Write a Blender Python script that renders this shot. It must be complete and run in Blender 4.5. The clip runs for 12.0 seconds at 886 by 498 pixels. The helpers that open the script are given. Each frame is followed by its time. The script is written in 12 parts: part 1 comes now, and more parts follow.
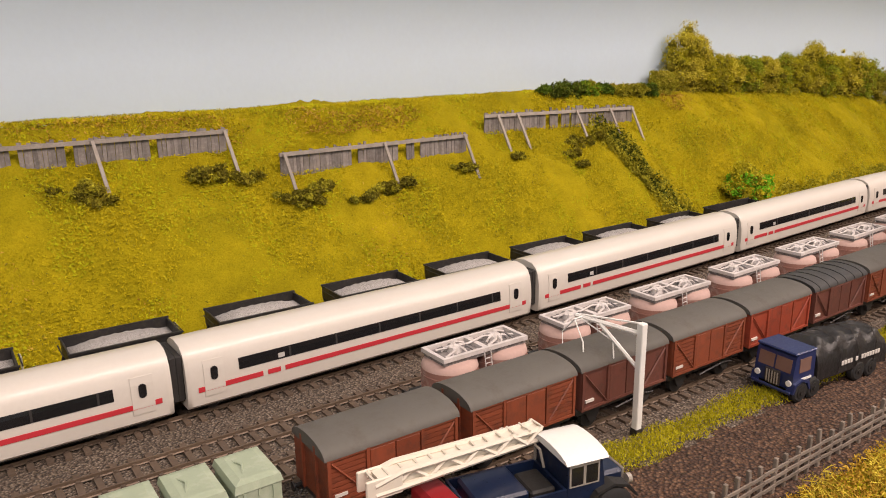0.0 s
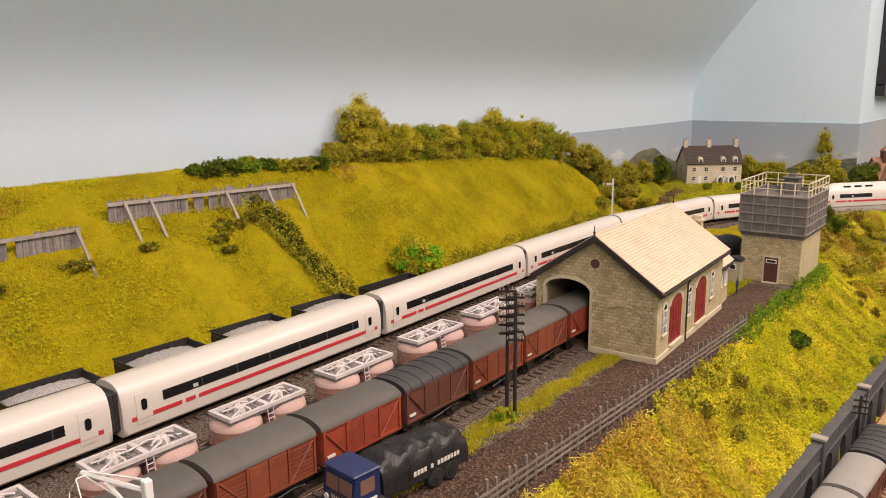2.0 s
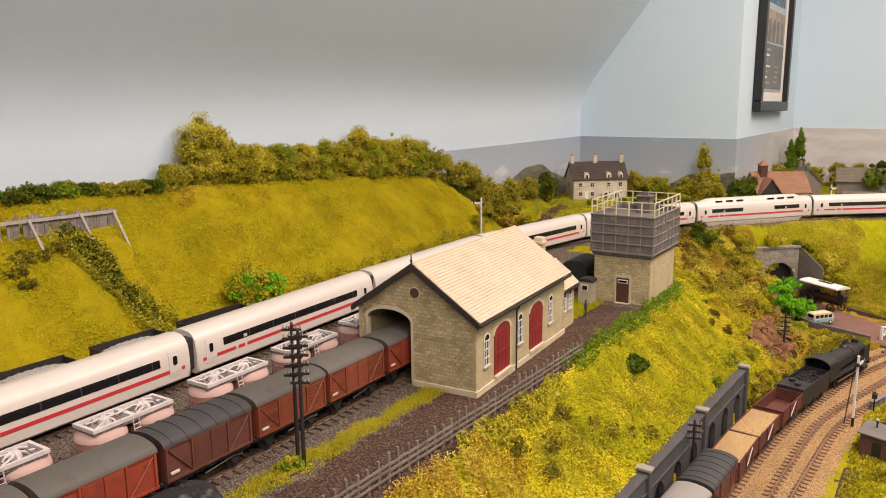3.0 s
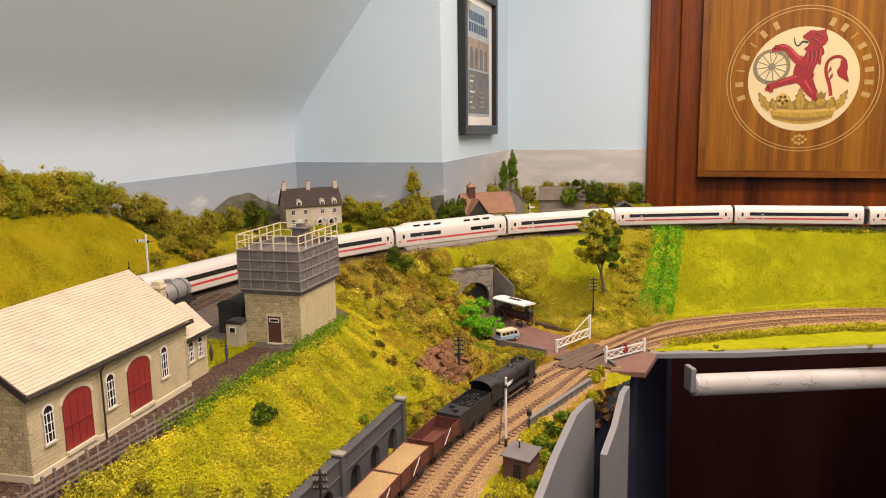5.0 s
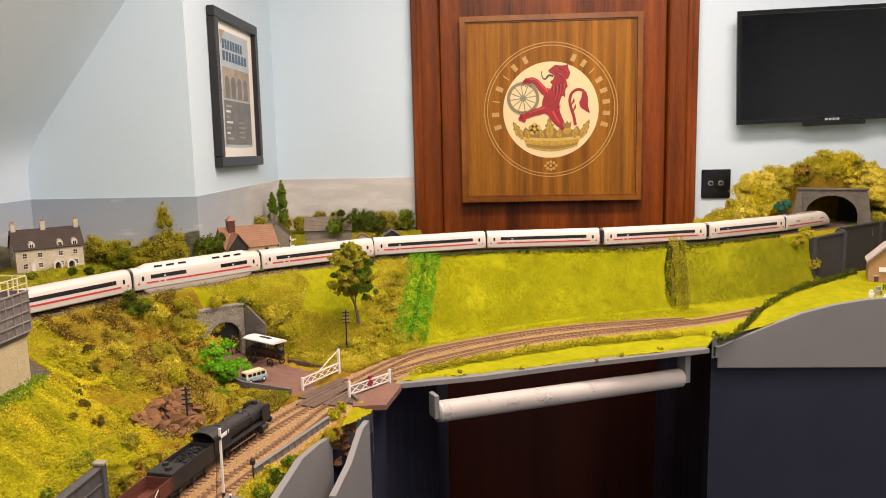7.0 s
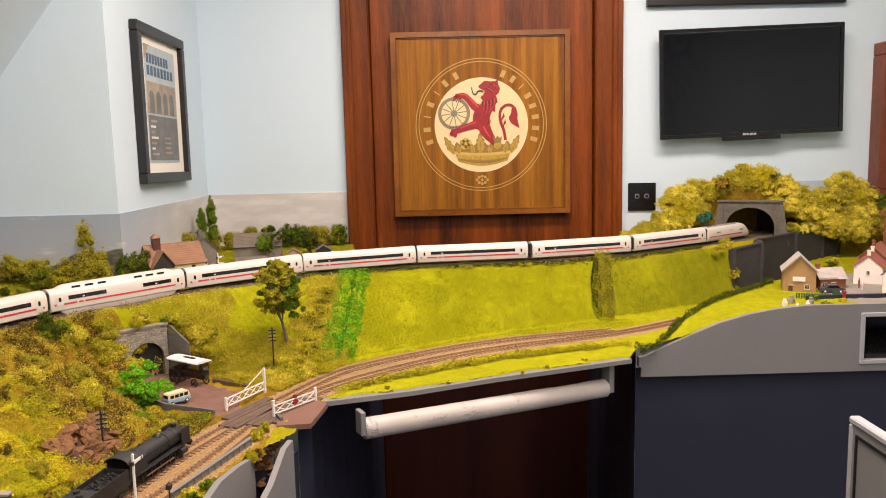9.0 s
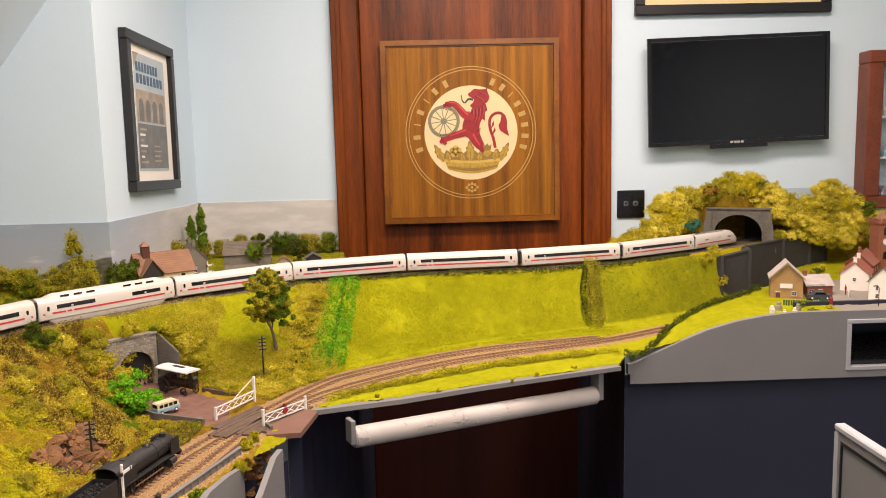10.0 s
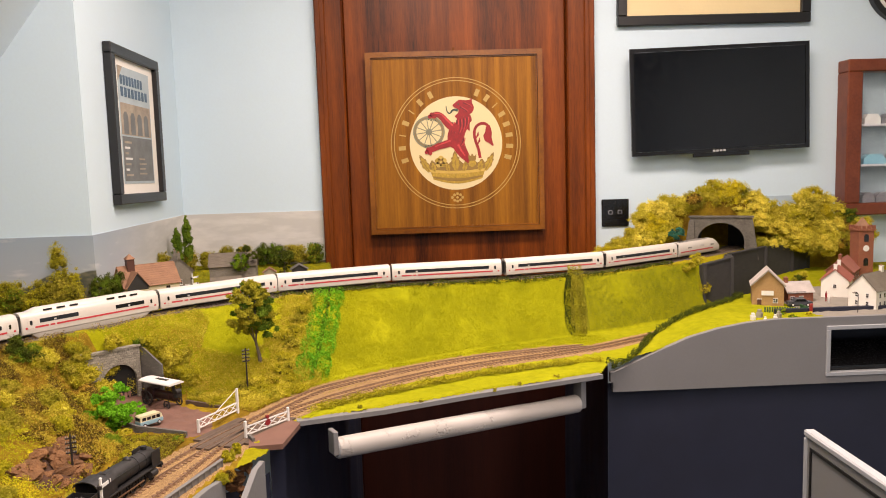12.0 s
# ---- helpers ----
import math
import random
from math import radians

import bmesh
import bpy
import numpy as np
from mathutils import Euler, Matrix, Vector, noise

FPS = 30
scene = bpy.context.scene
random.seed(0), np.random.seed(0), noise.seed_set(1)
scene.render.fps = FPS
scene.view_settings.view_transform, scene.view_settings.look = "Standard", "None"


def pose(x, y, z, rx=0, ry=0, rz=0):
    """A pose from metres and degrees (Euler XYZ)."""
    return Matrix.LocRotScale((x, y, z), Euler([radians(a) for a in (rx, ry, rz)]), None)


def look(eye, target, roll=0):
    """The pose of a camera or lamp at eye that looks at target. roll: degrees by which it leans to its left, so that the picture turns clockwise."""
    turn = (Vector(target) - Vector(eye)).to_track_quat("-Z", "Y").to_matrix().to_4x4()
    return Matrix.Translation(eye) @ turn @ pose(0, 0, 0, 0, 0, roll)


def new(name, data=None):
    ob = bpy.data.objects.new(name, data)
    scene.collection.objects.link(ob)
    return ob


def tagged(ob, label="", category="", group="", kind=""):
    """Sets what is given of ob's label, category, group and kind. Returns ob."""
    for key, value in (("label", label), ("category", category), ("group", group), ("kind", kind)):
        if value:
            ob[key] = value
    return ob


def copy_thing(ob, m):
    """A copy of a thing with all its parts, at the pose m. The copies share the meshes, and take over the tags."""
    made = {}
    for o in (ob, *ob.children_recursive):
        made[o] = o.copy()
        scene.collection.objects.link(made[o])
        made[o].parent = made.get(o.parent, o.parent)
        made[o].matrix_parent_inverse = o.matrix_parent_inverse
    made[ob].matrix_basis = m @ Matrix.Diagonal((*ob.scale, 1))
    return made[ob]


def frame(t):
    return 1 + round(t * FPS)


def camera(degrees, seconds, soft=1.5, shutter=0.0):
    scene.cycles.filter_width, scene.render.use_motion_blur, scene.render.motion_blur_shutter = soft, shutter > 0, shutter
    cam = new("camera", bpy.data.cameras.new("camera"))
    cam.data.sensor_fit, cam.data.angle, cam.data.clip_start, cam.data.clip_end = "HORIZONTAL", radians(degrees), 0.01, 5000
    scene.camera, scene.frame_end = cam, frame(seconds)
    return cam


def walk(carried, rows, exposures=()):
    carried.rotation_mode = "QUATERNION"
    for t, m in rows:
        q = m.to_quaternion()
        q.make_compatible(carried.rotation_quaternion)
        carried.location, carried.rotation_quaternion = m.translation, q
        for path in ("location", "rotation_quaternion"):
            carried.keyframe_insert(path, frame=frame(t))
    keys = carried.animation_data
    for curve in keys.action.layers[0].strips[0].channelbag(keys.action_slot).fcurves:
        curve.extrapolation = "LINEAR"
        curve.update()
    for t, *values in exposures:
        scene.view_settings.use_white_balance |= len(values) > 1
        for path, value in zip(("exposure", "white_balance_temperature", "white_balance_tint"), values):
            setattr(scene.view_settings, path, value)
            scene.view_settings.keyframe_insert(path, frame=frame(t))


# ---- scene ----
cam = camera(60.1, 12.0, soft=1.0)
PATH = [
    (0, (0.017, -0.003, 1.362), (1.115, 1.591, 0.86), 0.4),
    (0.5, (0.045, -0.006, 1.367), (1.297, 1.482, 0.898), 0.7),
    (1, (0.082, -0.022, 1.375), (1.455, 1.365, 0.937), 0.8),
    (1.5, (0.115, -0.042, 1.384), (1.572, 1.265, 0.974), 0.1),
    (2, (0.153, -0.057, 1.394), (1.669, 1.189, 1.008), 0.2),
    (2.5, (0.192, -0.083, 1.398), (1.762, 1.101, 1.031), 0.1),
    (3, (0.244, -0.111, 1.4), (1.873, 0.995, 1.049), 0.1),
    (3.2, (0.26, -0.121, 1.403), (1.917, 0.943, 1.056), -0.0),
    (4.8, (0.349, -0.212, 1.406), (2.21, 0.455, 1.104), -0.7),
    (5, (0.362, -0.221, 1.406), (2.245, 0.385, 1.11), -0.5),
    (5.5, (0.377, -0.253, 1.41), (2.302, 0.21, 1.129), -1.0),
    (6, (0.388, -0.286, 1.415), (2.344, 0.039, 1.147), -1.2),
    (6.5, (0.395, -0.31, 1.42), (2.368, -0.102, 1.166), -1.3),
    (7, (0.397, -0.324, 1.421), (2.379, -0.199, 1.178), -1.2),
    (7.5, (0.395, -0.334, 1.423), (2.38, -0.271, 1.188), -1.2),
    (9.5, (0.389, -0.353, 1.43), (2.377, -0.392, 1.222), -1.4),
    (10, (0.387, -0.353, 1.432), (2.376, -0.404, 1.232), -1.4),
    (10.5, (0.387, -0.352, 1.433), (2.377, -0.411, 1.238), -1.4),
    (11, (0.383, -0.357, 1.434), (2.373, -0.422, 1.246), -1.5),
    (11.5, (0.379, -0.364, 1.434), (2.369, -0.435, 1.253), -1.6),
    (12, (0.376, -0.37, 1.436), (2.367, -0.443, 1.258), -1.8),
]
# the whole path levelled about the y axis
LEVEL = Matrix.Translation((0, 0, 1.37)) @ pose(0, 0, 0, 0, 1.3, 0) @ Matrix.Translation((0, 0, -1.37))
walk(cam, [(t, LEVEL @ look(eye, target, roll)) for t, eye, target, roll in PATH],
     [(0, -0.10, 7000, 27), (4.0, -0.10, 7000, 27), (7.0, 0.0, 7120, 28), (12.0, 0.02, 7120, 28)])

# ---- light: the room's ceiling panels, out of view, and a little grey light in the room ----
world = bpy.data.worlds.new("room_air")
scene.world = world
world.use_nodes = True
world.node_tree.nodes["Background"].inputs[0].default_value = (0.93, 0.95, 1.0, 1)
world.node_tree.nodes["Background"].inputs[1].default_value = 0.055
scene.view_settings.exposure = 0.0


def ceiling_lamp(x, y, z, sx, sy, power, colour):
    data = bpy.data.lights.new("ceiling_panel", "AREA")
    data.shape, data.size, data.size_y, data.energy, data.color = "RECTANGLE", sx, sy, power, colour
    ob = new("ceiling_panel", data)
    ob.matrix_world = pose(x, y, z)
    return ob


ceiling_lamp(0.55, -0.45, 2.36, 1.2, 0.3, 28, (1.0, 0.92, 0.80))
ceiling_lamp(1.75, -0.75, 2.36, 0.3, 1.2, 32, (1.0, 0.92, 0.80))
ceiling_lamp(-0.9, -1.1, 2.36, 1.2, 0.3, 34, (1.0, 0.92, 0.80))

# ---- building tools ----
class B:
    """A mesh in the making."""

    def __init__(self):
        self.v, self.f = [], []

    def add(self, verts, faces):
        n = len(self.v)
        self.v.extend(verts)
        self.f.extend([tuple(i + n for i in f) for f in faces])
        return self

    def box(self, x0, x1, y0, y1, z0, z1, c=0.0):
        """A box, with chamfered edges where c is given."""
        if c <= 0:
            v = [(x, y, z) for z in (z0, z1) for y in (y0, y1) for x in (x0, x1)]
            return self.add(v, [(0, 2, 3, 1), (4, 5, 7, 6), (0, 1, 5, 4), (1, 3, 7, 5), (3, 2, 6, 7), (2, 0, 4, 6)])
        v, index = [], {}
        for k, (sx, sy, sz) in enumerate([(a, b, d) for d in (0, 1) for b in (0, 1) for a in (0, 1)]):
            p = (x1 if sx else x0, y1 if sy else y0, z1 if sz else z0)
            q = (x1 - c if sx else x0 + c, y1 - c if sy else y0 + c, z1 - c if sz else z0 + c)
            for ax in range(3):
                index[(k, ax)] = len(v)
                v.append(tuple(p[i] if i == ax else q[i] for i in range(3)))
        f = []
        for ax, quads in ((2, [(0, 2, 3, 1), (4, 5, 7, 6)]), (1, [(0, 1, 5, 4), (3, 2, 6, 7)]), (0, [(1, 3, 7, 5), (2, 0, 4, 6)])):
            for q in quads:
                f.append(tuple(index[(k, ax)] for k in q))
        for a, b, (p, q) in [(0, 1, (1, 2)), (2, 3, (1, 2)), (4, 5, (1, 2)), (6, 7, (1, 2)), (0, 2, (0, 2)), (1, 3, (0, 2)), (4, 6, (0, 2)), (5, 7, (0, 2)),
                             (0, 4, (0, 1)), (1, 5, (0, 1)), (2, 6, (0, 1)), (3, 7, (0, 1))]:
            f.append((index[(a, p)], index[(b, p)], index[(b, q)], index[(a, q)]))
        for k in range(8):
            f.append(tuple(index[(k, ax)] for ax in range(3)))
        return self.add(v, f)

    def loft(self, rings, closed=True, caps=True):
        n, m = len(rings[0]), len(rings)
        v = [tuple(p) for r in rings for p in r]
        last = n if closed else n - 1
        f = [(i * n + j, i * n + (j + 1) % n, (i + 1) * n + (j + 1) % n, (i + 1) * n + j) for i in range(m - 1) for j in range(last)]
        if caps and closed:
            f += [tuple(range(n - 1, -1, -1)), tuple((m - 1) * n + j for j in range(n))]
        return self.add(v, f)

    def cyl(self, p, q, r, r2=None, n=12, caps=True):
        p, q = Vector(p), Vector(q)
        r2 = r if r2 is None else r2
        d = (q - p).normalized()
        a = d.orthogonal().normalized()
        b = d.cross(a)
        ring = lambda c, s: [c + (a * math.cos(t) + b * math.sin(t)) * s for t in [2 * math.pi * i / n for i in range(n)]]
        return self.loft([ring(p, r), ring(q, r2)], True, caps)

    def tube(self, path, r, n=6):
        path = [Vector(p) for p in path]
        rings = []
        for i, p in enumerate(path):
            d = (path[min(i + 1, len(path) - 1)] - path[max(i - 1, 0)]).normalized()
            a = d.cross(Vector((0, 0, 1)))
            a = a.normalized() if a.length > 1e-4 else Vector((1, 0, 0))
            b = d.cross(a)
            rings.append([p + (a * math.cos(t) + b * math.sin(t)) * r for t in [2 * math.pi * k / n for k in range(n)]])
        return self.loft(rings)

    def prism(self, poly, axis, a, b):
        """A flat outline pushed from a to b along an axis: x takes (y, z), y takes (x, z), z takes (x, y)."""
        put = {"x": lambda u, v, w: (w, u, v), "y": lambda u, v, w: (u, w, v), "z": lambda u, v, w: (u, v, w)}[axis]
        return self.loft([[put(u, v, a) for u, v in poly], [put(u, v, b) for u, v in poly]])

    def ball(self, c, r, n=10, m=6, squash=1.0):
        rings = [[(c[0] + r * math.sin(t) * math.cos(2 * math.pi * j / n), c[1] + r * math.sin(t) * math.sin(2 * math.pi * j / n), c[2] - r * squash * math.cos(t))
                  for j in range(n)] for t in [math.pi * (i + 0.02) / (m - 1 + 0.04) for i in range(m)]]
        return self.loft(rings)

    def xform(self, m):
        self.v = [tuple(m @ Vector(p)) for p in self.v]
        return self

    def join(self, other):
        return self.add(other.v, other.f)


def mesh_of(name, b, mat, smooth=0.0):
    me = bpy.data.meshes.new(name)
    me.from_pydata([tuple(p) for p in b.v], [], b.f)
    for m in mat if isinstance(mat, (list, tuple)) else [mat]:
        me.materials.append(m)
    bm = bmesh.new()
    bm.from_mesh(me)
    bmesh.ops.recalc_face_normals(bm, faces=bm.faces)
    bm.to_mesh(me)
    bm.free()
    if smooth > 0:
        me.polygons.foreach_set("use_smooth", [True] * len(me.polygons))
        me.set_sharp_from_angle(angle=radians(smooth))
    return me


def part(name, b, mat, parent=None, label="", smooth=0.0, m=None):
    """One mesh object under a thing or a part."""
    ob = new(name, b if isinstance(b, bpy.types.Mesh) else mesh_of(name, b, mat, smooth))
    if parent is not None:
        ob.parent = parent
    if m is not None:
        ob.matrix_basis = m
    if label:
        ob["label"] = label
    return ob


def thing(name, m, label, category, group="", kind=""):
    ob = new(name)
    ob.empty_display_size = 0.01
    ob.matrix_basis = m
    return tagged(ob, label, category, group, kind)


def single(name, b, mat, label, category, group="", kind="", smooth=0.0, m=None):
    return tagged(part(name, b, mat, None, "", smooth, m), label, category, group, kind)


def raw_mesh(name, verts, faces, mats, index=None, smooth=False):
    """A large mesh from numpy arrays of quads or triangles."""
    me = bpy.data.meshes.new(name)
    k = faces.shape[1]
    me.vertices.add(len(verts))
    me.vertices.foreach_set("co", np.asarray(verts, dtype=np.float32).ravel())
    me.loops.add(faces.size)
    me.loops.foreach_set("vertex_index", faces.astype(np.int32).ravel())
    me.polygons.add(len(faces))
    me.polygons.foreach_set("loop_start", np.arange(0, faces.size, k, dtype=np.int32))
    me.polygons.foreach_set("loop_total", np.full(len(faces), k, dtype=np.int32))
    for m in mats:
        me.materials.append(m)
    if index is not None:
        me.polygons.foreach_set("material_index", np.asarray(index, dtype=np.int32))
    me.polygons.foreach_set("use_smooth", np.full(len(faces), smooth))
    me.update(calc_edges=True)
    me.validate()
    return me


class Line:
    """A smooth line through points in plan, by its length."""

    def __init__(self, pts, step=0.004):
        p = [np.array(q, dtype=float) for q in pts]
        p = [2 * p[0] - p[1]] + p + [2 * p[-1] - p[-2]]
        out = []
        for i in range(1, len(p) - 2):
            n = max(4, int(np.linalg.norm(p[i + 1] - p[i]) / step))
            for k in range(n):
                t = k / n
                out.append(0.5 * (2 * p[i] + (p[i + 1] - p[i - 1]) * t + (2 * p[i - 1] - 5 * p[i] + 4 * p[i + 1] - p[i + 2]) * t * t
                                  + (3 * p[i] - p[i - 1] - 3 * p[i + 1] + p[i + 2]) * t ** 3))
        out.append(p[-2])
        self.p = np.array(out)
        self.s = np.concatenate([[0], np.cumsum(np.linalg.norm(np.diff(self.p, axis=0), axis=1))])
        self.length = self.s[-1]

    def at(self, s):
        return np.array([np.interp(s, self.s, self.p[:, i]) for i in range(self.p.shape[1])])

    def dir(self, s):
        d = self.at(min(s + 0.004, self.length)) - self.at(max(s - 0.004, 0))
        return d / np.linalg.norm(d)

    def near(self, x, y):
        return self.s[np.argmin((self.p[:, 0] - x) ** 2 + (self.p[:, 1] - y) ** 2)]


def line_distance(pts, x, y):
    """Distance in plan from each (x, y) to a line of points."""
    best = np.full(x.shape, 9.0)
    for (ax, ay), (bx, by) in zip(pts[:-1], pts[1:]):
        dx, dy = bx - ax, by - ay
        t = np.clip(((x - ax) * dx + (y - ay) * dy) / (dx * dx + dy * dy), 0, 1)
        best = np.minimum(best, np.hypot(x - ax - t * dx, y - ay - t * dy))
    return best


def inside(poly, x, y):
    hit = np.zeros(x.shape, dtype=bool)
    for (ax, ay), (bx, by) in zip(poly, poly[1:] + poly[:1]):
        if ay != by:
            hit ^= ((ay > y) != (by > y)) & (x < (bx - ax) * (y - ay) / (by - ay) + ax)
    return hit


def waves(x, y, size, seed):
    """Smooth unevenness between -1 and 1, out of crossed waves of about that size."""
    rng = np.random.RandomState(seed)
    out = np.zeros(np.shape(x))
    for k in range(7):
        a, f, ph = rng.uniform(0, math.pi), rng.uniform(0.6, 1.8) * 2 * math.pi / size, rng.uniform(0, 6.28)
        out = out + np.sin((x * math.cos(a) + y * math.sin(a)) * f + ph + 1.3 * np.sin((x * math.sin(a) - y * math.cos(a)) * f * 0.7 + ph * 2))
    return out / 4.5

# ---- materials ----
def node_mat(name):
    m = bpy.data.materials.new(name)
    m.use_nodes = True
    nt = m.node_tree
    bsdf = nt.nodes["Principled BSDF"]
    return m, nt, bsdf


def noise_node(nt, coord, scale, detail=4.0, rough=0.55):
    n = nt.nodes.new("ShaderNodeTexNoise")
    n.inputs["Scale"].default_value, n.inputs["Detail"].default_value, n.inputs["Roughness"].default_value = scale, detail, rough
    nt.links.new(coord, n.inputs["Vector"])
    return n.outputs["Fac"]


def ramp(nt, fac, stops):
    r = nt.nodes.new("ShaderNodeValToRGB")
    while len(r.color_ramp.elements) < len(stops):
        r.color_ramp.elements.new(0.5)
    for e, (p, c) in zip(r.color_ramp.elements, stops):
        e.position, e.color = p, (*c, 1)
    nt.links.new(fac, r.inputs[0])
    return r.outputs[0]


def mixed(nt, fac, a, b, kind="MIX"):
    m = nt.nodes.new("ShaderNodeMix")
    m.data_type, m.blend_type = "RGBA", kind
    for sock, val in ((m.inputs["Factor"], fac), (m.inputs["A"], a), (m.inputs["B"], b)):
        if isinstance(val, (int, float)):
            sock.default_value = val
        elif isinstance(val, tuple):
            sock.default_value = (*val, 1)
        else:
            nt.links.new(val, sock)
    return m.outputs["Result"]


def coords(nt, world=False, scale=(1, 1, 1)):
    if world:
        out = nt.nodes.new("ShaderNodeNewGeometry").outputs["Position"]
    else:
        out = nt.nodes.new("ShaderNodeTexCoord").outputs["Object"]
    if scale != (1, 1, 1):
        mp = nt.nodes.new("ShaderNodeMapping")
        mp.inputs["Scale"].default_value = scale
        nt.links.new(out, mp.inputs["Vector"])
        out = mp.outputs[0]
    return out


def bumped(nt, bsdf, height, strength, distance):
    b = nt.nodes.new("ShaderNodeBump")
    b.inputs["Strength"].default_value, b.inputs["Distance"].default_value = strength, distance
    nt.links.new(height, b.inputs["Height"])
    nt.links.new(b.outputs[0], bsdf.inputs["Normal"])


def shade(c, k):
    return tuple(min(1, max(0, v * k)) for v in c)


def surface(name, colour, rough=0.6, vary=0.18, big=30.0, fine=400.0, bump=0.15, depth=0.0006, metal=0.0, world=False, dirt=None, random_tint=0.0, coat=0.0):
    """A plain painted or raw surface: two scales of unevenness in colour, gloss and relief."""
    m, nt, bsdf = node_mat(name)
    co = coords(nt, world)
    n1, n2 = noise_node(nt, co, big), noise_node(nt, co, fine)
    c = ramp(nt, n1, [(0.3, shade(colour, 1 - vary)), (0.7, shade(colour, 1 + vary))])
    c = mixed(nt, 0.35, c, ramp(nt, n2, [(0.3, shade(colour, 1 - 1.4 * vary)), (0.7, shade(colour, 1 + vary))]))
    if dirt:
        n3 = noise_node(nt, co, big * 2.3, 6.0, 0.7)
        c = mixed(nt, ramp(nt, n3, [(0.5, (0, 0, 0)), (0.72, (0.75, 0.75, 0.75))]), c, dirt)
    if random_tint:
        info = nt.nodes.new("ShaderNodeObjectInfo")
        c = mixed(nt, random_tint, c, ramp(nt, info.outputs["Random"], [(0.0, shade(colour, 0.45)), (1.0, shade(colour, 1.5))]))
    nt.links.new(c, bsdf.inputs["Base Color"])
    r = ramp(nt, n2, [(0.2, (max(0, rough - 0.12),) * 3), (0.8, (min(1, rough + 0.1),) * 3)])
    nt.links.new(r, bsdf.inputs["Roughness"])
    bsdf.inputs["Metallic"].default_value = metal
    bsdf.inputs["Coat Weight"].default_value = coat
    if bump:
        bumped(nt, bsdf, n2, bump, depth)
    return m


def turf(name, cols, big=9.0, mid=60.0, fine=700.0, depth=0.003, rough=0.95, bump=0.8):
    """Scatter grass and ground cover: patches, flecks and a fibrous relief."""
    m, nt, bsdf = node_mat(name)
    co = coords(nt, True)
    n1, n2, n3 = noise_node(nt, co, big, 5), noise_node(nt, co, mid, 6, 0.7), noise_node(nt, co, fine, 3, 0.8)
    a = ramp(nt, n1, [(0.32, cols[0]), (0.5, cols[1]), (0.68, cols[2])])
    b = ramp(nt, n2, [(0.3, shade(cols[0], 0.75)), (0.5, cols[1]), (0.7, shade(cols[2], 1.15))])
    c = mixed(nt, 0.45, a, b)
    c = mixed(nt, ramp(nt, n3, [(0.35, (0.6, 0.6, 0.6)), (0.6, (0, 0, 0))]), c, mixed(nt, 1.0, c, (0.62, 0.60, 0.5), "MULTIPLY"))
    nt.links.new(c, bsdf.inputs["Base Color"])
    bsdf.inputs["Roughness"].default_value = rough
    bsdf.inputs["Specular IOR Level"].default_value = 0.06
    bumped(nt, bsdf, n3, bump, depth)
    return m


def grains(name, cols, size, rough=0.9, depth=0.002, bump=0.9):
    """Ballast, cinders and stone chips: separate grains of differing colour."""
    m, nt, bsdf = node_mat(name)
    co = coords(nt, True)
    vo = nt.nodes.new("ShaderNodeTexVoronoi")
    vo.inputs["Scale"].default_value = 1 / size
    nt.links.new(co, vo.inputs["Vector"])
    sep = nt.nodes.new("ShaderNodeSeparateColor")
    nt.links.new(vo.outputs["Color"], sep.inputs[0])
    c = ramp(nt, sep.outputs[0], [(0.0, cols[0]), (0.5, cols[1]), (1.0, cols[2])])
    c = mixed(nt, 0.4, c, ramp(nt, noise_node(nt, co, 14, 5), [(0.3, shade(cols[1], 0.7)), (0.7, shade(cols[1], 1.25))]))
    c = mixed(nt, ramp(nt, vo.outputs["Distance"], [(0.35, (0, 0, 0)), (0.75, (0.8, 0.8, 0.8))]), c, shade(cols[0], 0.4))
    nt.links.new(c, bsdf.inputs["Base Color"])
    bsdf.inputs["Roughness"].default_value = rough
    bumped(nt, bsdf, vo.outputs["Distance"], bump, depth)
    return m


def leaves(name, cols, rough=0.85):
    """Foliage flock: every fleck has its own shade."""
    m, nt, bsdf = node_mat(name)
    geo = nt.nodes.new("ShaderNodeNewGeometry")
    n = noise_node(nt, geo.outputs["Position"], 28, 4)
    c = ramp(nt, geo.outputs["Random Per Island"], [(0.0, cols[0]), (0.5, cols[1]), (1.0, cols[2])])
    c = mixed(nt, 0.4, c, ramp(nt, n, [(0.35, cols[0]), (0.5, cols[1]), (0.65, cols[2])]))
    nt.links.new(c, bsdf.inputs["Base Color"])
    bsdf.inputs["Roughness"].default_value = rough
    bsdf.inputs["Specular IOR Level"].default_value = 0.06
    return m


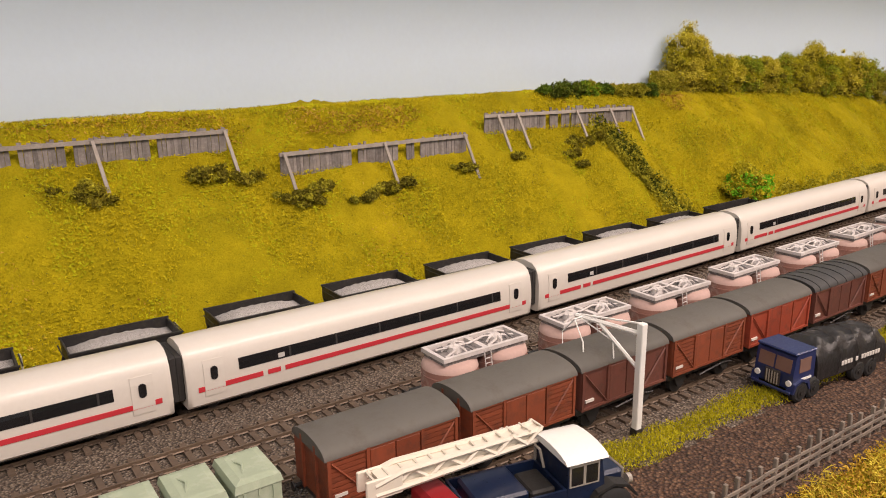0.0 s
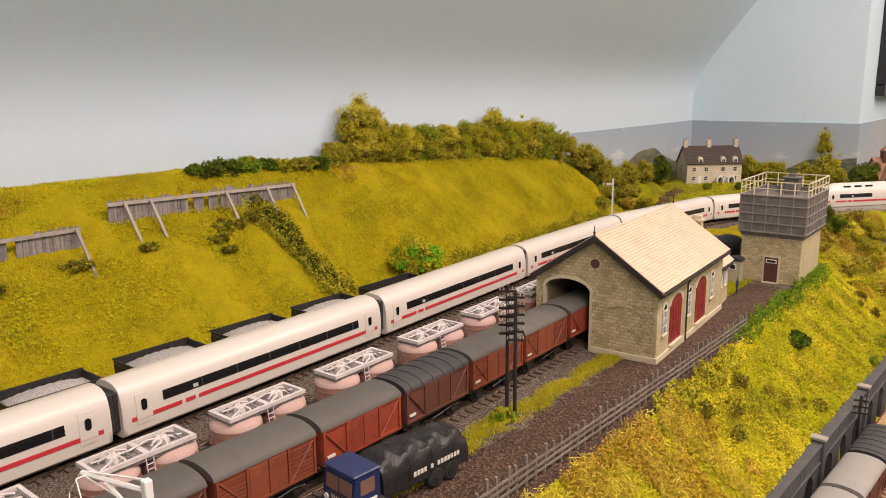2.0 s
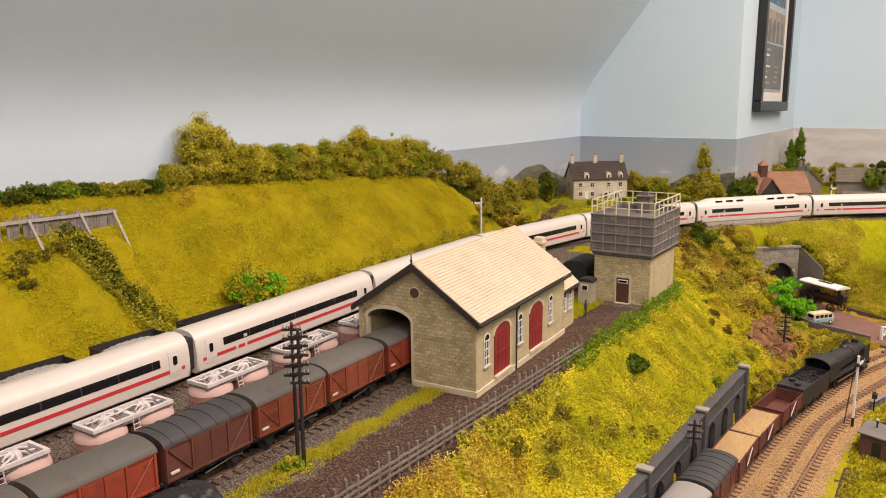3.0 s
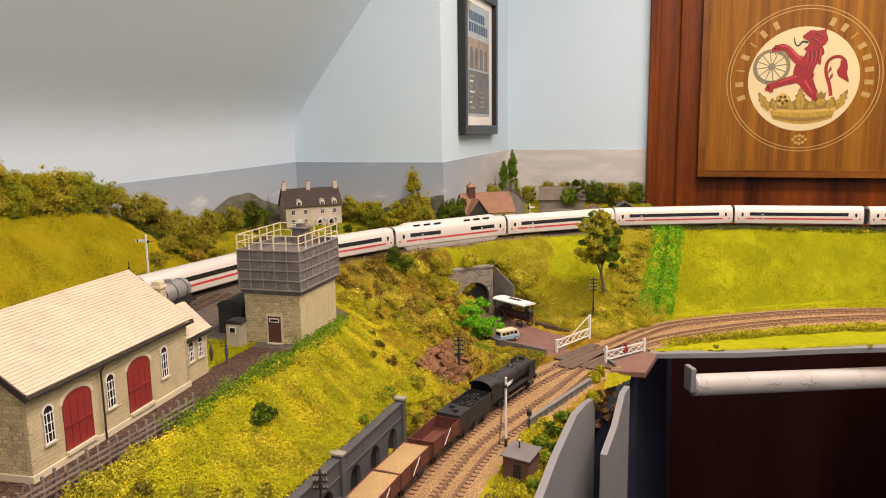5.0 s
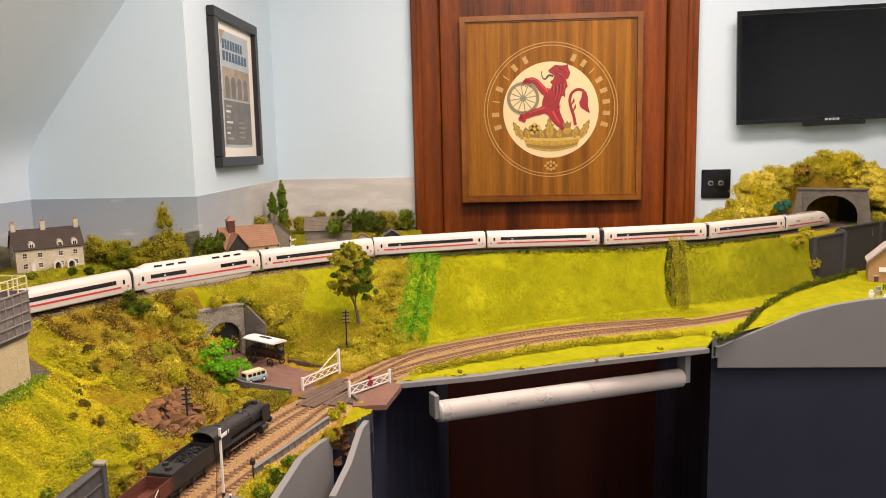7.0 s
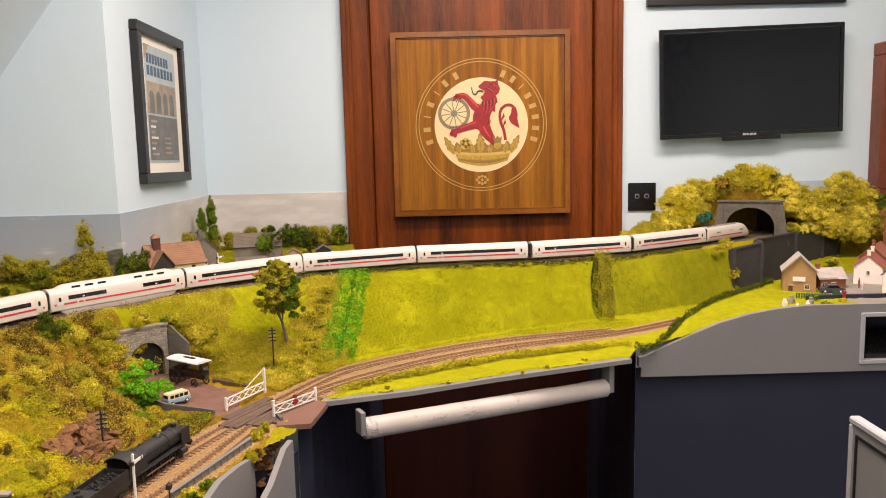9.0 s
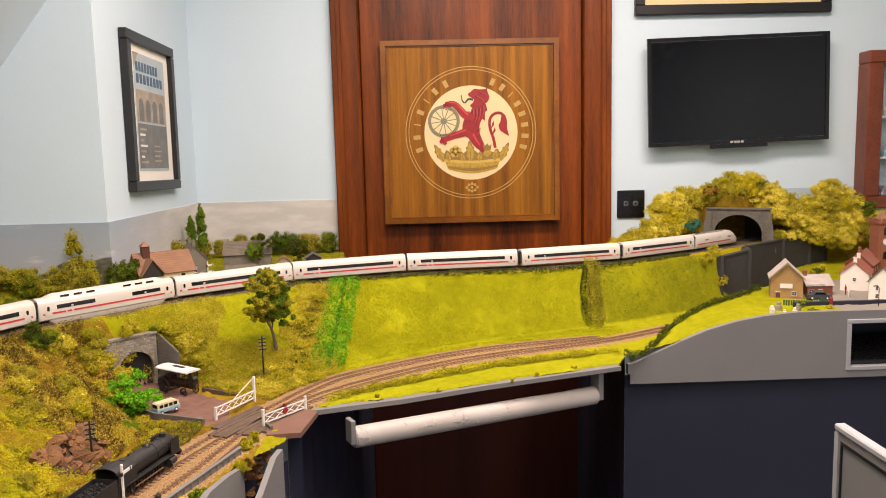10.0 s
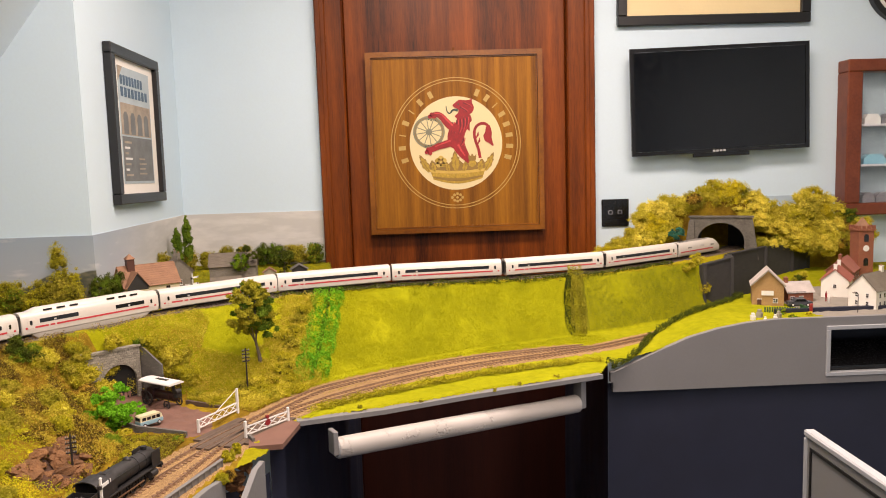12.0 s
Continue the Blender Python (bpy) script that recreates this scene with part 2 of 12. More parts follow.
def timber(name, dark, mid, light, along=(1, 1, 0.06), scale=38.0, rough=0.35, coat=0.3, rings=3.0):
    """Varnished wood with stretched grain."""
    m, nt, bsdf = node_mat(name)
    co = coords(nt, True, along)
    n0 = noise_node(nt, co, scale * 0.25, 3)
    n1, n2 = noise_node(nt, co, scale, 8, 0.65), noise_node(nt, co, scale * 7, 5, 0.7)
    wv = nt.nodes.new("ShaderNodeTexWave")
    wv.wave_type, wv.bands_direction = "BANDS", "Y"
    wv.inputs["Scale"].default_value, wv.inputs["Distortion"].default_value, wv.inputs["Detail"].default_value = rings, 14.0, 3.0
    wv.inputs["Detail Scale"].default_value = 1.2
    nt.links.new(co, wv.inputs["Vector"])
    c = ramp(nt, n1, [(0.28, dark), (0.5, mid), (0.72, light)])
    c = mixed(nt, 0.45, c, ramp(nt, wv.outputs["Fac"], [(0.1, dark), (0.6, mid), (1.0, light)]))
    c = mixed(nt, 0.3, c, ramp(nt, n2, [(0.35, shade(dark, 0.6)), (0.6, light)]))
    c = mixed(nt, 0.35, c, ramp(nt, n0, [(0.35, dark), (0.65, light)]))
    nt.links.new(c, bsdf.inputs["Base Color"])
    bsdf.inputs["Roughness"].default_value = rough
    bsdf.inputs["Specular IOR Level"].default_value = 0.22
    bsdf.inputs["Coat Weight"].default_value, bsdf.inputs["Coat Roughness"].default_value = coat, 0.25
    bumped(nt, bsdf, n2, 0.12, 0.0005)
    return m


def masonry(name, cols, mortar, bw, bh, rough=0.9, depth=0.0006, axis="x", jitter=0.5):
    """Coursed stone or brick for model buildings, too small to lay stone by stone."""
    m, nt, bsdf = node_mat(name)
    tc = nt.nodes.new("ShaderNodeTexCoord").outputs["Object"]
    sep = nt.nodes.new("ShaderNodeSeparateXYZ")
    nt.links.new(tc, sep.inputs[0])
    add = nt.nodes.new("ShaderNodeMath")
    nt.links.new(sep.outputs[0], add.inputs[0])
    nt.links.new(sep.outputs[1], add.inputs[1])
    wob = noise_node(nt, tc, 260, 3)
    com = nt.nodes.new("ShaderNodeCombineXYZ")
    nt.links.new(add.outputs[0], com.inputs[0])
    nt.links.new(sep.outputs[2], com.inputs[1])
    vadd = nt.nodes.new("ShaderNodeVectorMath")
    vadd.operation = "MULTIPLY_ADD"
    cw = nt.nodes.new("ShaderNodeCombineXYZ")
    nt.links.new(wob, cw.inputs[0])
    nt.links.new(wob, cw.inputs[1])
    nt.links.new(cw.outputs[0], vadd.inputs[0])
    vadd.inputs[1].default_value = (bh * jitter, bh * jitter, 0)
    nt.links.new(com.outputs[0], vadd.inputs[2])
    br = nt.nodes.new("ShaderNodeTexBrick")
    br.inputs["Scale"].default_value, br.inputs["Brick Width"].default_value, br.inputs["Row Height"].default_value = 1.0, bw, bh
    br.inputs["Mortar Size"].default_value, br.inputs["Mortar Smooth"].default_value = bh * 0.09, 0.6
    br.inputs["Color1"].default_value, br.inputs["Color2"].default_value, br.inputs["Mortar"].default_value = (*cols[0], 1), (*cols[1], 1), (*mortar, 1)
    nt.links.new(vadd.outputs[0], br.inputs["Vector"])
    n = noise_node(nt, tc, 55, 5)
    n2 = noise_node(nt, tc, 900, 4)
    c = mixed(nt, 0.35, br.outputs["Color"], ramp(nt, n, [(0.3, shade(cols[0], 0.7)), (0.7, shade(cols[1], 1.15))]))
    c = mixed(nt, 0.3, c, ramp(nt, n2, [(0.3, shade(cols[0], 0.5)), (0.7, shade(cols[1], 1.3))]))
    nt.links.new(c, bsdf.inputs["Base Color"])
    bsdf.inputs["Roughness"].default_value = rough
    h = nt.nodes.new("ShaderNodeMath")
    h.operation = "MULTIPLY_ADD"
    nt.links.new(br.outputs["Fac"], h.inputs[0])
    h.inputs[1].default_value = -0.8
    nt.links.new(n2, h.inputs[2])
    bumped(nt, bsdf, h.outputs[0], 0.9, depth)
    return m


PAINT_BLUE = surface("wall_paint_pale_blue", (0.550, 0.695, 0.785), 0.7, 0.03, 3, 160, 0.12, 0.001, world=True)
PAINT_SLOPE = surface("sloping_ceiling_paint", (0.525, 0.635, 0.725), 0.75, 0.03, 3, 160, 0.15, 0.001, world=True)
CEILING = surface("ceiling_white", (0.78, 0.78, 0.76), 0.8, 0.02, 3, 120, 0.1, 0.001, world=True)
CARPET = surface("carpet_dark", (0.06, 0.07, 0.10), 0.95, 0.2, 8, 500, 0.4, 0.003, world=True)
GREY_BOARD = surface("grey_fascia_paint", (0.192, 0.190, 0.190), 0.55, 0.07, 6, 220, 0.1, 0.0006, world=True)
GREY_PALE = surface("pale_grey_trim", (0.35, 0.365, 0.38), 0.4, 0.06, 12, 220, 0.1, 0.0006, world=True)
CURTAIN = surface("navy_cloth", (0.0135, 0.0165, 0.036), 0.62, 0.2, 12, 1500, 0.3, 0.0008, world=True)
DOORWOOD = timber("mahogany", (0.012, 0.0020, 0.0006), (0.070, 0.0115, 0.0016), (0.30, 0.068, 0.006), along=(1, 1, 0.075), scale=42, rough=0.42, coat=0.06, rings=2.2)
# the door's mahogany again, darkened in colour for the shade below the layout
SHADED_DOOR = timber("mahogany_in_shade", (0.014, 0.003, 0.002), (0.028, 0.006, 0.003), (0.044, 0.010, 0.005), scale=30, rough=0.4, coat=0.2, rings=2.0)
OAK = timber("oak_panel", (0.085, 0.023, 0.0015), (0.225, 0.078, 0.0045), (0.40, 0.160, 0.010), along=(1, 1, 0.03), scale=150, rough=0.5, coat=0.04, rings=5.0)
OAK_TRIM = timber("oak_moulding", (0.10, 0.027, 0.002), (0.19, 0.058, 0.005), (0.30, 0.105, 0.010), along=(1, 0.3, 0.3), scale=60, rough=0.3, coat=0.4)
BLACK_GLOSS = surface("black_plastic", (0.006, 0.006, 0.007), 0.25, 0.1, 20, 300, 0.02, 0.0003)
SCREEN = surface("screen_glass", (0.004, 0.004, 0.005), 0.12, 0.1, 8, 40, 0.0)
BLACK_FRAME = surface("black_frame", (0.010, 0.010, 0.011), 0.4, 0.15, 30, 400, 0.08)
PAPER = surface("mount_paper", (0.80, 0.78, 0.72), 0.8, 0.03, 14, 300, 0.05)
WHITE = surface("white_paint", (0.70, 0.69, 0.66), 0.5, 0.05, 60, 700, 0.08)
GLASS_DARK = surface("dark_glazing", (0.012, 0.012, 0.013), 0.15, 0.1, 40, 300, 0.0)

HILL = turf("hill_turf", [(0.25, 0.212, 0.008), (0.375, 0.308, 0.009), (0.48, 0.368, 0.012)], 7, 45, 620)
FIELD = turf("field_grass", [(0.21, 0.225, 0.006), (0.315, 0.320, 0.008), (0.40, 0.385, 0.010)], 6, 40, 900, 0.0015)
LIME = turf("lime_grass", [(0.25, 0.265, 0.006), (0.33, 0.335, 0.008), (0.40, 0.39, 0.012)], 10, 60, 900, 0.0015)
FAR_FIELD = turf("far_field_grass", [(0.14, 0.15, 0.010), (0.23, 0.23, 0.014), (0.31, 0.29, 0.018)], 10, 60, 800, 0.002)
SCRUB = turf("scrub_ground", [(0.13, 0.07, 0.010), (0.29, 0.18, 0.018), (0.45, 0.32, 0.022)], 10, 70, 600)
VERGE = turf("verge_grass", [(0.22, 0.21, 0.008), (0.35, 0.325, 0.010), (0.44, 0.385, 0.015)], 14, 70, 700)
BALLAST = grains("ballast", [(0.062, 0.045, 0.034), (0.165, 0.124, 0.092), (0.31, 0.250, 0.195)], 0.0015)
BALLAST_TAN = grains("ballast_tan", [(0.35, 0.195, 0.076), (0.54, 0.330, 0.138), (0.68, 0.455, 0.22)], 0.0012)
CINDER = grains("cinder_yard", [(0.030, 0.014, 0.009), (0.092, 0.045, 0.025), (0.21, 0.115, 0.066)], 0.0019)
# earth darkened so the gaps between rocks carry crevice shade in colour
EARTH = surface("red_earth_and_crevice_shade", (0.075, 0.032, 0.016), 0.95, 0.4, 30, 300, 0.8, 0.004, world=True)
ROAD_RED = surface("red_brown_road", (0.17, 0.085, 0.062), 0.9, 0.14, 30, 700, 0.3, 0.0006, world=True)
LANE = surface("grey_lane", (0.25, 0.225, 0.19), 0.95, 0.15, 20, 600, 0.3, 0.0006, world=True)
RAIL_DARK = surface("dark_rail_steel", (0.135, 0.095, 0.066), 0.55, 0.3, 60, 900, 0.1, 0.0002, metal=0.35, world=True)
RAIL = surface("rail_steel", (0.27, 0.165, 0.10), 0.5, 0.25, 60, 900, 0.1, 0.0002, metal=0.5, world=True)
SLEEPER_TAN = surface("dusty_sleeper_wood", (0.25, 0.145, 0.082), 0.9, 0.3, 60, 900, 0.3, 0.0003, world=True)
SLEEPER = surface("sleeper_wood", (0.095, 0.066, 0.046), 0.9, 0.3, 60, 900, 0.3, 0.0003, world=True)

# ---- the room ----
WX, AY, BX, SY = 2.69, 0.316, 2.03, 0.69      # door wall, poster wall, wall beside the slope, back wall
CEIL = 2.40


def slab(name, x0, x1, y0, y1, z0, z1, mat, label, category):
    return single(name, B().box(x0, x1, y0, y1, z0, z1), mat, label, category, kind="structure")


slab("floor", -2.6, WX + 0.2, -2.6, 0.9, -0.05, 0.0, CARPET, "dark blue-grey carpet under the layout", "floor")
slab("ceiling", -2.6, WX + 0.2, -2.6, 0.9, CEIL, CEIL + 0.05, CEILING, "plain white ceiling", "ceiling")
# back wall and the sloping ceiling above it, with a rounded joint
prof = [(SY, 0.0), (SY, 1.345), (0.686, 1.375), (0.676, 1.405), (0.658, 1.435), (0.632, 1.470), (0.10, 2.140), (-0.10, CEIL)]
back = prof + [(0.02, CEIL), (0.20, 2.20), (SY + 0.1, 1.52), (SY + 0.1, 0.0)]
single("wall_north", B().prism(back, "x", -2.6, BX), PAINT_SLOPE, "pale grey wall that turns into a sloping ceiling", "wall", kind="structure", smooth=35)
slab("wall_beside_slope", BX, BX + 0.12, AY, SY + 0.1, 0.0, CEIL, PAINT_BLUE, "pale blue painted wall", "wall")
slab("wall_poster", BX + 0.12, WX + 0.1, AY, AY + 0.12, 0.0, CEIL, PAINT_BLUE, "pale blue painted wall with a framed poster", "wall")
# door wall, with the doorway left open
DY0, DY1 = -0.905, -0.115
b = B().box(WX, WX + 0.12, DY1, AY, 0, CEIL).box(WX, WX + 0.12, -2.6, DY0, 0, CEIL).box(WX, WX + 0.12, DY0, DY1, 2.08, CEIL)
single("wall_east", b, PAINT_BLUE, "pale blue painted wall round the door", "wall", kind="structure")
slab("wall_south", -2.6, WX + 0.12, -2.7, -2.6, 0.0, CEIL, PAINT_BLUE, "pale blue painted wall", "wall")
slab("wall_west", -2.7, -2.6, -2.7, 0.8, 0.0, CEIL, PAINT_BLUE, "pale blue painted wall", "wall")

# printed sky strip on the walls above the scenery
def sky_print(name, warm):
    m, nt, bsdf = node_mat(name)
    pos = coords(nt, True)
    sep = nt.nodes.new("ShaderNodeSeparateXYZ")
    nt.links.new(pos, sep.inputs[0])
    mr = nt.nodes.new("ShaderNodeMapRange")
    mr.inputs[1].default_value, mr.inputs[2].default_value = 1.15, 1.30
    nt.links.new(sep.outputs[2], mr.inputs[0])
    sky = ramp(nt, mr.outputs[0], [(0.0, (0.50, 0.52, 0.52)), (0.55, (0.36, 0.41, 0.46)), (1.0, (0.29, 0.36, 0.43))])
    cl = noise_node(nt, coords(nt, True, (1, 1, 4)), 7, 5)
    sky = mixed(nt, ramp(nt, cl, [(0.62, (0, 0, 0)), (0.72, (0.5, 0.5, 0.5))]), sky, (0.72, 0.70, 0.67))
    ridge = noise_node(nt, coords(nt, True, (1, 1, 0.0)), 3.2, 2, 0.45)
    edge = nt.nodes.new("ShaderNodeMath")
    edge.operation = "MULTIPLY_ADD"
    nt.links.new(ridge, edge.inputs[0])
    edge.inputs[1].default_value, edge.inputs[2].default_value = -0.30, 0.0
    lift = nt.nodes.new("ShaderNodeMath")
    lift.operation = "ADD"
    nt.links.new(sep.outputs[2], lift.inputs[0])
    nt.links.new(edge.outputs[0], lift.inputs[1])
    hills = nt.nodes.new("ShaderNodeMapRange")
    hills.inputs[1].default_value, hills.inputs[2].default_value, hills.inputs[3].default_value, hills.inputs[4].default_value = 0.985 if warm else 1.048, 0.988 if warm else 1.051, 1.0, 0.0
    nt.links.new(lift.outputs[0], hills.inputs[0])
    patch = noise_node(nt, coords(nt, True, (1, 1, 3)), 30, 4)
    print_hill = hills.outputs[0], ramp(nt, patch, [(0.35, (0.075, 0.085, 0.060)), (0.55, (0.15, 0.14, 0.095)), (0.7, (0.20, 0.19, 0.12))])
    if warm:
        mx = nt.nodes.new("ShaderNodeMapRange")
        mx.inputs[1].default_value, mx.inputs[2].default_value = 2.08, 2.55
        nt.links.new(sep.outputs[0], mx.inputs[0])
        sky = mixed(nt, mx.outputs[0], sky, mixed(nt, ramp(nt, cl, [(0.45, (0, 0, 0)), (0.6, (0.7, 0.7, 0.7))]), (0.52, 0.515, 0.49), (0.66, 0.65, 0.62)))
    sky = mixed(nt, print_hill[0], sky, print_hill[1])
    nt.links.new(sky, bsdf.inputs["Base Color"])
    bsdf.inputs["Roughness"].default_value = 0.7
    return m


SKYPALE = surface("printed_pale_sky", (0.40, 0.52, 0.60), 0.7, 0.06, 9, 90, 0.0, world=True)
SKYSTRIP, SKYWARM = sky_print("printed_sky", False), sky_print("printed_sky_with_haze", True)
for nm, x0, x1, y0, y1 in (("backscene", 0.9, BX - 0.003, SY - 0.003, SY), ("backscene", BX - 0.003, BX, AY - 0.003, SY - 0.003),
                           ("backscene", BX, WX - 0.003, AY - 0.003, AY), ("backscene", WX - 0.003, WX, -0.105, AY - 0.003),
                           ("backscene", WX - 0.003, WX, -1.75, -1.34)):
    single(nm, B().box(x0, x1, y0, y1, 1.05, 1.297), SKYPALE if y0 < -1 else SKYWARM if x0 >= BX else SKYSTRIP, "printed strip of hazy grey-blue sky with small clouds", "backscene", kind="structure")

# the doorway: frame, sunken door leaf and the panel with a crest hung on it
door = thing("door_1", pose(WX, 0, 0), "dark varnished mahogany door in a moulded frame", "door", kind="structure")
for side, ya, yb in ((1, DY1 - 0.066, DY1 + 0.014), (-1, DY0 - 0.014, DY0 + 0.066)):
    ya2, yb2 = (ya, ya + 0.018) if side < 0 else (yb - 0.018, yb)
    part("door_frame", B().box(-0.016, 0.06, ya, yb, 0.0, 2.10, 0.004), DOORWOOD, door)
    part("architrave", B().box(-0.026, -0.0165, ya2, yb2, 0.0, 2.10, 0.003), DOORWOOD, door)
    yi = ya + 0.058 if side > 0 else yb - 0.058
    part("door_stop", B().box(-0.024, -0.0165, yi - 0.008, yi + 0.008, 0.0, 2.10, 0.003), DOORWOOD, door)
part("door_leaf", B().box(0.012, 0.052, DY0 + 0.067, DY1 - 0.067, 1.05, 2.06, 0.003), DOORWOOD, door)
# lower leaf takes the darkened copy, its shade put into the colour
part("door_leaf", B().box(0.020, 0.052, DY0 + 0.067, DY1 - 0.067, 0.01, 1.046, 0.003), SHADED_DOOR, door)
part("door_head", B().box(-0.016, 0.06, DY0 + 0.068, DY1 - 0.068, 2.064, 2.14, 0.004), DOORWOOD, door)

# ---- the layout's ground: yard, back hill, front slope, valley, field and village ----
Z0, ZL = 1.156, 1.033
ICE = Line([(-1.3, 0.402), (-0.6, 0.404), (0.0, 0.411), (0.3, 0.417), (0.6, 0.429), (0.85, 0.443), (1.05, 0.452), (1.2, 0.448), (1.36, 0.425), (1.53, 0.365),
            (1.66, 0.288), (1.79, 0.190), (1.90, 0.085), (2.0, -0.035), (2.07, -0.165), (2.115, -0.32), (2.137, -0.50), (2.165, -0.68), (2.24, -0.87),
            (2.37, -1.075), (2.50, -1.235), (2.68, -1.40)])
LOW = Line([(-0.6, 0.022), (0.4, 0.012), (0.9, -0.001), (1.03, -0.0065), (1.13, -0.0135), (1.21, -0.0305), (1.32, -0.0630), (1.45, -0.0960), (1.57, -0.147), (1.645, -0.204), (1.729, -0.300),
            (1.797, -0.404), (1.848, -0.515), (1.890, -0.635), (1.922, -0.715), (1.958, -0.785), (2.040, -0.915), (2.14, -1.06), (2.26, -1.20)])
SIDING = Line([(-0.6, 0.070), (0.4, 0.063), (0.9, 0.0470), (1.01, 0.0420), (1.13, 0.0290), (1.242, 0.0085), (1.32, -0.011), (1.44, -0.054), (1.55, -0.107), (1.625, -0.142), (1.680, -0.172), (1.725, -0.208),
               (1.787, -0.294), (1.855, -0.407), (1.902, -0.523), (1.932, -0.643), (1.952, -0.722)])
UP = [(-1.4, 0.160), (0.2, 0.162), (0.6, 0.157), (0.82, 0.158), (1.0, 0.160), (1.14, 0.158), (1.21, 0.175), (1.30, 0.27), (1.42, 0.352), (1.55, 0.305), (1.68, 0.220),
      (1.79, 0.130), (1.90, 0.022), (1.985, -0.10), (2.045, -0.24), (2.075, -0.40), (2.09, -0.55), (2.115, -0.72), (2.18, -0.885), (2.285, -1.06), (2.322, -1.172)]
FT = [(-1.4, 0.095), (0.3, 0.094), (0.6, 0.088), (0.85, 0.083), (1.12, 0.076), (1.17, 0.070), (1.30, 0.052), (1.42, 0.045), (1.49, 0.085), (1.57, 0.140), (1.625, 0.180),
      (1.672, 0.180), (1.716, 0.124), (1.698, 0.076), (1.70, 0.0), (1.715, -0.10), (1.75, -0.165), (1.82, -0.26), (1.90, -0.385), (1.97, -0.52), (2.025, -0.66), (2.09, -0.83), (2.18, -0.99), (2.28, -1.13)]
EDGE = [(-1.4, -0.100), (1.0, -0.096), (1.345, -0.103), (1.395, -0.142), (1.47, -0.165), (1.553, -0.175), (1.593, -0.308), (1.653, -0.450), (1.743, -0.703), (1.845, -0.752)]
OUTLINE = EDGE + [(1.855, -1.1), (1.86, -2.2), (2.688, -2.2), (2.688, -0.945), (2.265, -0.86), (2.197, -0.70), (2.165, -0.50), (2.140, -0.32), (2.115, -0.19), (2.688, -0.11), (2.688, 0.314), (2.028, 0.314), (2.028, 0.688), (-1.4, 0.688)]
UPPER = UP + [(2.353, -1.198), (2.4785, -1.349), (2.5785, -1.475), (2.69, -1.61), (2.69, 0.32), (2.03, 0.32), (2.03, 0.70), (-1.4, 0.70)]
HEDGE_LINE = [(1.835, -0.745), (1.95, -0.86), (2.05, -0.985), (2.14, -1.10), (2.22, -1.17)]


def smooth(a, b, v):
    t = np.clip((v - a) / (b - a), 0, 1)
    return t * t * (3 - 2 * t)


def foot_of_hill(x):
    return np.interp(x, [-1.4, 0.0, 0.5, 0.8, 1.0, 1.2, 1.4, 1.6], [0.508, 0.506, 0.498, 0.498, 0.505, 0.525, 0.57, 0.62])


def height(x, y):
    x, y = np.asarray(x, dtype=float), np.asarray(y, dtype=float)
    up, dU, dF = inside(UPPER, x, y), line_distance(UP, x, y), line_distance(FT, x, y)
    # low ground, with the bank behind the retaining wall
    zf = np.interp(x, [-1.4, 1.10, 1.16, 1.30, 1.45], [0.060, 0.058, 0.035, 0.012, 0.004])
    low = ~inside(UP + FT[::-1], x, y) & ~up
    t = dF / np.maximum(dF + dU, 1e-5)
    bulge = 0.10 * np.sin(t * math.pi) * np.where(x > 1.72, -0.15, 0.6)
    z = np.where(low, ZL, ZL + zf + (Z0 - ZL - zf) * np.clip(t * (1 + bulge), 0, 1))
    uneven = (~up) & (~low) & (x > 1.15) & (x < 1.72)
    z = z + np.where(uneven, 4 * t * (1 - t) * (0.013 * waves(x, y, 0.10, 6) + 0.008 * waves(x, y, 0.045, 7)) * smooth(1.15, 1.22, x) * smooth(1.72, 1.62, x), 0)
    z = np.where(up, Z0, z)
    # back hill
    f = foot_of_hill(x)
    s = np.clip((y - f) / (0.655 - f), 0, 1)
    crest = np.interp(x, [-1.4, 0.2, 0.6, 0.84, 1.1, 1.30, 1.40, 1.50, 1.62], [0.148, 0.146, 0.146, 0.135, 0.122, 0.106, 0.085, 0.035, 0.014])
    gully = 0.012 * np.exp(-((x - 0.73 - 0.35 * (y - 0.55)) / 0.03) ** 2) * np.sin(s * math.pi)
    hill = crest * (0.32 * np.sin(s * math.pi / 2) + 0.68 * s) - gully
    z = np.where(up & (x < 1.75), z + np.where(y > f, hill, 0), z)
    # gentle rise to the cottages, and the lower ground round the farm
    far = smooth(0.045, 0.15, line_distance(ICE.p[::12], x, y))
    rise = 0.006 * smooth(1.45, 1.65, x) * smooth(0.40, 0.52, y) - 0.016 * smooth(1.72, 1.90, x) * smooth(0.52, 0.42, y) * smooth(-0.30, -0.12, y)
    z = z + np.where(up & (x > 1.45), rise * far, 0)
    # village bank on the low ground
    vill = low & inside(HEDGE_LINE + [(2.30, -1.30), (2.69, -1.45), (2.69, -2.2), (1.80, -2.2), (1.80, -0.74)], x, y)
    g = np.interp(-y, [0.74, 0.78, 0.853, 0.965, 1.078, 1.5], [-0.012, -0.006, 0.018, 0.043, 0.047, 0.047])
    z = np.where(vill, np.maximum(ZL + g, ZL - 0.02), z)
    return z


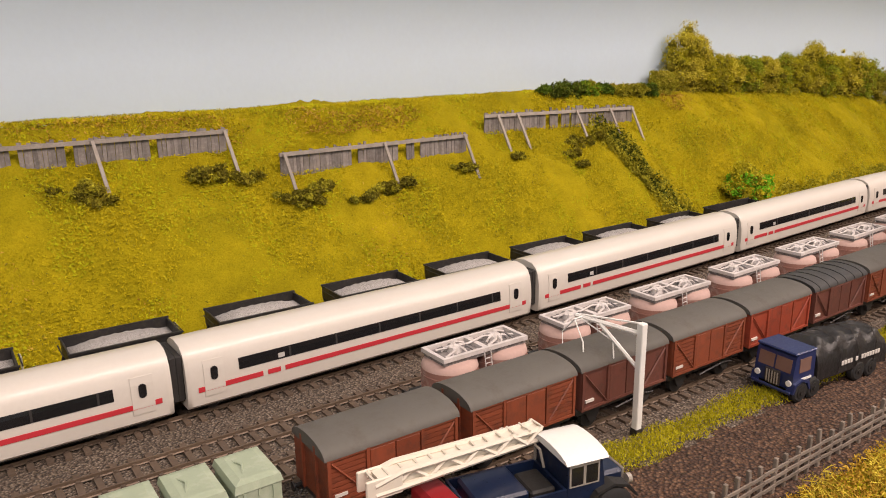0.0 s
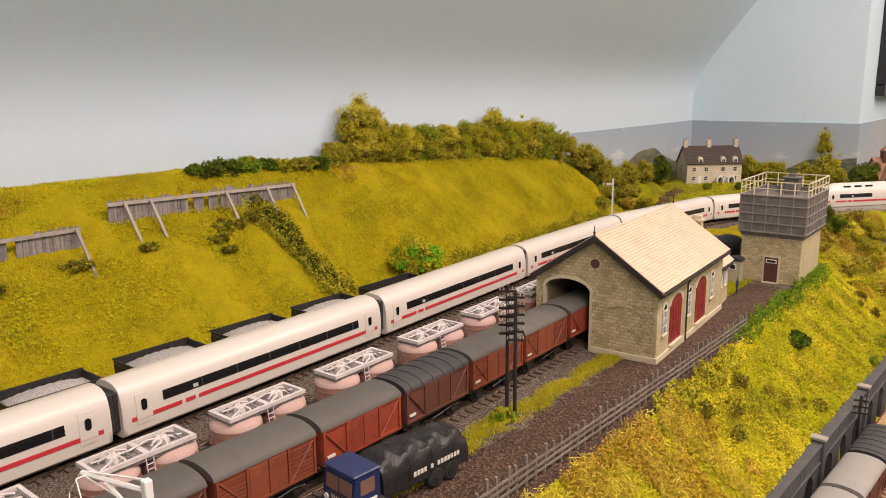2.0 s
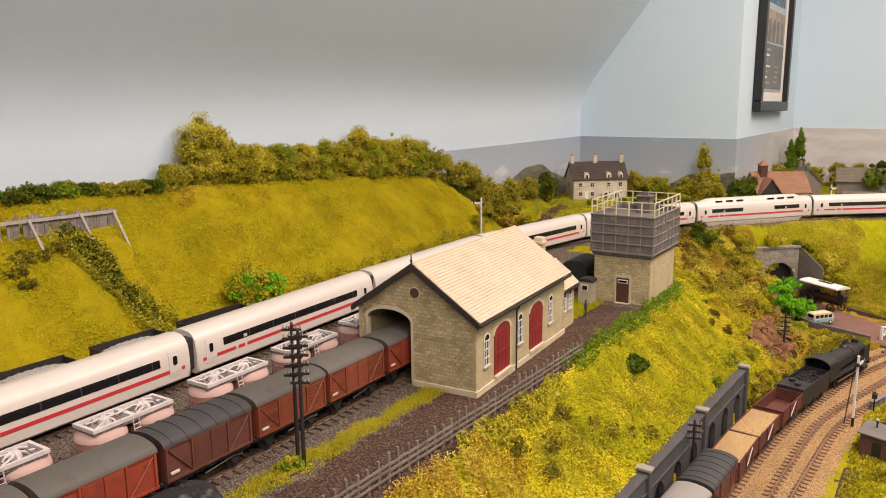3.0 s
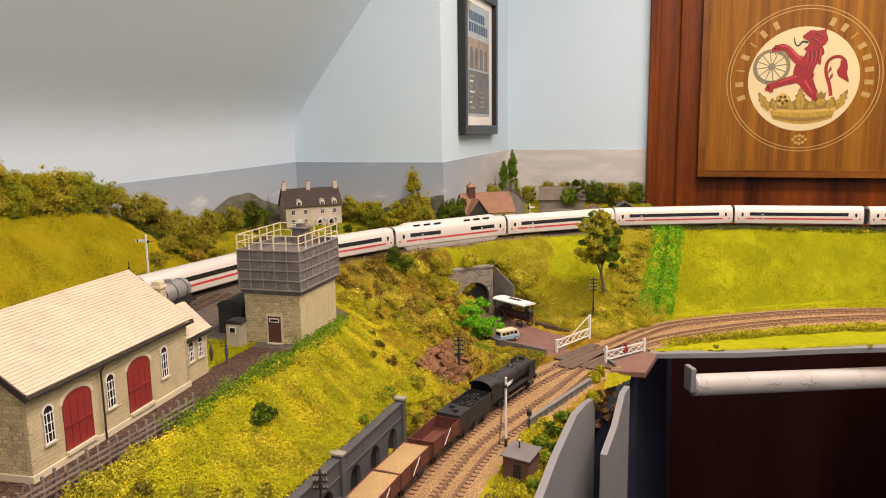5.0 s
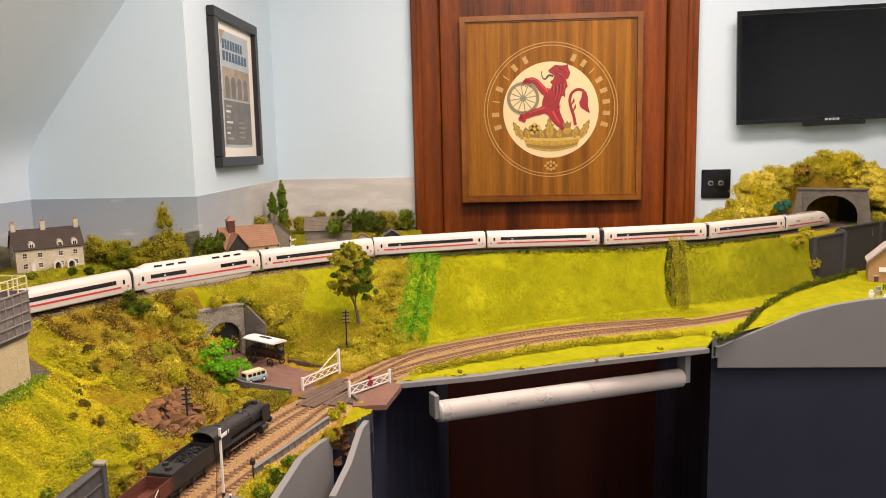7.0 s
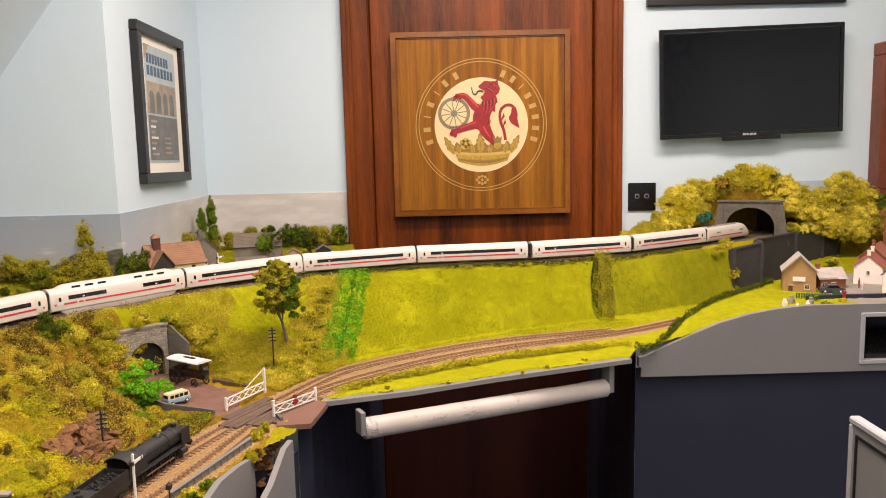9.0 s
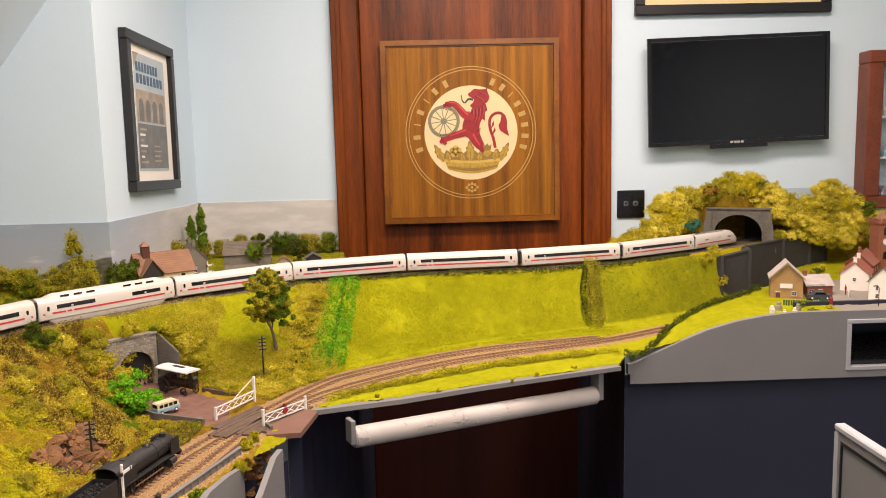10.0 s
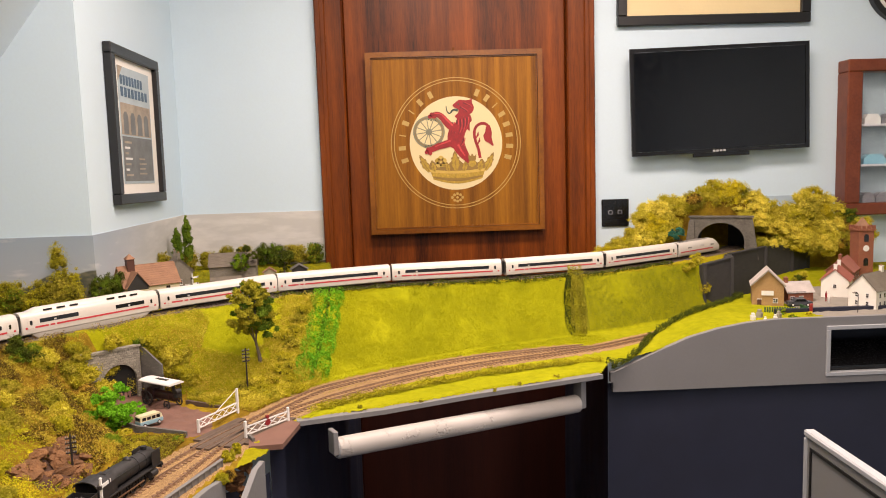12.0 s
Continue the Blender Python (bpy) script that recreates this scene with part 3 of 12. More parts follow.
STEP = 0.0046
gx, gy = np.meshgrid(np.arange(-0.25, 2.69, STEP), np.arange(-1.62, 0.69, STEP), indexing="ij")
gz = height(gx, gy)
dTrack = np.minimum(np.minimum(line_distance(ICE.p[::10], gx, gy), line_distance(LOW.p[::10], gx, gy)), line_distance(SIDING.p[::10], gx, gy))
yard = (gx < 1.35) & (gy > 0.155) & (gy < foot_of_hill(gx))
rough_amt = np.where(yard, 0.0006, 0.0022) * smooth(0.02, 0.05, dTrack)
field_zone = (gx > 1.62) & (gy < -0.20)
rough_amt = np.where(field_zone, rough_amt * 0.45, rough_amt)
rough_amt = np.where((gx < 1.16) & (gy < 0.16), rough_amt * 0.35, rough_amt)
gz = gz + rough_amt * (waves(gx, gy, 0.035, 3) + 0.6 * waves(gx, gy, 0.012, 4)) + np.where(yard | (dTrack < 0.03), 0, 0.004) * waves(gx, gy, 0.14, 5) * np.where(field_zone | ((gx < 1.16) & (gy < 0.16)), 0.5, 1)
nx, ny = gx.shape
idx = np.arange(nx * ny).reshape(nx, ny)
quads = np.stack([idx[:-1, :-1], idx[1:, :-1], idx[1:, 1:], idx[:-1, 1:]], axis=-1).reshape(-1, 4)
cx, cy = (gx[:-1, :-1] + STEP / 2).ravel(), (gy[:-1, :-1] + STEP / 2).ravel()
cz = gz[:-1, :-1].ravel()
keep = inside(OUTLINE, cx, cy)
# the way through the underbridge is left open
VX, VY = Vector((0.622, -0.783)), Vector((0.783, 0.622))
vu, vv = (cx - 1.694) * VX.x + (cy - 0.150) * VX.y, (cx - 1.694) * VY.x + (cy - 0.150) * VY.y
keep &= ~((np.abs(vu) < 0.031) & (vv > -0.030) & (vv < 0.15) & (cz > ZL + 0.0008) & (cz < ZL + 0.074))
wob = 0.006 * waves(cx, cy, 0.03, 11) + 0.003 * waves(cx, cy, 0.011, 12)
dI, dL, dS = line_distance(ICE.p[::10], cx, cy), line_distance(LOW.p[::10], cx, cy), line_distance(SIDING.p[::10], cx, cy)
UPm = inside(UPPER, cx, cy)
zone = np.full(cx.shape, 0)                                                  # 0 hill turf
slope = (~UPm) & (cz > ZL + 0.004)
zone[slope] = 4                                                              # scrub
zone[slope & (cx < 1.17)] = 5                                                # flowered bank: verge grass
zone[slope & (cx > 1.70) & (cy > -0.16)] = 1
zone[slope & (cx > 1.72) & (cy <= -0.16)] = 1                                # field
zone[slope & (cx > 1.72) & (cy <= -0.735)] = 3                               # rougher far field
zone[(~UPm) & (~slope)] = np.where((cx > 1.22) & (cy > -0.12), 4, 5)[(~UPm) & (~slope)]
zone[(~UPm) & (~slope) & (cx > 1.5) & (cy < -0.17)] = 2                      # lime strip
zone[(~UPm) & (cx > 1.8) & (cy < -0.76)] = 2
yardc = UPm & (cx < 1.33) & (cy < foot_of_hill(cx) + 0.004 + wob)
zone[yardc] = 6                                                              # ballast over the whole yard
zone[yardc & (cy < 0.222 + wob + 0.02 * (cx > 0.74)) & (cx < 1.06)] = 8      # cinders
zone[yardc & (cy > 0.225) & (cx > 0.99) & (cx < 1.06) & (cy < 0.30)] = 5
zone[UPm & (dI < 0.034 + 0.5 * wob)] = 6
zone[(~UPm) & (np.minimum(dL, dS) < 0.030 + wob * 0.5) & (cz < ZL + 0.006)] = 7
zone[(~UPm) & (cx < 1.20) & (cy < 0.0) & (dL > 0.036 + wob * 0.5) & (dL < 0.054 + wob) & (cz < ZL + 0.006)] = 8
ROADPOLY = [(1.494, -0.020), (1.510, -0.055), (1.60, -0.030), (1.66, 0.04), (1.72, 0.13), (1.66, 0.20), (1.60, 0.12), (1.556, 0.094), (1.530, 0.064), (1.512, 0.020)]
zone[slope & ((((cx - 1.305) + 0.6 * (cy - 0.08)) / 0.062) ** 2 + ((cy - 0.080) / 0.025) ** 2 < 1)] = 11
zone[(~UPm) & inside(ROADPOLY, cx, cy) & (cz < ZL + 0.03)] = 9
zone[UPm & (cx > 1.40) & (line_distance([(1.30, 0.60), (1.48, 0.52), (1.62, 0.42), (1.74, 0.33)], cx, cy) < 0.016 + wob * 0.4)] = 10
zone[UPm & (line_distance([(1.45, 0.56), (1.58, 0.56), (1.75, 0.60)], cx, cy) < 0.014 + wob)] = 11
VILLAGE_ROAD = [(1.90, -1.24), (2.0, -1.215), (2.30, -1.235), (2.30, -1.42), (1.86, -1.42)]
zone[(~UPm) & inside(VILLAGE_ROAD, cx, cy)] = 10
zone[UPm & (cx > 1.62) & (cy > -0.2) & (zone == 0)] = np.where(waves(cx, cy, 0.08, 81)[UPm & (cx > 1.62) & (cy > -0.2) & (zone == 0)] > 0.2, 5, 3)
ground = new("ground", raw_mesh("ground", np.stack([gx, gy, gz], -1).reshape(-1, 3), quads[keep],
                                [HILL, FIELD, LIME, FAR_FIELD, SCRUB, VERGE, BALLAST, BALLAST_TAN, CINDER, ROAD_RED, LANE, EARTH], zone[keep], True))
tagged(ground, "model landscape of turf banks, ballast, cinder yard and fields", "ground", kind="structure")
# the layout goes on behind the camera's start, plainer
cgx, cgy = np.meshgrid(np.append(np.arange(-0.80, -0.262, 0.02), -0.2505), np.append(np.arange(-0.098, 0.69, 0.012), 0.688), indexing="ij")
cn = np.arange(cgx.size).reshape(cgx.shape)
cq = np.stack([cn[:-1, :-1], cn[1:, :-1], cn[1:, 1:], cn[:-1, 1:]], axis=-1).reshape(-1, 4)
cmy = cgy[:-1, :-1].ravel() + 0.006
czone = np.where(cmy > 0.506, 0, np.where(cmy > 0.243, 6, np.where(cmy > 0.221, 5, np.where(cmy > 0.162, 8, np.where(cmy > 0.10, 5, 7)))))
tagged(new("ground_beyond", raw_mesh("ground_beyond", np.stack([cgx, cgy, height(cgx, cgy)], -1).reshape(-1, 3), cq, [HILL, FIELD, LIME, FAR_FIELD, SCRUB, VERGE, BALLAST, BALLAST_TAN, CINDER], czone, True)),
       "plainer end of the model landscape with yard and bank", "ground", kind="structure")


def zat(x, y):
    return float(height(np.array([x]), np.array([y]))[0])


# ---- baseboard edges: grey boards, cloth skirts, the lift-out section ----
def board(name, pts, z0s, z1s, thick, mat, label, category="board"):
    """A board that stands along a line in plan, its top following given heights."""
    b = B()
    n = len(pts)
    rings = []
    for i, (x, y) in enumerate(pts):
        ax, ay = pts[max(i - 1, 0)]
        bx, by = pts[min(i + 1, n - 1)]
        d = Vector((bx - ax, by - ay, 0)).normalized()
        o = Vector((d.y, -d.x, 0)) * thick
        rings.append([(x, y, z0s[i]), (x + o.x, y + o.y, z0s[i]), (x + o.x, y + o.y, z1s[i]), (x, y, z1s[i])])
    return single(name, b.loft(rings), mat, label, category, kind="structure", smooth=40)


board("fascia_board", [(-0.80, -0.097), (0.95, -0.094), (1.10, -0.095), (1.22, -0.098), (1.29, -0.101), (1.345, -0.105)], [0.86] * 6, [1.045, 1.045, 1.052, 1.052, 1.040, 1.028], 0.008, GREY_BOARD,
      "grey painted fascia board with a shaped top edge")
board("fascia_board", [(1.225, -0.133), (1.30, -0.138), (1.375, -0.141), (1.40, -0.146)], [0.86] * 4, [1.004, 1.010, 1.027, 1.029], 0.008, GREY_BOARD, "short grey fascia board below the bridge")
board("lift_section_edge", [(x + 0.006, y + 0.002) for x, y in EDGE[5:9]], [1.0255] * 4, [1.0332] * 4, 0.016, GREY_BOARD, "grey edge of the lift-out section across the doorway")
single("lift_section_base", B().prism([(1.66, -0.175), (1.70, -0.304), (1.75, -0.447), (1.82, -0.700), (2.20, -0.700), (2.12, -0.175)], "z", 0.996, 1.006), GREY_BOARD, "grey plywood base of the lift-out section", "board", kind="structure")
yy = [-0.752, -0.765, -0.80, -0.853, -0.905, -0.965, -1.02, -1.078, -1.2, -1.5, -2.2]
zz = [1.006, 1.010, 1.026, 1.049, 1.070, 1.086, 1.095, 1.100, 1.100, 1.100, 1.100]
b = B()
b.prism([(-0.752, 0.966), (-1.186, 0.966), (-1.186, 1.100)] + [(y, z) for y, z in zip(yy[:8], zz[:8])][::-1], "x", 1.840, 1.852)
b.box(1.840, 1.852, -1.52, -1.186, 1.079, 1.100).box(1.840, 1.852, -1.52, -1.186, 0.966, 0.985).box(1.840, 1.852, -2.2, -1.52, 0.966, 1.100)
single("fascia_board", b, GREY_BOARD, "grey fascia board with a curved top and a framed opening", "board", kind="structure")
slab("fascia_side", 1.826, 1.8395, -0.7515, -0.744, 0.990, 1.010, GREY_BOARD, "grey end board beside the lift-out section", "board")
slab("fascia_end", -0.812, -0.8005, -0.105, 0.688, 0.0, 1.150, GREY_BOARD, "grey end board of the layout", "board")
slab("village_ground", 1.853, 2.688, -2.2, -1.622, 1.050, 1.080, VERGE, "grass beyond the village", "ground")

# ---- track: rails and sleepers ----
def track(name, line, z, s0, s1, label, gauge=0.0165, wood=None):
    t = thing(name, pose(0, 0, 0), label, "track")
    n = max(2, int((s1 - s0) / 0.012))
    for side in (-1, 1):
        rings = []
        for i in range(n + 1):
            s = s0 + (s1 - s0) * i / n
            p, d = line.at(s), line.dir(s)
            nx_, ny_ = -d[1], d[0]
            o = side * gauge / 2
            rings.append([(p[0] + nx_ * (o + u), p[1] + ny_ * (o + u), z + w) for u, w in ((-0.0011, 0), (0.0011, 0), (0.0006, 0.0006), (0.0006, 0.0022), (-0.0006, 0.0022), (-0.0006, 0.0006))])
        part("rail", B().loft(rings), RAIL if wood else RAIL_DARK, t)
    b = B()
    k, s = 0, s0 + 0.004
    rng = random.Random(5)
    while s < s1 - 0.003:
        p, d = line.at(s), line.dir(s)
        m = Matrix.Translation((p[0], p[1], z)) @ Matrix.Rotation(math.atan2(d[1], d[0]) + rng.uniform(-0.02, 0.02), 4, "Z")
        top = 0.0001 + rng.uniform(0, 0.0003)
        for y0, y1 in (((-0.0155, -0.0048), (0.0048, 0.0155)) if wood else ((-0.0165, 0.0165),)):
            b.join(B().box(-0.0017, 0.0017, y0 + rng.uniform(-0.0006, 0.0006), y1, -0.0012, top).xform(m))
        for g in (-1, 1):
            b.join(B().box(-0.0010, 0.0010, g * gauge / 2 - 0.0022, g * gauge / 2 + 0.0022, 0.0, 0.0012).xform(m))
        s += 0.0087
    sl = part("sleeper_bed", b, wood or SLEEPER, t, "dark creosoted sleepers with rail chairs")
    sl["kind"] = "stuff"
    return t


ZT = Z0 + 0.0012
STONE_L = Line([(-0.75, 0.463), (0.0, 0.463), (0.4, 0.463), (0.7, 0.465), (0.95, 0.474)])
HOP_L = Line([(-0.75, 0.317), (0.0, 0.319), (0.34, 0.3215), (0.51, 0.3245), (0.69, 0.331), (0.86, 0.342), (1.02, 0.356)])
MID_L = Line([(-0.75, 0.3585), (0.0, 0.3600), (0.3, 0.3610), (0.6, 0.364), (0.9, 0.375), (1.15, 0.392), (1.28, 0.403)])
VAN_L = Line([(-0.75, 0.270), (0.0, 0.270), (0.3, 0.272), (0.6, 0.275), (0.9, 0.285), (1.06, 0.292)])
track("main_line_track", ICE, ZT, ICE.near(-0.75, 0.40), ICE.length - 0.02, "main line track of rusty rails on ballasted sleepers")
track("siding_track", STONE_L, ZT, 0, STONE_L.length, "siding track with rusty rails below the grassy bank")
track("siding_track", HOP_L, ZT, 0, HOP_L.length, "siding track under the cement wagons")
track("siding_track", MID_L, ZT, 0, MID_L.length, "empty siding track beside the main line")
track("siding_track", VAN_L, ZT, 0, VAN_L.length, "siding track that runs into the goods shed")
track("branch_track", LOW, ZL + 0.0012, LOW.near(0.55, 0.045), LOW.length, "single branch track on tan ballast", wood=SLEEPER_TAN)
track("branch_siding_track", SIDING, ZL + 0.0012, SIDING.near(0.55, 0.07), SIDING.length, "goods loop track on tan ballast", wood=SLEEPER_TAN)

# ---- the white express train on the main line ----
CREAM = surface("coach_white", (0.57, 0.535, 0.485), 0.42, 0.04, 25, 500, 0.03, 0.0002, random_tint=0.0, coat=0.15)
STRIPE = surface("red_stripe", (0.50, 0.035, 0.045), 0.4, 0.08, 40, 600, 0.03)
COACH_ROOF = surface("grey_roof_panel", (0.20, 0.19, 0.17), 0.6, 0.1, 40, 600, 0.1)
UNDER = surface("underframe_and_recess_black", (0.014, 0.013, 0.012), 0.65, 0.25, 60, 700, 0.2, 0.0004)
BELLOWS = surface("rubber_bellows", (0.020, 0.018, 0.017), 0.8, 0.2, 60, 700, 0.2, 0.0004)
LETTER = surface("grey_lettering", (0.42, 0.41, 0.39), 0.5, 0.05, 60, 500, 0.0)
SECTION = [(0.0146, 0.0052), (0.0163, 0.0068), (0.0172, 0.0150), (0.0172, 0.0215), (0.0168, 0.0275), (0.0155, 0.0340), (0.0130, 0.0385), (0.0085, 0.0413), (0.0, 0.0424)]


def ring_at(x, k=1.0, top=1.0, low=0.0052, lift=0.0):
    half = [(y * k, low + (z - low) * top + lift) for y, z in SECTION]
    return [(x, y, z) for y, z in half] + [(x, -y, z) for y, z in half[-2::-1]]


def side_y(z, k=1.0):
    zs, ys = [p[1] for p in SECTION], [p[0] for p in SECTION]
    return float(np.interp(z, zs, ys)) * k


def side_strip(x0, x1, z0, z1, side, out=0.0003, n=3, k=1.0):
    """A thin strip that lies on the coach side."""
    b = B()
    zs = [z0 + (z1 - z0) * i / n for i in range(n + 1)]
    outer = [(side * (side_y(z, k) + out), z) for z in zs]
    inner = [(side * (side_y(z, k) - 0.0004), z) for z in zs[::-1]]
    return b.prism(outer + inner, "x", x0, x1)


def bogie(parent, x):
    bg = part("bogie", B().box(x - 0.014, x + 0.014, -0.0125, 0.0125, 0.0035, 0.0085, 0.001), UNDER, parent)
    for dx in (-0.0105, 0.0105):
        part("wheelset", B().cyl((x + dx, -0.0098, 0.0052), (x + dx, -0.0070, 0.0052), 0.0052, n=16).cyl((x + dx, 0.0070, 0.0052), (x + dx, 0.0098, 0.0052), 0.0052, n=16)
             .cyl((x + dx, -0.007, 0.0052), (x + dx, 0.007, 0.0052), 0.0011, n=6), UNDER, bg)
    return bg


def make_coach(label, restaurant=False):
    L = 0.254
    h = L / 2
    t = thing("railway_coach", pose(0, 0, 0), label, "railway coach", "coaches of the express train")
    rings = [ring_at(-h, 0.965), ring_at(-h + 0.0015, 0.99), ring_at(-h + 0.003), ring_at(h - 0.003), ring_at(h - 0.0015, 0.99), ring_at(h, 0.965)]
    part("body", B().loft(rings), CREAM, t, smooth=40)
    part("underframe", B().box(-h + 0.045, h - 0.045, -0.0125, 0.0125, 0.0045, 0.0084, 0.001), UNDER, t)
    part("skirt_gap", B().box(-h + 0.004, h - 0.004, -0.0138, 0.0138, 0.0042, 0.0062), UNDER, t)
    for sx in (-1, 1):
        bogie(t, sx * (h - 0.026))
        part("bellows", B().box(min(sx * h, sx * (h + 0.0042)), max(sx * h, sx * (h + 0.0042)), -0.0135, 0.0135, 0.0105, 0.0375, 0.0008), BELLOWS, t)
    if restaurant:
        rr = [ring_at(x, 0.86, s, 0.030, 0.0) for x, s in ((-h + 0.016, 1.02), (-h + 0.030, 1.42), (h - 0.030, 1.42), (h - 0.016, 1.02))]
        part("raised_roof", B().loft(rr), CREAM, t, smooth=40)
        for sd in (-1, 1):
            for k in range(8):
                if k in (3, 4):
                    continue
                xs = -0.080 + k * 0.0228
                part("roof_window", B().box(xs - 0.0075, xs + 0.0075, min(sd * 0.0108, sd * 0.0127), max(sd * 0.0108, sd * 0.0127), 0.0405, 0.0438, 0.0005), GLASS_DARK, t)
    for sd in (-1, 1):
        spans = [(-h + 0.030, h - 0.030)] if not restaurant else [(-h + 0.030, -0.030), (0.040, h - 0.030)]
        for a, c in spans:
            wb = part("window_band", side_strip(a, c, 0.0225, 0.0292, sd), GLASS_DARK, t, "dark tinted window band")
            for q in range(1, int((c - a) / 0.032) + 1):
                part("pillar", side_strip(a + q * 0.031, a + q * 0.031 + 0.0012, 0.0228, 0.0290, sd, 0.0004), BELLOWS, wb)
            part("number_plate", side_strip(a + 0.024, a + 0.028, 0.0235, 0.0262, sd, 0.0005), LETTER, wb)
        part("stripe", side_strip(-h + 0.006, -h + 0.044, 0.0148, 0.0177, sd), STRIPE, t)
        part("stripe", side_strip(-h + 0.058, h - 0.006, 0.0148, 0.0177, sd), STRIPE, t)
        part("emblem", side_strip(-h + 0.047, -h + 0.055, 0.0148, 0.0177, sd), STRIPE, t, "small red emblem")
        for sx in (-1, 1):
            xd = sx * (h - 0.0155)
            dr = part("door", side_strip(xd - 0.0058, xd + 0.0058, 0.0115, 0.0325, sd, 0.00035, 5), CREAM, t)
            pts = []
            for q in range(14):
                a = 2 * math.pi * q / 14
                u, w = 0.0022 * math.cos(a), 0.0040 * math.sin(a)
                pts.append((xd + max(-0.0020, min(0.0020, 1.3 * u)), 0.0246 + w))
            ys = side_y(0.0246)
            part("door_window", B().prism(pts, "y", sd * (ys - 0.0006), sd * (ys + 0.0008)), GLASS_DARK, dr)
    return t


def make_head(label):
    L = 0.203
    h = L / 2
    t = thing("power_car", pose(0, 0, 0), label, "locomotive", "power cars of the express train")
    rings = [ring_at(-h, 0.965), ring_at(-h + 0.0015, 0.99), ring_at(-h + 0.003), ring_at(h - 0.052)]
    for dx, k, top in ((0.040, 0.995, 0.985), (0.030, 0.985, 0.93), (0.022, 0.965, 0.84), (0.015, 0.93, 0.71), (0.009, 0.87, 0.58), (0.004, 0.77, 0.46), (0.001, 0.62, 0.36), (0.0, 0.45, 0.28)):
        rings.append(ring_at(h - dx, k, top))
    part("body", B().loft(rings), CREAM, t, smooth=50)
    part("underframe", B().box(-h + 0.04, h - 0.05, -0.0125, 0.0125, 0.0045, 0.0084, 0.001), UNDER, t)
    part("skirt_gap", B().box(-h + 0.004, h - 0.010, -0.0138, 0.0138, 0.0042, 0.0062), UNDER, t)
    part("roof_panel", B().prism([(-0.0098, 0.0402), (0.0098, 0.0402), (0.0088, 0.0418), (0.0, 0.0428), (-0.0088, 0.0418)], "x", -0.040, 0.040), COACH_ROOF, t, "dark grey roof panel")
    part("roof_panel", B().prism([(-0.0098, 0.0402), (0.0098, 0.0402), (0.0088, 0.0416), (0.0, 0.0424), (-0.0088, 0.0416)], "x", -h + 0.008, -0.044), COACH_ROOF, t, "dark grey roof well")
    b = B()
    for sd in (-1, 1):
        b.tube([(-0.088, sd * 0.006, 0.0435), (-0.062, sd * 0.005, 0.0465), (-0.086, sd * 0.004, 0.0485)], 0.0004, 5)
        b.tube([(-0.090, sd * 0.008, 0.0434), (-0.050, sd * 0.008, 0.0434)], 0.0004, 5)
    b.tube([(-0.086, -0.009, 0.0480), (-0.086, -0.005, 0.0488), (-0.086, 0.005, 0.0488), (-0.086, 0.009, 0.0480)], 0.0005, 5)
    for px in (-0.088, -0.072, -0.055):
        for sd in (-1, 1):
            b.cyl((px, sd * 0.0075, 0.0415), (px, sd * 0.0075, 0.0440), 0.0009, n=6)
    part("pantograph", b, UNDER, t, "folded dark pantograph")
    for sx in (-1, 1):
        bogie(t, sx * (h - 0.036))
    part("bellows", B().box(-h - 0.0042, -h, -0.0135, 0.0135, 0.0105, 0.0375, 0.0008), BELLOWS, t)
    # windscreen
    ws = []
    for dx, top in ((0.0275, 0.915), (0.0200, 0.81), (0.0135, 0.69)):
        r = ring_at(h - dx, 0.93, top)
        ws.append([(p[0] + 0.0002, p[1] * 0.99, p[2] + 0.0004) for p in r[4:13]])
    part("windscreen", B().loft(ws, closed=False, caps=False), GLASS_DARK, t, "black curved windscreen", smooth=60)
    for sd in (-1, 1):
        for a, c in ((-0.062, -0.0545), (-0.053, -0.0455), (0.046, 0.0535), (0.055, 0.0625)):
            part("louvre", side_strip(a, c, 0.0235, 0.0275, sd), COACH_ROOF, t)
        for k in range(3):
            part("lettering", side_strip(-0.005 + k * 0.0065, -0.005 + k * 0.0065 + (0.0012 if k == 0 else 0.0048), 0.0235, 0.0300, sd, 0.00025), LETTER, t)
        part("stripe", side_strip(-h + 0.006, -0.058, 0.0148, 0.0177, sd), STRIPE, t)
        part("emblem", side_strip(-0.055, -0.050, 0.0148, 0.0177, sd), STRIPE, t, "small red emblem")
        part("stripe", side_strip(-0.047, h - 0.042, 0.0148, 0.0177, sd), STRIPE, t)
        part("headlight", B().ball((h - 0.006, sd * 0.0095, 0.0152), 0.0016), WHITE, t)
    return t


def on_line(line, s, half, z, flip=False):
    """The pose of a vehicle whose bogie pins stand on the line."""
    p, q = line.at(s - half), line.at(s + half)
    a = math.atan2(q[1] - p[1], q[0] - p[0]) + (math.pi if flip else 0)
    return Matrix.Translation(((p[0] + q[0]) / 2, (p[1] + q[1]) / 2, z)) @ Matrix.Rotation(a, 4, "Z")


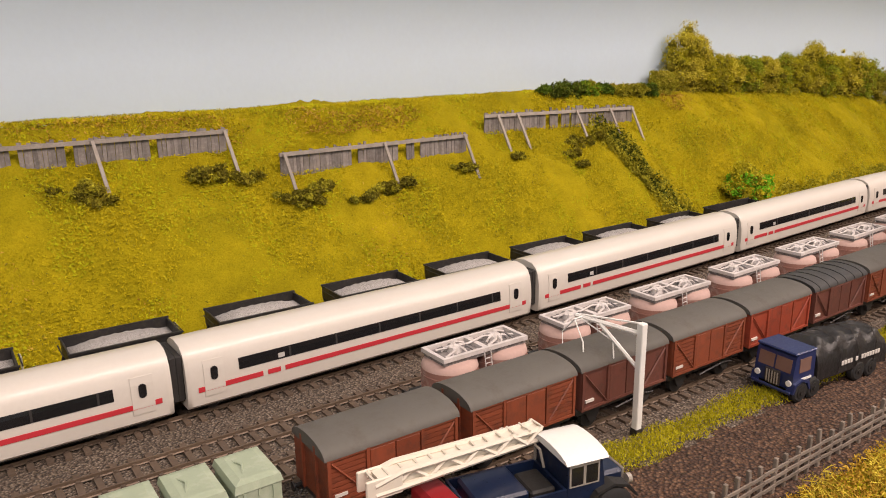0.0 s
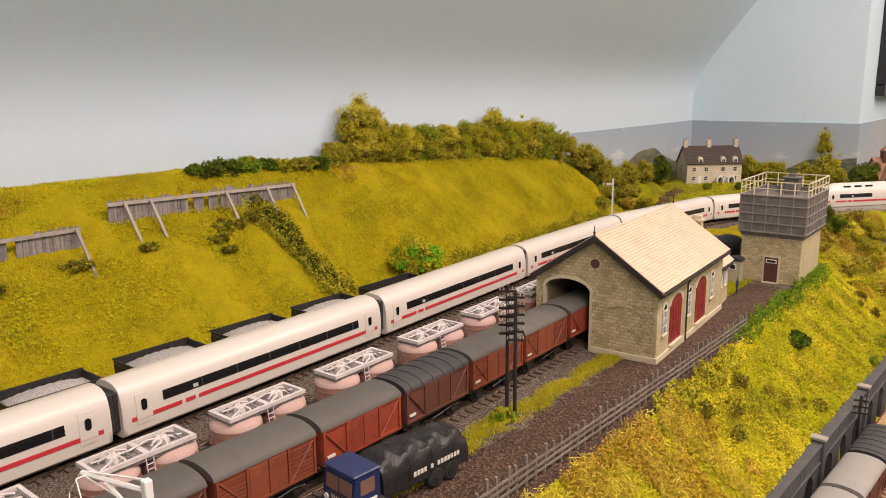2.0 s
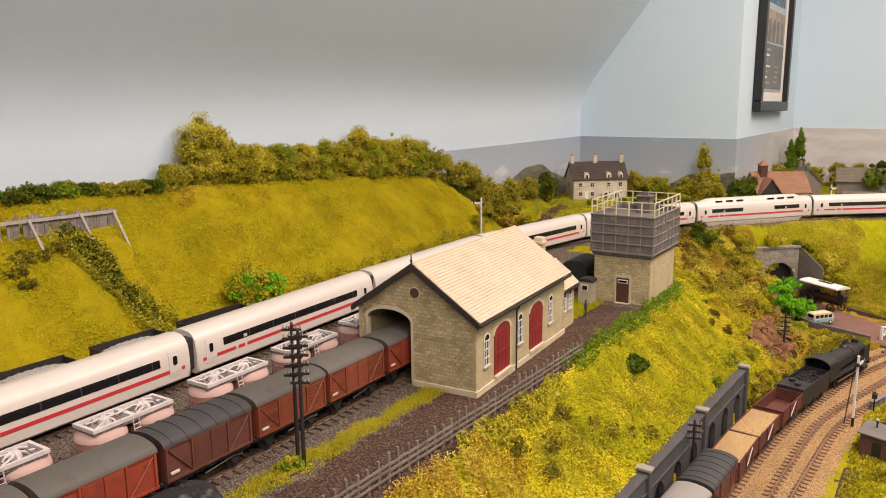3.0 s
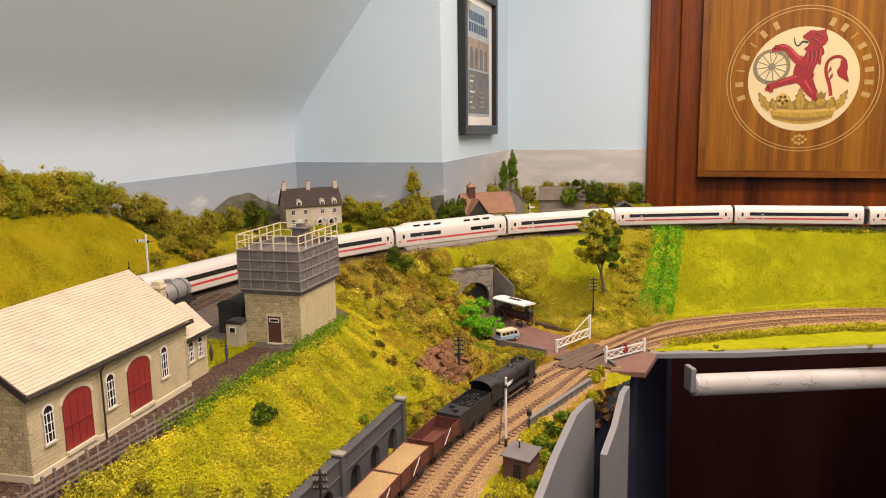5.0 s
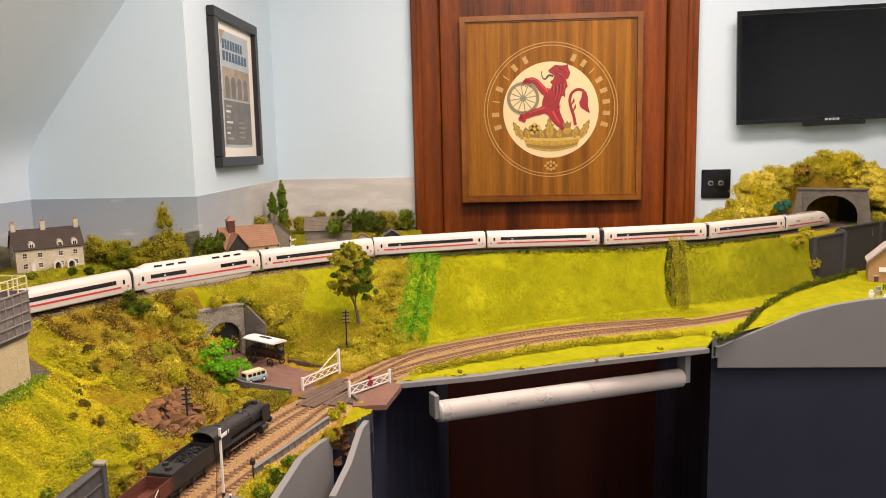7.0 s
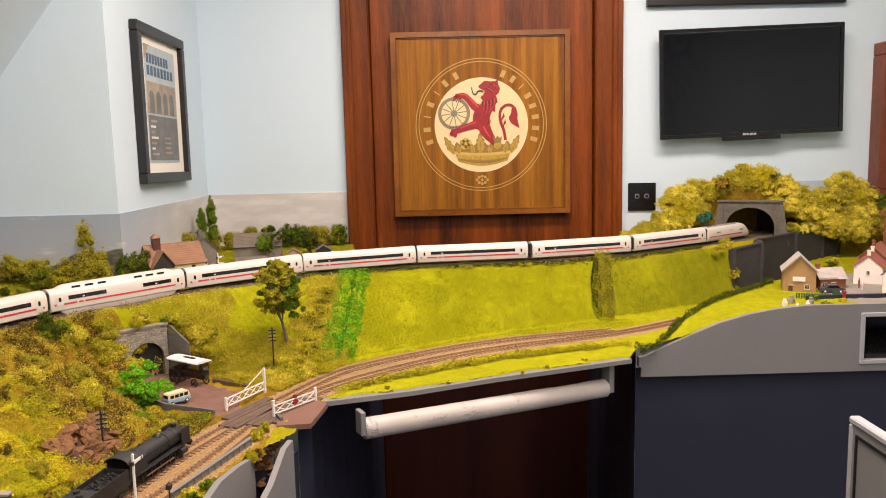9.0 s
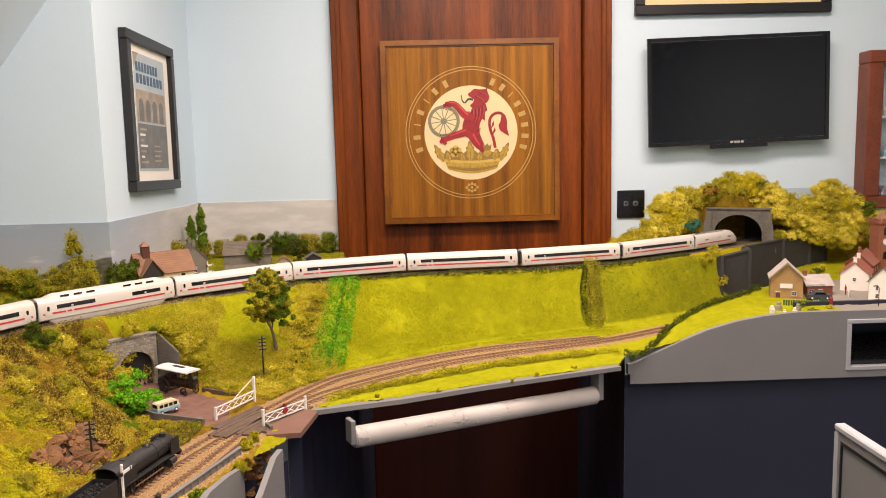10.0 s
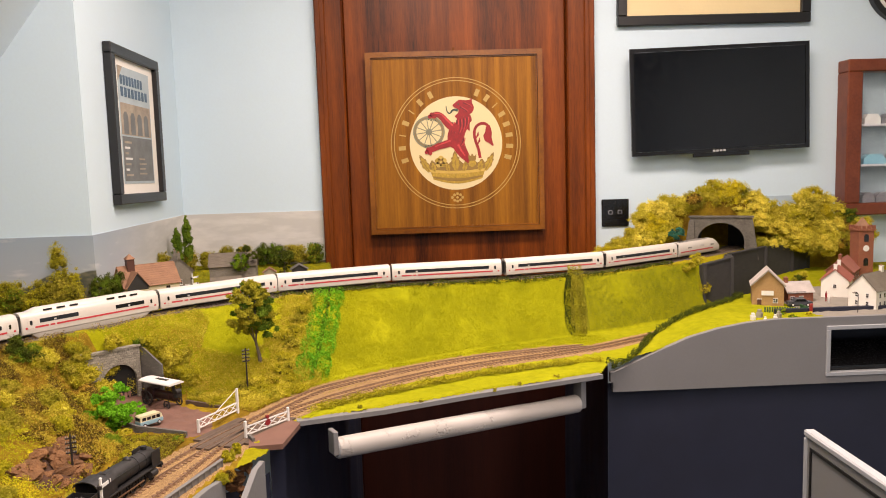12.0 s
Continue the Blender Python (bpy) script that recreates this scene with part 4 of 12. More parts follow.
ZR = ZT + 0.0022
coach = make_coach("white express coach with red stripe and dark window band")
diner = make_coach("white restaurant coach with raised roof and roof windows", True)
head = make_head("white streamlined power car with red stripe and folded pantograph")
TAIL = ICE.near(-0.3555, 0.407)
copy_thing(head, on_line(ICE, TAIL + 0.104, 0.066, ZR, True))
s = TAIL + 0.208 + 0.130
for k in range(13):
    if k == 7:
        diner.matrix_basis = on_line(ICE, s, 0.098, ZR)
    elif k == 0:
        coach.matrix_basis = on_line(ICE, s, 0.098, ZR)
    else:
        copy_thing(coach, on_line(ICE, s, 0.098, ZR))
    s += 0.2615
head.matrix_basis = on_line(ICE, s - 0.130 + 0.104, 0.066, ZR)

# ---- goods wagons ----
def van_mat(name, c, dirt=(0.035, 0.020, 0.016)):
    return surface(name, c, 0.62, 0.22, 60, 700, 0.15, 0.0004, dirt=dirt, random_tint=0.25)


BAUXITE = van_mat("bauxite_brown", (0.195, 0.045, 0.018))
BAUXITE_RED = van_mat("bauxite_red", (0.26, 0.042, 0.018))
BAUXITE_DARK = van_mat("bauxite_dark", (0.12, 0.038, 0.026))
VAN_ROOF = surface("van_roof_grey", (0.088, 0.082, 0.072), 0.75, 0.16, 40, 700, 0.15, 0.0003, dirt=(0.055, 0.042, 0.032), random_tint=0.22)
VAN_ROOF_DARK = surface("van_roof_dark", (0.036, 0.036, 0.036), 0.7, 0.14, 40, 700, 0.15, 0.0003)
STEEL_BLACK = surface("wagon_black", (0.016, 0.015, 0.015), 0.55, 0.25, 60, 700, 0.15, 0.0003, dirt=(0.05, 0.04, 0.03))
LABEL_W = surface("white_label", (0.55, 0.52, 0.48), 0.7, 0.1, 60, 500, 0.0)


def chassis(t, L, mat=None):
    """Solebars, wheels, buffers and brake gear of a short wagon."""
    mat = mat or STEEL_BLACK
    h = L / 2
    part("solebar", B().box(-h, h, -0.0128, -0.0108, 0.0105, 0.0140), mat, t)
    part("solebar", B().box(-h, h, 0.0108, 0.0128, 0.0105, 0.0140), mat, t)
    part("floor", B().box(-h, h, -0.0107, 0.0107, 0.0125, 0.0142), mat, t)
    for dx in (-0.021, 0.021):
        part("wheelset", B().cyl((dx, -0.0098, 0.0062), (dx, -0.0072, 0.0062), 0.0062, n=16).cyl((dx, 0.0072, 0.0062), (dx, 0.0098, 0.0062), 0.0062, n=16)
             .cyl((dx, -0.0072, 0.0062), (dx, 0.0072, 0.0062), 0.0012, n=6), UNDER, t)
        for sd in (-1, 1):
            y0, y1 = sorted((sd * 0.0108, sd * 0.0126))
            part("axle_guard", B().prism([(dx - 0.0055, 0.0106), (dx + 0.0055, 0.0106), (dx + 0.0020, 0.0045), (dx - 0.0020, 0.0045)], "y", y0, y1), mat, t)
    for sx in (-1, 1):
        for sd in (-1, 1):
            part("buffer", B().cyl((sx * h, sd * 0.0115, 0.0128), (sx * (h + 0.0035), sd * 0.0115, 0.0128), 0.0010, n=8)
                 .cyl((sx * (h + 0.0035), sd * 0.0115, 0.0128), (sx * (h + 0.0043), sd * 0.0115, 0.0128), 0.0022, n=10), mat, t)
    for sd in (-1, 1):
        part("brake_lever", B().tube([(-0.004, sd * 0.0132, 0.0075), (0.018, sd * 0.0134, 0.0100), (0.026, sd * 0.0134, 0.0088)], 0.0005, 4), mat, t)


def make_van(label, side, roof, style="plank", ribs=0):
    L = 0.0662
    h = L / 2
    t = thing("covered_goods_van", pose(0, 0, 0), label, "goods van", "vans in the goods siding")
    chassis(t, L)
    W = 0.0152
    part("body", B().box(-h, h, -W, W, 0.0143, 0.0372, 0.0003), side, t)
    n = 14
    arc = [(W + 0.0010, 0.0365)] + [((W + 0.0008) * math.cos(math.pi * i / n), 0.0372 + 0.0055 * math.sin(math.pi * i / n)) for i in range(n + 1)] + [(-W - 0.0010, 0.0365)]
    part("roof", B().prism(arc, "x", -h - 0.0010, h + 0.0010), roof, t, smooth=40)
    for k in range(ribs):
        xr = -h + L * (k + 0.5) / ribs
        rib = [((W + 0.0012) * math.cos(math.pi * i / n), 0.0372 + 0.0060 * math.sin(math.pi * i / n)) for i in range(n + 1)]
        part("roof_rib", B().prism(rib, "x", xr - 0.0006, xr + 0.0006), roof, t)
    for sd in (-1, 1):
        y = lambda o: tuple(sorted((sd * W, sd * (W + o))))
        # sliding or hinged doors and framing
        part("door", B().box(-0.0125, -0.0003, *y(0.0007), 0.0155, 0.0352, 0.0002), side, t)
        part("door", B().box(0.0003, 0.0125, *y(0.0007), 0.0155, 0.0352, 0.0002), side, t)
        for xs in (-h + 0.0009, -0.0138, 0.0138, h - 0.0009):
            part("stanchion", B().box(xs - 0.0008, xs + 0.0008, *y(0.0011), 0.0143, 0.0367), side, t)
        part("side_rail", B().box(-h, h, *y(0.0010), 0.0143, 0.0157), side, t)
        part("cantrail", B().box(-h, h, *y(0.0008), 0.0355, 0.0369), side, t)
        for sx in (-1, 1):
            a0, a1 = sx * (h - 0.002), sx * 0.0146
            yy_ = sd * (W + 0.0007)
            part("diagonal_strap", B().tube([(a0, yy_, 0.0348), (a1, yy_, 0.0160)], 0.0005, 4), side, t)
            if style == "plank":
                x0, x1 = sorted((sx * (h - 0.002), sx * 0.0148))
                for k in range(8):
                    z = 0.0162 + k * 0.0024
                    part("plank", B().box(x0, x1, *y(0.0005), z, z + 0.0018), side, t)
        part("number_patch", B().box(-h + 0.0030, -h + 0.0090, *y(0.0009), 0.0185, 0.0200), LABEL_W, t)
    for sx in (-1, 1):
        x0, x1 = sorted((sx * h, sx * (h + 0.0006)))
        gable = [(W * math.cos(math.pi * i / n), 0.0367 + 0.0053 * math.sin(math.pi * i / n)) for i in range(n + 1)]
        part("end_panel", B().prism(gable, "x", x0, x1), side, t)
        for yv in (-0.0065, 0.0065):
            part("end_stanchion", B().box(x0 - (0.0006 if sx < 0 else 0), x1 + (0.0006 if sx > 0 else 0), yv - 0.0007, yv + 0.0007, 0.0143, 0.0398), side, t)
    return t


van_kinds = [make_van("red-brown planked goods van with plain grey roof", BAUXITE, VAN_ROOF, "plank"),
             make_van("dark brown panelled goods van with grey roof", BAUXITE_DARK, VAN_ROOF, "ply"),
             make_van("bright red-brown goods van with grey roof", BAUXITE_RED, VAN_ROOF, "ply"),
             make_van("dark brown goods van with ribbed dark roof", BAUXITE_DARK, VAN_ROOF_DARK, "ply", 6)]
used = set()
for i, kind in enumerate([0, 0, 1, 0, 2, 3, 0, 0, 2]):
    x = 0.1675 + i * 0.0722
    m = on_line(VAN_L, VAN_L.near(x, 0.27), 0.021, ZR)
    if kind in used:
        copy_thing(van_kinds[kind], m)
    else:
        van_kinds[kind].matrix_basis = m
        used.add(kind)

# twin-silo cement wagons with a white walkway on top
PINK = surface("cement_stained_red", (0.29, 0.145, 0.115), 0.85, 0.2, 50, 600, 0.2, 0.0004, dirt=(0.46, 0.36, 0.32))
PINK_LID = surface("cement_dusted_top", (0.44, 0.30, 0.265), 0.85, 0.1, 50, 600, 0.2, 0.0004)
CEMENT_W = surface("cement_white_walkway", (0.52, 0.485, 0.47), 0.85, 0.22, 60, 600, 0.2, 0.0004)
CEMENT_D = surface("cement_dusty_deck", (0.17, 0.155, 0.15), 0.9, 0.5, 260, 900, 0.4, 0.0006, dirt=(0.46, 0.42, 0.40))
CEMENT_G = surface("cement_grey", (0.15, 0.14, 0.14), 0.85, 0.3, 60, 600, 0.2, 0.0004)


def make_silo_wagon():
    t = thing("cement_wagon", pose(0, 0, 0), "pink cement-stained twin silo wagon with white top platform", "goods wagon", "cement wagons")
    chassis(t, 0.074)
    for sx, r in ((-1, 0.0160), (1, 0.0160)):
        c = sx * 0.0178
        silo = part("silo", B().cyl((c, 0, 0.0150), (c, 0, 0.0285), r, n=28), PINK, t, smooth=40)
        part("silo_top", B().loft([[(c + rr * math.cos(a), rr * math.sin(a), z) for a in [2 * math.pi * i / 28 for i in range(28)]] for rr, z in ((r, 0.0285), (r * 0.95, 0.0312), (r * 0.72, 0.0330))]), PINK_LID, silo, smooth=50)
        part("silo_cone", B().cyl((c, 0, 0.0100), (c, 0, 0.0149), 0.0060, r, n=20), PINK, silo)
        for z in (0.0185, 0.0245):
            part("band", B().cyl((c, 0, z), (c, 0, z + 0.0009), r + 0.0004, n=28), PINK, silo)
    b = B()
    for x0, x1, y0, y1 in ((-0.0295, 0.0295, -0.0110, -0.0088), (-0.0295, 0.0295, 0.0088, 0.0110), (-0.0295, -0.0272, -0.0088, 0.0088), (0.0272, 0.0295, -0.0088, 0.0088), (-0.0016, 0.0016, -0.0088, 0.0088)):
        b.box(x0, x1, y0, y1, 0.0352, 0.0376)
    part("platform", b, CEMENT_W, t, "white dusted walkway round the hatches")
    part("deck_plate", B().box(-0.0285, 0.0285, -0.0100, 0.0100, 0.0330, 0.0354), CEMENT_D, t)
    for c in (-0.0145, 0.0145):
        part("hatch", B().cyl((c, 0, 0.0354), (c, 0, 0.0384), 0.0042, 0.0036, 14), CEMENT_W, t)
        pb = B()
        for a in range(5):
            an = a * math.pi * 0.4 + 0.5 + 20 * c
            pb.tube([(c + 0.003 * math.cos(an), 0.003 * math.sin(an), 0.0386), (c + 0.0060 * math.cos(an), 0.0060 * math.sin(an), 0.0376), (c + 0.0076 * math.cos(an), 0.0076 * math.sin(an), 0.0358)], 0.0007, 5)
        part("hatch_clamp", pb, CEMENT_W, t)
        part("vent_pipe", B().tube([(c - 0.0105, -0.0065, 0.0362), (c - 0.004, -0.0052, 0.0380), (c + 0.004, 0.0062, 0.0380), (c + 0.0105, 0.0056, 0.0362)], 0.0008, 5), CEMENT_W, t)
        part("valve_lever", B().tube([(c - 0.0090, 0.0060, 0.0360), (c - 0.0060, 0.0030, 0.0384)], 0.0006, 5).tube([(c + 0.0085, -0.0068, 0.0360), (c + 0.0055, -0.0024, 0.0388)], 0.0006, 5), CEMENT_G, t)
    part("cross_pipe", B().tube([(-0.0250, 0.0035, 0.0372), (-0.0060, -0.0015, 0.0386), (0.0070, 0.0020, 0.0386), (0.0250, -0.0030, 0.0372)], 0.0007, 5), CEMENT_W, t)
    for sd in (-1, 1):
        lb = B()
        for dx in (-0.0022, 0.0022):
            lb.tube([(dx, sd * 0.0150, 0.0130), (dx, sd * 0.0112, 0.0366)], 0.0004, 4)
        for k in range(7):
            lb.tube([(-0.0022, sd * (0.0147 - 0.00045 * k), 0.015 + k * 0.0028), (0.0022, sd * (0.0147 - 0.00045 * k), 0.015 + k * 0.0028)], 0.0003, 4)
        part("ladder", lb, CEMENT_W, t)
        part("valve", B().cyl((0.0, sd * 0.0125, 0.022), (0.0, sd * 0.0145, 0.022), 0.0028, n=10), PINK, t)
    return t


silo = make_silo_wagon()
for i in range(8):
    x = 0.2575 + i * 0.0858
    m = on_line(HOP_L, HOP_L.near(x, 0.347), 0.021, ZR)
    if i:
        copy_thing(silo, m)
    else:
        silo.matrix_basis = m

# black steel tipplers loaded with stone, and an empty one
CHIPS = grains("stone_chips", [(0.36, 0.34, 0.325), (0.42, 0.40, 0.385), (0.48, 0.46, 0.445)], 0.0006, depth=0.0002, bump=0.5)
BRASS = surface("pale_brake_wheel", (0.45, 0.42, 0.33), 0.5, 0.1, 60, 500, 0.05)


def tub(b, x0, x1, w, z0, z1, th):
    b.box(x0, x1, -w, -w + th, z0, z1).box(x0, x1, w - th, w, z0, z1)
    b.box(x0, x0 + th, -w + th, w - th, z0, z1).box(x1 - th, x1, -w + th, w - th, z0, z1)
    return b


def make_stone_wagon(loaded=True):
    t = thing("stone_wagon" if loaded else "open_wagon", pose(0, 0, 0), "black hopper wagon heaped with grey stone chippings" if loaded else "empty black steel open wagon",
              "goods wagon", "stone wagons" if loaded else "")
    chassis(t, 0.074)
    h = 0.0315 if loaded else 0.0385
    part("hopper_body", tub(B(), -h, h, 0.0158, 0.0240, 0.0330, 0.0010).box(-h + 0.001, h - 0.001, -0.0148, 0.0148, 0.0142, 0.0200), STEEL_BLACK, t)
    for sd in (-1, 1):
        part("sloping_side", B().prism([(sd * 0.0157, 0.0240), (sd * 0.0090, 0.0146), (sd * 0.0080, 0.0146), (sd * 0.0147, 0.0240)], "x", -h, h), STEEL_BLACK, t)
        part("top_rail", B().box(-h - 0.0006, h + 0.0006, min(sd * 0.0150, sd * 0.0166), max(sd * 0.0150, sd * 0.0166), 0.0326, 0.0338), STEEL_BLACK, t)
        for k in range(5):
            x = -h + 0.006 + k * (2 * h - 0.012) / 4
            y0, y1 = sorted((sd * 0.0158, sd * 0.0166))
            part("side_rib", B().box(x - 0.0006, x + 0.0006, y0, y1, 0.0240, 0.0326), STEEL_BLACK, t)
    for sx in (-1, 1):
        eb = B()
        for yv in (-0.010, 0.010):
            eb.tube([(sx * h, yv, 0.0240), (sx * (h + 0.0030), yv, 0.0142)], 0.0006, 5)
        eb.tube([(sx * (h + 0.0022), -0.0105, 0.0310), (sx * (h + 0.0022), 0.0105, 0.0310)], 0.0004, 5)
        part("end_frame", eb, STEEL_BLACK, t)
    part("platform_wheel", B().cyl((h + 0.0036, -0.006, 0.0235), (h + 0.0042, -0.006, 0.0235), 0.0034, n=14), BRASS, t, "pale brake hand wheel")
    part("grab_rail", B().tube([(h + 0.003, 0.006, 0.0142), (h + 0.003, 0.006, 0.030), (h + 0.003, 0.012, 0.030), (h + 0.003, 0.012, 0.0142)], 0.0005, 5), BRASS, t)
    if loaded:
        b = B()
        nx_, ny_ = 26, 13
        v = []
        for i in range(nx_ + 1):
            for j in range(ny_ + 1):
                x, y = -h + 0.001 + (2 * h - 0.002) * i / nx_, -0.0147 + 0.0294 * j / ny_
                e = (1 - abs(2 * i / nx_ - 1) ** 3.0) * (1 - abs(2 * j / ny_ - 1) ** 2.5)
                v.append((x, y, 0.0272 + 0.0062 * e + 0.0005 * math.sin(x * 900 + 3 * math.sin(y * 700)) * e))
        b.add(v, [(i * (ny_ + 1) + j, (i + 1) * (ny_ + 1) + j, (i + 1) * (ny_ + 1) + j + 1, i * (ny_ + 1) + j + 1) for i in range(nx_) for j in range(ny_)])
        part("stone_load", b, CHIPS, t, "heap of grey stone chippings", smooth=60)
    else:
        part("floor_plate", B().box(-h + 0.001, h - 0.001, -0.0148, 0.0148, 0.0200, 0.0212), STEEL_BLACK, t)
    return t


stone, empty = make_stone_wagon(), make_stone_wagon(False)
for i in range(8):
    m = on_line(STONE_L, STONE_L.near(0.013 + i * 0.0862, 0.466), 0.021, ZR)
    if i:
        copy_thing(stone, m)
    else:
        stone.matrix_basis = m
empty.matrix_basis = on_line(STONE_L, STONE_L.near(0.707, 0.466), 0.021, ZR)

# ---- buildings of the yard ----
STONE_Y = masonry("rubble_stone_buff", [(0.32, 0.245, 0.12), (0.76, 0.64, 0.37)], (0.17, 0.13, 0.065), 0.0056, 0.0031, depth=0.0030)
STONE_S = masonry("dressed_stone_buff", [(0.42, 0.345, 0.19), (0.50, 0.425, 0.25)], (0.36, 0.30, 0.20), 0.0062, 0.0032, depth=0.0004)
TRIM_ST = surface("cream_stone_trim", (0.52, 0.46, 0.32), 0.85, 0.1, 80, 700, 0.2, 0.0004)
SLATE_CREAM = surface("cream_roof", (0.52, 0.42, 0.30), 0.8, 0.10, 40, 500, 0.2, 0.0004, dirt=(0.42, 0.33, 0.25))
BARGE = surface("dark_barge_and_shade_sheet", (0.022, 0.016, 0.014), 0.6, 0.2, 60, 600, 0.1)
RED_DOOR = surface("red_door", (0.22, 0.020, 0.018), 0.55, 0.12, 60, 700, 0.1, 0.0003)
TANK_RIB = surface("tank_flange_grey", (0.205, 0.185, 0.172), 0.7, 0.25, 60, 500, 0.2)
TANK = surface("tank_grey_iron", (0.115, 0.103, 0.098), 0.7, 0.2, 40, 500, 0.25, 0.0005, dirt=(0.26, 0.23, 0.20))
CREAM_RAIL = surface("cream_handrail", (0.62, 0.55, 0.36), 0.55, 0.1, 60, 500, 0.05)
BROWN_DOOR = surface("brown_door", (0.085, 0.030, 0.020), 0.55, 0.12, 60, 700, 0.1)


def arch_poly(c, w, z0, spring, rise, n=10):
    """Outline of an opening with a segmental head, in (u, z)."""
    pts = [(c - w / 2, z0)]
    for i in range(n + 1):
        a = math.pi * (1 - i / n)
        pts.append((c + w / 2 * math.cos(a), spring + rise * math.sin(a)))
    return pts + [(c + w / 2, z0)]


def arch_band(c, w, spring, rise, band, n=10):
    out, inn = [], []
    for i in range(n + 1):
        a = math.pi * (1 - i / n)
        inn.append((c + w / 2 * math.cos(a), spring + rise * math.sin(a)))
        out.append((c + (w / 2 + band) * math.cos(a), spring + (rise + band) * math.sin(a)))
    return out + inn[::-1]


def arched_window(parent, c, z0, w, h, y0, axis="y", mat=WHITE):
    """Cast-iron window with a round head on the face y = y0 (towards -y)."""
    put = -1
    win = part("window", B().prism(arch_poly(c, w, z0, z0 + h - w / 2, w / 2), axis, y0 - 0.0003, y0 + 0.0004), GLASS_DARK, parent, "small-paned arched window")
    fb = B().prism(arch_band(c, w - 0.0006, z0 + h - w / 2, w / 2 - 0.0003, 0.0009), axis, y0 - 0.0007, y0 + 0.0002)
    bx = (lambda u0, u1, a, b_: fb.box(u0, u1, y0 - 0.0007, y0 + 0.0002, a, b_)) if axis == "y" else (lambda u0, u1, a, b_: fb.box(y0 - 0.0007, y0 + 0.0002, u0, u1, a, b_))
    for u in (c - w / 2, c + w / 2 - 0.0006, c - 0.0009 - w / 8, c + w / 8 + 0.0003):
        bx(u, u + 0.0006, z0, z0 + h - w / 2)
    for k in range(4):
        bx(c - w / 2, c + w / 2, z0 + k * (h - w / 2) / 3.2, z0 + k * (h - w / 2) / 3.2 + 0.0006)
    part("glazing_lattice", fb, mat, win)
    sb = B()
    if axis == "y":
        sb.box(c - w / 2 - 0.0015, c + w / 2 + 0.0015, y0 - 0.0016, y0 + 0.0004, z0 - 0.0014, z0)
    else:
        sb.box(y0 - 0.0016, y0 + 0.0004, c - w / 2 - 0.0015, c + w / 2 + 0.0015, z0 - 0.0014, z0)
    part("sill", sb, TRIM_ST, win)
    part("window_arch", B().prism(arch_band(c, w + 0.0006, z0 + h - w / 2, w / 2 + 0.0003, 0.0014), axis, y0 - 0.0006, y0 + 0.0003), TRIM_ST, win)
    return win


def stepped_slope(x0, x1, ya, za, yb, zb, courses, thick, lap):
    """A roof slope whose courses overlap, from eave (a) to ridge (b)."""
    top = []
    d = Vector((yb - ya, zb - za))
    n = Vector((-d.y, d.x)).normalized()
    if n.y < 0:
        n = -n
    for k in range(courses):
        p, q = Vector((ya, za)) + d * (k / courses), Vector((ya, za)) + d * ((k + 1) / courses)
        top += [p + n * (thick + lap), q + n * thick]
    poly = [(ya, za)] + [(p.x, p.y) for p in top] + [(yb, zb)]
    return B().prism(poly, "x", x0, x1)


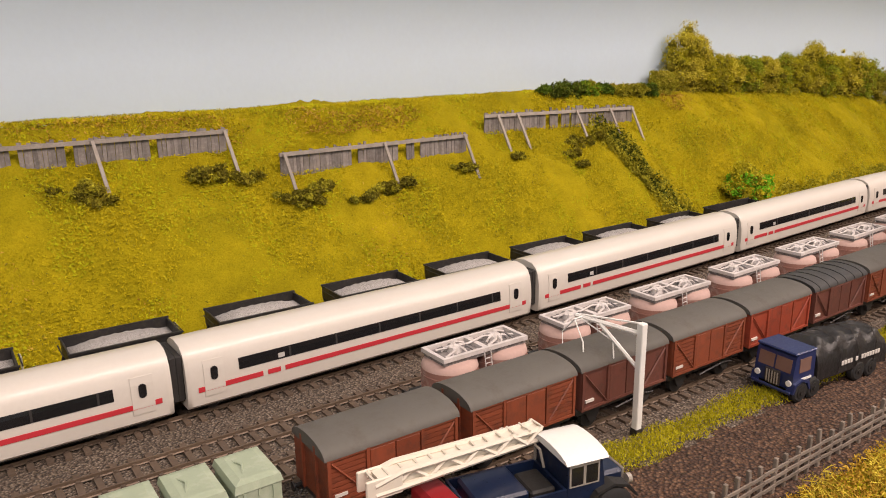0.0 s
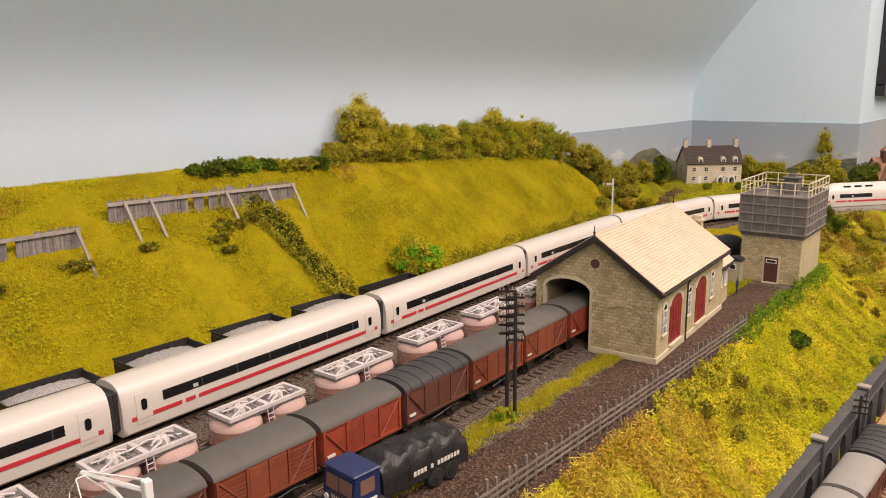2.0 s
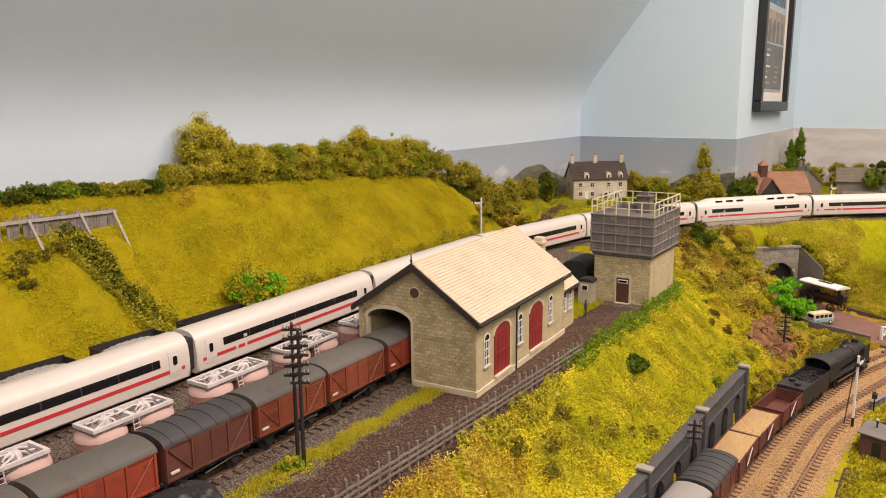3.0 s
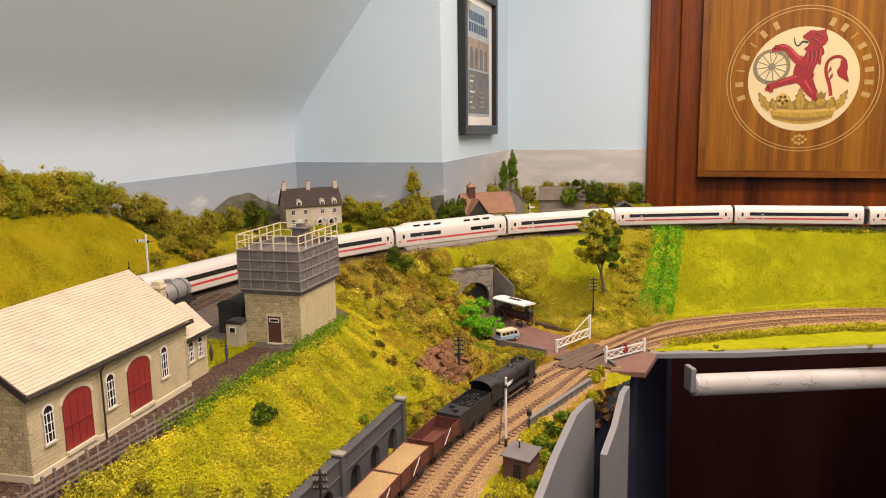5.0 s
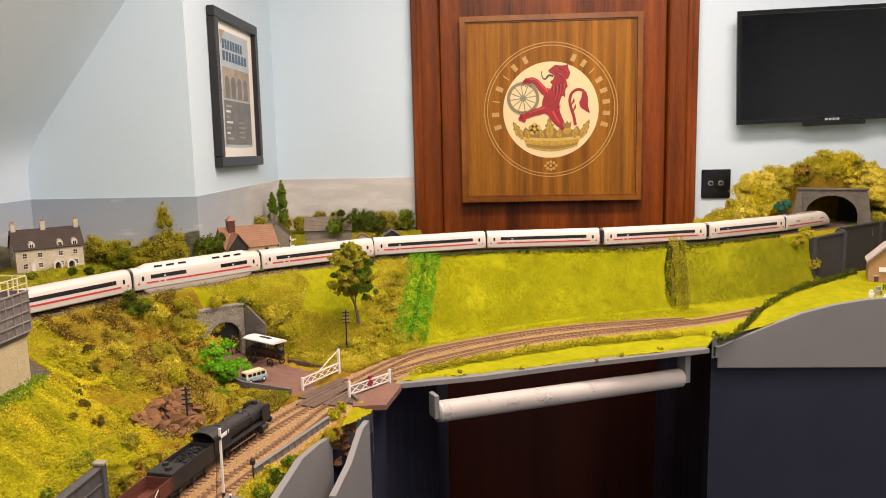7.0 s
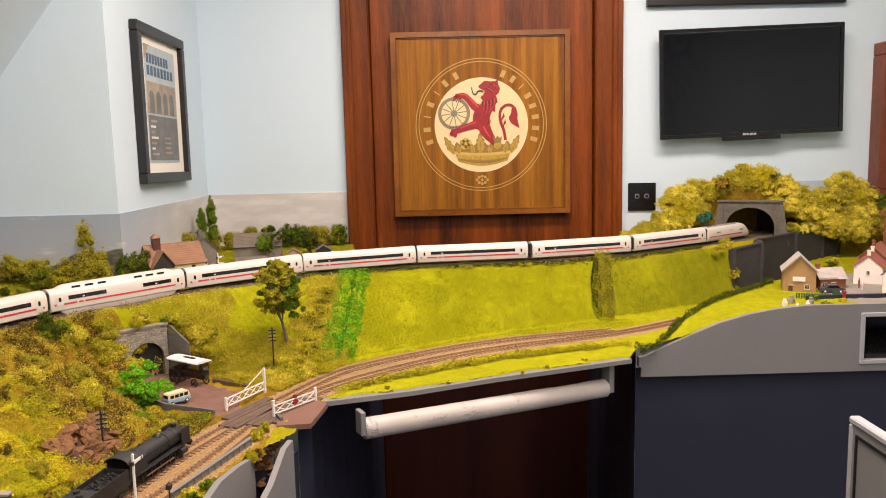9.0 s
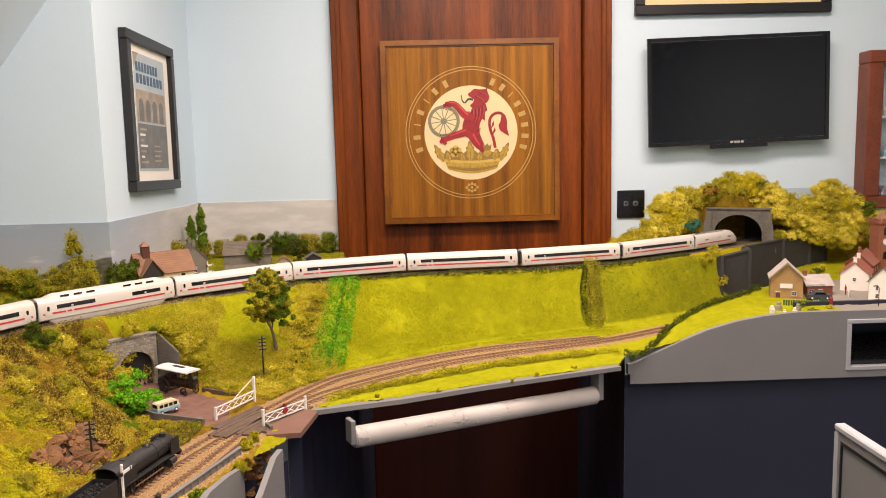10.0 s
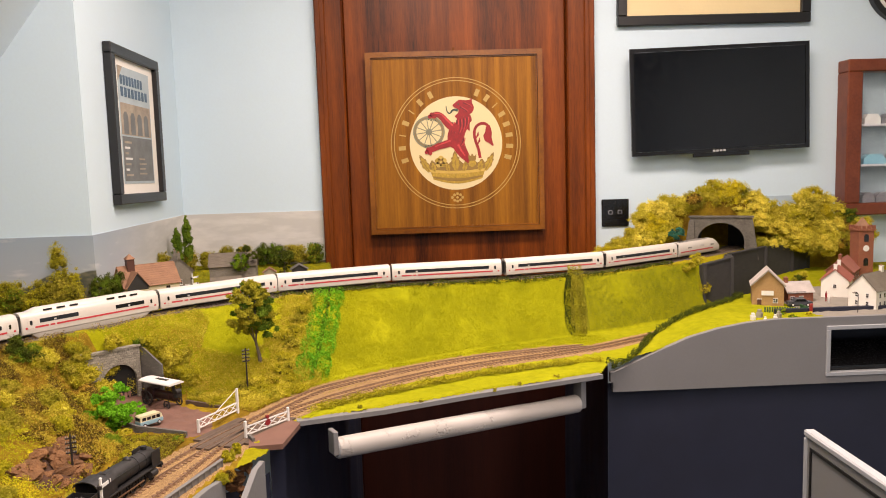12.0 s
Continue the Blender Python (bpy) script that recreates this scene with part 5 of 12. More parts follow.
def goods_shed():
    W, E, R, L = 0.113, 0.0655, 0.104, 0.196
    t = thing("goods_shed", Matrix.Translation((0.741, 0.197, Z0)) @ Matrix.Rotation(radians(4.6), 4, "Z"), "buff stone goods shed with cream slated roof and red doors", "goods shed")
    th = 0.004
    door_c, door_w = 0.0825, 0.044
    arch = arch_poly(door_c, door_w, 0.0, 0.054, 0.010)
    front = [(0.0, 0.0)] + arch + [(W, 0.0), (W, E), (W / 2, R), (0.0, E)]
    part("front_wall", B().prism(front, "x", 0, th), STONE_Y, t)
    part("rear_wall", B().prism([(0, 0), (W, 0), (W, E), (W / 2, R), (0, E)], "x", L - th, L), STONE_Y, t)
    part("side_wall", B().box(th, L - th, 0, th, 0, E), STONE_S, t)
    part("side_wall", B().box(th, L - th, W - th, W, 0, E), STONE_S, t)
    part("door_arch", B().prism(arch_band(door_c, door_w, 0.054, 0.010, 0.003), "x", -0.0008, th - 0.001), TRIM_ST, t)
    for c in (door_c - door_w / 2 - 0.0008, door_c + door_w / 2 + 0.0008):
        part("door_jamb", B().box(-0.0005, th, c - 0.0012, c + 0.0012, 0, 0.054), TRIM_ST, t)
    # dark sheet added across the inside, in place of the shed's own shade
    part("inner_shade_sheet", B().box(0.060, 0.062, th, W - th, 0, E), BARGE, t)
    part("round_window", B().cyl((-0.0006, W / 2, 0.081), (0.001, W / 2, 0.081), 0.0052, n=20), TRIM_ST, t)
    part("round_pane", B().cyl((-0.0010, W / 2, 0.081), (0.001, W / 2, 0.081), 0.0042, n=20), BROWN_DOOR, t)
    # blind arch beside the doorway
    part("blind_arch", B().prism(arch_band(0.030, 0.032, 0.040, 0.006, 0.0012), "x", -0.0007, 0.0005), STONE_Y, t)
    for c in (0.0140, 0.0460):
        part("blind_jamb", B().box(-0.0007, 0.0005, c - 0.0006, c + 0.0006, 0.006, 0.040), STONE_Y, t)
    part("plinth", B().box(-0.0016, L + 0.0005, -0.0016, -0.0001, 0, 0.0055, 0.0003).box(-0.0016, -0.0001, 0, 0.0585, 0, 0.0055, 0.0003), TRIM_ST, t)
    for yq, s in ((0.0, 1), (W, -1)):
        for k in range(12):
            w = 0.0042 if k % 2 else 0.0026
            a, c = sorted((yq - s * 0.0005, yq + s * w))
            part("quoin", B().box(-0.0006, 0.0030 if k % 2 else 0.0045, a, c, 0.0055 + k * 0.0049, 0.0055 + k * 0.0049 + 0.0044), STONE_S, t)
    # roof
    ov = 0.0050
    sl = (R - E) / (W / 2)
    part("roof_slope", stepped_slope(-0.004, L + 0.003, -ov, E - ov * sl + 0.001, W / 2, R + 0.001, 24, 0.0016, 0.0005), SLATE_CREAM, t)
    part("roof_slope", stepped_slope(-0.004, L + 0.003, W + ov, E - ov * sl + 0.001, W / 2, R + 0.001, 24, 0.0016, 0.0005), SLATE_CREAM, t)
    part("ridge_tile", B().cyl((-0.004, W / 2, R + 0.0026), (L + 0.003, W / 2, R + 0.0026), 0.0013, n=8), SLATE_CREAM, t)
    for x0, x1 in ((-0.0052, -0.0040), (L + 0.003, L + 0.0042)):
        for ya in (-ov, W + ov):
            part("barge_board", B().prism([(ya, E - ov * sl - 0.003), (W / 2, R - 0.003), (W / 2, R + 0.0026), (ya, E - ov * sl + 0.0026)], "x", x0, x1), BARGE, t)
        xm = (x0 + x1) / 2
        part("finial", B().cyl((xm, W / 2, R), (xm, W / 2, R + 0.011), 0.0007, 0.0004, 8).ball((xm, W / 2, R + 0.005), 0.0012), BARGE, t)
    for y in (-ov - 0.0008, W + ov + 0.0008):
        part("gutter", B().box(-0.004, L + 0.003, y - 0.0010, y + 0.0010, E - ov * sl - 0.0018, E - ov * sl + 0.0006, 0.0003), BARGE, t)
    # side doors, windows, downpipe
    for c in (0.048, 0.122):
        d = part("loading_door", B().prism(arch_poly(c, 0.030, 0.008, 0.0435, 0.0075), "y", -0.0004, 0.001), RED_DOOR, t, "red arched loading door")
        for k in range(5):
            x = c - 0.015 + 0.030 * k / 4
            part("door_seam", B().box(x - 0.0002, x + 0.0002, -0.0007, -0.0002, 0.009, 0.044), RED_DOOR, d)
        part("door_rail", B().box(c - 0.0148, c + 0.0148, -0.0010, -0.0002, 0.0255, 0.0268), RED_DOOR, d)
        part("door_sill", B().box(c - 0.016, c + 0.016, -0.0030, -0.0002, 0.0055, 0.0080), TRIM_ST, d)
        part("segmental_arch", B().prism(arch_band(c, 0.0304, 0.0435, 0.0077, 0.0030), "y", -0.0009, 0.0006), TRIM_ST, d)
    for c in (0.0185, 0.0855, 0.1580):
        arched_window(t, c, 0.022, 0.0095, 0.0270, -0.0003)
    part("downpipe", B().tube([(0.074, -ov, E - 0.007), (0.074, -0.0022, E - 0.010), (0.074, -0.0022, 0.001)], 0.0008, 7), BARGE, t)
    # lean-to office at the far end
    ax0, ax1, aw, ae, ar = L + 0.0006, L + 0.040, 0.052, 0.046, 0.067
    of = part("office", B().prism([(0.004, 0), (aw, 0), (aw, ae), (0.004 + (aw - 0.004) / 2, ar), (0.004, ae)], "x", ax0, ax1), STONE_S, t)
    asl = (ar - ae) / ((aw - 0.004) / 2)
    for ya in (0.004 - 0.0035, aw + 0.0035):
        part("office_roof", stepped_slope(ax0, ax1 + 0.003, ya, ae - 0.0035 * asl + 0.0008, 0.028, ar + 0.0008, 12, 0.0014, 0.0005), SLATE_CREAM, of)
    part("office_gutter", B().box(ax0, ax1 + 0.003, -0.0006, 0.0006, ae - 0.0055, ae - 0.0035), BARGE, of)
    for c in (ax0 + 0.010, ax0 + 0.026):
        arched_window(of, c, 0.020, 0.0085, 0.019, 0.0037)
    ch = part("chimney", B().box(L + 0.004, L + 0.013, 0.026, 0.036, ae, 0.090, 0.0003), STONE_S, t)
    part("chimney_cap", B().box(L + 0.003, L + 0.014, 0.025, 0.037, 0.090, 0.0925, 0.0003).box(L + 0.0045, L + 0.0125, 0.0265, 0.0355, 0.0925, 0.0965, 0.0003), TRIM_ST, ch)
    return t


goods_shed()


def water_tower():
    t = thing("water_tower", Matrix.Translation((1.079, 0.2075, Z0)) @ Matrix.Rotation(radians(1.5), 4, "Z"), "stone water tower with grey panelled iron tank and handrail", "water tower")
    D, hw = 0.093, 0.0335
    part("base", B().box(0, D, -hw, hw, 0, 0.0545, 0.0004), STONE_Y, t)
    part("corbel_course", B().box(-0.0012, D + 0.0012, -hw - 0.0012, hw + 0.0012, 0.0545, 0.0570, 0.0004).box(-0.0026, D + 0.0026, -hw - 0.0026, hw + 0.0026, 0.0570, 0.0605, 0.0006), TANK, t)
    db = B()
    for k in range(15):
        y = -hw + 0.002 + k * (2 * hw - 0.004) / 14
        db.box(-0.0012, 0.0002, y - 0.0012, y + 0.0012, 0.0520, 0.0544)
    part("dentils", db, STONE_S, t)
    part("blind_panel", B().box(0.014, 0.072, -hw - 0.0006, -hw + 0.0003, 0.038, 0.0395).box(0.014, 0.0152, -hw - 0.0006, -hw + 0.0003, 0.010, 0.038).box(0.0708, 0.072, -hw - 0.0006, -hw + 0.0003, 0.010, 0.038), STONE_S, t)
    part("smooth_side", B().box(0.001, D - 0.001, -hw - 0.0004, -hw + 0.0002, 0.001, 0.0540), STONE_S, t)
    T0, T1, tw, z0, z1 = -0.0030, D + 0.0030, hw + 0.0035, 0.0605, 0.1035
    tank = part("tank", tub(B(), T0, T1, tw, z0, z1, 0.0012).box(T0 + 0.001, T1 - 0.001, -tw + 0.001, tw - 0.001, z0, z1 - 0.006), TANK, t, "grey panelled iron tank")
    for k in range(5):
        z = z0 + (z1 - z0) * k / 4
        part("tank_flange", B().box(T0 - 0.0012, T1 + 0.0012, -tw - 0.0012, tw + 0.0012, z - 0.0006, z + 0.0006) if 0 < k < 4 else
             tub(B(), T0 - 0.0012, T1 + 0.0012, tw + 0.0012, z - 0.0007, z + 0.0007, 0.0024), TANK_RIB, tank)
    for k in range(6):
        y = -tw + 2 * tw * k / 5
        part("tank_rib", B().box(T0 - 0.0009, T0, y - 0.0005, y + 0.0005, z0, z1), TANK_RIB, tank)
    for k in range(8):
        x = T0 + (T1 - T0) * k / 7
        for y in (-tw - 0.0009, tw):
            part("tank_rib", B().box(x - 0.0005, x + 0.0005, y, y + 0.0009, z0, z1), TANK_RIB, tank)
    # handrail
    for za, zb, o in ((0.1195, 0.1205, 0.0010), (0.1115, 0.1122, 0.0007)):
        for y in (-tw - 0.0003, tw + 0.0003 - o):
            rail = part("handrail", B().box(T0 - 0.0005, T1 + 0.0005, y, y + o, za, zb), CREAM_RAIL, t)
        for x in (T0 - 0.0003, T1 + 0.0003 - o):
            part("handrail", B().box(x, x + o, -tw + 0.0008, tw - 0.0008, za, zb), CREAM_RAIL, t)
    for k in range(6):
        y = -tw + 2 * tw * k / 5
        for x in (T0, T1):
            part("rail_post", B().box(x - 0.0006, x + 0.0006, y - 0.0006, y + 0.0006, z1, 0.1195), CREAM_RAIL, rail)
    for k in range(1, 6):
        x = T0 + (T1 - T0) * k / 6
        for y in (-tw, tw):
            part("rail_post", B().box(x - 0.0006, x + 0.0006, y - 0.0006, y + 0.0006, z1, 0.1195), CREAM_RAIL, rail)
    part("hatch_box", B().box(D - 0.024, D - 0.008, -0.008, 0.008, z1 - 0.006, 0.1165, 0.0005).box(D - 0.026, D - 0.006, -0.010, 0.010, 0.1165, 0.1185, 0.0004).box(D - 0.020, D - 0.012, -0.004, 0.004, 0.1185, 0.1225), TANK, t)
    # door
    part("door_surround", B().box(-0.0008, 0.0005, -0.0125, 0.0075, 0, 0.0335), TRIM_ST, t)
    d = part("door", B().box(-0.0013, 0.0005, -0.0100, 0.0050, 0.0006, 0.0305), BROWN_DOOR, t, "brown boarded door")
    part("fanlight", B().box(-0.0016, 0.0, -0.0085, 0.0035, 0.0240, 0.0285), WHITE, d)
    part("fanlight_pane", B().box(-0.0019, -0.0010, -0.0075, 0.0025, 0.0250, 0.0275), GLASS_DARK, d)
    part("step", B().box(-0.0050, -0.0002, -0.011, 0.006, 0, 0.0012), TRIM_ST, t)
    return t


water_tower()

PLANK_PALE = surface("pale_boarding", (0.42, 0.37, 0.27), 0.8, 0.15, 60, 600, 0.2, 0.0004)
TARRED = surface("tarred_boarding", (0.020, 0.019, 0.019), 0.75, 0.25, 60, 600, 0.2, 0.0004)


def small_hut(name, m, label, w, d, h, wall, roof, category="hut"):
    t = thing(name, m, label, category)
    part("body", B().box(0, d, -w / 2, w / 2, 0, h), wall, t)
    n = 8
    arc = [((w / 2 + 0.0014) * math.cos(math.pi * i / n), h + 0.26 * w * math.sin(math.pi * i / n)) for i in range(n + 1)]
    part("roof", B().prism(arc, "x", -0.0012, d + 0.0012), roof, t, smooth=40)
    for k in range(int(w / 0.0030)):
        y = -w / 2 + 0.0015 + k * 0.0030
        part("board", B().box(-0.0006, 0.0001, y - 0.0012, y + 0.0012, 0, h), wall, t)
    return t


hut = small_hut("lamp_hut", pose(1.052, 0.2405, Z0, 0, 0, 4), "cream boarded lamp hut with dark curved roof", 0.0165, 0.014, 0.0265, PLANK_PALE, TARRED)
part("window", B().box(-0.0014, -0.0005, -0.004, 0.004, 0.0165, 0.0235), WHITE, hut)
part("pane", B().box(-0.0018, -0.0010, -0.003, 0.003, 0.0175, 0.0225), GLASS_DARK, hut)
small_hut("tarred_shed", pose(1.100, 0.275, Z0, 0, 0, 4), "black tarred shed with low curved roof", 0.030, 0.045, 0.032, TARRED, TARRED, "shed")

# tank wagon and flat wagon behind the tower
SILVER = surface("tank_barrel_grey", (0.30, 0.30, 0.29), 0.45, 0.12, 50, 500, 0.1, metal=0.4, dirt=(0.12, 0.10, 0.08))
t = thing("tank_wagon", on_line(MID_L, MID_L.near(1.145, 0.391), 0.021, ZR), "weathered grey tank wagon on the siding", "tank wagon")
chassis(t, 0.070)
part("barrel", B().loft([[(x, r * math.cos(a), 0.0285 + r * math.sin(a)) for a in [2 * math.pi * i / 22 for i in range(22)]] for x, r in
                         ((-0.033, 0.009), (-0.0315, 0.0128), (-0.029, 0.0135), (0.029, 0.0135), (0.0315, 0.0128), (0.033, 0.009))]), SILVER, t, smooth=50)
part("dome", B().cyl((0, 0, 0.041), (0, 0, 0.0455), 0.0050, n=14), SILVER, t)
for x in (-0.022, 0.0, 0.022):
    part("barrel_band", B().cyl((x - 0.0007, 0, 0.0285), (x + 0.0007, 0, 0.0285), 0.0138, n=22), STEEL_BLACK, t)
for sd in (-1, 1):
    part("barrel_saddle", B().box(-0.034, 0.034, min(sd * 0.006, sd * 0.011), max(sd * 0.006, sd * 0.011), 0.0142, 0.0190), STEEL_BLACK, t)


# ---- houses ----
def house(name, m, label, L, W, h, ridge, wall, roof, category="house", wins=(), doors=(), chimneys=(), over=0.003, frame=WHITE, courses=10, gable_mat=None):
    """A gabled house: x along the ridge, front towards -y. wins: (face, u, z, w, h), face f, b, l or r."""
    t = thing(name, m, label, category)
    part("wall", B().prism([(-W / 2, 0), (W / 2, 0), (W / 2, h), (0, ridge - 0.0004), (-W / 2, h)], "x", -L / 2, L / 2), wall, t)
    sl = (ridge - h) / (W / 2)
    for s in (-1, 1):
        part("roof_slope", stepped_slope(-L / 2 - over, L / 2 + over, s * (W / 2 + over), h - over * sl + 0.0004, 0, ridge + 0.0004, courses, 0.0013, 0.0004), roof, t)
    part("ridge", B().cyl((-L / 2 - over, 0, ridge + 0.0016), (L / 2 + over, 0, ridge + 0.0016), 0.0010, n=6), roof, t)

    def pane(face, u, z, w, hh, nm, mat, o):
        if face in "fb":
            y = -W / 2 if face == "f" else W / 2
            s = -1 if face == "f" else 1
            return B().box(u - w / 2, u + w / 2, min(y - s * 0.0003, y + s * o), max(y - s * 0.0003, y + s * o), z, z + hh)
        x = -L / 2 if face == "l" else L / 2
        s = -1 if face == "l" else 1
        return B().box(min(x - s * 0.0003, x + s * o), max(x - s * 0.0003, x + s * o), u - w / 2, u + w / 2, z, z + hh)
    for face, u, z, w, hh in wins:
        wn = part("window", pane(face, u, z, w, hh, "", frame, 0.0007), frame, t)
        for du in (-w * 0.23, w * 0.23):
            for dz in (0.08, 0.55):
                part("pane", pane(face, u + du, z + hh * dz, w * 0.38, hh * 0.38, "", GLASS_DARK, 0.0010), GLASS_DARK, wn)
        part("sill", pane(face, u, z - 0.0009, w + 0.0016, 0.0009, "", frame, 0.0014), frame, wn)
    for face, u, w, hh, mt in doors:
        dn = part("door", pane(face, u, 0.0002, w, hh, "", mt, 0.0008), mt, t)
        part("lintel", pane(face, u, hh + 0.0003, w + 0.002, 0.0012, "", frame, 0.0012), frame, dn)
    for u, v, top in chimneys:
        ch = part("chimney", B().box(u - 0.0042, u + 0.0042, v - 0.0036, v + 0.0036, h, top, 0.0003), wall, t)
        part("chimney_cap", B().box(u - 0.0050, u + 0.0050, v - 0.0044, v + 0.0044, top, top + 0.0014), wall, ch)
        for du in (-0.0018, 0.0018):
            part("chimney_pot", B().cyl((u + du, v, top + 0.0014), (u + du, v, top + 0.0050), 0.0012, 0.0009, 8), POT, ch)
    return t


POT = surface("terracotta_pot", (0.30, 0.15, 0.09), 0.8, 0.15, 60, 500, 0.1)
ROOF_DARK = surface("dark_brown_tiles", (0.060, 0.042, 0.034), 0.8, 0.2, 60, 500, 0.3, 0.0005)
ROOF_RED = surface("red_brown_tiles", (0.29, 0.150, 0.088), 0.8, 0.25, 60, 500, 0.3, 0.0005)
ROOF_STONE = surface("stone_slates", (0.155, 0.13, 0.10), 0.85, 0.2, 60, 500, 0.3, 0.0005)
PALE_SLATE = surface("pale_slates", (0.45, 0.40, 0.37), 0.8, 0.15, 60, 500, 0.25, 0.0004)
ROOF_GREY = surface("grey_slates", (0.13, 0.12, 0.115), 0.75, 0.15, 60, 500, 0.25, 0.0004)
PLASTER = surface("cream_plaster", (0.58, 0.52, 0.38), 0.85, 0.08, 60, 500, 0.15, 0.0004)
WHITEWASH = surface("whitewash", (0.74, 0.71, 0.64), 0.85, 0.06, 60, 500, 0.15, 0.0004)
COTSWOLD = masonry("cottage_stone", [(0.50, 0.43, 0.32), (0.66, 0.59, 0.46)], (0.46, 0.40, 0.30), 0.0040, 0.0020, depth=0.0004)
GREYSTONE = masonry("grey_barn_stone", [(0.16, 0.145, 0.12), (0.23, 0.205, 0.17)], (0.15, 0.135, 0.11), 0.0040, 0.0020, depth=0.0005)
BRICK = masonry("red_brick", [(0.23, 0.075, 0.04), (0.31, 0.105, 0.055)], (0.22, 0.14, 0.10), 0.0032, 0.0012, depth=0.0003)
BRICK_BUFF = masonry("buff_brick", [(0.33, 0.19, 0.075), (0.42, 0.255, 0.11)], (0.30, 0.2, 0.1), 0.0032, 0.0012, depth=0.0003)

# pair of cottages in the corner
ang = math.degrees(math.atan2(-0.083, 0.073))
ct = house("stone_cottage", Matrix.Translation((1.925, 0.600, zat(1.925, 0.60) - 0.003)) @ Matrix.Rotation(radians(ang), 4, "Z") @ Matrix.Scale(1.07, 4),
           "pair of stone cottages with dormers, white porches and three chimneys", 0.118, 0.062, 0.046, 0.078, COTSWOLD, ROOF_DARK, "cottage",
           wins=[("f", u, z, 0.0080, 0.0095) for u in (-0.044, -0.018, 0.018, 0.044) for z in (0.0085, 0.0280)] + [("l", 0.0, 0.028, 0.008, 0.010)],
           doors=[("f", -0.031, 0.007, 0.0175, WHITE)], chimneys=[(-0.055, 0, 0.092), (-0.004, 0, 0.092), (0.055, 0, 0.092)], courses=12)
for u in (-0.031, 0.018, 0.044):
    dm = part("dormer", B().prism([(u - 0.0055, 0.044), (u + 0.0055, 0.044), (u + 0.0055, 0.0545), (u + 0.0030, 0.0588), (u, 0.0600), (u - 0.0030, 0.0588), (u - 0.0055, 0.0545)], "y", -0.0315, -0.008), COTSWOLD, ct)
    part("dormer_window", B().prism([(u - 0.0040, 0.0455), (u + 0.0040, 0.0455), (u + 0.0040, 0.0540), (u, 0.0575), (u - 0.0040, 0.0540)], "y", -0.0322, -0.0314), WHITE, dm)
    part("dormer_pane", B().box(u - 0.0028, u - 0.0004, -0.0326, -0.0320, 0.0465, 0.0540).box(u + 0.0004, u + 0.0028, -0.0326, -0.0320, 0.0465, 0.0540), GLASS_DARK, dm)
for u in (0.010, 0.034):
    pc = part("porch", B().prism([(u - 0.0075, 0.0), (u - 0.0050, 0.0), (u - 0.0050, 0.0135), (u, 0.0180), (u + 0.0050, 0.0135), (u + 0.0050, 0.0), (u + 0.0075, 0.0), (u + 0.0075, 0.0150), (u, 0.0215), (u - 0.0075, 0.0150)], "y", -0.0420, -0.0312), WHITE, ct, "white arched porch")
    part("porch_door", B().box(u - 0.0040, u + 0.0040, -0.0318, -0.0308, 0, 0.0150), BROWN_DOOR, pc)

# farm buildings behind the track
fm = house("farmhouse", Matrix.Translation((2.138, 0.246, zat(2.138, 0.246) - 0.011)) @ Matrix.Rotation(radians(-52), 4, "Z") @ Matrix.Scale(1.17, 4),
           "cream plastered farmhouse with red-brown roof and wooden cupola", 0.105, 0.062, 0.040, 0.075, PLASTER, ROOF_RED, "farmhouse",
           wins=[("f", 0.030, 0.010, 0.0075, 0.009), ("f", 0.005, 0.010, 0.0075, 0.009), ("f", 0.030, 0.026, 0.0075, 0.008), ("f", -0.032, 0.026, 0.012, 0.012)],
           doors=[("f", 0.018, 0.007, 0.016, BROWN_DOOR), ("f", -0.030, 0.020, 0.016, RED_DOOR)], chimneys=[], frame=BROWN_DOOR)
part("gable_wing", B().prism([(-0.050, 0), (-0.012, 0), (-0.012, 0.040), (-0.031, 0.064), (-0.050, 0.040)], "y", -0.0400, -0.0312), PLASTER, fm)
part("timber_gable", B().prism([(-0.0505, 0.034), (-0.0115, 0.034), (-0.0115, 0.040), (-0.031, 0.065), (-0.0505, 0.040)], "y", -0.0412, -0.0402), TARRED, fm)
for s in (-1, 1):
    part("wing_roof", B().prism([(-0.031 + s * 0.022, 0.0372), (-0.031, 0.0665), (-0.031, 0.0685), (-0.031 + s * 0.0235, 0.0380)], "y", -0.0445, -0.004), ROOF_RED, fm)
cu = part("cupola", B().box(-0.038, -0.024, -0.010, 0.004, 0.066, 0.090, 0.0003), BROWN_DOOR, fm, "brown boarded cupola")
part("cupola_roof", B().loft([[(-0.040, -0.012, 0.090), (-0.022, -0.012, 0.090), (-0.022, 0.006, 0.090), (-0.040, 0.006, 0.090)], [(-0.0312, -0.0032, 0.100), (-0.0308, -0.0032, 0.100), (-0.0308, -0.0028, 0.100), (-0.0312, -0.0028, 0.100)]]), ROOF_RED, cu)
house("stone_farm_building", Matrix.Translation((2.235, 0.205, zat(2.235, 0.205) - 0.001)) @ Matrix.Rotation(radians(25), 4, "Z"), "grey stone farm building with slate roof and chimneys", 0.072, 0.060, 0.052, 0.082,
      GREYSTONE, ROOF_STONE, "farm building", wins=[("l", 0.0, 0.020, 0.008, 0.012)], doors=[("l", -0.016, 0.010, 0.018, BROWN_DOOR)], chimneys=[(-0.030, 0, 0.094), (0.030, 0, 0.094)])
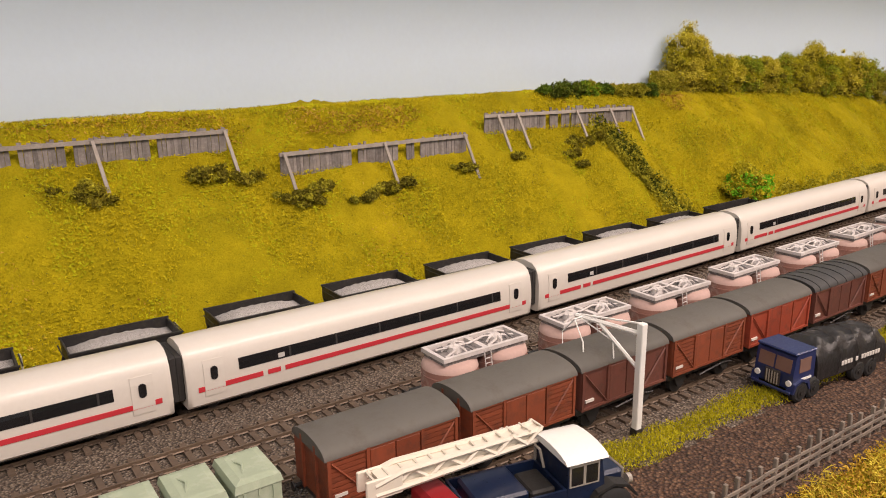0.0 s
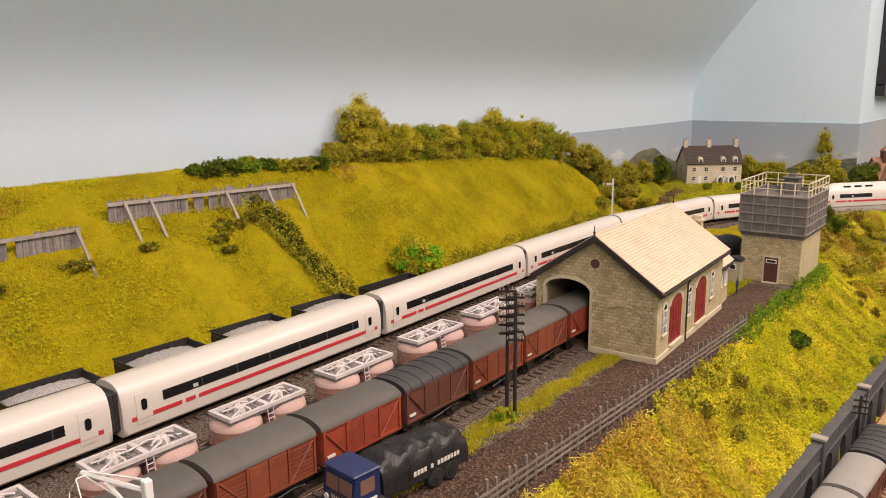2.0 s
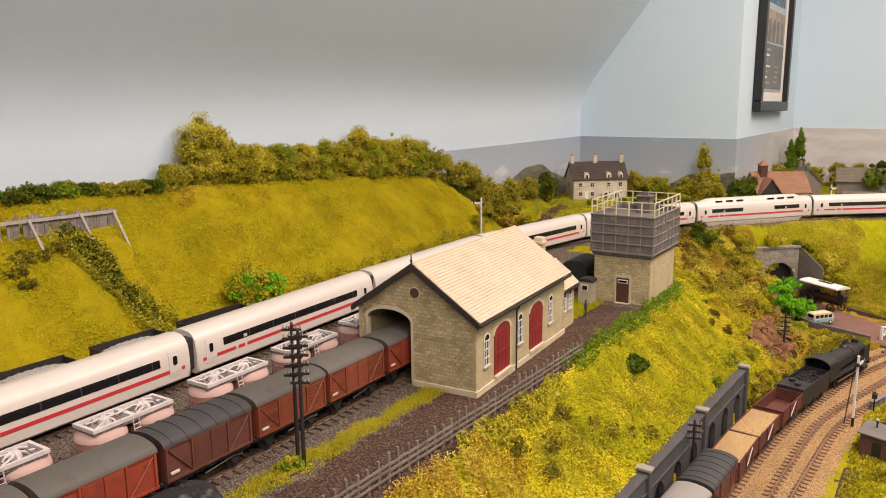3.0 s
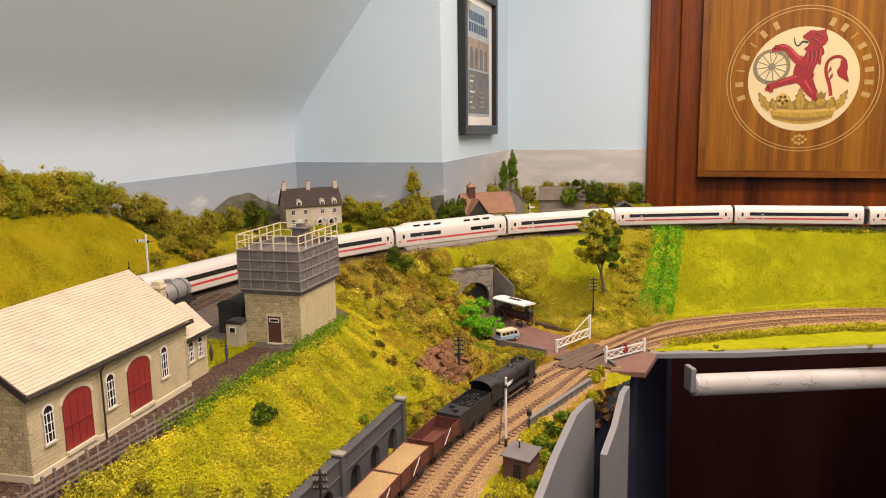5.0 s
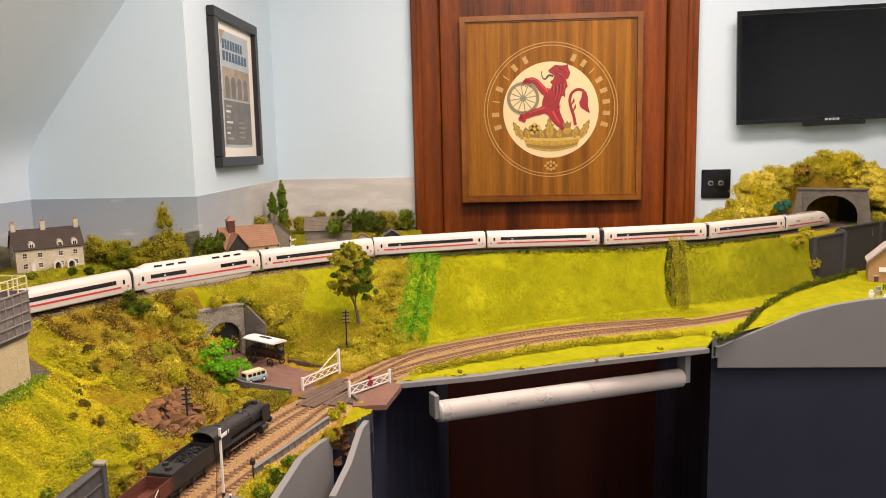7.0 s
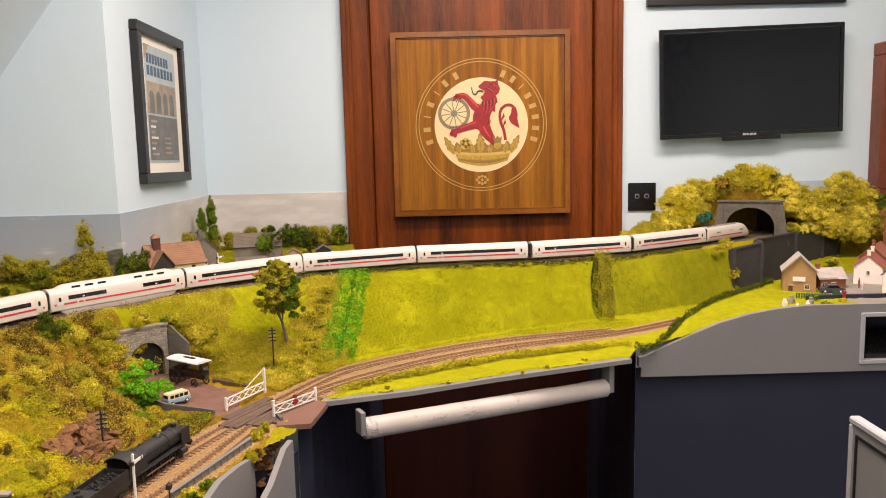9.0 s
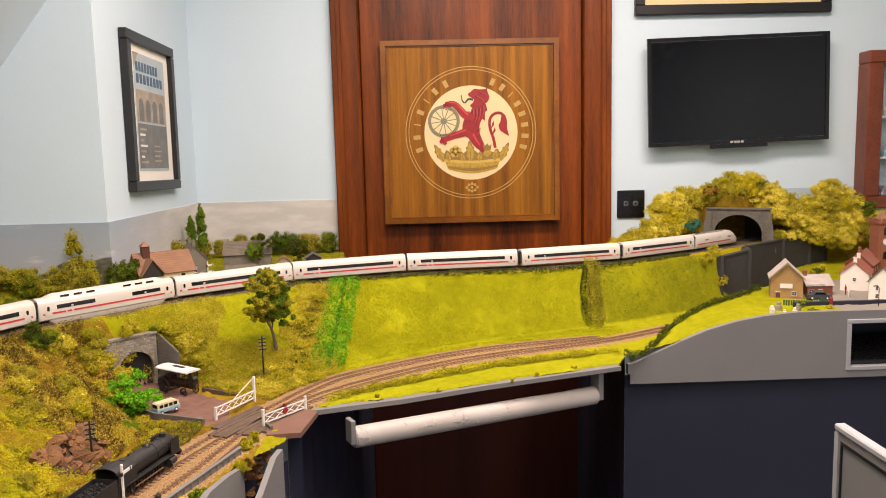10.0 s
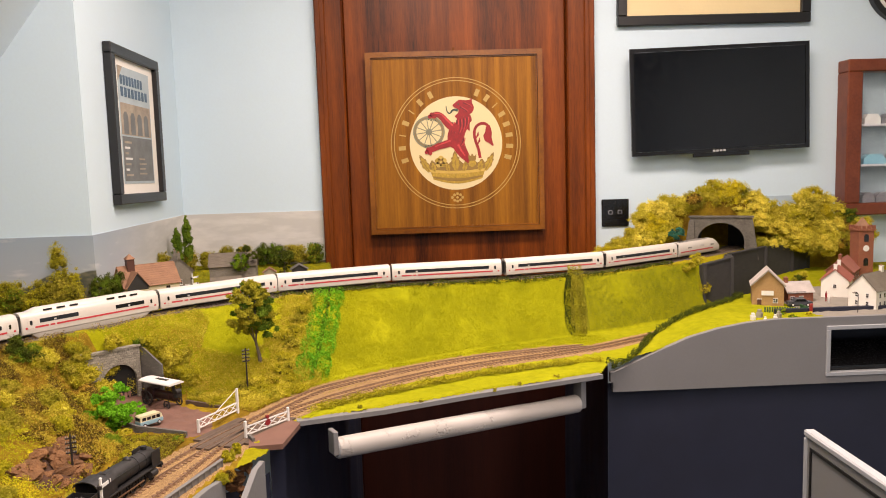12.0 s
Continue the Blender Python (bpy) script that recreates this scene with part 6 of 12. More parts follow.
house("stone_barn", Matrix.Translation((2.30, 0.085, zat(2.30, 0.085) - 0.001)) @ Matrix.Rotation(radians(-82), 4, "Z"), "long grey stone barn with stone slate roof", 0.112, 0.060, 0.052, 0.080,
      GREYSTONE, ROOF_STONE, "barn", wins=[], doors=[("f", 0.01, 0.016, 0.024, BROWN_DOOR)])
house("cart_shed", Matrix.Translation((2.185, 0.078, zat(2.185, 0.078) - 0.001)) @ Matrix.Rotation(radians(-75), 4, "Z"), "low weathered cart shed with stone roof", 0.066, 0.040, 0.016, 0.036,
      PLANK_PALE, ROOF_STONE, "shed", doors=[("f", -0.012, 0.016, 0.012, TARRED), ("f", 0.012, 0.016, 0.012, TARRED)])
house("tarred_shed", Matrix.Translation((2.40, -0.062, zat(2.40, -0.062) - 0.001)) @ Matrix.Rotation(radians(10), 4, "Z"), "small dark boarded shed with grey roof", 0.030, 0.040, 0.022, 0.034, TARRED, ROOF_GREY, "shed",
      doors=[("l", 0, 0.012, 0.016, PLANK_PALE)])
house("field_shelter", Matrix.Translation((2.42, 0.020, zat(2.42, 0.02) - 0.001)) @ Matrix.Rotation(radians(10), 4, "Z"), "small pale field shelter", 0.026, 0.030, 0.014, 0.024, PLANK_PALE, ROOF_RED, "shed")

# ---- yard: fences, poles, vehicles ----
PALEWOOD = surface("pale_weathered_timber", (0.33, 0.29, 0.255), 0.9, 0.3, 120, 900, 0.35, 0.0005, random_tint=0.25)
FENCEWOOD = surface("grey_fence_wood", (0.175, 0.142, 0.115), 0.9, 0.34, 90, 900, 0.3, 0.0004, random_tint=0.35)
GREYWOOD = surface("weathered_boards", (0.205, 0.180, 0.165), 0.9, 0.45, 140, 900, 0.35, 0.0005, dirt=(0.42, 0.40, 0.38), random_tint=0.45)
POLE_DARK = surface("tarred_pole", (0.018, 0.013, 0.011), 0.7, 0.2, 60, 600, 0.15)
INSUL = surface("pale_insulator", (0.30, 0.27, 0.23), 0.4, 0.1, 60, 500, 0.0)
LORRY_BLUE = surface("dark_blue_cab", (0.012, 0.022, 0.085), 0.4, 0.12, 60, 600, 0.05, coat=0.2)
TRACTOR_BLUE = surface("navy_tractor", (0.006, 0.014, 0.040), 0.35, 0.12, 60, 600, 0.05, coat=0.25)
SHEET = surface("black_tarpaulin", (0.014, 0.013, 0.013), 0.5, 0.3, 45, 300, 0.6, 0.0012)
TYRE = surface("tyre_rubber", (0.012, 0.012, 0.012), 0.8, 0.2, 60, 600, 0.1)
RED_PAINT = surface("red_paint", (0.27, 0.016, 0.020), 0.4, 0.1, 60, 600, 0.05, coat=0.2)
CREAM_P = surface("cream_jib", (0.62, 0.57, 0.48), 0.5, 0.06, 60, 600, 0.05)
INTERIOR = surface("cab_interior", (0.16, 0.085, 0.065), 0.7, 0.2, 60, 500, 0.05)

rng = random.Random(11)


def board_fence(x0, x1, y, props, gaps, label, tilt=0.0):
    z0 = zat((x0 + x1) / 2, y)
    t = thing("board_fence", Matrix.Translation(((x0 + x1) / 2, y, z0)), label, "fence", "old snow fences on the bank")
    x, h = x0, (x1 - x0) / 2
    while x < x1:
        u = (x - x0) / (x1 - x0)
        w = rng.uniform(0.0024, 0.0034)
        if not any(a < u < b_ for a, b_ in gaps):
            zb = zat(x, y) - z0 - 0.002
            top = rng.uniform(0.0190, 0.0235) + tilt * (u - 0.5)
            lean = rng.uniform(-0.0006, 0.0006)
            xl = x - (x0 + x1) / 2
            part("board", B().prism([(xl, zb), (xl + w * 0.93, zb), (xl + w * 0.93 + lean, zb + top - rng.uniform(0, 0.0012)), (xl + lean, zb + top)], "y", rng.uniform(-0.0002, 0.0002), 0.0009 + rng.uniform(0, 0.0003)), GREYWOOD, t)
        x += w
    zl, zr = zat(x0, y) - z0, zat(x1, y) - z0
    part("rail", B().loft([[(-h - 0.001, -0.0024, zl + 0.0155), (-h - 0.001, -0.0003, zl + 0.0155), (-h - 0.001, -0.0003, zl + 0.0185), (-h - 0.001, -0.0024, zl + 0.0185)],
                           [(h + 0.001, -0.0024, zr + 0.0155), (h + 0.001, -0.0003, zr + 0.0155), (h + 0.001, -0.0003, zr + 0.0185), (h + 0.001, -0.0024, zr + 0.0185)]]), PALEWOOD, t)
    for u in props:
        xp = -h + 2 * h * u
        zt = zl + (zr - zl) * u + 0.0180
        xf, yf = xp + 0.004, -0.021
        zf = zat(xf + (x0 + x1) / 2, y + yf) - z0 - 0.002
        b = B()
        for (px, py, pz), (qx, qy, qz) in [((xp, -0.0024, zt), (xf, yf, zf))]:
            b.loft([[(px - 0.0013, py - 0.0013, pz), (px + 0.0013, py - 0.0013, pz), (px + 0.0013, py + 0.0006, pz), (px - 0.0013, py + 0.0006, pz)],
                    [(qx - 0.0013, qy - 0.0013, qz), (qx + 0.0013, qy - 0.0013, qz), (qx + 0.0013, qy + 0.0006, qz), (qx - 0.0013, qy + 0.0006, qz)]])
        part("prop", b, PALEWOOD, t)
    return t


board_fence(0.040, 0.226, 0.618, (0.45, 0.99), [(0.15, 0.18), (0.34, 0.37), (0.66, 0.70)], "weathered grey board fence with leaning props on the grassy bank")
board_fence(0.262, 0.452, 0.595, (0.015, 0.52, 0.985), [(0.34, 0.38), (0.60, 0.64), (0.68, 0.72)], "grey board fence with missing boards and three props")
board_fence(0.488, 0.702, 0.612, (0.07, 0.19, 0.58, 0.82, 0.985), [(0.38, 0.41), (0.46, 0.49), (0.53, 0.55)], "long grey board fence with ragged top and five props")


def picket_run():
    t = thing("post_and_rail_fence", pose(0, 0, 0), "grey post and rail fence along the edge of the yard", "fence")
    pts = Line([(-0.20, 0.168), (0.2, 0.169), (0.36, 0.172), (0.50, 0.172), (0.62, 0.170), (0.75, 0.168), (0.88, 0.167)])
    s, k = 0.0, 0
    last = None
    while s < pts.length:
        p = pts.at(s)
        z = Z0
        h = rng.uniform(0.0165, 0.0205)
        m = Matrix.Translation((p[0], p[1], z - 0.002)) @ Matrix.Rotation(rng.uniform(-0.05, 0.05), 4, "X") @ Matrix.Rotation(rng.uniform(-0.04, 0.04), 4, "Y")
        part("post", B().box(-0.0010, 0.0010, -0.0009, 0.0009, 0, h + 0.002, 0.0002), FENCEWOOD, t, m=m)
        if last is not None:
            for zr in (0.0045, 0.0088, 0.0130):
                j = rng.uniform(-0.0005, 0.0005)
                b = B().loft([[(last[0], last[1] - 0.0016, z + zr - 0.0008 + j), (last[0], last[1] - 0.0009, z + zr - 0.0008 + j), (last[0], last[1] - 0.0009, z + zr + 0.0008 + j), (last[0], last[1] - 0.0016, z + zr + 0.0008 + j)],
                              [(p[0], p[1] - 0.0016, z + zr - 0.0008), (p[0], p[1] - 0.0009, z + zr - 0.0008), (p[0], p[1] - 0.0009, z + zr + 0.0008), (p[0], p[1] - 0.0016, z + zr + 0.0008)]])
                part("fence_rail", b, FENCEWOOD, t)
        last = p
        s += 0.0098
    return t


picket_run()


def telegraph_pole(x, y, z, h, arms, label="tarred telegraph pole with cross arms and pale insulators", yaw=0.0):
    t = thing("telegraph_pole", pose(x, y, z, 0, 0, yaw), label, "telegraph pole", "telegraph poles")
    part("pole", B().cyl((0, 0, -0.004), (0, 0, h), 0.0015, 0.0011, 10), POLE_DARK, t, smooth=40)
    part("pole_cap", B().cyl((0, 0, h), (0, 0, h + 0.0014), 0.0013, 0.0002, 8), POLE_DARK, t)
    for k in range(arms):
        z_ = h - 0.004 - k * 0.0062
        a = part("cross_arm", B().box(-0.0010, 0.0010, -0.0062, 0.0062, z_ - 0.0008, z_ + 0.0008), POLE_DARK, t)
        for y_ in (-0.0055, -0.0030, 0.0030, 0.0055):
            part("insulator", B().cyl((0, y_, z_ + 0.0008), (0, y_, z_ + 0.0030), 0.0006, 0.0004, 8), INSUL, a)
    return t


telegraph_pole(0.579, 0.2300, Z0, 0.094, 6, yaw=35)
telegraph_pole(0.583, 0.2395, Z0, 0.096, 6, yaw=35)
telegraph_pole(0.908, 0.068, ZL, 0.072, 3, yaw=20)
telegraph_pole(1.317, 0.067, zat(1.317, 0.067), 0.053, 4, yaw=20)
telegraph_pole(1.709, -0.066, zat(1.709, -0.066), 0.081, 4, yaw=20)

# white concrete mast with a bracket and drooping wires
t = thing("signal_mast", pose(0.309, 0.2445, Z0), "white square post with bracket arms and drooping wires", "mast")
part("post", B().box(-0.0020, 0.0020, -0.0020, 0.0020, 0.004, 0.064, 0.0004), WHITE, t)
part("foot", B().box(-0.0022, 0.0022, -0.0022, 0.0022, -0.002, 0.0045), POLE_DARK, t)
part("bracket_arm", B().tube([(0, 0.001, 0.058), (-0.012, 0.036, 0.0605)], 0.0013, 6), WHITE, t)
part("brace", B().tube([(0, 0.001, 0.038), (-0.008, 0.022, 0.0590)], 0.0011, 6), WHITE, t)
part("tie_rod", B().tube([(0, 0.001, 0.0635), (-0.011, 0.034, 0.0612)], 0.0006, 5), WHITE, t)
for k, (dx, dy) in enumerate(((-0.018, 0.024), (-0.004, 0.016), (-0.016, 0.042))):
    part("drooping_wire", B().tube([(-0.011, 0.032, 0.0605), (-0.011 + dx * 0.3, 0.032 + dy * 0.02, 0.060), (dx, dy, 0.050), (dx - 0.003, dy - 0.004, 0.042)], 0.0004, 5), WHITE, t)


def wheel(parent, x, y, r, w, hub=None):
    """A wheel with its hub, axle along y."""
    wh = part("wheel", B().loft([[(x + rr * math.cos(a), y + yy_, r + rr * math.sin(a)) for a in [2 * math.pi * i / 20 for i in range(20)]] for rr, yy_ in
                                 ((r * 0.80, -w / 2), (r, -w / 2 + w * 0.2), (r, w / 2 - w * 0.2), (r * 0.80, w / 2))]), TYRE, parent, smooth=35)
    part("hub", B().cyl((x, y - w / 2 - 0.0003, r), (x, y + w / 2 + 0.0003, r), r * 0.52, n=14).cyl((x, y - w / 2 - 0.0009, r), (x, y + w / 2 + 0.0009, r), r * 0.2, n=10), hub or TYRE, wh)


# eight-wheel lorry with a sheeted load
t = thing("sheeted_lorry", pose(0.4490, 0.2270, Z0, 0, 0, -4), "dark blue eight-wheeled lorry under a black tarpaulin", "lorry")
part("chassis", B().box(-0.036, 0.048, -0.0085, 0.0085, 0.0065, 0.0095), UNDER, t)
for x in (-0.0335, -0.0215, 0.0225, 0.0355):
    for y in (-0.0118, 0.0118):
        wheel(t, x, y, 0.0066, 0.0046, UNDER)
cab = part("cab", B().prism([(-0.0400, 0.0085), (-0.0405, 0.0170), (-0.0390, 0.0280), (-0.0370, 0.0300), (-0.0215, 0.0300), (-0.0210, 0.0085)], "y", -0.0128, 0.0128), LORRY_BLUE, t)
part("cab_roof", B().box(-0.0400, -0.0205, -0.0132, 0.0132, 0.0296, 0.0312, 0.0006), LORRY_BLUE, cab)
for y0, y1 in ((-0.0108, -0.0006), (0.0006, 0.0108)):
    part("windscreen", B().prism([(-0.04055, 0.0185), (-0.0395, 0.0265), (-0.0388, 0.0265), (-0.0398, 0.0185)], "y", y0, y1), INTERIOR, cab)
for sd in (-1, 1):
    y0, y1 = sorted((sd * 0.0125, sd * 0.0131))
    part("side_window", B().box(-0.0355, -0.0255, y0, y1, 0.0185, 0.0270), INTERIOR, cab)
    part("headlamp", B().cyl((-0.0412, sd * 0.0105, 0.0125), (-0.0400, sd * 0.0105, 0.0125), 0.0018, n=12), WHITE, cab)
    part("mudguard", B().prism([(-0.0415, 0.0070), (-0.0400, 0.0125), (-0.0335, 0.0148), (-0.0270, 0.0125), (-0.0255, 0.0070), (-0.0268, 0.0070), (-0.0285, 0.0115), (-0.0335, 0.0132), (-0.0385, 0.0115), (-0.0402, 0.0070)], "y", min(sd * 0.0095, sd * 0.0145), max(sd * 0.0095, sd * 0.0145)), LORRY_BLUE, cab)
    y0, y1 = sorted((sd * 0.0126, sd * 0.0130))
    part("door_scroll", B().box(-0.0330, -0.0240, y0 - 0.0002, y1 + 0.0002, 0.0135, 0.0148), WHITE, cab)
part("radiator", B().box(-0.0420, -0.0402, -0.0050, 0.0050, 0.0085, 0.0180, 0.0006), POLE_DARK, cab)
gb = B()
for k in range(5):
    gb.box(-0.0424, -0.0419, -0.0042 + k * 0.0018, -0.0036 + k * 0.0018, 0.0095, 0.0170)
part("grille", gb, INSUL, cab)
part("bumper", B().box(-0.0428, -0.0416, -0.0130, 0.0130, 0.0062, 0.0082, 0.0004), LORRY_BLUE, cab)
v, f = [], []
nu, nv = 40, 20
for i in range(nu + 1):
    x = -0.0195 + 0.0700 * i / nu
    e = min(1.0, 5 * min(i / nu, 1 - i / nu) + 0.45)
    for j in range(nv + 1):
        a = math.pi * j / nv
        lump = 1 + 0.07 * math.sin(x * 330 + 2 * math.sin(a * 3)) + 0.05 * math.sin(a * 9 + x * 500) * math.sin(a)
        y = -0.0138 * math.copysign(abs(math.cos(a)) ** 0.6, math.cos(a))
        z = 0.0105 + (0.0205 * (math.sin(a) ** 0.55) * lump * (0.80 + 0.2 * e)) - 0.004 * (i / nu) ** 3
        v.append((x, y, z))
for i in range(nu):
    for j in range(nv):
        f.append((i * (nv + 1) + j, (i + 1) * (nv + 1) + j, (i + 1) * (nv + 1) + j + 1, i * (nv + 1) + j + 1))
f.append(tuple(range(nv + 1)))
f.append(tuple(nu * (nv + 1) + j for j in range(nv, -1, -1)))
sheet = part("tarpaulin", B().add(v, f), SHEET, t, "creased black tarpaulin with roped load", smooth=60)
lb = B()
for k in range(14):
    if k in (4, 6):
        continue
    lb.box(0.0030 + k * 0.0028, 0.0050 + k * 0.0028, -0.0146, -0.0141, 0.0150, 0.0176)
part("lettering", lb, LABEL_W, sheet)
for x in (0.0, 0.018, 0.036):
    part("rope", B().tube([(x, -0.0144, 0.0110), (x + 0.001, -0.0142, 0.0240), (x + 0.001, -0.0085, 0.0318), (x, 0.0, 0.0335), (x, 0.0085, 0.0318), (x, 0.0142, 0.0240)], 0.0003, 4), POLE_DARK, sheet)
part("bed", B().box(-0.0200, 0.0495, -0.0136, 0.0136, 0.0095, 0.0110), POLE_DARK, t)

# navy road tractor with white cab roof, and a red crane lorry with a cream jib
t = thing("road_tractor", pose(0.2170, 0.2165, Z0, 0, 0, -12), "navy blue road tractor with white cab roof and red wheels", "tractor")
part("chassis", B().box(-0.038, 0.034, -0.0085, 0.0085, 0.0065, 0.0100), UNDER, t)
for x, y_, r in ((-0.028, 0.0135, 0.0085), (-0.010, 0.0135, 0.0085), (0.026, 0.0150, 0.0098)):
    for y in (-y_, y_):
        wheel(t, x, y, r, 0.0050, RED_PAINT)
part("rear_body", tub(B(), -0.040, 0.004, 0.0140, 0.0120, 0.0230, 0.0012).box(-0.039, 0.003, -0.013, 0.013, 0.0120, 0.0160), TRACTOR_BLUE, t)
part("ballast_box", B().box(-0.036, -0.012, -0.0110, 0.0110, 0.0160, 0.0250, 0.0012), TRACTOR_BLUE, t)
part("winch_cover", B().box(-0.010, 0.002, -0.0085, 0.0085, 0.0160, 0.0220, 0.0010), UNDER, t)
part("hook_loop", B().tube([(0.003, 0.004, 0.0240), (0.002, 0.006, 0.0320), (0.002, 0.010, 0.0320), (0.003, 0.012, 0.0240)], 0.0007, 6), INSUL, t)
cab = part("cab", B().prism([(0.0045, 0.0100), (0.0045, 0.0345), (0.0210, 0.0345), (0.0225, 0.0250), (0.0235, 0.0100)], "y", -0.0135, 0.0135), TRACTOR_BLUE, t)
n = 8
arc = [(0.0150 * math.cos(math.pi * i / n), 0.0345 + 0.0035 * math.sin(math.pi * i / n)) for i in range(n + 1)]
part("cab_roof", B().prism(arc, "x", 0.0030, 0.0235), WHITE, cab, "white curved cab roof", smooth=40)
for sd in (-1, 1):
    y0, y1 = sorted((sd * 0.0133, sd * 0.0140))
    for x0, x1 in ((0.0060, 0.0118), (0.0132, 0.0190)):
        part("side_window", B().box(x0, x1, y0, y1, 0.0240, 0.0325), GLASS_DARK, cab)
        part("window_frame", B().box(x0 - 0.0008, x1 + 0.0008, y0 + 0.0001, y1 - 0.0002, 0.0232, 0.0333), INSUL, cab)
    part("headlamp", B().cyl((0.0370, sd * 0.0095, 0.0180), (0.0390, sd * 0.0095, 0.0180), 0.0022, n=12), INSUL, t)
    part("mudguard", B().prism([(0.0130, 0.0130), (0.0180, 0.0195), (0.0260, 0.0220), (0.0340, 0.0195), (0.0390, 0.0130), (0.0378, 0.0130), (0.0332, 0.0184), (0.0260, 0.0208), (0.0188, 0.0184), (0.0142, 0.0130)], "y", min(sd * 0.0100, sd * 0.0165), max(sd * 0.0100, sd * 0.0165)), UNDER, t)
part("bonnet", B().box(0.0236, 0.0370, -0.0075, 0.0075, 0.0100, 0.0220, 0.0015), TRACTOR_BLUE, t)
part("radiator", B().box(0.0370, 0.0382, -0.0065, 0.0065, 0.0095, 0.0215, 0.0006), INSUL, t)

t = thing("crane_lorry", pose(0.1540, 0.2290, Z0, 0, 0, -4), "red breakdown crane lorry with a cream lattice jib", "crane lorry")
part("chassis", B().box(-0.040, 0.036, -0.0080, 0.0080, 0.0060, 0.0095), UNDER, t)
for x in (-0.028, 0.024):
    for y in (-0.0120, 0.0120):
        wheel(t, x, y, 0.0068, 0.0045, RED_PAINT)
part("platform", B().box(-0.042, 0.010, -0.0130, 0.0130, 0.0095, 0.0125, 0.0006), RED_PAINT, t)
part("cab", B().prism([(0.0100, 0.0090), (0.0100, 0.0240), (0.0120, 0.0262), (0.0215, 0.0262), (0.0245, 0.0180), (0.0370, 0.0165), (0.0380, 0.0090)], "y", -0.0118, 0.0118), RED_PAINT, t)
part("windscreen", B().prism([(0.0226, 0.0245), (0.0244, 0.0188), (0.0252, 0.0188), (0.0234, 0.0245)], "y", -0.0100, 0.0100), GLASS_DARK, t)
for sd in (-1, 1):
    y0, y1 = sorted((sd * 0.0116, sd * 0.0122))
    part("side_window", B().box(0.0125, 0.0200, y0, y1, 0.0180, 0.0240), GLASS_DARK, t)
part("crane_housing", B().prism([(-0.034, 0.0125), (-0.034, 0.0250), (-0.020, 0.0290), (-0.010, 0.0250), (-0.008, 0.0125)], "y", -0.0100, 0.0100), RED_PAINT, t)
J0, J1 = Vector((-0.012, 0.004, 0.0345)), Vector((0.071, 0.006, 0.0335))
jb = B()
for sy in (-0.0042, 0.0042):
    for sz, e in ((0.0, 1.0), (0.0068, 0.85)):
        jb.tube([(J0.x, J0.y + sy, J0.z + sz * 0.6), (J0.x + 0.012, J0.y + sy, J0.z + sz), (J1.x, J1.y + sy * 0.7, J1.z + sz * 0.7)], 0.0014, 6)
    k = 10
    for i in range(k):
        a, c = J0.lerp(J1, i / k), J0.lerp(J1, (i + 1) / k)
        lo, hi = (0.0, 0.0062) if i % 2 else (0.0062, 0.0)
        jb.tube([(a.x, a.y + sy * 0.9, a.z + lo), (c.x, c.y + sy * 0.9, c.z + hi)], 0.0010, 5)
for i in range(13):
    a = J0.lerp(J1, i / 12)
    jb.tube([(a.x, a.y - 0.0042, a.z + 0.0062), (a.x, a.y + 0.0042, a.z + 0.0062)], 0.0006, 5)
jb.loft([[(J0.x + 0.002, J0.y - 0.0034, J0.z + 0.0004), (J0.x + 0.002, J0.y + 0.0034, J0.z + 0.0004), (J0.x + 0.002, J0.y + 0.0034, J0.z + 0.0062), (J0.x + 0.002, J0.y - 0.0034, J0.z + 0.0062)],
         [(J1.x, J1.y - 0.0022, J1.z + 0.0004), (J1.x, J1.y + 0.0022, J1.z + 0.0004), (J1.x, J1.y + 0.0022, J1.z + 0.0052), (J1.x, J1.y - 0.0022, J1.z + 0.0052)]])
part("jib", jb, CREAM_P, t, "cream lattice crane jib")
part("jib_plate", B().box(J0.x - 0.004, J0.x + 0.012, J0.y - 0.0050, J0.y - 0.0036, J0.z - 0.002, J0.z + 0.0070, 0.0004).box(J0.x - 0.004, J0.x + 0.012, J0.y + 0.0036, J0.y + 0.0050, J0.z - 0.002, J0.z + 0.0070, 0.0004), CREAM_P, t)

# pale green containers on a flat wagon
CONT = surface("pale_green_paint", (0.30, 0.36, 0.26), 0.6, 0.1, 50, 500, 0.1, dirt=(0.42, 0.46, 0.36))
fw = thing("flat_wagon", on_line(VAN_L, VAN_L.near(0.0840, 0.27), 0.021, ZR), "black flat wagon in the goods siding", "flat wagon")
chassis(fw, 0.0685)
part("deck", B().box(-0.034, 0.034, -0.0150, 0.0150, 0.0141, 0.0158), STEEL_BLACK, fw)


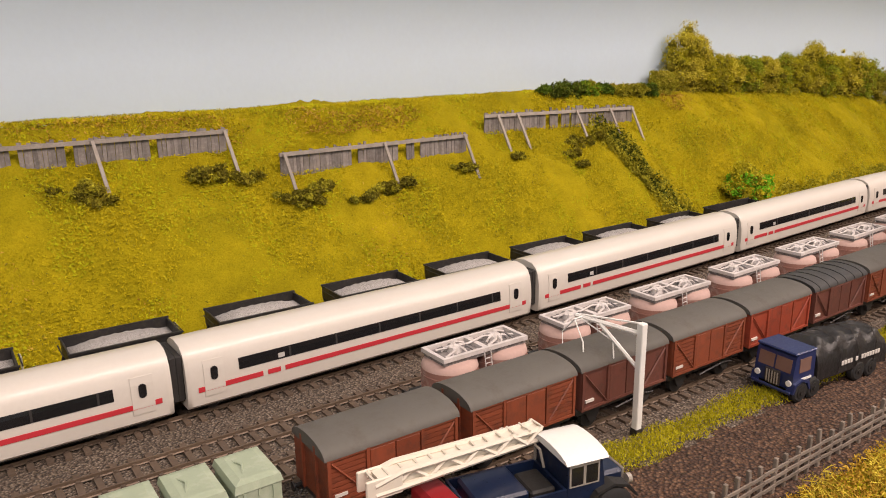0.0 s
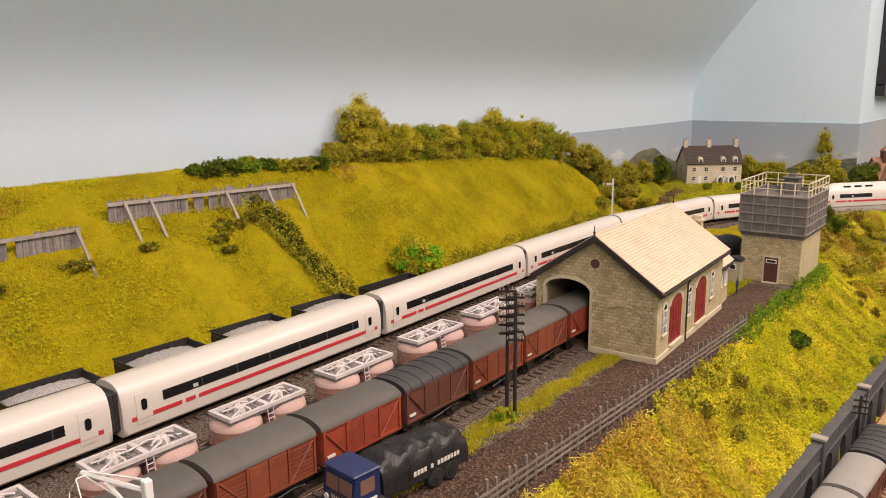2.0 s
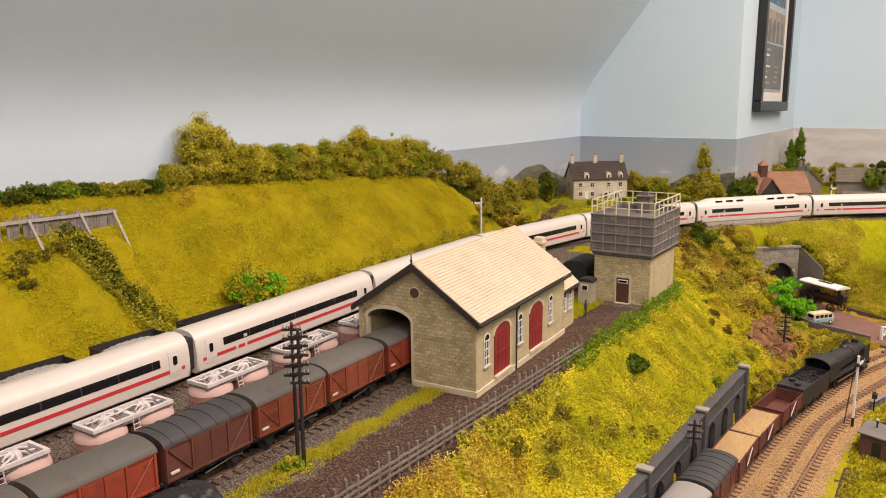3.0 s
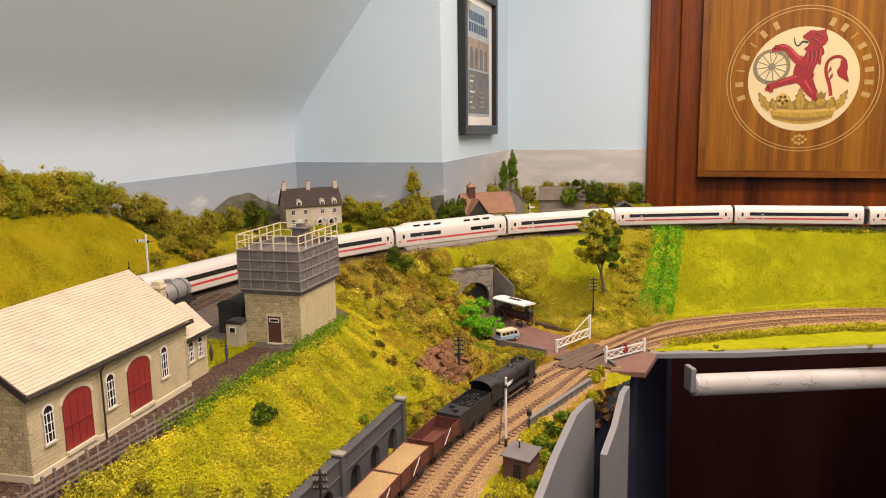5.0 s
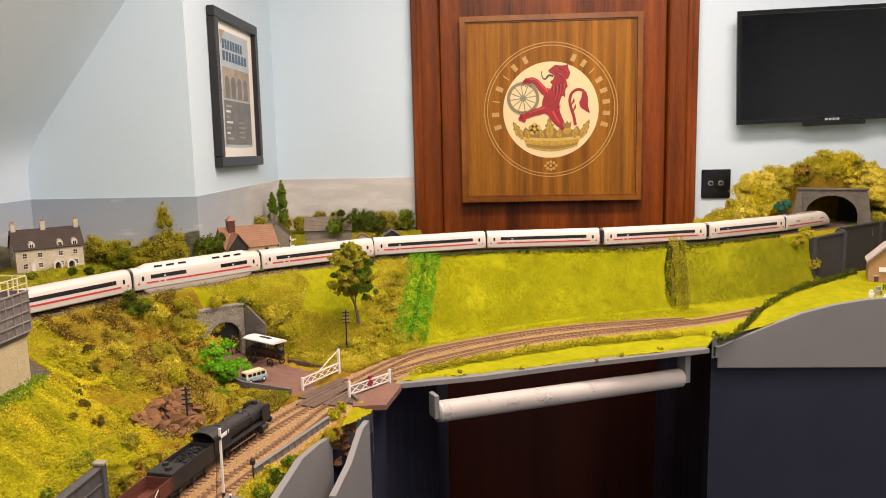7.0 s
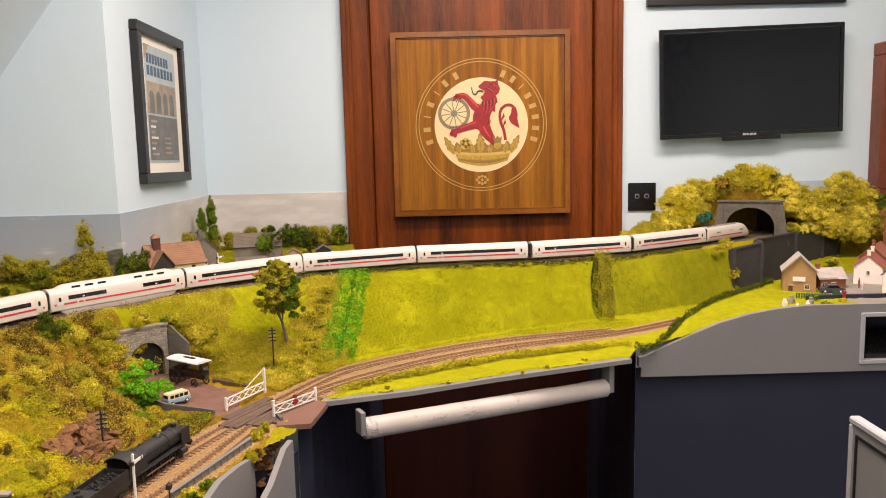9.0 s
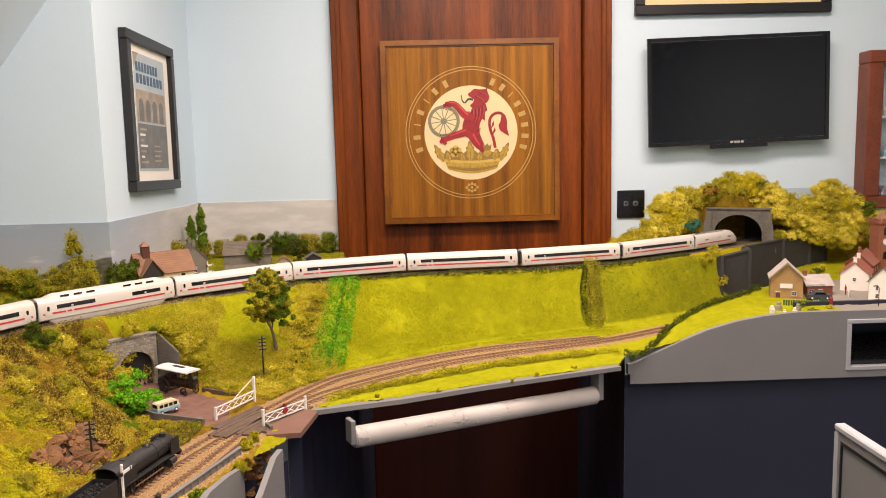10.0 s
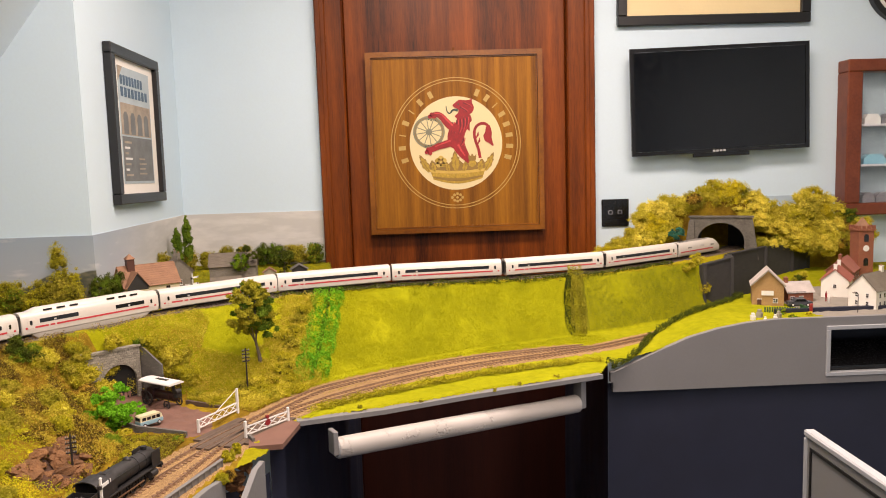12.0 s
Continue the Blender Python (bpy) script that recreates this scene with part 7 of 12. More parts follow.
def container(m):
    t = thing("goods_container", m, "pale green insulated goods container with moulded lid", "container", "containers on the flat wagon")
    part("body", B().box(-0.0095, 0.0095, -0.0130, 0.0130, 0, 0.0185, 0.0008), CONT, t)
    part("lid", B().loft([[(sx * 0.0100, sy * 0.0135, 0.0180) for sx, sy in ((-1, -1), (1, -1), (1, 1), (-1, 1))], [(sx * 0.0092, sy * 0.0126, 0.0212) for sx, sy in ((-1, -1), (1, -1), (1, 1), (-1, 1))],
                         [(sx * 0.0062, sy * 0.0096, 0.0220) for sx, sy in ((-1, -1), (1, -1), (1, 1), (-1, 1))]]), CONT, t)
    for x in (-0.006, 0.0, 0.006):
        part("rib", B().box(x - 0.0006, x + 0.0006, -0.0136, 0.0136, 0.0020, 0.0175), CONT, t)
    part("hoop", B().tube([(-0.005, -0.009, 0.0210), (-0.002, 0.0, 0.0226), (-0.005, 0.009, 0.0210)], 0.0006, 5), CONT, t)
    return t


base = on_line(VAN_L, VAN_L.near(0.0840, 0.27), 0.021, ZR)
c0 = container(base @ pose(-0.0225, 0, 0.0158))
for k in (1, 2):
    copy_thing(c0, base @ pose(-0.0225 + k * 0.0222, 0, 0.0158))


# signals and their ladders
SIG_RED = surface("signal_red", (0.42, 0.03, 0.02), 0.45, 0.1, 60, 500, 0.0)
SIG_GREEN = surface("signal_green", (0.05, 0.42, 0.12), 0.35, 0.1, 60, 500, 0.0)


def signal(x, y, z, h, label, arm=WHITE, two=False, yaw=0.0, ladder=True):
    t = thing("railway_signal", pose(x, y, z, 0, 0, yaw), label, "railway signal", "signals")
    part("post", B().box(-0.0011, 0.0011, -0.0011, 0.0011, 0.010, h, 0.0002), WHITE, t)
    part("post_foot", B().box(-0.0013, 0.0013, -0.0013, 0.0013, -0.003, 0.0102), POLE_DARK, t)
    part("finial", B().ball((0, 0, h + 0.0015), 0.0016), WHITE, t)
    for k in range(2 if two else 1):
        zz_ = h - 0.006 - 0.014 * k
        a = part("arm", B().box(-0.0022, -0.0015, -0.0150, 0.0015, zz_ - 0.0018, zz_ + 0.0018), arm, t)
        part("arm_band", B().box(-0.0026, -0.0012, -0.0130, -0.0112, zz_ - 0.0019, zz_ + 0.0019), POLE_DARK, a)
        part("lamp", B().box(-0.0022, 0.0014, 0.0016, 0.0040, zz_ - 0.0030, zz_ + 0.0005), POLE_DARK, t)
    if ladder:
        lb = B()
        for sy in (-0.0014, 0.0014):
            lb.tube([(0.0085, sy, 0), (0.0024, sy, h - 0.004)], 0.0003, 4)
        for i in range(12):
            u = (i + 0.5) / 12
            lb.tube([(0.0085 - 0.0061 * u, -0.0014, u * (h - 0.004)), (0.0085 - 0.0061 * u, 0.0014, u * (h - 0.004))], 0.00025, 4)
        part("ladder", lb, POLE_DARK, t)
    return t


signal(1.152, -0.0365, ZL, 0.079, "white wooden semaphore signal with lowered white arm", yaw=80)
signal(2.064, 0.121, zat(2.064, 0.121), 0.060, "white semaphore signal post with a ladder beside the main line", two=True, yaw=60)
sg = signal(1.233, 0.492, Z0, 0.086, "white signal post with small red and green lamp", two=False, yaw=200, ladder=False)
part("red_lens", B().ball((0.0016, 0.0090, 0.079), 0.0013), SIG_RED, sg)
part("green_lens", B().ball((0.0016, 0.0060, 0.0745), 0.0013), SIG_GREEN, sg)

# two tiny standing figures by the shed, kept as plain shapes
for x, y, c in ((1.006, 0.219, (0.03, 0.04, 0.08)), (1.000, 0.233, (0.04, 0.03, 0.03))):
    single("model_figure", B().loft([[(r * math.cos(a), 0.7 * r * math.sin(a), z) for a in [2 * math.pi * i / 8 for i in range(8)]] for r, z in
                                     ((0.0016, 0), (0.0018, 0.008), (0.0030, 0.0120), (0.0028, 0.0190), (0.0012, 0.0205), (0.0016, 0.0225), (0.0008, 0.0245))]),
           surface("figure_paint", c, 0.7, 0.2, 80, 600, 0.05), "tiny dark painted model figure standing in the yard", "figurine", "model figures", smooth=50, m=pose(x, y, Z0) @ Matrix.Scale(0.78, 4))

# ---- the lower level: retaining wall, steam train, crossing, bridges ----
ENG_GREY = surface("dark_grey_brick", (0.060, 0.060, 0.062), 0.8, 0.18, 50, 500, 0.25, 0.0005, dirt=(0.095, 0.09, 0.085))
CAP = surface("pale_cap_stone", (0.27, 0.25, 0.20), 0.85, 0.12, 60, 500, 0.2)
t = thing("retaining_wall", pose(0, 0, 0), "dark grey arcaded retaining wall with stone-capped piers", "retaining wall")
A, Bp = Vector((0.52, 0.0905)), Vector((1.106, 0.0735))
dirw = (Bp - A).normalized()
mw = Matrix.Translation((A.x, A.y, ZL - 0.002)) @ Matrix.Rotation(math.atan2(dirw.y, dirw.x), 4, "Z")
t.matrix_basis = mw
LW, HW = (Bp - A).length, 0.0600
bays = 4
for k in range(bays):
    u0, u1 = LW * k / bays, LW * (k + 1) / bays
    w3 = (u1 - u0 - 0.012) / 3
    holes = [(u0 + 0.006 + w3 * (i + 0.5)) for i in range(3)]
    outline = [(u0, 0), ]
    for c in holes:
        outline += arch_poly(c, w3 * 0.50, 0.0, 0.030, w3 * 0.25, 8)
    outline += [(u1, 0), (u1, HW), (u0, HW)]
    part("arcade_face", B().prism(outline, "y", -0.0046, -0.0004), ENG_GREY, t)
    # black backing gives the arches their shade by colour
    part("recess_shade_back", B().box(u0, u1, -0.0003, 0.0040, 0, HW), UNDER, t, "black backing, the shade of the arches put into colour")
    part("string_course", B().box(u0, u1, -0.0060, -0.0047, 0.0445, 0.0460), ENG_GREY, t)
    part("coping", B().box(u0, u1, -0.0062, 0.0050, HW, HW + 0.0022, 0.0003), ENG_GREY, t)
    for c in holes:
        part("raised_panel", tub(B(), c - w3 * 0.40, c + w3 * 0.40, 0.0050, -0.0008, 0.0, 0.0008).xform(Matrix.Translation((0, -0.0048, 0.0520)) @ Matrix.Rotation(radians(90), 4, "X")), ENG_GREY, t)
for k in range(bays + 1):
    u = LW * k / bays
    p_ = part("pier", B().box(u - 0.0036, u + 0.0036, -0.0075, 0.0045, 0, HW + 0.004, 0.0004), ENG_GREY, t)
    part("pier_cap", B().box(u - 0.0044, u + 0.0044, -0.0085, 0.0055, HW + 0.004, HW + 0.0068, 0.0006), CAP, p_)

# black tender engine
LOCO = surface("loco_black", (0.014, 0.014, 0.015), 0.55, 0.25, 50, 500, 0.15, 0.0003, dirt=(0.035, 0.032, 0.030))
COAL = grains("coal", [(0.006, 0.006, 0.006), (0.012, 0.012, 0.012), (0.025, 0.025, 0.025)], 0.0018, 0.5)
ZRL = ZL + 0.0034


def spoked(parent, x, y, r):
    b = B()
    n = 22
    ring = lambda rr, yy_: [(x + rr * math.cos(2 * math.pi * i / n), yy_, r + rr * math.sin(2 * math.pi * i / n)) for i in range(n)]
    b.loft([ring(r * 0.84, y - 0.0012), ring(r, y - 0.0012), ring(r, y + 0.0012), ring(r * 0.84, y + 0.0012), ring(r * 0.84, y - 0.0012)], True, False)
    w = part("wheel", b, LOCO, parent)
    for i in range(10):
        a = 2 * math.pi * i / 10
        part("spoke", B().tube([(x + 0.18 * r * math.cos(a), y, r + 0.18 * r * math.sin(a)), (x + 0.86 * r * math.cos(a), y, r + 0.86 * r * math.sin(a))], 0.0005, 4), LOCO, w)
    part("hub", B().cyl((x, y - 0.0014, r), (x, y + 0.0014, r), r * 0.2, n=10), LOCO, w)
    return w


t = thing("steam_locomotive", on_line(SIDING, SIDING.near(1.287, -0.003), 0.036, ZRL) @ Matrix.Diagonal((0.80, 1.0, 1.0, 1.0)), "weathered black steam locomotive on the goods loop", "locomotive")
part("frames", B().box(-0.066, 0.078, -0.0070, 0.0070, 0.0060, 0.0140), LOCO, t)
part("running_plate", B().box(-0.078, 0.082, -0.0150, 0.0150, 0.0165, 0.0178), LOCO, t)
bo = B()
ring = lambda x, r, z=0.0285: [(x, r * math.cos(2 * math.pi * i / 24), z + r * math.sin(2 * math.pi * i / 24)) for i in range(24)]
part("boiler", bo.loft([ring(-0.040, 0.0125, 0.0290), ring(-0.010, 0.0122, 0.0290), ring(0.048, 0.0108), ring(0.0485, 0.0114), ring(0.074, 0.0114), ring(0.076, 0.0100)]), LOCO, t, smooth=40)
for x in (-0.020, 0.004, 0.028):
    part("boiler_band", B().loft([ring(x - 0.0005, 0.0121), ring(x + 0.0005, 0.0121)]), LOCO, t)
part("firebox", B().prism([(-0.0130, 0.0170), (0.0130, 0.0170), (0.0132, 0.0340), (0.0080, 0.0405), (-0.0080, 0.0405), (-0.0132, 0.0340)], "x", -0.052, -0.0305), LOCO, t)
part("chimney", B().cyl((0.062, 0, 0.037), (0.062, 0, 0.0440), 0.0038, 0.0042, 16), LOCO, t)
part("dome", B().ball((0.018, 0, 0.0385), 0.0055, 14, 8), LOCO, t, smooth=60)
part("safety_valve", B().cyl((-0.022, 0.002, 0.040), (-0.022, 0.002, 0.0435), 0.0010, n=8), LOCO, t)
cabp = [(-0.0150, 0.0178), (0.0150, 0.0178), (0.0150, 0.0370)] + [(0.0150 * math.cos(math.pi * i / 8), 0.0370 + 0.0068 * math.sin(math.pi * i / 8)) for i in range(1, 8)] + [(-0.0150, 0.0370)]
cabn = part("cab", B().prism(cabp, "x", -0.0535, -0.0520).box(-0.0755, -0.0535, -0.0150, -0.0138, 0.0178, 0.0370).box(-0.0755, -0.0535, 0.0138, 0.0150, 0.0178, 0.0370), LOCO, t)
part("cab_roof", B().prism([(0.0158 * math.cos(math.pi * i / 10), 0.0370 + 0.0074 * math.sin(math.pi * i / 10)) for i in range(11)] + [(0.0148 * math.cos(math.pi * i / 10), 0.0366 + 0.0066 * math.sin(math.pi * i / 10)) for i in range(10, -1, -1)], "x", -0.0800, -0.0515), LOCO, cabn)
for sd in (-1, 1):
    y0, y1 = sorted((sd * 0.0135, sd * 0.0143))
    part("smoke_deflector", B().box(0.056, 0.079, y0, y1, 0.0178, 0.0385, 0.0003), LOCO, t)
    part("cylinder", B().cyl((0.050, sd * 0.0125, 0.0100), (0.066, sd * 0.0125, 0.0100), 0.0048, n=14), LOCO, t)
    part("coupling_rod", B().box(-0.034, 0.036, min(sd * 0.0118, sd * 0.0128), max(sd * 0.0118, sd * 0.0128), 0.0075, 0.0090), RAIL, t)
    for x in (-0.034, -0.011, 0.012, 0.035):
        spoked(t, x, sd * 0.0095, 0.0093)
    spoked(t, 0.060, sd * 0.0095, 0.0058)
    part("buffer", B().cyl((0.080, sd * 0.0105, 0.0140), (0.086, sd * 0.0105, 0.0140), 0.0012, n=8).cyl((0.086, sd * 0.0105, 0.0140), (0.0868, sd * 0.0105, 0.0140), 0.0030, n=12), LOCO, t)
    part("handrail", B().tube([(-0.028, sd * 0.0122, 0.0335), (0.072, sd * 0.0115, 0.0335)], 0.0004, 5), LOCO, t)
part("buffer_beam", B().box(0.0795, 0.0815, -0.0145, 0.0145, 0.0110, 0.0178), LOCO, t)
part("lamp", B().cyl((0.0765, 0, 0.0290), (0.0790, 0, 0.0290), 0.0060, 0.0050, 16), LOCO, t)

t = thing("locomotive_tender", on_line(SIDING, SIDING.near(1.1865, 0.020), 0.028, ZRL), "black six-wheeled tender half full of coal", "tender")
part("tank", tub(B(), -0.044, 0.040, 0.0148, 0.0135, 0.0325, 0.0010).box(-0.043, 0.039, -0.0138, 0.0138, 0.0135, 0.0265), LOCO, t)
part("rear_deck", B().box(-0.0435, -0.016, -0.0140, 0.0140, 0.0265, 0.0330, 0.0004), LOCO, t)
for x, y in ((-0.034, -0.005), (-0.024, 0.005)):
    part("filler", B().cyl((x, y, 0.0330), (x, y, 0.0362), 0.0034, n=14), LOCO, t)
cb = B()
rr = random.Random(3)
for k in range(110):
    x, y = rr.uniform(-0.014, 0.036), rr.uniform(-0.012, 0.012)
    r = rr.uniform(0.0012, 0.0026)
    cb.ball((x, y, 0.0268 + rr.uniform(0, 0.0045) * (1 - abs(y) / 0.014)), r, 5, 4, 0.8)
part("coal_load", cb, COAL, t)
part("frame", B().box(-0.045, 0.041, -0.0125, 0.0125, 0.0070, 0.0135), LOCO, t)
for sd in (-1, 1):
    for x in (-0.028, -0.002, 0.024):
        spoked(t, x, sd * 0.0095, 0.0066)
        part("axle_box", B().box(x - 0.0030, x + 0.0030, min(sd * 0.0120, sd * 0.0138), max(sd * 0.0120, sd * 0.0138), 0.0050, 0.0100), LOCO, t)


# open wagons behind the tender, and vans
MINERAL = surface("open_wagon_brown", (0.11, 0.030, 0.018), 0.65, 0.2, 50, 500, 0.15, dirt=(0.04, 0.025, 0.02))
SAND = grains("sand_load", [(0.40, 0.25, 0.10), (0.50, 0.33, 0.14), (0.58, 0.40, 0.19)], 0.0009, depth=0.0005)


def open_wagon(m, label, load, group):
    t = thing("open_wagon", m, label, "open wagon", group)
    chassis(t, 0.068)
    h = 0.034
    part("wagon_floor", B().box(-h + 0.001, h - 0.001, -0.0138, 0.0138, 0.0142, 0.0154), MINERAL, t)
    for k in range(5):
        z = 0.0143 + k * 0.0031
        part("plank", tub(B(), -h, h, 0.0150, z, z + 0.0028, 0.0011), MINERAL, t)
    for sd in (-1, 1):
        y0, y1 = sorted((sd * 0.0150, sd * 0.0158))
        for x in (-h + 0.001, -0.010, 0.010, h - 0.001):
            part("strap", B().box(x - 0.0008, x + 0.0008, y0, y1, 0.0143, 0.0298), MINERAL, t)
        part("diagonal_stripe", B().tube([(-0.008, sd * 0.0154, 0.0160), (0.008, sd * 0.0154, 0.0285)], 0.0005, 4), LABEL_W, t)
    if load:
        v, f = [], []
        for i in range(17):
            for j in range(9):
                e = min(1, 5 * min(i / 16, 1 - i / 16)) * min(1, 3 * min(j / 8, 1 - j / 8))
                v.append((-h + 0.0012 + (2 * h - 0.0024) * i / 16, -0.0138 + 0.0276 * j / 8, 0.0290 + 0.0016 * e))
        f = [(i * 9 + j, (i + 1) * 9 + j, (i + 1) * 9 + j + 1, i * 9 + j + 1) for i in range(16) for j in range(8)]
        part("load", B().add(v, f), SAND, t, "level load of ochre sand", smooth=60)
    return t


open_wagon(on_line(SIDING, SIDING.near(1.1060, 0.031), 0.021, ZRL), "empty brown planked open wagon", False, "")
ow = open_wagon(on_line(SIDING, SIDING.near(1.0305, 0.041), 0.021, ZRL), "brown open wagon filled with ochre sand", True, "sand wagons")
copy_thing(ow, on_line(SIDING, SIDING.near(0.9585, 0.045), 0.021, ZRL))
copy_thing(van_kinds[3], on_line(SIDING, SIDING.near(0.8830, 0.048), 0.021, ZRL))
gv = make_van("brown goods van with pale grey roof on the lower line", BAUXITE_DARK, surface("pale_grey_roof", (0.24, 0.23, 0.21), 0.75, 0.1, 50, 500, 0.1), "ply")
gv.matrix_basis = on_line(SIDING, SIDING.near(0.808, 0.050), 0.021, ZRL)
copy_thing(gv, on_line(SIDING, SIDING.near(0.733, 0.053), 0.021, ZRL))

# platelayers' hut beside the line
BROWN_BR = masonry("brown_brick", [(0.10, 0.042, 0.028), (0.14, 0.06, 0.04)], (0.10, 0.07, 0.05), 0.0032, 0.0012, depth=0.0003)
t = thing("platelayers_hut", pose(1.092, -0.0665, ZL, 0, 0, -8), "small brown brick hut with grey felt roof and stove pipe", "hut")
part("body", B().box(-0.017, 0.017, -0.0135, 0.0135, -0.002, 0.0235), BROWN_BR, t)
part("roof", B().prism([(-0.0160, 0.0228), (0.0160, 0.0250), (0.0160, 0.0264), (-0.0160, 0.0242)], "x", -0.0195, 0.0195), ROOF_GREY, t)
part("stove_pipe", B().cyl((0.006, 0.004, 0.0240), (0.006, 0.004, 0.0330), 0.0009, n=8), POLE_DARK, t)
part("pipe_cowl", B().cyl((0.006, 0.004, 0.0330), (0.006, 0.004, 0.0348), 0.0013, n=8), WHITE, t)
part("door", B().box(-0.0176, -0.0168, -0.006, 0.002, 0, 0.018), POLE_DARK, t)
t = thing("ground_lamp", pose(1.205, -0.052, ZL), "short dark lamp post with a square lantern", "lamp")
part("post", B().cyl((0, 0, -0.002), (0, 0, 0.018), 0.0008, n=8), POLE_DARK, t)
part("lantern", B().box(-0.0026, 0.0026, -0.0026, 0.0026, 0.018, 0.0235, 0.0004), POLE_DARK, t)
part("lantern_cap", B().cyl((0, 0, 0.0235), (0, 0, 0.0262), 0.0034, 0.0006, 8), POLE_DARK, t)

# girder bridge in front of the line
GIRDER = surface("grey_girder", (0.17, 0.165, 0.16), 0.65, 0.12, 50, 500, 0.15)
p0, p1 = Vector((1.215, -0.0490)), Vector((1.378, -0.1020))
d = (p1 - p0).normalized()
t = thing("girder_bridge", Matrix.Translation((p0.x, p0.y, ZL)) @ Matrix.Rotation(math.atan2(d.y, d.x), 4, "Z"), "grey plate girder bridge beside the branch line", "bridge")
Lb = (p1 - p0).length
part("web", B().box(0, Lb, -0.0008, 0.0008, -0.010, 0.0085), GIRDER, t)
part("top_flange", B().box(0, Lb, -0.0026, 0.0026, 0.0085, 0.0098), GIRDER, t)
part("bottom_flange", B().box(0, Lb, -0.0026, 0.0026, -0.0112, -0.0100), GIRDER, t)
for k in range(13):
    x = 0.003 + (Lb - 0.006) * k / 12
    part("stiffener", B().box(x - 0.0005, x + 0.0005, -0.0024, 0.0024, -0.0100, 0.0085), GIRDER, t)

# level crossing
DECK = surface("crossing_timber", (0.105, 0.070, 0.050), 0.85, 0.2, 60, 500, 0.3, 0.0004)
for line, s0, s1 in ((LOW, (1.445, -0.085), (1.560, -0.140)), (SIDING, (1.440, -0.050), (1.535, -0.104))):
    sa, sb = line.near(*s0), line.near(*s1)
    t = thing("crossing_deck", pose(0, 0, 0), "dark timber boards of the level crossing", "crossing", "crossing boards")
    for off in (-0.0125, 0.0, 0.0125):
        w = 0.0062 if off == 0 else 0.0036
        rings = []
        for i in range(9):
            s = sa + (sb - sa) * i / 8
            p, dd = line.at(s), line.dir(s)
            rings.append([(p[0] - dd[1] * (off + u), p[1] + dd[0] * (off + u), ZL + z) for u, z in ((-w, 0.0004), (w, 0.0004), (w, 0.0030), (-w, 0.0030))])
        part("board", B().loft(rings), DECK, t)
ends = [(ln.near(*a), ln.near(*c)) for ln, a, c in ((LOW, (1.462, -0.093), (1.572, -0.147)), (SIDING, (1.462, -0.062), (1.552, -0.114)))]
side = lambda ln, k, u, off: (lambda q, d: (q[0] - d[1] * off, q[1] + d[0] * off))(ln.at(ends[k][0] + (ends[k][1] - ends[k][0]) * u), ln.dir(ends[k][0] + (ends[k][1] - ends[k][0]) * u))
t = thing("crossing_deck", pose(0, 0, 0), "brown timber boards between and beside the tracks of the crossing", "crossing", "crossing boards")
for (la, ka, oa), (lb_, kb, ob_), n in (((LOW, 0, 0.0168), (SIDING, 1, -0.0168), 3), ((SIDING, 1, 0.0168), (SIDING, 1, 0.0320), 2), ((LOW, 0, -0.0300), (LOW, 0, -0.0168), 2)):
    for q in range(n):
        f0, f1 = q / n + 0.01, (q + 1) / n - 0.02
        rings = []
        for i in range(9):
            a, c = Vector(side(la, ka, i / 8, oa)), Vector(side(lb_, kb, i / 8, ob_))
            e, g = a.lerp(c, f0), a.lerp(c, f1)
            rings.append([(e.x, e.y, ZL + 0.0002), (g.x, g.y, ZL + 0.0002), (g.x, g.y, ZL + 0.0030), (e.x, e.y, ZL + 0.0030)])
        part("board", B().loft(rings), DECK, t)


def crossing_gate(x0, y0, x1, y1, z, target, stay, label):
    d = Vector((x1 - x0, y1 - y0))
    L = d.length
    t = thing("crossing_gate", Matrix.Translation((x0, y0, z)) @ Matrix.Rotation(math.atan2(d.y, d.x), 4, "Z"), label, "gate", "level crossing gates")
    part("post", B().box(-0.0018, 0.0018, -0.0018, 0.0018, -0.003, 0.0250 if not stay else 0.0180, 0.0003), WHITE, t)
    part("post", B().box(L - 0.0018, L + 0.0018, -0.0018, 0.0018, -0.003, 0.0220 if not stay else 0.0390, 0.0003), WHITE, t)
    for z_ in (0.0030, 0.0150):
        part("gate_rail", B().box(0.0020, L - 0.0020, -0.0008, 0.0008, z_, z_ + 0.0018), WHITE, t)
    n = max(3, int(L / 0.018))
    for i in range(n):
        a, c = 0.0025 + (L - 0.005) * i / n, 0.0025 + (L - 0.005) * (i + 1) / n
        part("cross_brace", B().tube([(a, 0, 0.0045), (c, 0, 0.0150)], 0.0007, 4), WHITE, t)
        part("cross_brace", B().tube([(a, 0, 0.0150), (c, 0, 0.0045)], 0.0007, 4), WHITE, t)
    if stay:
        part("stay", B().tube([(L, 0, 0.0380), (L * 0.45, 0, 0.0168)], 0.0006, 5), WHITE, t)
    if target:
        part("target", B().cyl((L * 0.5, -0.0016, 0.0110), (L * 0.5, 0.0016, 0.0110), 0.0048, n=16), RED_PAINT, t, "round red target")
        part("lamp", B().box(L * 0.5 - 0.002, L * 0.5 + 0.002, -0.002, 0.002, 0.0170, 0.0220), RED_PAINT, t)
    return t


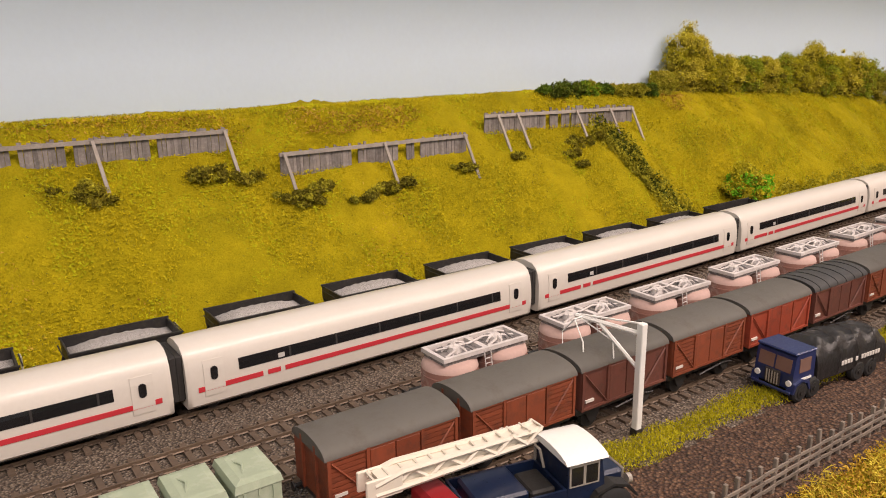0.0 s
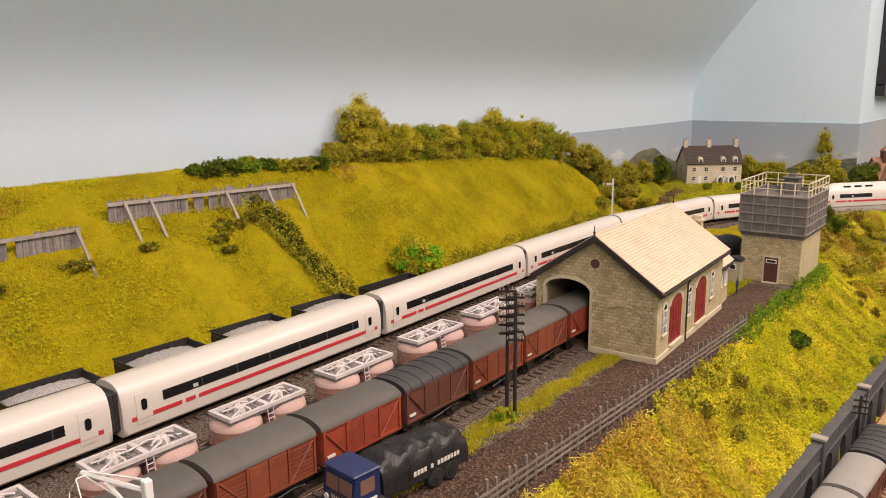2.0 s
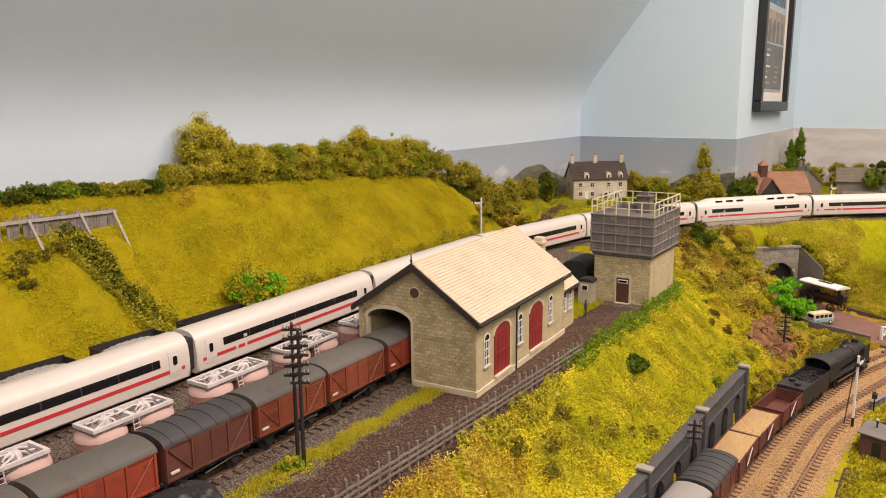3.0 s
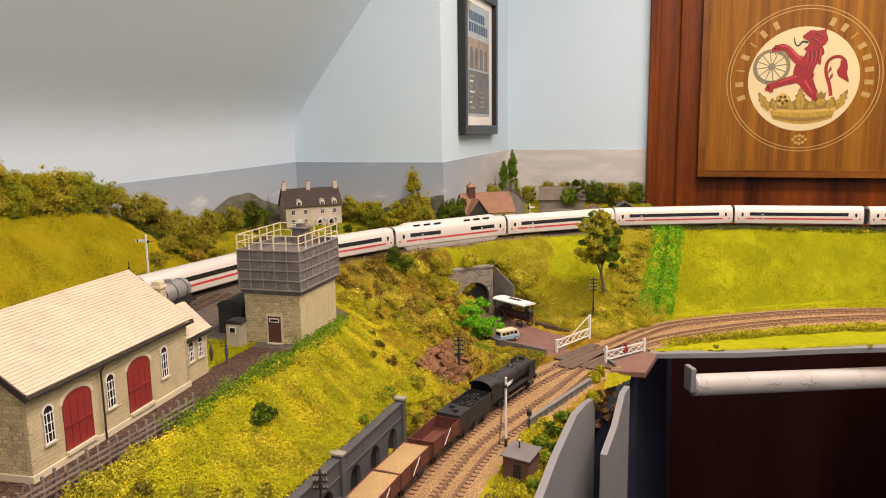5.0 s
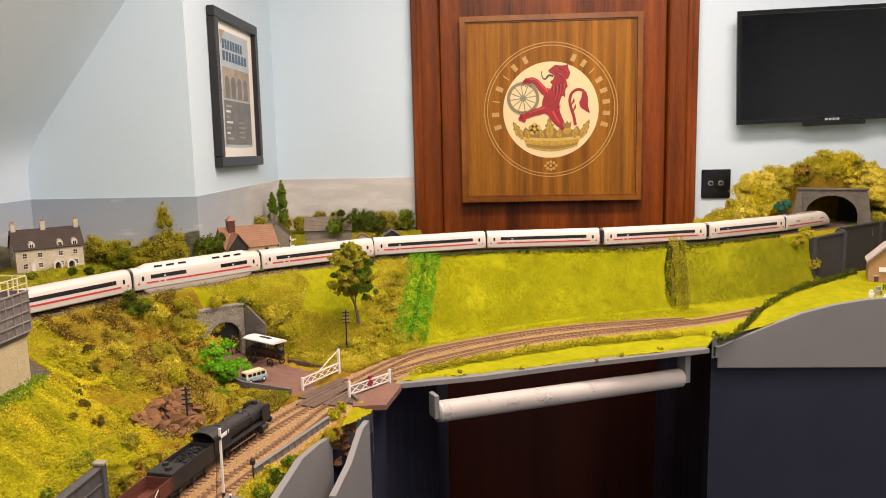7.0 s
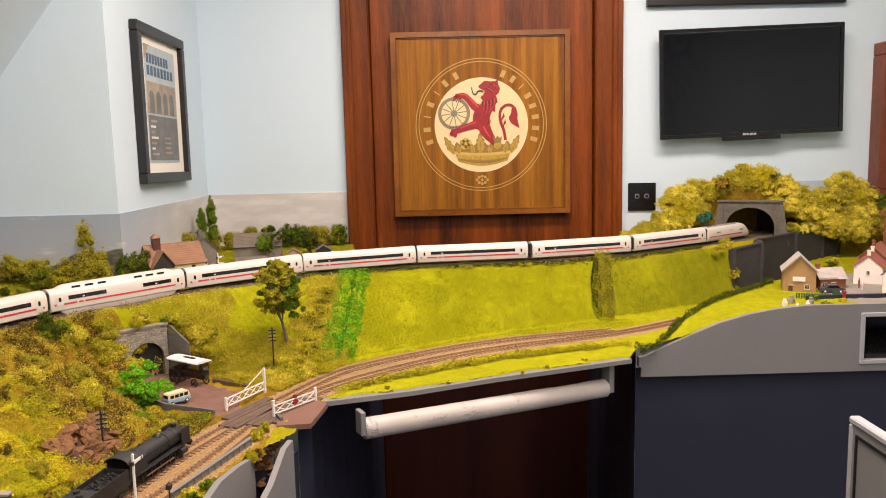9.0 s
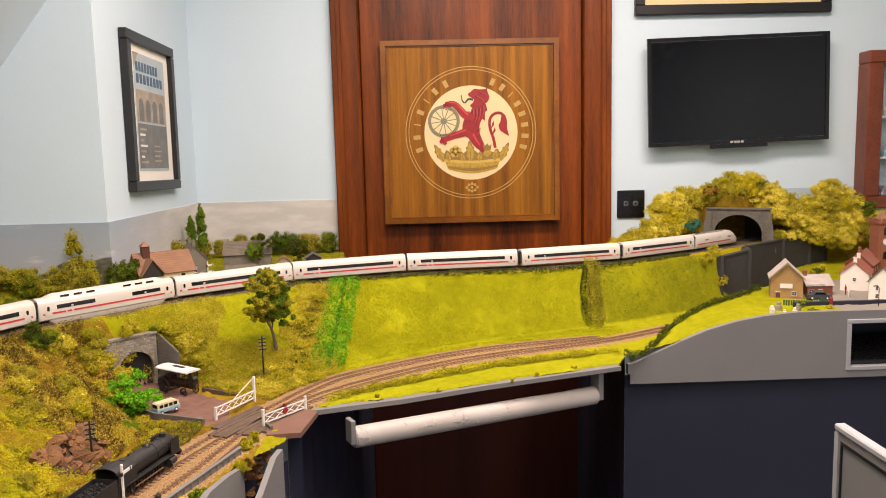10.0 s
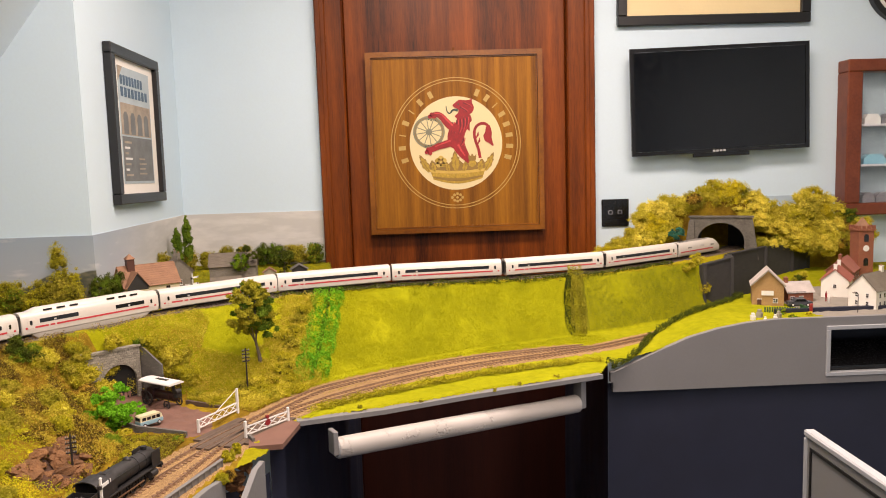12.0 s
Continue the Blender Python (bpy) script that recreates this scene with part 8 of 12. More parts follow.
crossing_gate(1.513, -0.0335, 1.597, -0.0735, ZL + 0.003, False, True, "white level crossing gate with tall post and stay")
crossing_gate(1.474, -0.1130, 1.541, -0.1640, ZL + 0.003, True, False, "white level crossing gate with a round red target")
single("crossing_ramp", B().prism([(1.435, -0.125), (1.470, -0.118), (1.545, -0.166), (1.528, -0.184), (1.440, -0.172)], "z", ZL - 0.004, ZL + 0.0036), ROAD_RED, "red-brown road ramp at the crossing gate", "road", kind="structure")
# kerb walls of the road
WALLST = masonry("grey_wall_stone", [(0.10, 0.095, 0.085), (0.17, 0.155, 0.135)], (0.09, 0.085, 0.075), 0.0050, 0.0028, depth=0.0006)
for pts in ([(1.556, 0.092), (1.532, 0.064), (1.514, 0.020), (1.497, -0.020)], [(1.455, -0.128), (1.468, -0.121), (1.474, -0.117)]):
    rings = []
    for i, (x, y) in enumerate(pts):
        a, c = pts[max(0, i - 1)], pts[min(len(pts) - 1, i + 1)]
        dd = Vector((c[0] - a[0], c[1] - a[1])).normalized()
        rings.append([(x - dd.y * u, y + dd.x * u, ZL + z) for u, z in ((-0.002, -0.003), (0.002, -0.003), (0.002, 0.0085), (-0.002, 0.0085))])
    single("stone_kerb_wall", B().loft(rings), WALLST, "low dark stone wall beside the crossing road", "wall", "road walls")

rings = [[(x + o, y - o * 0.5, ZL + z) for o, z in ((0, -0.003), (0.005, -0.003), (0.005, 0.0045), (0, 0.0045))] for x, y in ((1.628, -0.036), (1.648, -0.004), (1.667, 0.031))]
single("timber_edging", B().loft(rings), DECK, "low dark brown timber edging beside the road", "edging")

# stone underbridge below the main line
ARCHST = masonry("grey_arch_stone", [(0.16, 0.145, 0.115), (0.42, 0.38, 0.31)], (0.07, 0.06, 0.05), 0.0075, 0.0042, depth=0.0022)
bc = Vector((1.694, 0.150))
yaw = math.atan2(-0.622, -0.783)
t = thing("stone_underbridge", Matrix.Translation((bc.x, bc.y, ZL)) @ Matrix.Rotation(yaw + math.pi / 2, 4, "Z"), "grey stone bridge arch below the railway with a wing wall", "bridge")
front = [(-0.064, 0)] + arch_poly(0.0, 0.058, 0.0, 0.036, 0.029, 14) + [(0.0365, 0), (0.0365, 0.0915), (-0.064, 0.0885)]
part("spandrel", B().prism(front, "y", -0.004, 0.004), ARCHST, t)
for i in range(15):
    a0, a1 = math.pi * i / 15 + 0.012, math.pi * (i + 1) / 15 - 0.012
    part("voussoir", B().prism([(rr_ * math.cos(a), 0.036 + rr_ * math.sin(a)) for rr_, a in ((0.0290, a0), (0.0345, a0), (0.0345, a1), (0.0290, a1))], "y", -0.0054, 0.003), ARCHST, t)
part("coping", B().prism([(-0.066, 0.0885), (0.038, 0.0915), (0.038, 0.0950), (-0.066, 0.0920)], "y", -0.006, 0.006), ARCHST, t)
vault = arch_poly(0, 0.060, 0.0, 0.0365, 0.0295, 14)
part("vault", B().loft([[(u, 0.0045, z) for u, z in vault], [(u, 0.0100, z) for u, z in vault]], False, False), ENG_GREY, t)
# black plate added just inside the arch, the passage's shade as colour
part("vault_shade_plate", B().box(-0.034, 0.034, 0.0100, 0.0120, 0, 0.067), UNDER, t)
part("road_under_arch", B().box(-0.032, 0.032, -0.060, 0.0095, -0.004, 0.0016), ROAD_RED, t)
part("earth_behind", B().box(-0.062, 0.036, 0.0042, 0.060, 0.0690, 0.0865, 0.002), SCRUB, t)
wing = B().loft([[(1.7175 + o, 0.1200, z) for o, z in ((0, ZL - 0.003), (0.006, ZL - 0.003), (0.006, 1.1265), (0, 1.1265))], [(1.6945 + o, 0.076, z) for o, z in ((0, ZL - 0.003), (0.006, ZL - 0.003), (0.006, 1.0935), (0, 1.0935))]])
part("wing_wall", wing.xform(t.matrix_basis.inverted()), WALLST, t)

# showman's engine under its canopy, camper van
MAROON = surface("maroon_paint", (0.022, 0.007, 0.007), 0.45, 0.15, 50, 500, 0.05)
t = thing("traction_engine", Matrix.Translation((1.660, 0.066, ZL)) @ Matrix.Rotation(radians(-124), 4, "Z") @ Matrix.Diagonal((1.04, 0.92, 0.98, 1.0)), "dark showman's traction engine under a white canopy", "traction engine")
part("boiler", B().cyl((-0.018, 0, 0.0190), (0.032, 0, 0.0190), 0.0078, n=18), MAROON, t, smooth=40)
part("firebox", B().box(-0.030, -0.014, -0.0085, 0.0085, 0.0100, 0.0290, 0.0008), MAROON, t)
part("chimney", B().cyl((0.028, 0, 0.0250), (0.028, 0, 0.0420), 0.0026, 0.0030, 12), UNDER, t)
part("canopy", B().prism([(0.0165 * math.cos(math.pi * i / 8), 0.0430 + 0.0030 * math.sin(math.pi * i / 8)) for i in range(9)] + [(-0.0165, 0.0415), (0.0165, 0.0415)], "x", -0.040, 0.036), WHITE, t, "white canopy", smooth=30)
part("canopy_vent", B().box(-0.012, 0.014, -0.003, 0.003, 0.0455, 0.0470), UNDER, t)
for x in (-0.034, 0.030):
    for y in (-0.0145, 0.0145):
        part("canopy_post", B().cyl((x, y, 0.0120), (x, y, 0.0420), 0.0006, n=6), MAROON, t)
part("tender_box", B().box(-0.042, -0.028, -0.0110, 0.0110, 0.0090, 0.0230, 0.0008), MAROON, t)
for sd in (-1, 1):
    for x, r in ((-0.024, 0.0125), (0.024, 0.0075)):
        spoked(t, x, sd * 0.0135, r)
part("dynamo", B().cyl((0.036, -0.005, 0.0290), (0.036, 0.005, 0.0290), 0.0050, n=14).box(0.030, 0.040, -0.006, 0.006, 0.0200, 0.0250), UNDER, t)

VAN_CREAM = surface("cream_van", (0.62, 0.56, 0.36), 0.4, 0.06, 60, 500, 0.03)
VAN_BLUE = surface("pale_blue_van", (0.20, 0.36, 0.42), 0.4, 0.06, 60, 500, 0.03)
t = thing("camper_van", Matrix.Translation((1.560, 0.056, ZL)) @ Matrix.Rotation(radians(-40), 4, "Z") @ Matrix.Scale(0.74, 4), "small cream and pale blue camper van on the road", "van")
part("lower_body", B().box(-0.0270, 0.0270, -0.0110, 0.0110, 0.0040, 0.0135, 0.0014), VAN_BLUE, t)
part("upper_body", B().prism([(-0.0262, 0.0134), (0.0258, 0.0134), (0.0225, 0.0230), (0.0190, 0.0252), (-0.0230, 0.0252), (-0.0255, 0.0230)], "y", -0.0104, 0.0104), VAN_CREAM, t)
for sd in (-1, 1):
    y0, y1 = sorted((sd * 0.0102, sd * 0.0108))
    for k in range(4):
        x = -0.0215 + k * 0.0108
        part("side_window", B().box(x, x + 0.0086, y0, y1, 0.0150, 0.0215), GLASS_DARK, t)
part("windscreen", B().prism([(0.0256, 0.0150), (0.0232, 0.0222), (0.0238, 0.0224), (0.0262, 0.0150)], "y", -0.0090, 0.0090), GLASS_DARK, t)
part("rear_window", B().box(-0.0266, -0.0256, -0.0080, 0.0080, 0.0155, 0.0220), GLASS_DARK, t)
for x in (-0.0165, 0.0165):
    for y in (-0.0100, 0.0100):
        wheel(t, x, y, 0.0046, 0.0030, WHITE)

# rocks in the bank
# the near-black dirt tone paints shaded crevices into the rock
ROCK = surface("red_brown_rock", (0.23, 0.105, 0.040), 0.95, 0.65, 110, 500, 0.9, 0.004, dirt=(0.020, 0.009, 0.005), random_tint=0.35)
rr = random.Random(8)
for k in range(54):
    x, y = rr.uniform(1.246, 1.366), rr.uniform(0.056, 0.104)
    x -= 0.6 * (y - 0.08)
    z, s_ = zat(x, y), rr.uniform(0.006, 0.0115)
    if k > 33:
        x, y, z, s_ = rr.uniform(1.385, 1.412), rr.uniform(-0.138, -0.098), rr.uniform(0.965, 1.020), rr.uniform(0.005, 0.009)
    b = B().ball((0, 0, 0), s_, 7, 5, 0.8)
    b.v = [(p[0] * (1 + rr.uniform(-0.3, 0.3)) * 1.5, p[1] * (1 + rr.uniform(-0.3, 0.3)), p[2] * (1 + rr.uniform(-0.35, 0.35)) * 0.8) for p in b.v]
    single("rock", b, ROCK, "rough red-brown rock set in the bank" if k <= 33 else "rusty broken rock face under the board edge", "rock", "rocks in the cutting", m=pose(x, y, z + s_ * 0.35, rr.uniform(-25, 25), rr.uniform(-25, 25), rr.uniform(-40, 40)))

# paper-wrapped tube under the lift-out section, with its brackets
m, nt, bsdf = node_mat("creased_white_paper")
co = coords(nt, True)
w1, w2 = noise_node(nt, co, 26, 6, 0.6), noise_node(nt, co, 7, 3)
nt.links.new(ramp(nt, w2, [(0.3, (0.36, 0.335, 0.31)), (0.7, (0.47, 0.44, 0.41))]), bsdf.inputs["Base Color"])
bsdf.inputs["Roughness"].default_value = 0.5
bumped(nt, bsdf, ramp(nt, w1, [(0.58, (0, 0, 0)), (0.62, (1, 1, 1))]), 0.5, 0.003)
ROLLM = m
r0, r1 = Vector((1.536, -0.238, 0.991)), Vector((1.752, -0.660, 0.975))
b = B()
rings = []
for i in range(41):
    p = r0.lerp(r1, i / 40)
    dd = (r1 - r0).normalized()
    a = dd.cross(Vector((0, 0, 1))).normalized()
    up = Vector((0, 0, 1))
    dent = 0.0022 * math.exp(-((i - 33) / 2.0) ** 2)
    rings.append([p + (a * math.cos(2 * math.pi * j / 24) + up * math.sin(2 * math.pi * j / 24)) * (0.0168 - (dent if 6 < j < 14 else 0)) for j in range(24)])
rt = thing("rolled_tube", pose(0, 0, 0), "long white paper-wrapped tube hung below the lift-out section", "tube")
part("paper_wrap", b.loft(rings), ROLLM, rt, smooth=40)
for p, d in ((r0, r0 - r1), (r1, r1 - r0)):
    part("end_cap", B().cyl(p - d.normalized() * 0.001, p + d.normalized() * 0.002, 0.0150, n=24), GREY_PALE, rt, "grey cap in the end of the tube")
for p, w in ((r0 - (r1 - r0).normalized() * 0.0055, 0.004), (r1 + (r1 - r0).normalized() * 0.0085, 0.006)):
    single("bracket", B().box(-w, w, -0.012, 0.012, -0.008, 1.021 - p.z, 0.001), GREY_BOARD, "grey wooden bracket under the lift-out section", "bracket", "tube brackets", m=Matrix.Translation(p) @ Matrix.Rotation(radians(-63), 4, "Z"))

# cloth skirts


def skirt(pts, z0, z1, label, amp=0.006, waves_=1.0, mat=None):
    b = B()
    line = Line(pts, 0.01)
    n = int(line.length / 0.008)
    ringsv = []
    for i in range(n + 1):
        s = line.length * i / n
        p, d = line.at(s), line.dir(s)
        row = []
        for k in range(13):
            u = k / 12
            a = amp * (0.25 + 0.75 * u) * (math.sin(s * 38 * waves_ + 1.5 * math.sin(s * 9)) + 0.5 * math.sin(s * 83 * waves_ + 2 * u))
            row.append((p[0] - d[1] * a, p[1] + d[0] * a, z1 + (z0 - z1) * u))
        ringsv.append(row)
    v = [q for r in ringsv for q in r]
    f = [(i * 13 + k, (i + 1) * 13 + k, (i + 1) * 13 + k + 1, i * 13 + k + 1) for i in range(n) for k in range(12)]
    return single("cloth_skirt", B().add(v, f), mat or CURTAIN, label, "curtain", kind="structure", smooth=60)


skirt([(1.872, -0.750), (1.872, -1.3), (1.872, -2.4)], 0.0, 0.975, "navy blue cloth hung below the layout", 0.011, 0.35)
skirt([(1.872, -0.750), (2.2, -0.785), (2.62, -0.812)], 0.0, 1.012, "navy blue cloth at the side of the doorway gap", 0.006, 0.7)
skirt([(-0.80, -0.075), (0.9, -0.080), (1.33, -0.083), (1.405, -0.125), (1.455, -0.150)], 0.0, 0.99, "navy blue cloth hung below the front boards", 0.006, 0.8)
skirt([(1.455, -0.150), (1.9, -0.172), (2.60, -0.196)], 0.0, 1.02, "navy blue cloth at the other side of the doorway gap", 0.008, 0.8)

# ---- tunnel and village ----
PORTAL = masonry("portal_stone", [(0.085, 0.078, 0.066), (0.165, 0.150, 0.125)], (0.07, 0.064, 0.054), 0.0060, 0.0032, depth=0.0007)
BLACK_BR = masonry("black_engineering_brick", [(0.030, 0.030, 0.031), (0.048, 0.046, 0.045)], (0.028, 0.027, 0.026), 0.0036, 0.0014, depth=0.0003)
sp = ICE.near(2.475, -1.205)
pd, pp = ICE.dir(sp), ICE.at(sp)
t = thing("tunnel_portal", Matrix.Translation((pp[0] + 0.012, pp[1] - 0.022, Z0)) @ Matrix.Rotation(math.atan2(pd[1], pd[0]) + radians(22) - math.pi / 2, 4, "Z"), "grey stone tunnel portal with battered sides", "tunnel portal")
fr = [(-0.098, -0.02), (-0.062, -0.02)] + arch_poly(0, 0.124, -0.02, 0.030, 0.052, 18)[1:-1] + [(0.062, -0.02), (0.098, -0.02), (0.082, 0.096), (-0.082, 0.096)]
part("face", B().prism(fr, "y", -0.006, 0.006), PORTAL, t)
part("arch_ring", B().prism(arch_band(0, 0.124, 0.030, 0.052, 0.0060, 18), "y", -0.0078, 0.004), PORTAL, t)
part("coping", B().box(-0.086, 0.086, -0.010, 0.010, 0.096, 0.101, 0.0008), PORTAL, t)
for sx in (-1, 1):
    part("buttress", B().prism([(sx * 0.100, -0.02), (sx * 0.070, -0.02), (sx * 0.070, 0.088), (sx * 0.084, 0.088)], "y", -0.014, -0.0062), PORTAL, t)
vault = arch_poly(0, 0.126, -0.02, 0.031, 0.053, 18)
part("tunnel_lining", B().loft([[(u, 0.0065, z) for u, z in vault], [(u, 0.16, z) for u, z in vault]], False, False), BLACK_BR, t)
part("end_wall", B().box(-0.07, 0.07, 0.160, 0.162, -0.02, 0.09), BLACK_BR, t)


def quoin_wall(pts, z0, tops, thick, label):
    t = thing("retaining_wall", pose(0, 0, 0), label, "retaining wall")
    for (a, b_, za, zb) in [(pts[i], pts[i + 1], tops[i], tops[i + 1]) for i in range(len(pts) - 1)]:
        d = Vector((b_[0] - a[0], b_[1] - a[1])).normalized()
        n = Vector((-d.y, d.x)) * thick
        ring = lambda p, zt: [(p[0], p[1], z0), (p[0] + n.x, p[1] + n.y, z0), (p[0] + n.x, p[1] + n.y, zt), (p[0], p[1], zt)]
        part("wall_face", B().loft([ring(a, za), ring(b_, zb)]), BLACK_BR, t)
        cap = lambda p, zt: [(p[0] - n.x * 0.12, p[1] - n.y * 0.12, zt + 0.0002), (p[0] + n.x * 0.55, p[1] + n.y * 0.55, zt + 0.0002), (p[0] + n.x * 0.55, p[1] + n.y * 0.55, zt + 0.004), (p[0] - n.x * 0.12, p[1] - n.y * 0.12, zt + 0.004)]
        part("coping", B().loft([cap(a, za), cap(b_, zb)]), BLACK_BR, t)
    for p, zt in zip(pts, tops):
        part("pier", B().box(p[0] - 0.0045, p[0] + 0.0045, p[1] - 0.0045, p[1] + 0.0045, z0, zt + 0.005, 0.0006), BLACK_BR, t)
    return t


quoin_wall([(2.270, -1.100), (2.305, -1.185), (2.335, -1.195)], 1.02, [1.150, 1.160, 1.164], 0.018, "black brick abutment wall below the tunnel mouth")
quoin_wall([(2.335, -1.195), (2.46, -1.345), (2.56, -1.47), (2.62, -1.55)], 1.02, [1.166, 1.166, 1.158, 1.135], 0.018, "black brick retaining wall with stepped coping")

# village
GV = ZL + 0.047
b1 = house("village_house", Matrix.Translation((2.115, -1.189, GV - 0.004)) @ Matrix.Rotation(radians(-22), 4, "Z"), "buff brick house with pale gabled roof and signboard", 0.070, 0.068, 0.050, 0.084, BRICK_BUFF, PALE_SLATE, "house",
           wins=[("l", -0.016, 0.010, 0.010, 0.010)], doors=[("l", 0.018, 0.009, 0.017, BROWN_DOOR)], chimneys=[])
for s in (-1, 1):
    part("verge_board", B().prism([(s * 0.0375, 0.0465), (0, 0.0830), (0, 0.0870), (s * 0.0375, 0.0505)], "x", -0.0400, -0.0385), INSUL, b1)
part("signboard", B().box(-0.0372, -0.0360, -0.012, 0.014, 0.027, 0.0375), WHITE, b1)
house("brick_shop", Matrix.Translation((2.125, -1.262, GV - 0.004)) @ Matrix.Rotation(radians(90), 4, "Z"), "low red brick shop with slate roof and green door", 0.060, 0.048, 0.028, 0.048, BRICK, PALE_SLATE, "shop",
      wins=[], doors=[], chimneys=[(0.024, 0, 0.058)])
house("shop_front", Matrix.Translation((2.1005, -1.252, GV - 0.004)) @ Matrix.Rotation(radians(-90), 4, "Z"), "small brick shop front with white windows", 0.040, 0.004, 0.026, 0.0275, BRICK, ROOF_GREY, "shop front",
           wins=[("f", -0.011, 0.010, 0.011, 0.009)], doors=[("f", 0.010, 0.009, 0.018, surface("green_door", (0.02, 0.12, 0.05), 0.5, 0.1))], over=0.001, courses=3)
house("white_house", Matrix.Translation((2.185, -1.395, GV - 0.006)) @ Matrix.Rotation(radians(-35), 4, "Z"), "whitewashed house with red tiled roof and chimney", 0.090, 0.060, 0.046, 0.072, WHITEWASH, surface("soft_red_tiles", (0.33, 0.10, 0.07), 0.8, 0.12, 60, 500, 0.25), "house",
      wins=[("f", u, z, 0.007, 0.009) for u in (-0.03, -0.008) for z in (0.010, 0.028)] + [("l", 0.0, 0.028, 0.007, 0.009)], doors=[("f", 0.012, 0.008, 0.017, BROWN_DOOR)], chimneys=[(-0.040, 0, 0.084), (0.040, 0, 0.084)])
house("white_house", Matrix.Translation((2.035, -1.394, GV - 0.006)) @ Matrix.Rotation(radians(-60), 4, "Z"), "white corner house with grey slate roof above a brick plinth", 0.090, 0.062, 0.048, 0.080, WHITEWASH, ROOF_STONE, "house",
      wins=[("f", u, z, 0.006, 0.010) for u in (-0.030, -0.012) for z in (0.012, 0.030)] + [("l", u, z, 0.006, 0.010) for u in (-0.012, 0.012) for z in (0.012, 0.030)], doors=[], chimneys=[(0.03, 0, 0.092)])
house("brick_house", Matrix.Translation((2.29, -1.47, GV - 0.006)) @ Matrix.Rotation(radians(-40), 4, "Z"), "red brick house with red roof below the church", 0.100, 0.060, 0.052, 0.080, BRICK, surface("soft_red_tiles", (0.33, 0.12, 0.085), 0.8, 0.12, 60, 500, 0.25), "house",
      wins=[("f", u, z, 0.007, 0.009) for u in (-0.03, 0.0, 0.03) for z in (0.012, 0.032)], chimneys=[(-0.04, 0, 0.092)])
t = thing("church_tower", pose(2.32, -1.535, GV - 0.01), "red stone church tower with clock and battlements", "church")
part("tower", B().box(-0.020, 0.020, -0.020, 0.020, 0, 0.150, 0.0006), BRICK, t)
part("parapet", B().box(-0.0225, 0.0225, -0.0225, 0.0225, 0.150, 0.156, 0.0006), BRICK, t)
for i in range(4):
    for j in range(4):
        if i in (0, 3) or j in (0, 3):
            part("merlon", B().box(-0.0225 + i * 0.0130, -0.0165 + i * 0.0130, -0.0225 + j * 0.0130, -0.0165 + j * 0.0130, 0.156, 0.164), BRICK, t)
part("cap", B().loft([[(-0.016, -0.016, 0.156), (0.016, -0.016, 0.156), (0.016, 0.016, 0.156), (-0.016, 0.016, 0.156)], [(-0.001, -0.001, 0.184), (0.001, -0.001, 0.184), (0.001, 0.001, 0.184), (-0.001, 0.001, 0.184)]]), ROOF_RED, t)
part("clock_face", B().cyl((-0.0210, 0, 0.105), (-0.0195, 0, 0.105), 0.0080, n=20), WHITE, t, "white clock face")
for z in (0.060, 0.122):
    part("belfry_opening", B().prism(arch_poly(0, 0.012, z, z + 0.014, 0.006), "x", -0.0208, -0.0195), GLASS_DARK, t)

# street furniture
t = thing("pillar_box", pose(1.985, -1.226, GV), "bright red pillar box at the roadside", "post box")
part("box_body", B().cyl((0, 0, -0.003), (0, 0, 0.017), 0.0035, n=14), RED_PAINT, t)
part("box_cap", B().cyl((0, 0, 0.017), (0, 0, 0.0195), 0.0042, 0.0028, 14), RED_PAINT, t)
CARGREY = surface("dark_grey_car", (0.05, 0.055, 0.065), 0.35, 0.1, 60, 500, 0.02)
t = thing("parked_car", Matrix.Translation((2.060, -1.238, GV)) @ Matrix.Rotation(radians(80), 4, "Z"), "small dark grey saloon car parked by the shop", "car")
part("body", B().prism([(-0.026, 0.004), (0.026, 0.004), (0.026, 0.0105), (0.014, 0.0118), (0.008, 0.0180), (-0.010, 0.0180), (-0.016, 0.0118), (-0.026, 0.0110)], "y", -0.0098, 0.0098), CARGREY, t)
for sd in (-1, 1):
    y0, y1 = sorted((sd * 0.0096, sd * 0.0101))
    part("side_window", B().prism([(-0.0135, 0.0122), (0.0115, 0.0122), (0.0070, 0.0170), (-0.0092, 0.0170)], "y", y0, y1), GLASS_DARK, t)
for x in (-0.016, 0.016):
    for y in (-0.0088, 0.0088):
        wheel(t, x, y, 0.0042, 0.0028, WHITE)
t = thing("street_lamp", pose(1.965, -1.318, GV), "dark street lamp with a curved arm", "street lamp")
part("post", B().tube([(0, 0, -0.003), (0, 0, 0.040), (0.0, 0.004, 0.045), (0.0, 0.009, 0.0455)], 0.0008, 6), POLE_DARK, t)
part("lantern", B().box(-0.002, 0.002, 0.007, 0.012, 0.0425, 0.0452), INSUL, t)
GREENF = surface("green_fence", (0.03, 0.10, 0.04), 0.6, 0.15, 60, 500, 0.1)
t = thing("garden_fence", pose(0, 0, 0), "dark green picket fence round the house garden", "fence")
fl = Line([(2.015, -1.138), (2.005, -1.18), (1.995, -1.222), (2.035, -1.228)])
for k in range(26):
    p = fl.at(fl.length * k / 25)
    part("picket", B().box(-0.0010, 0.0010, -0.0012, 0.0012, -0.003, 0.0100), GREENF, t, m=pose(p[0], p[1], zat(p[0], p[1])))
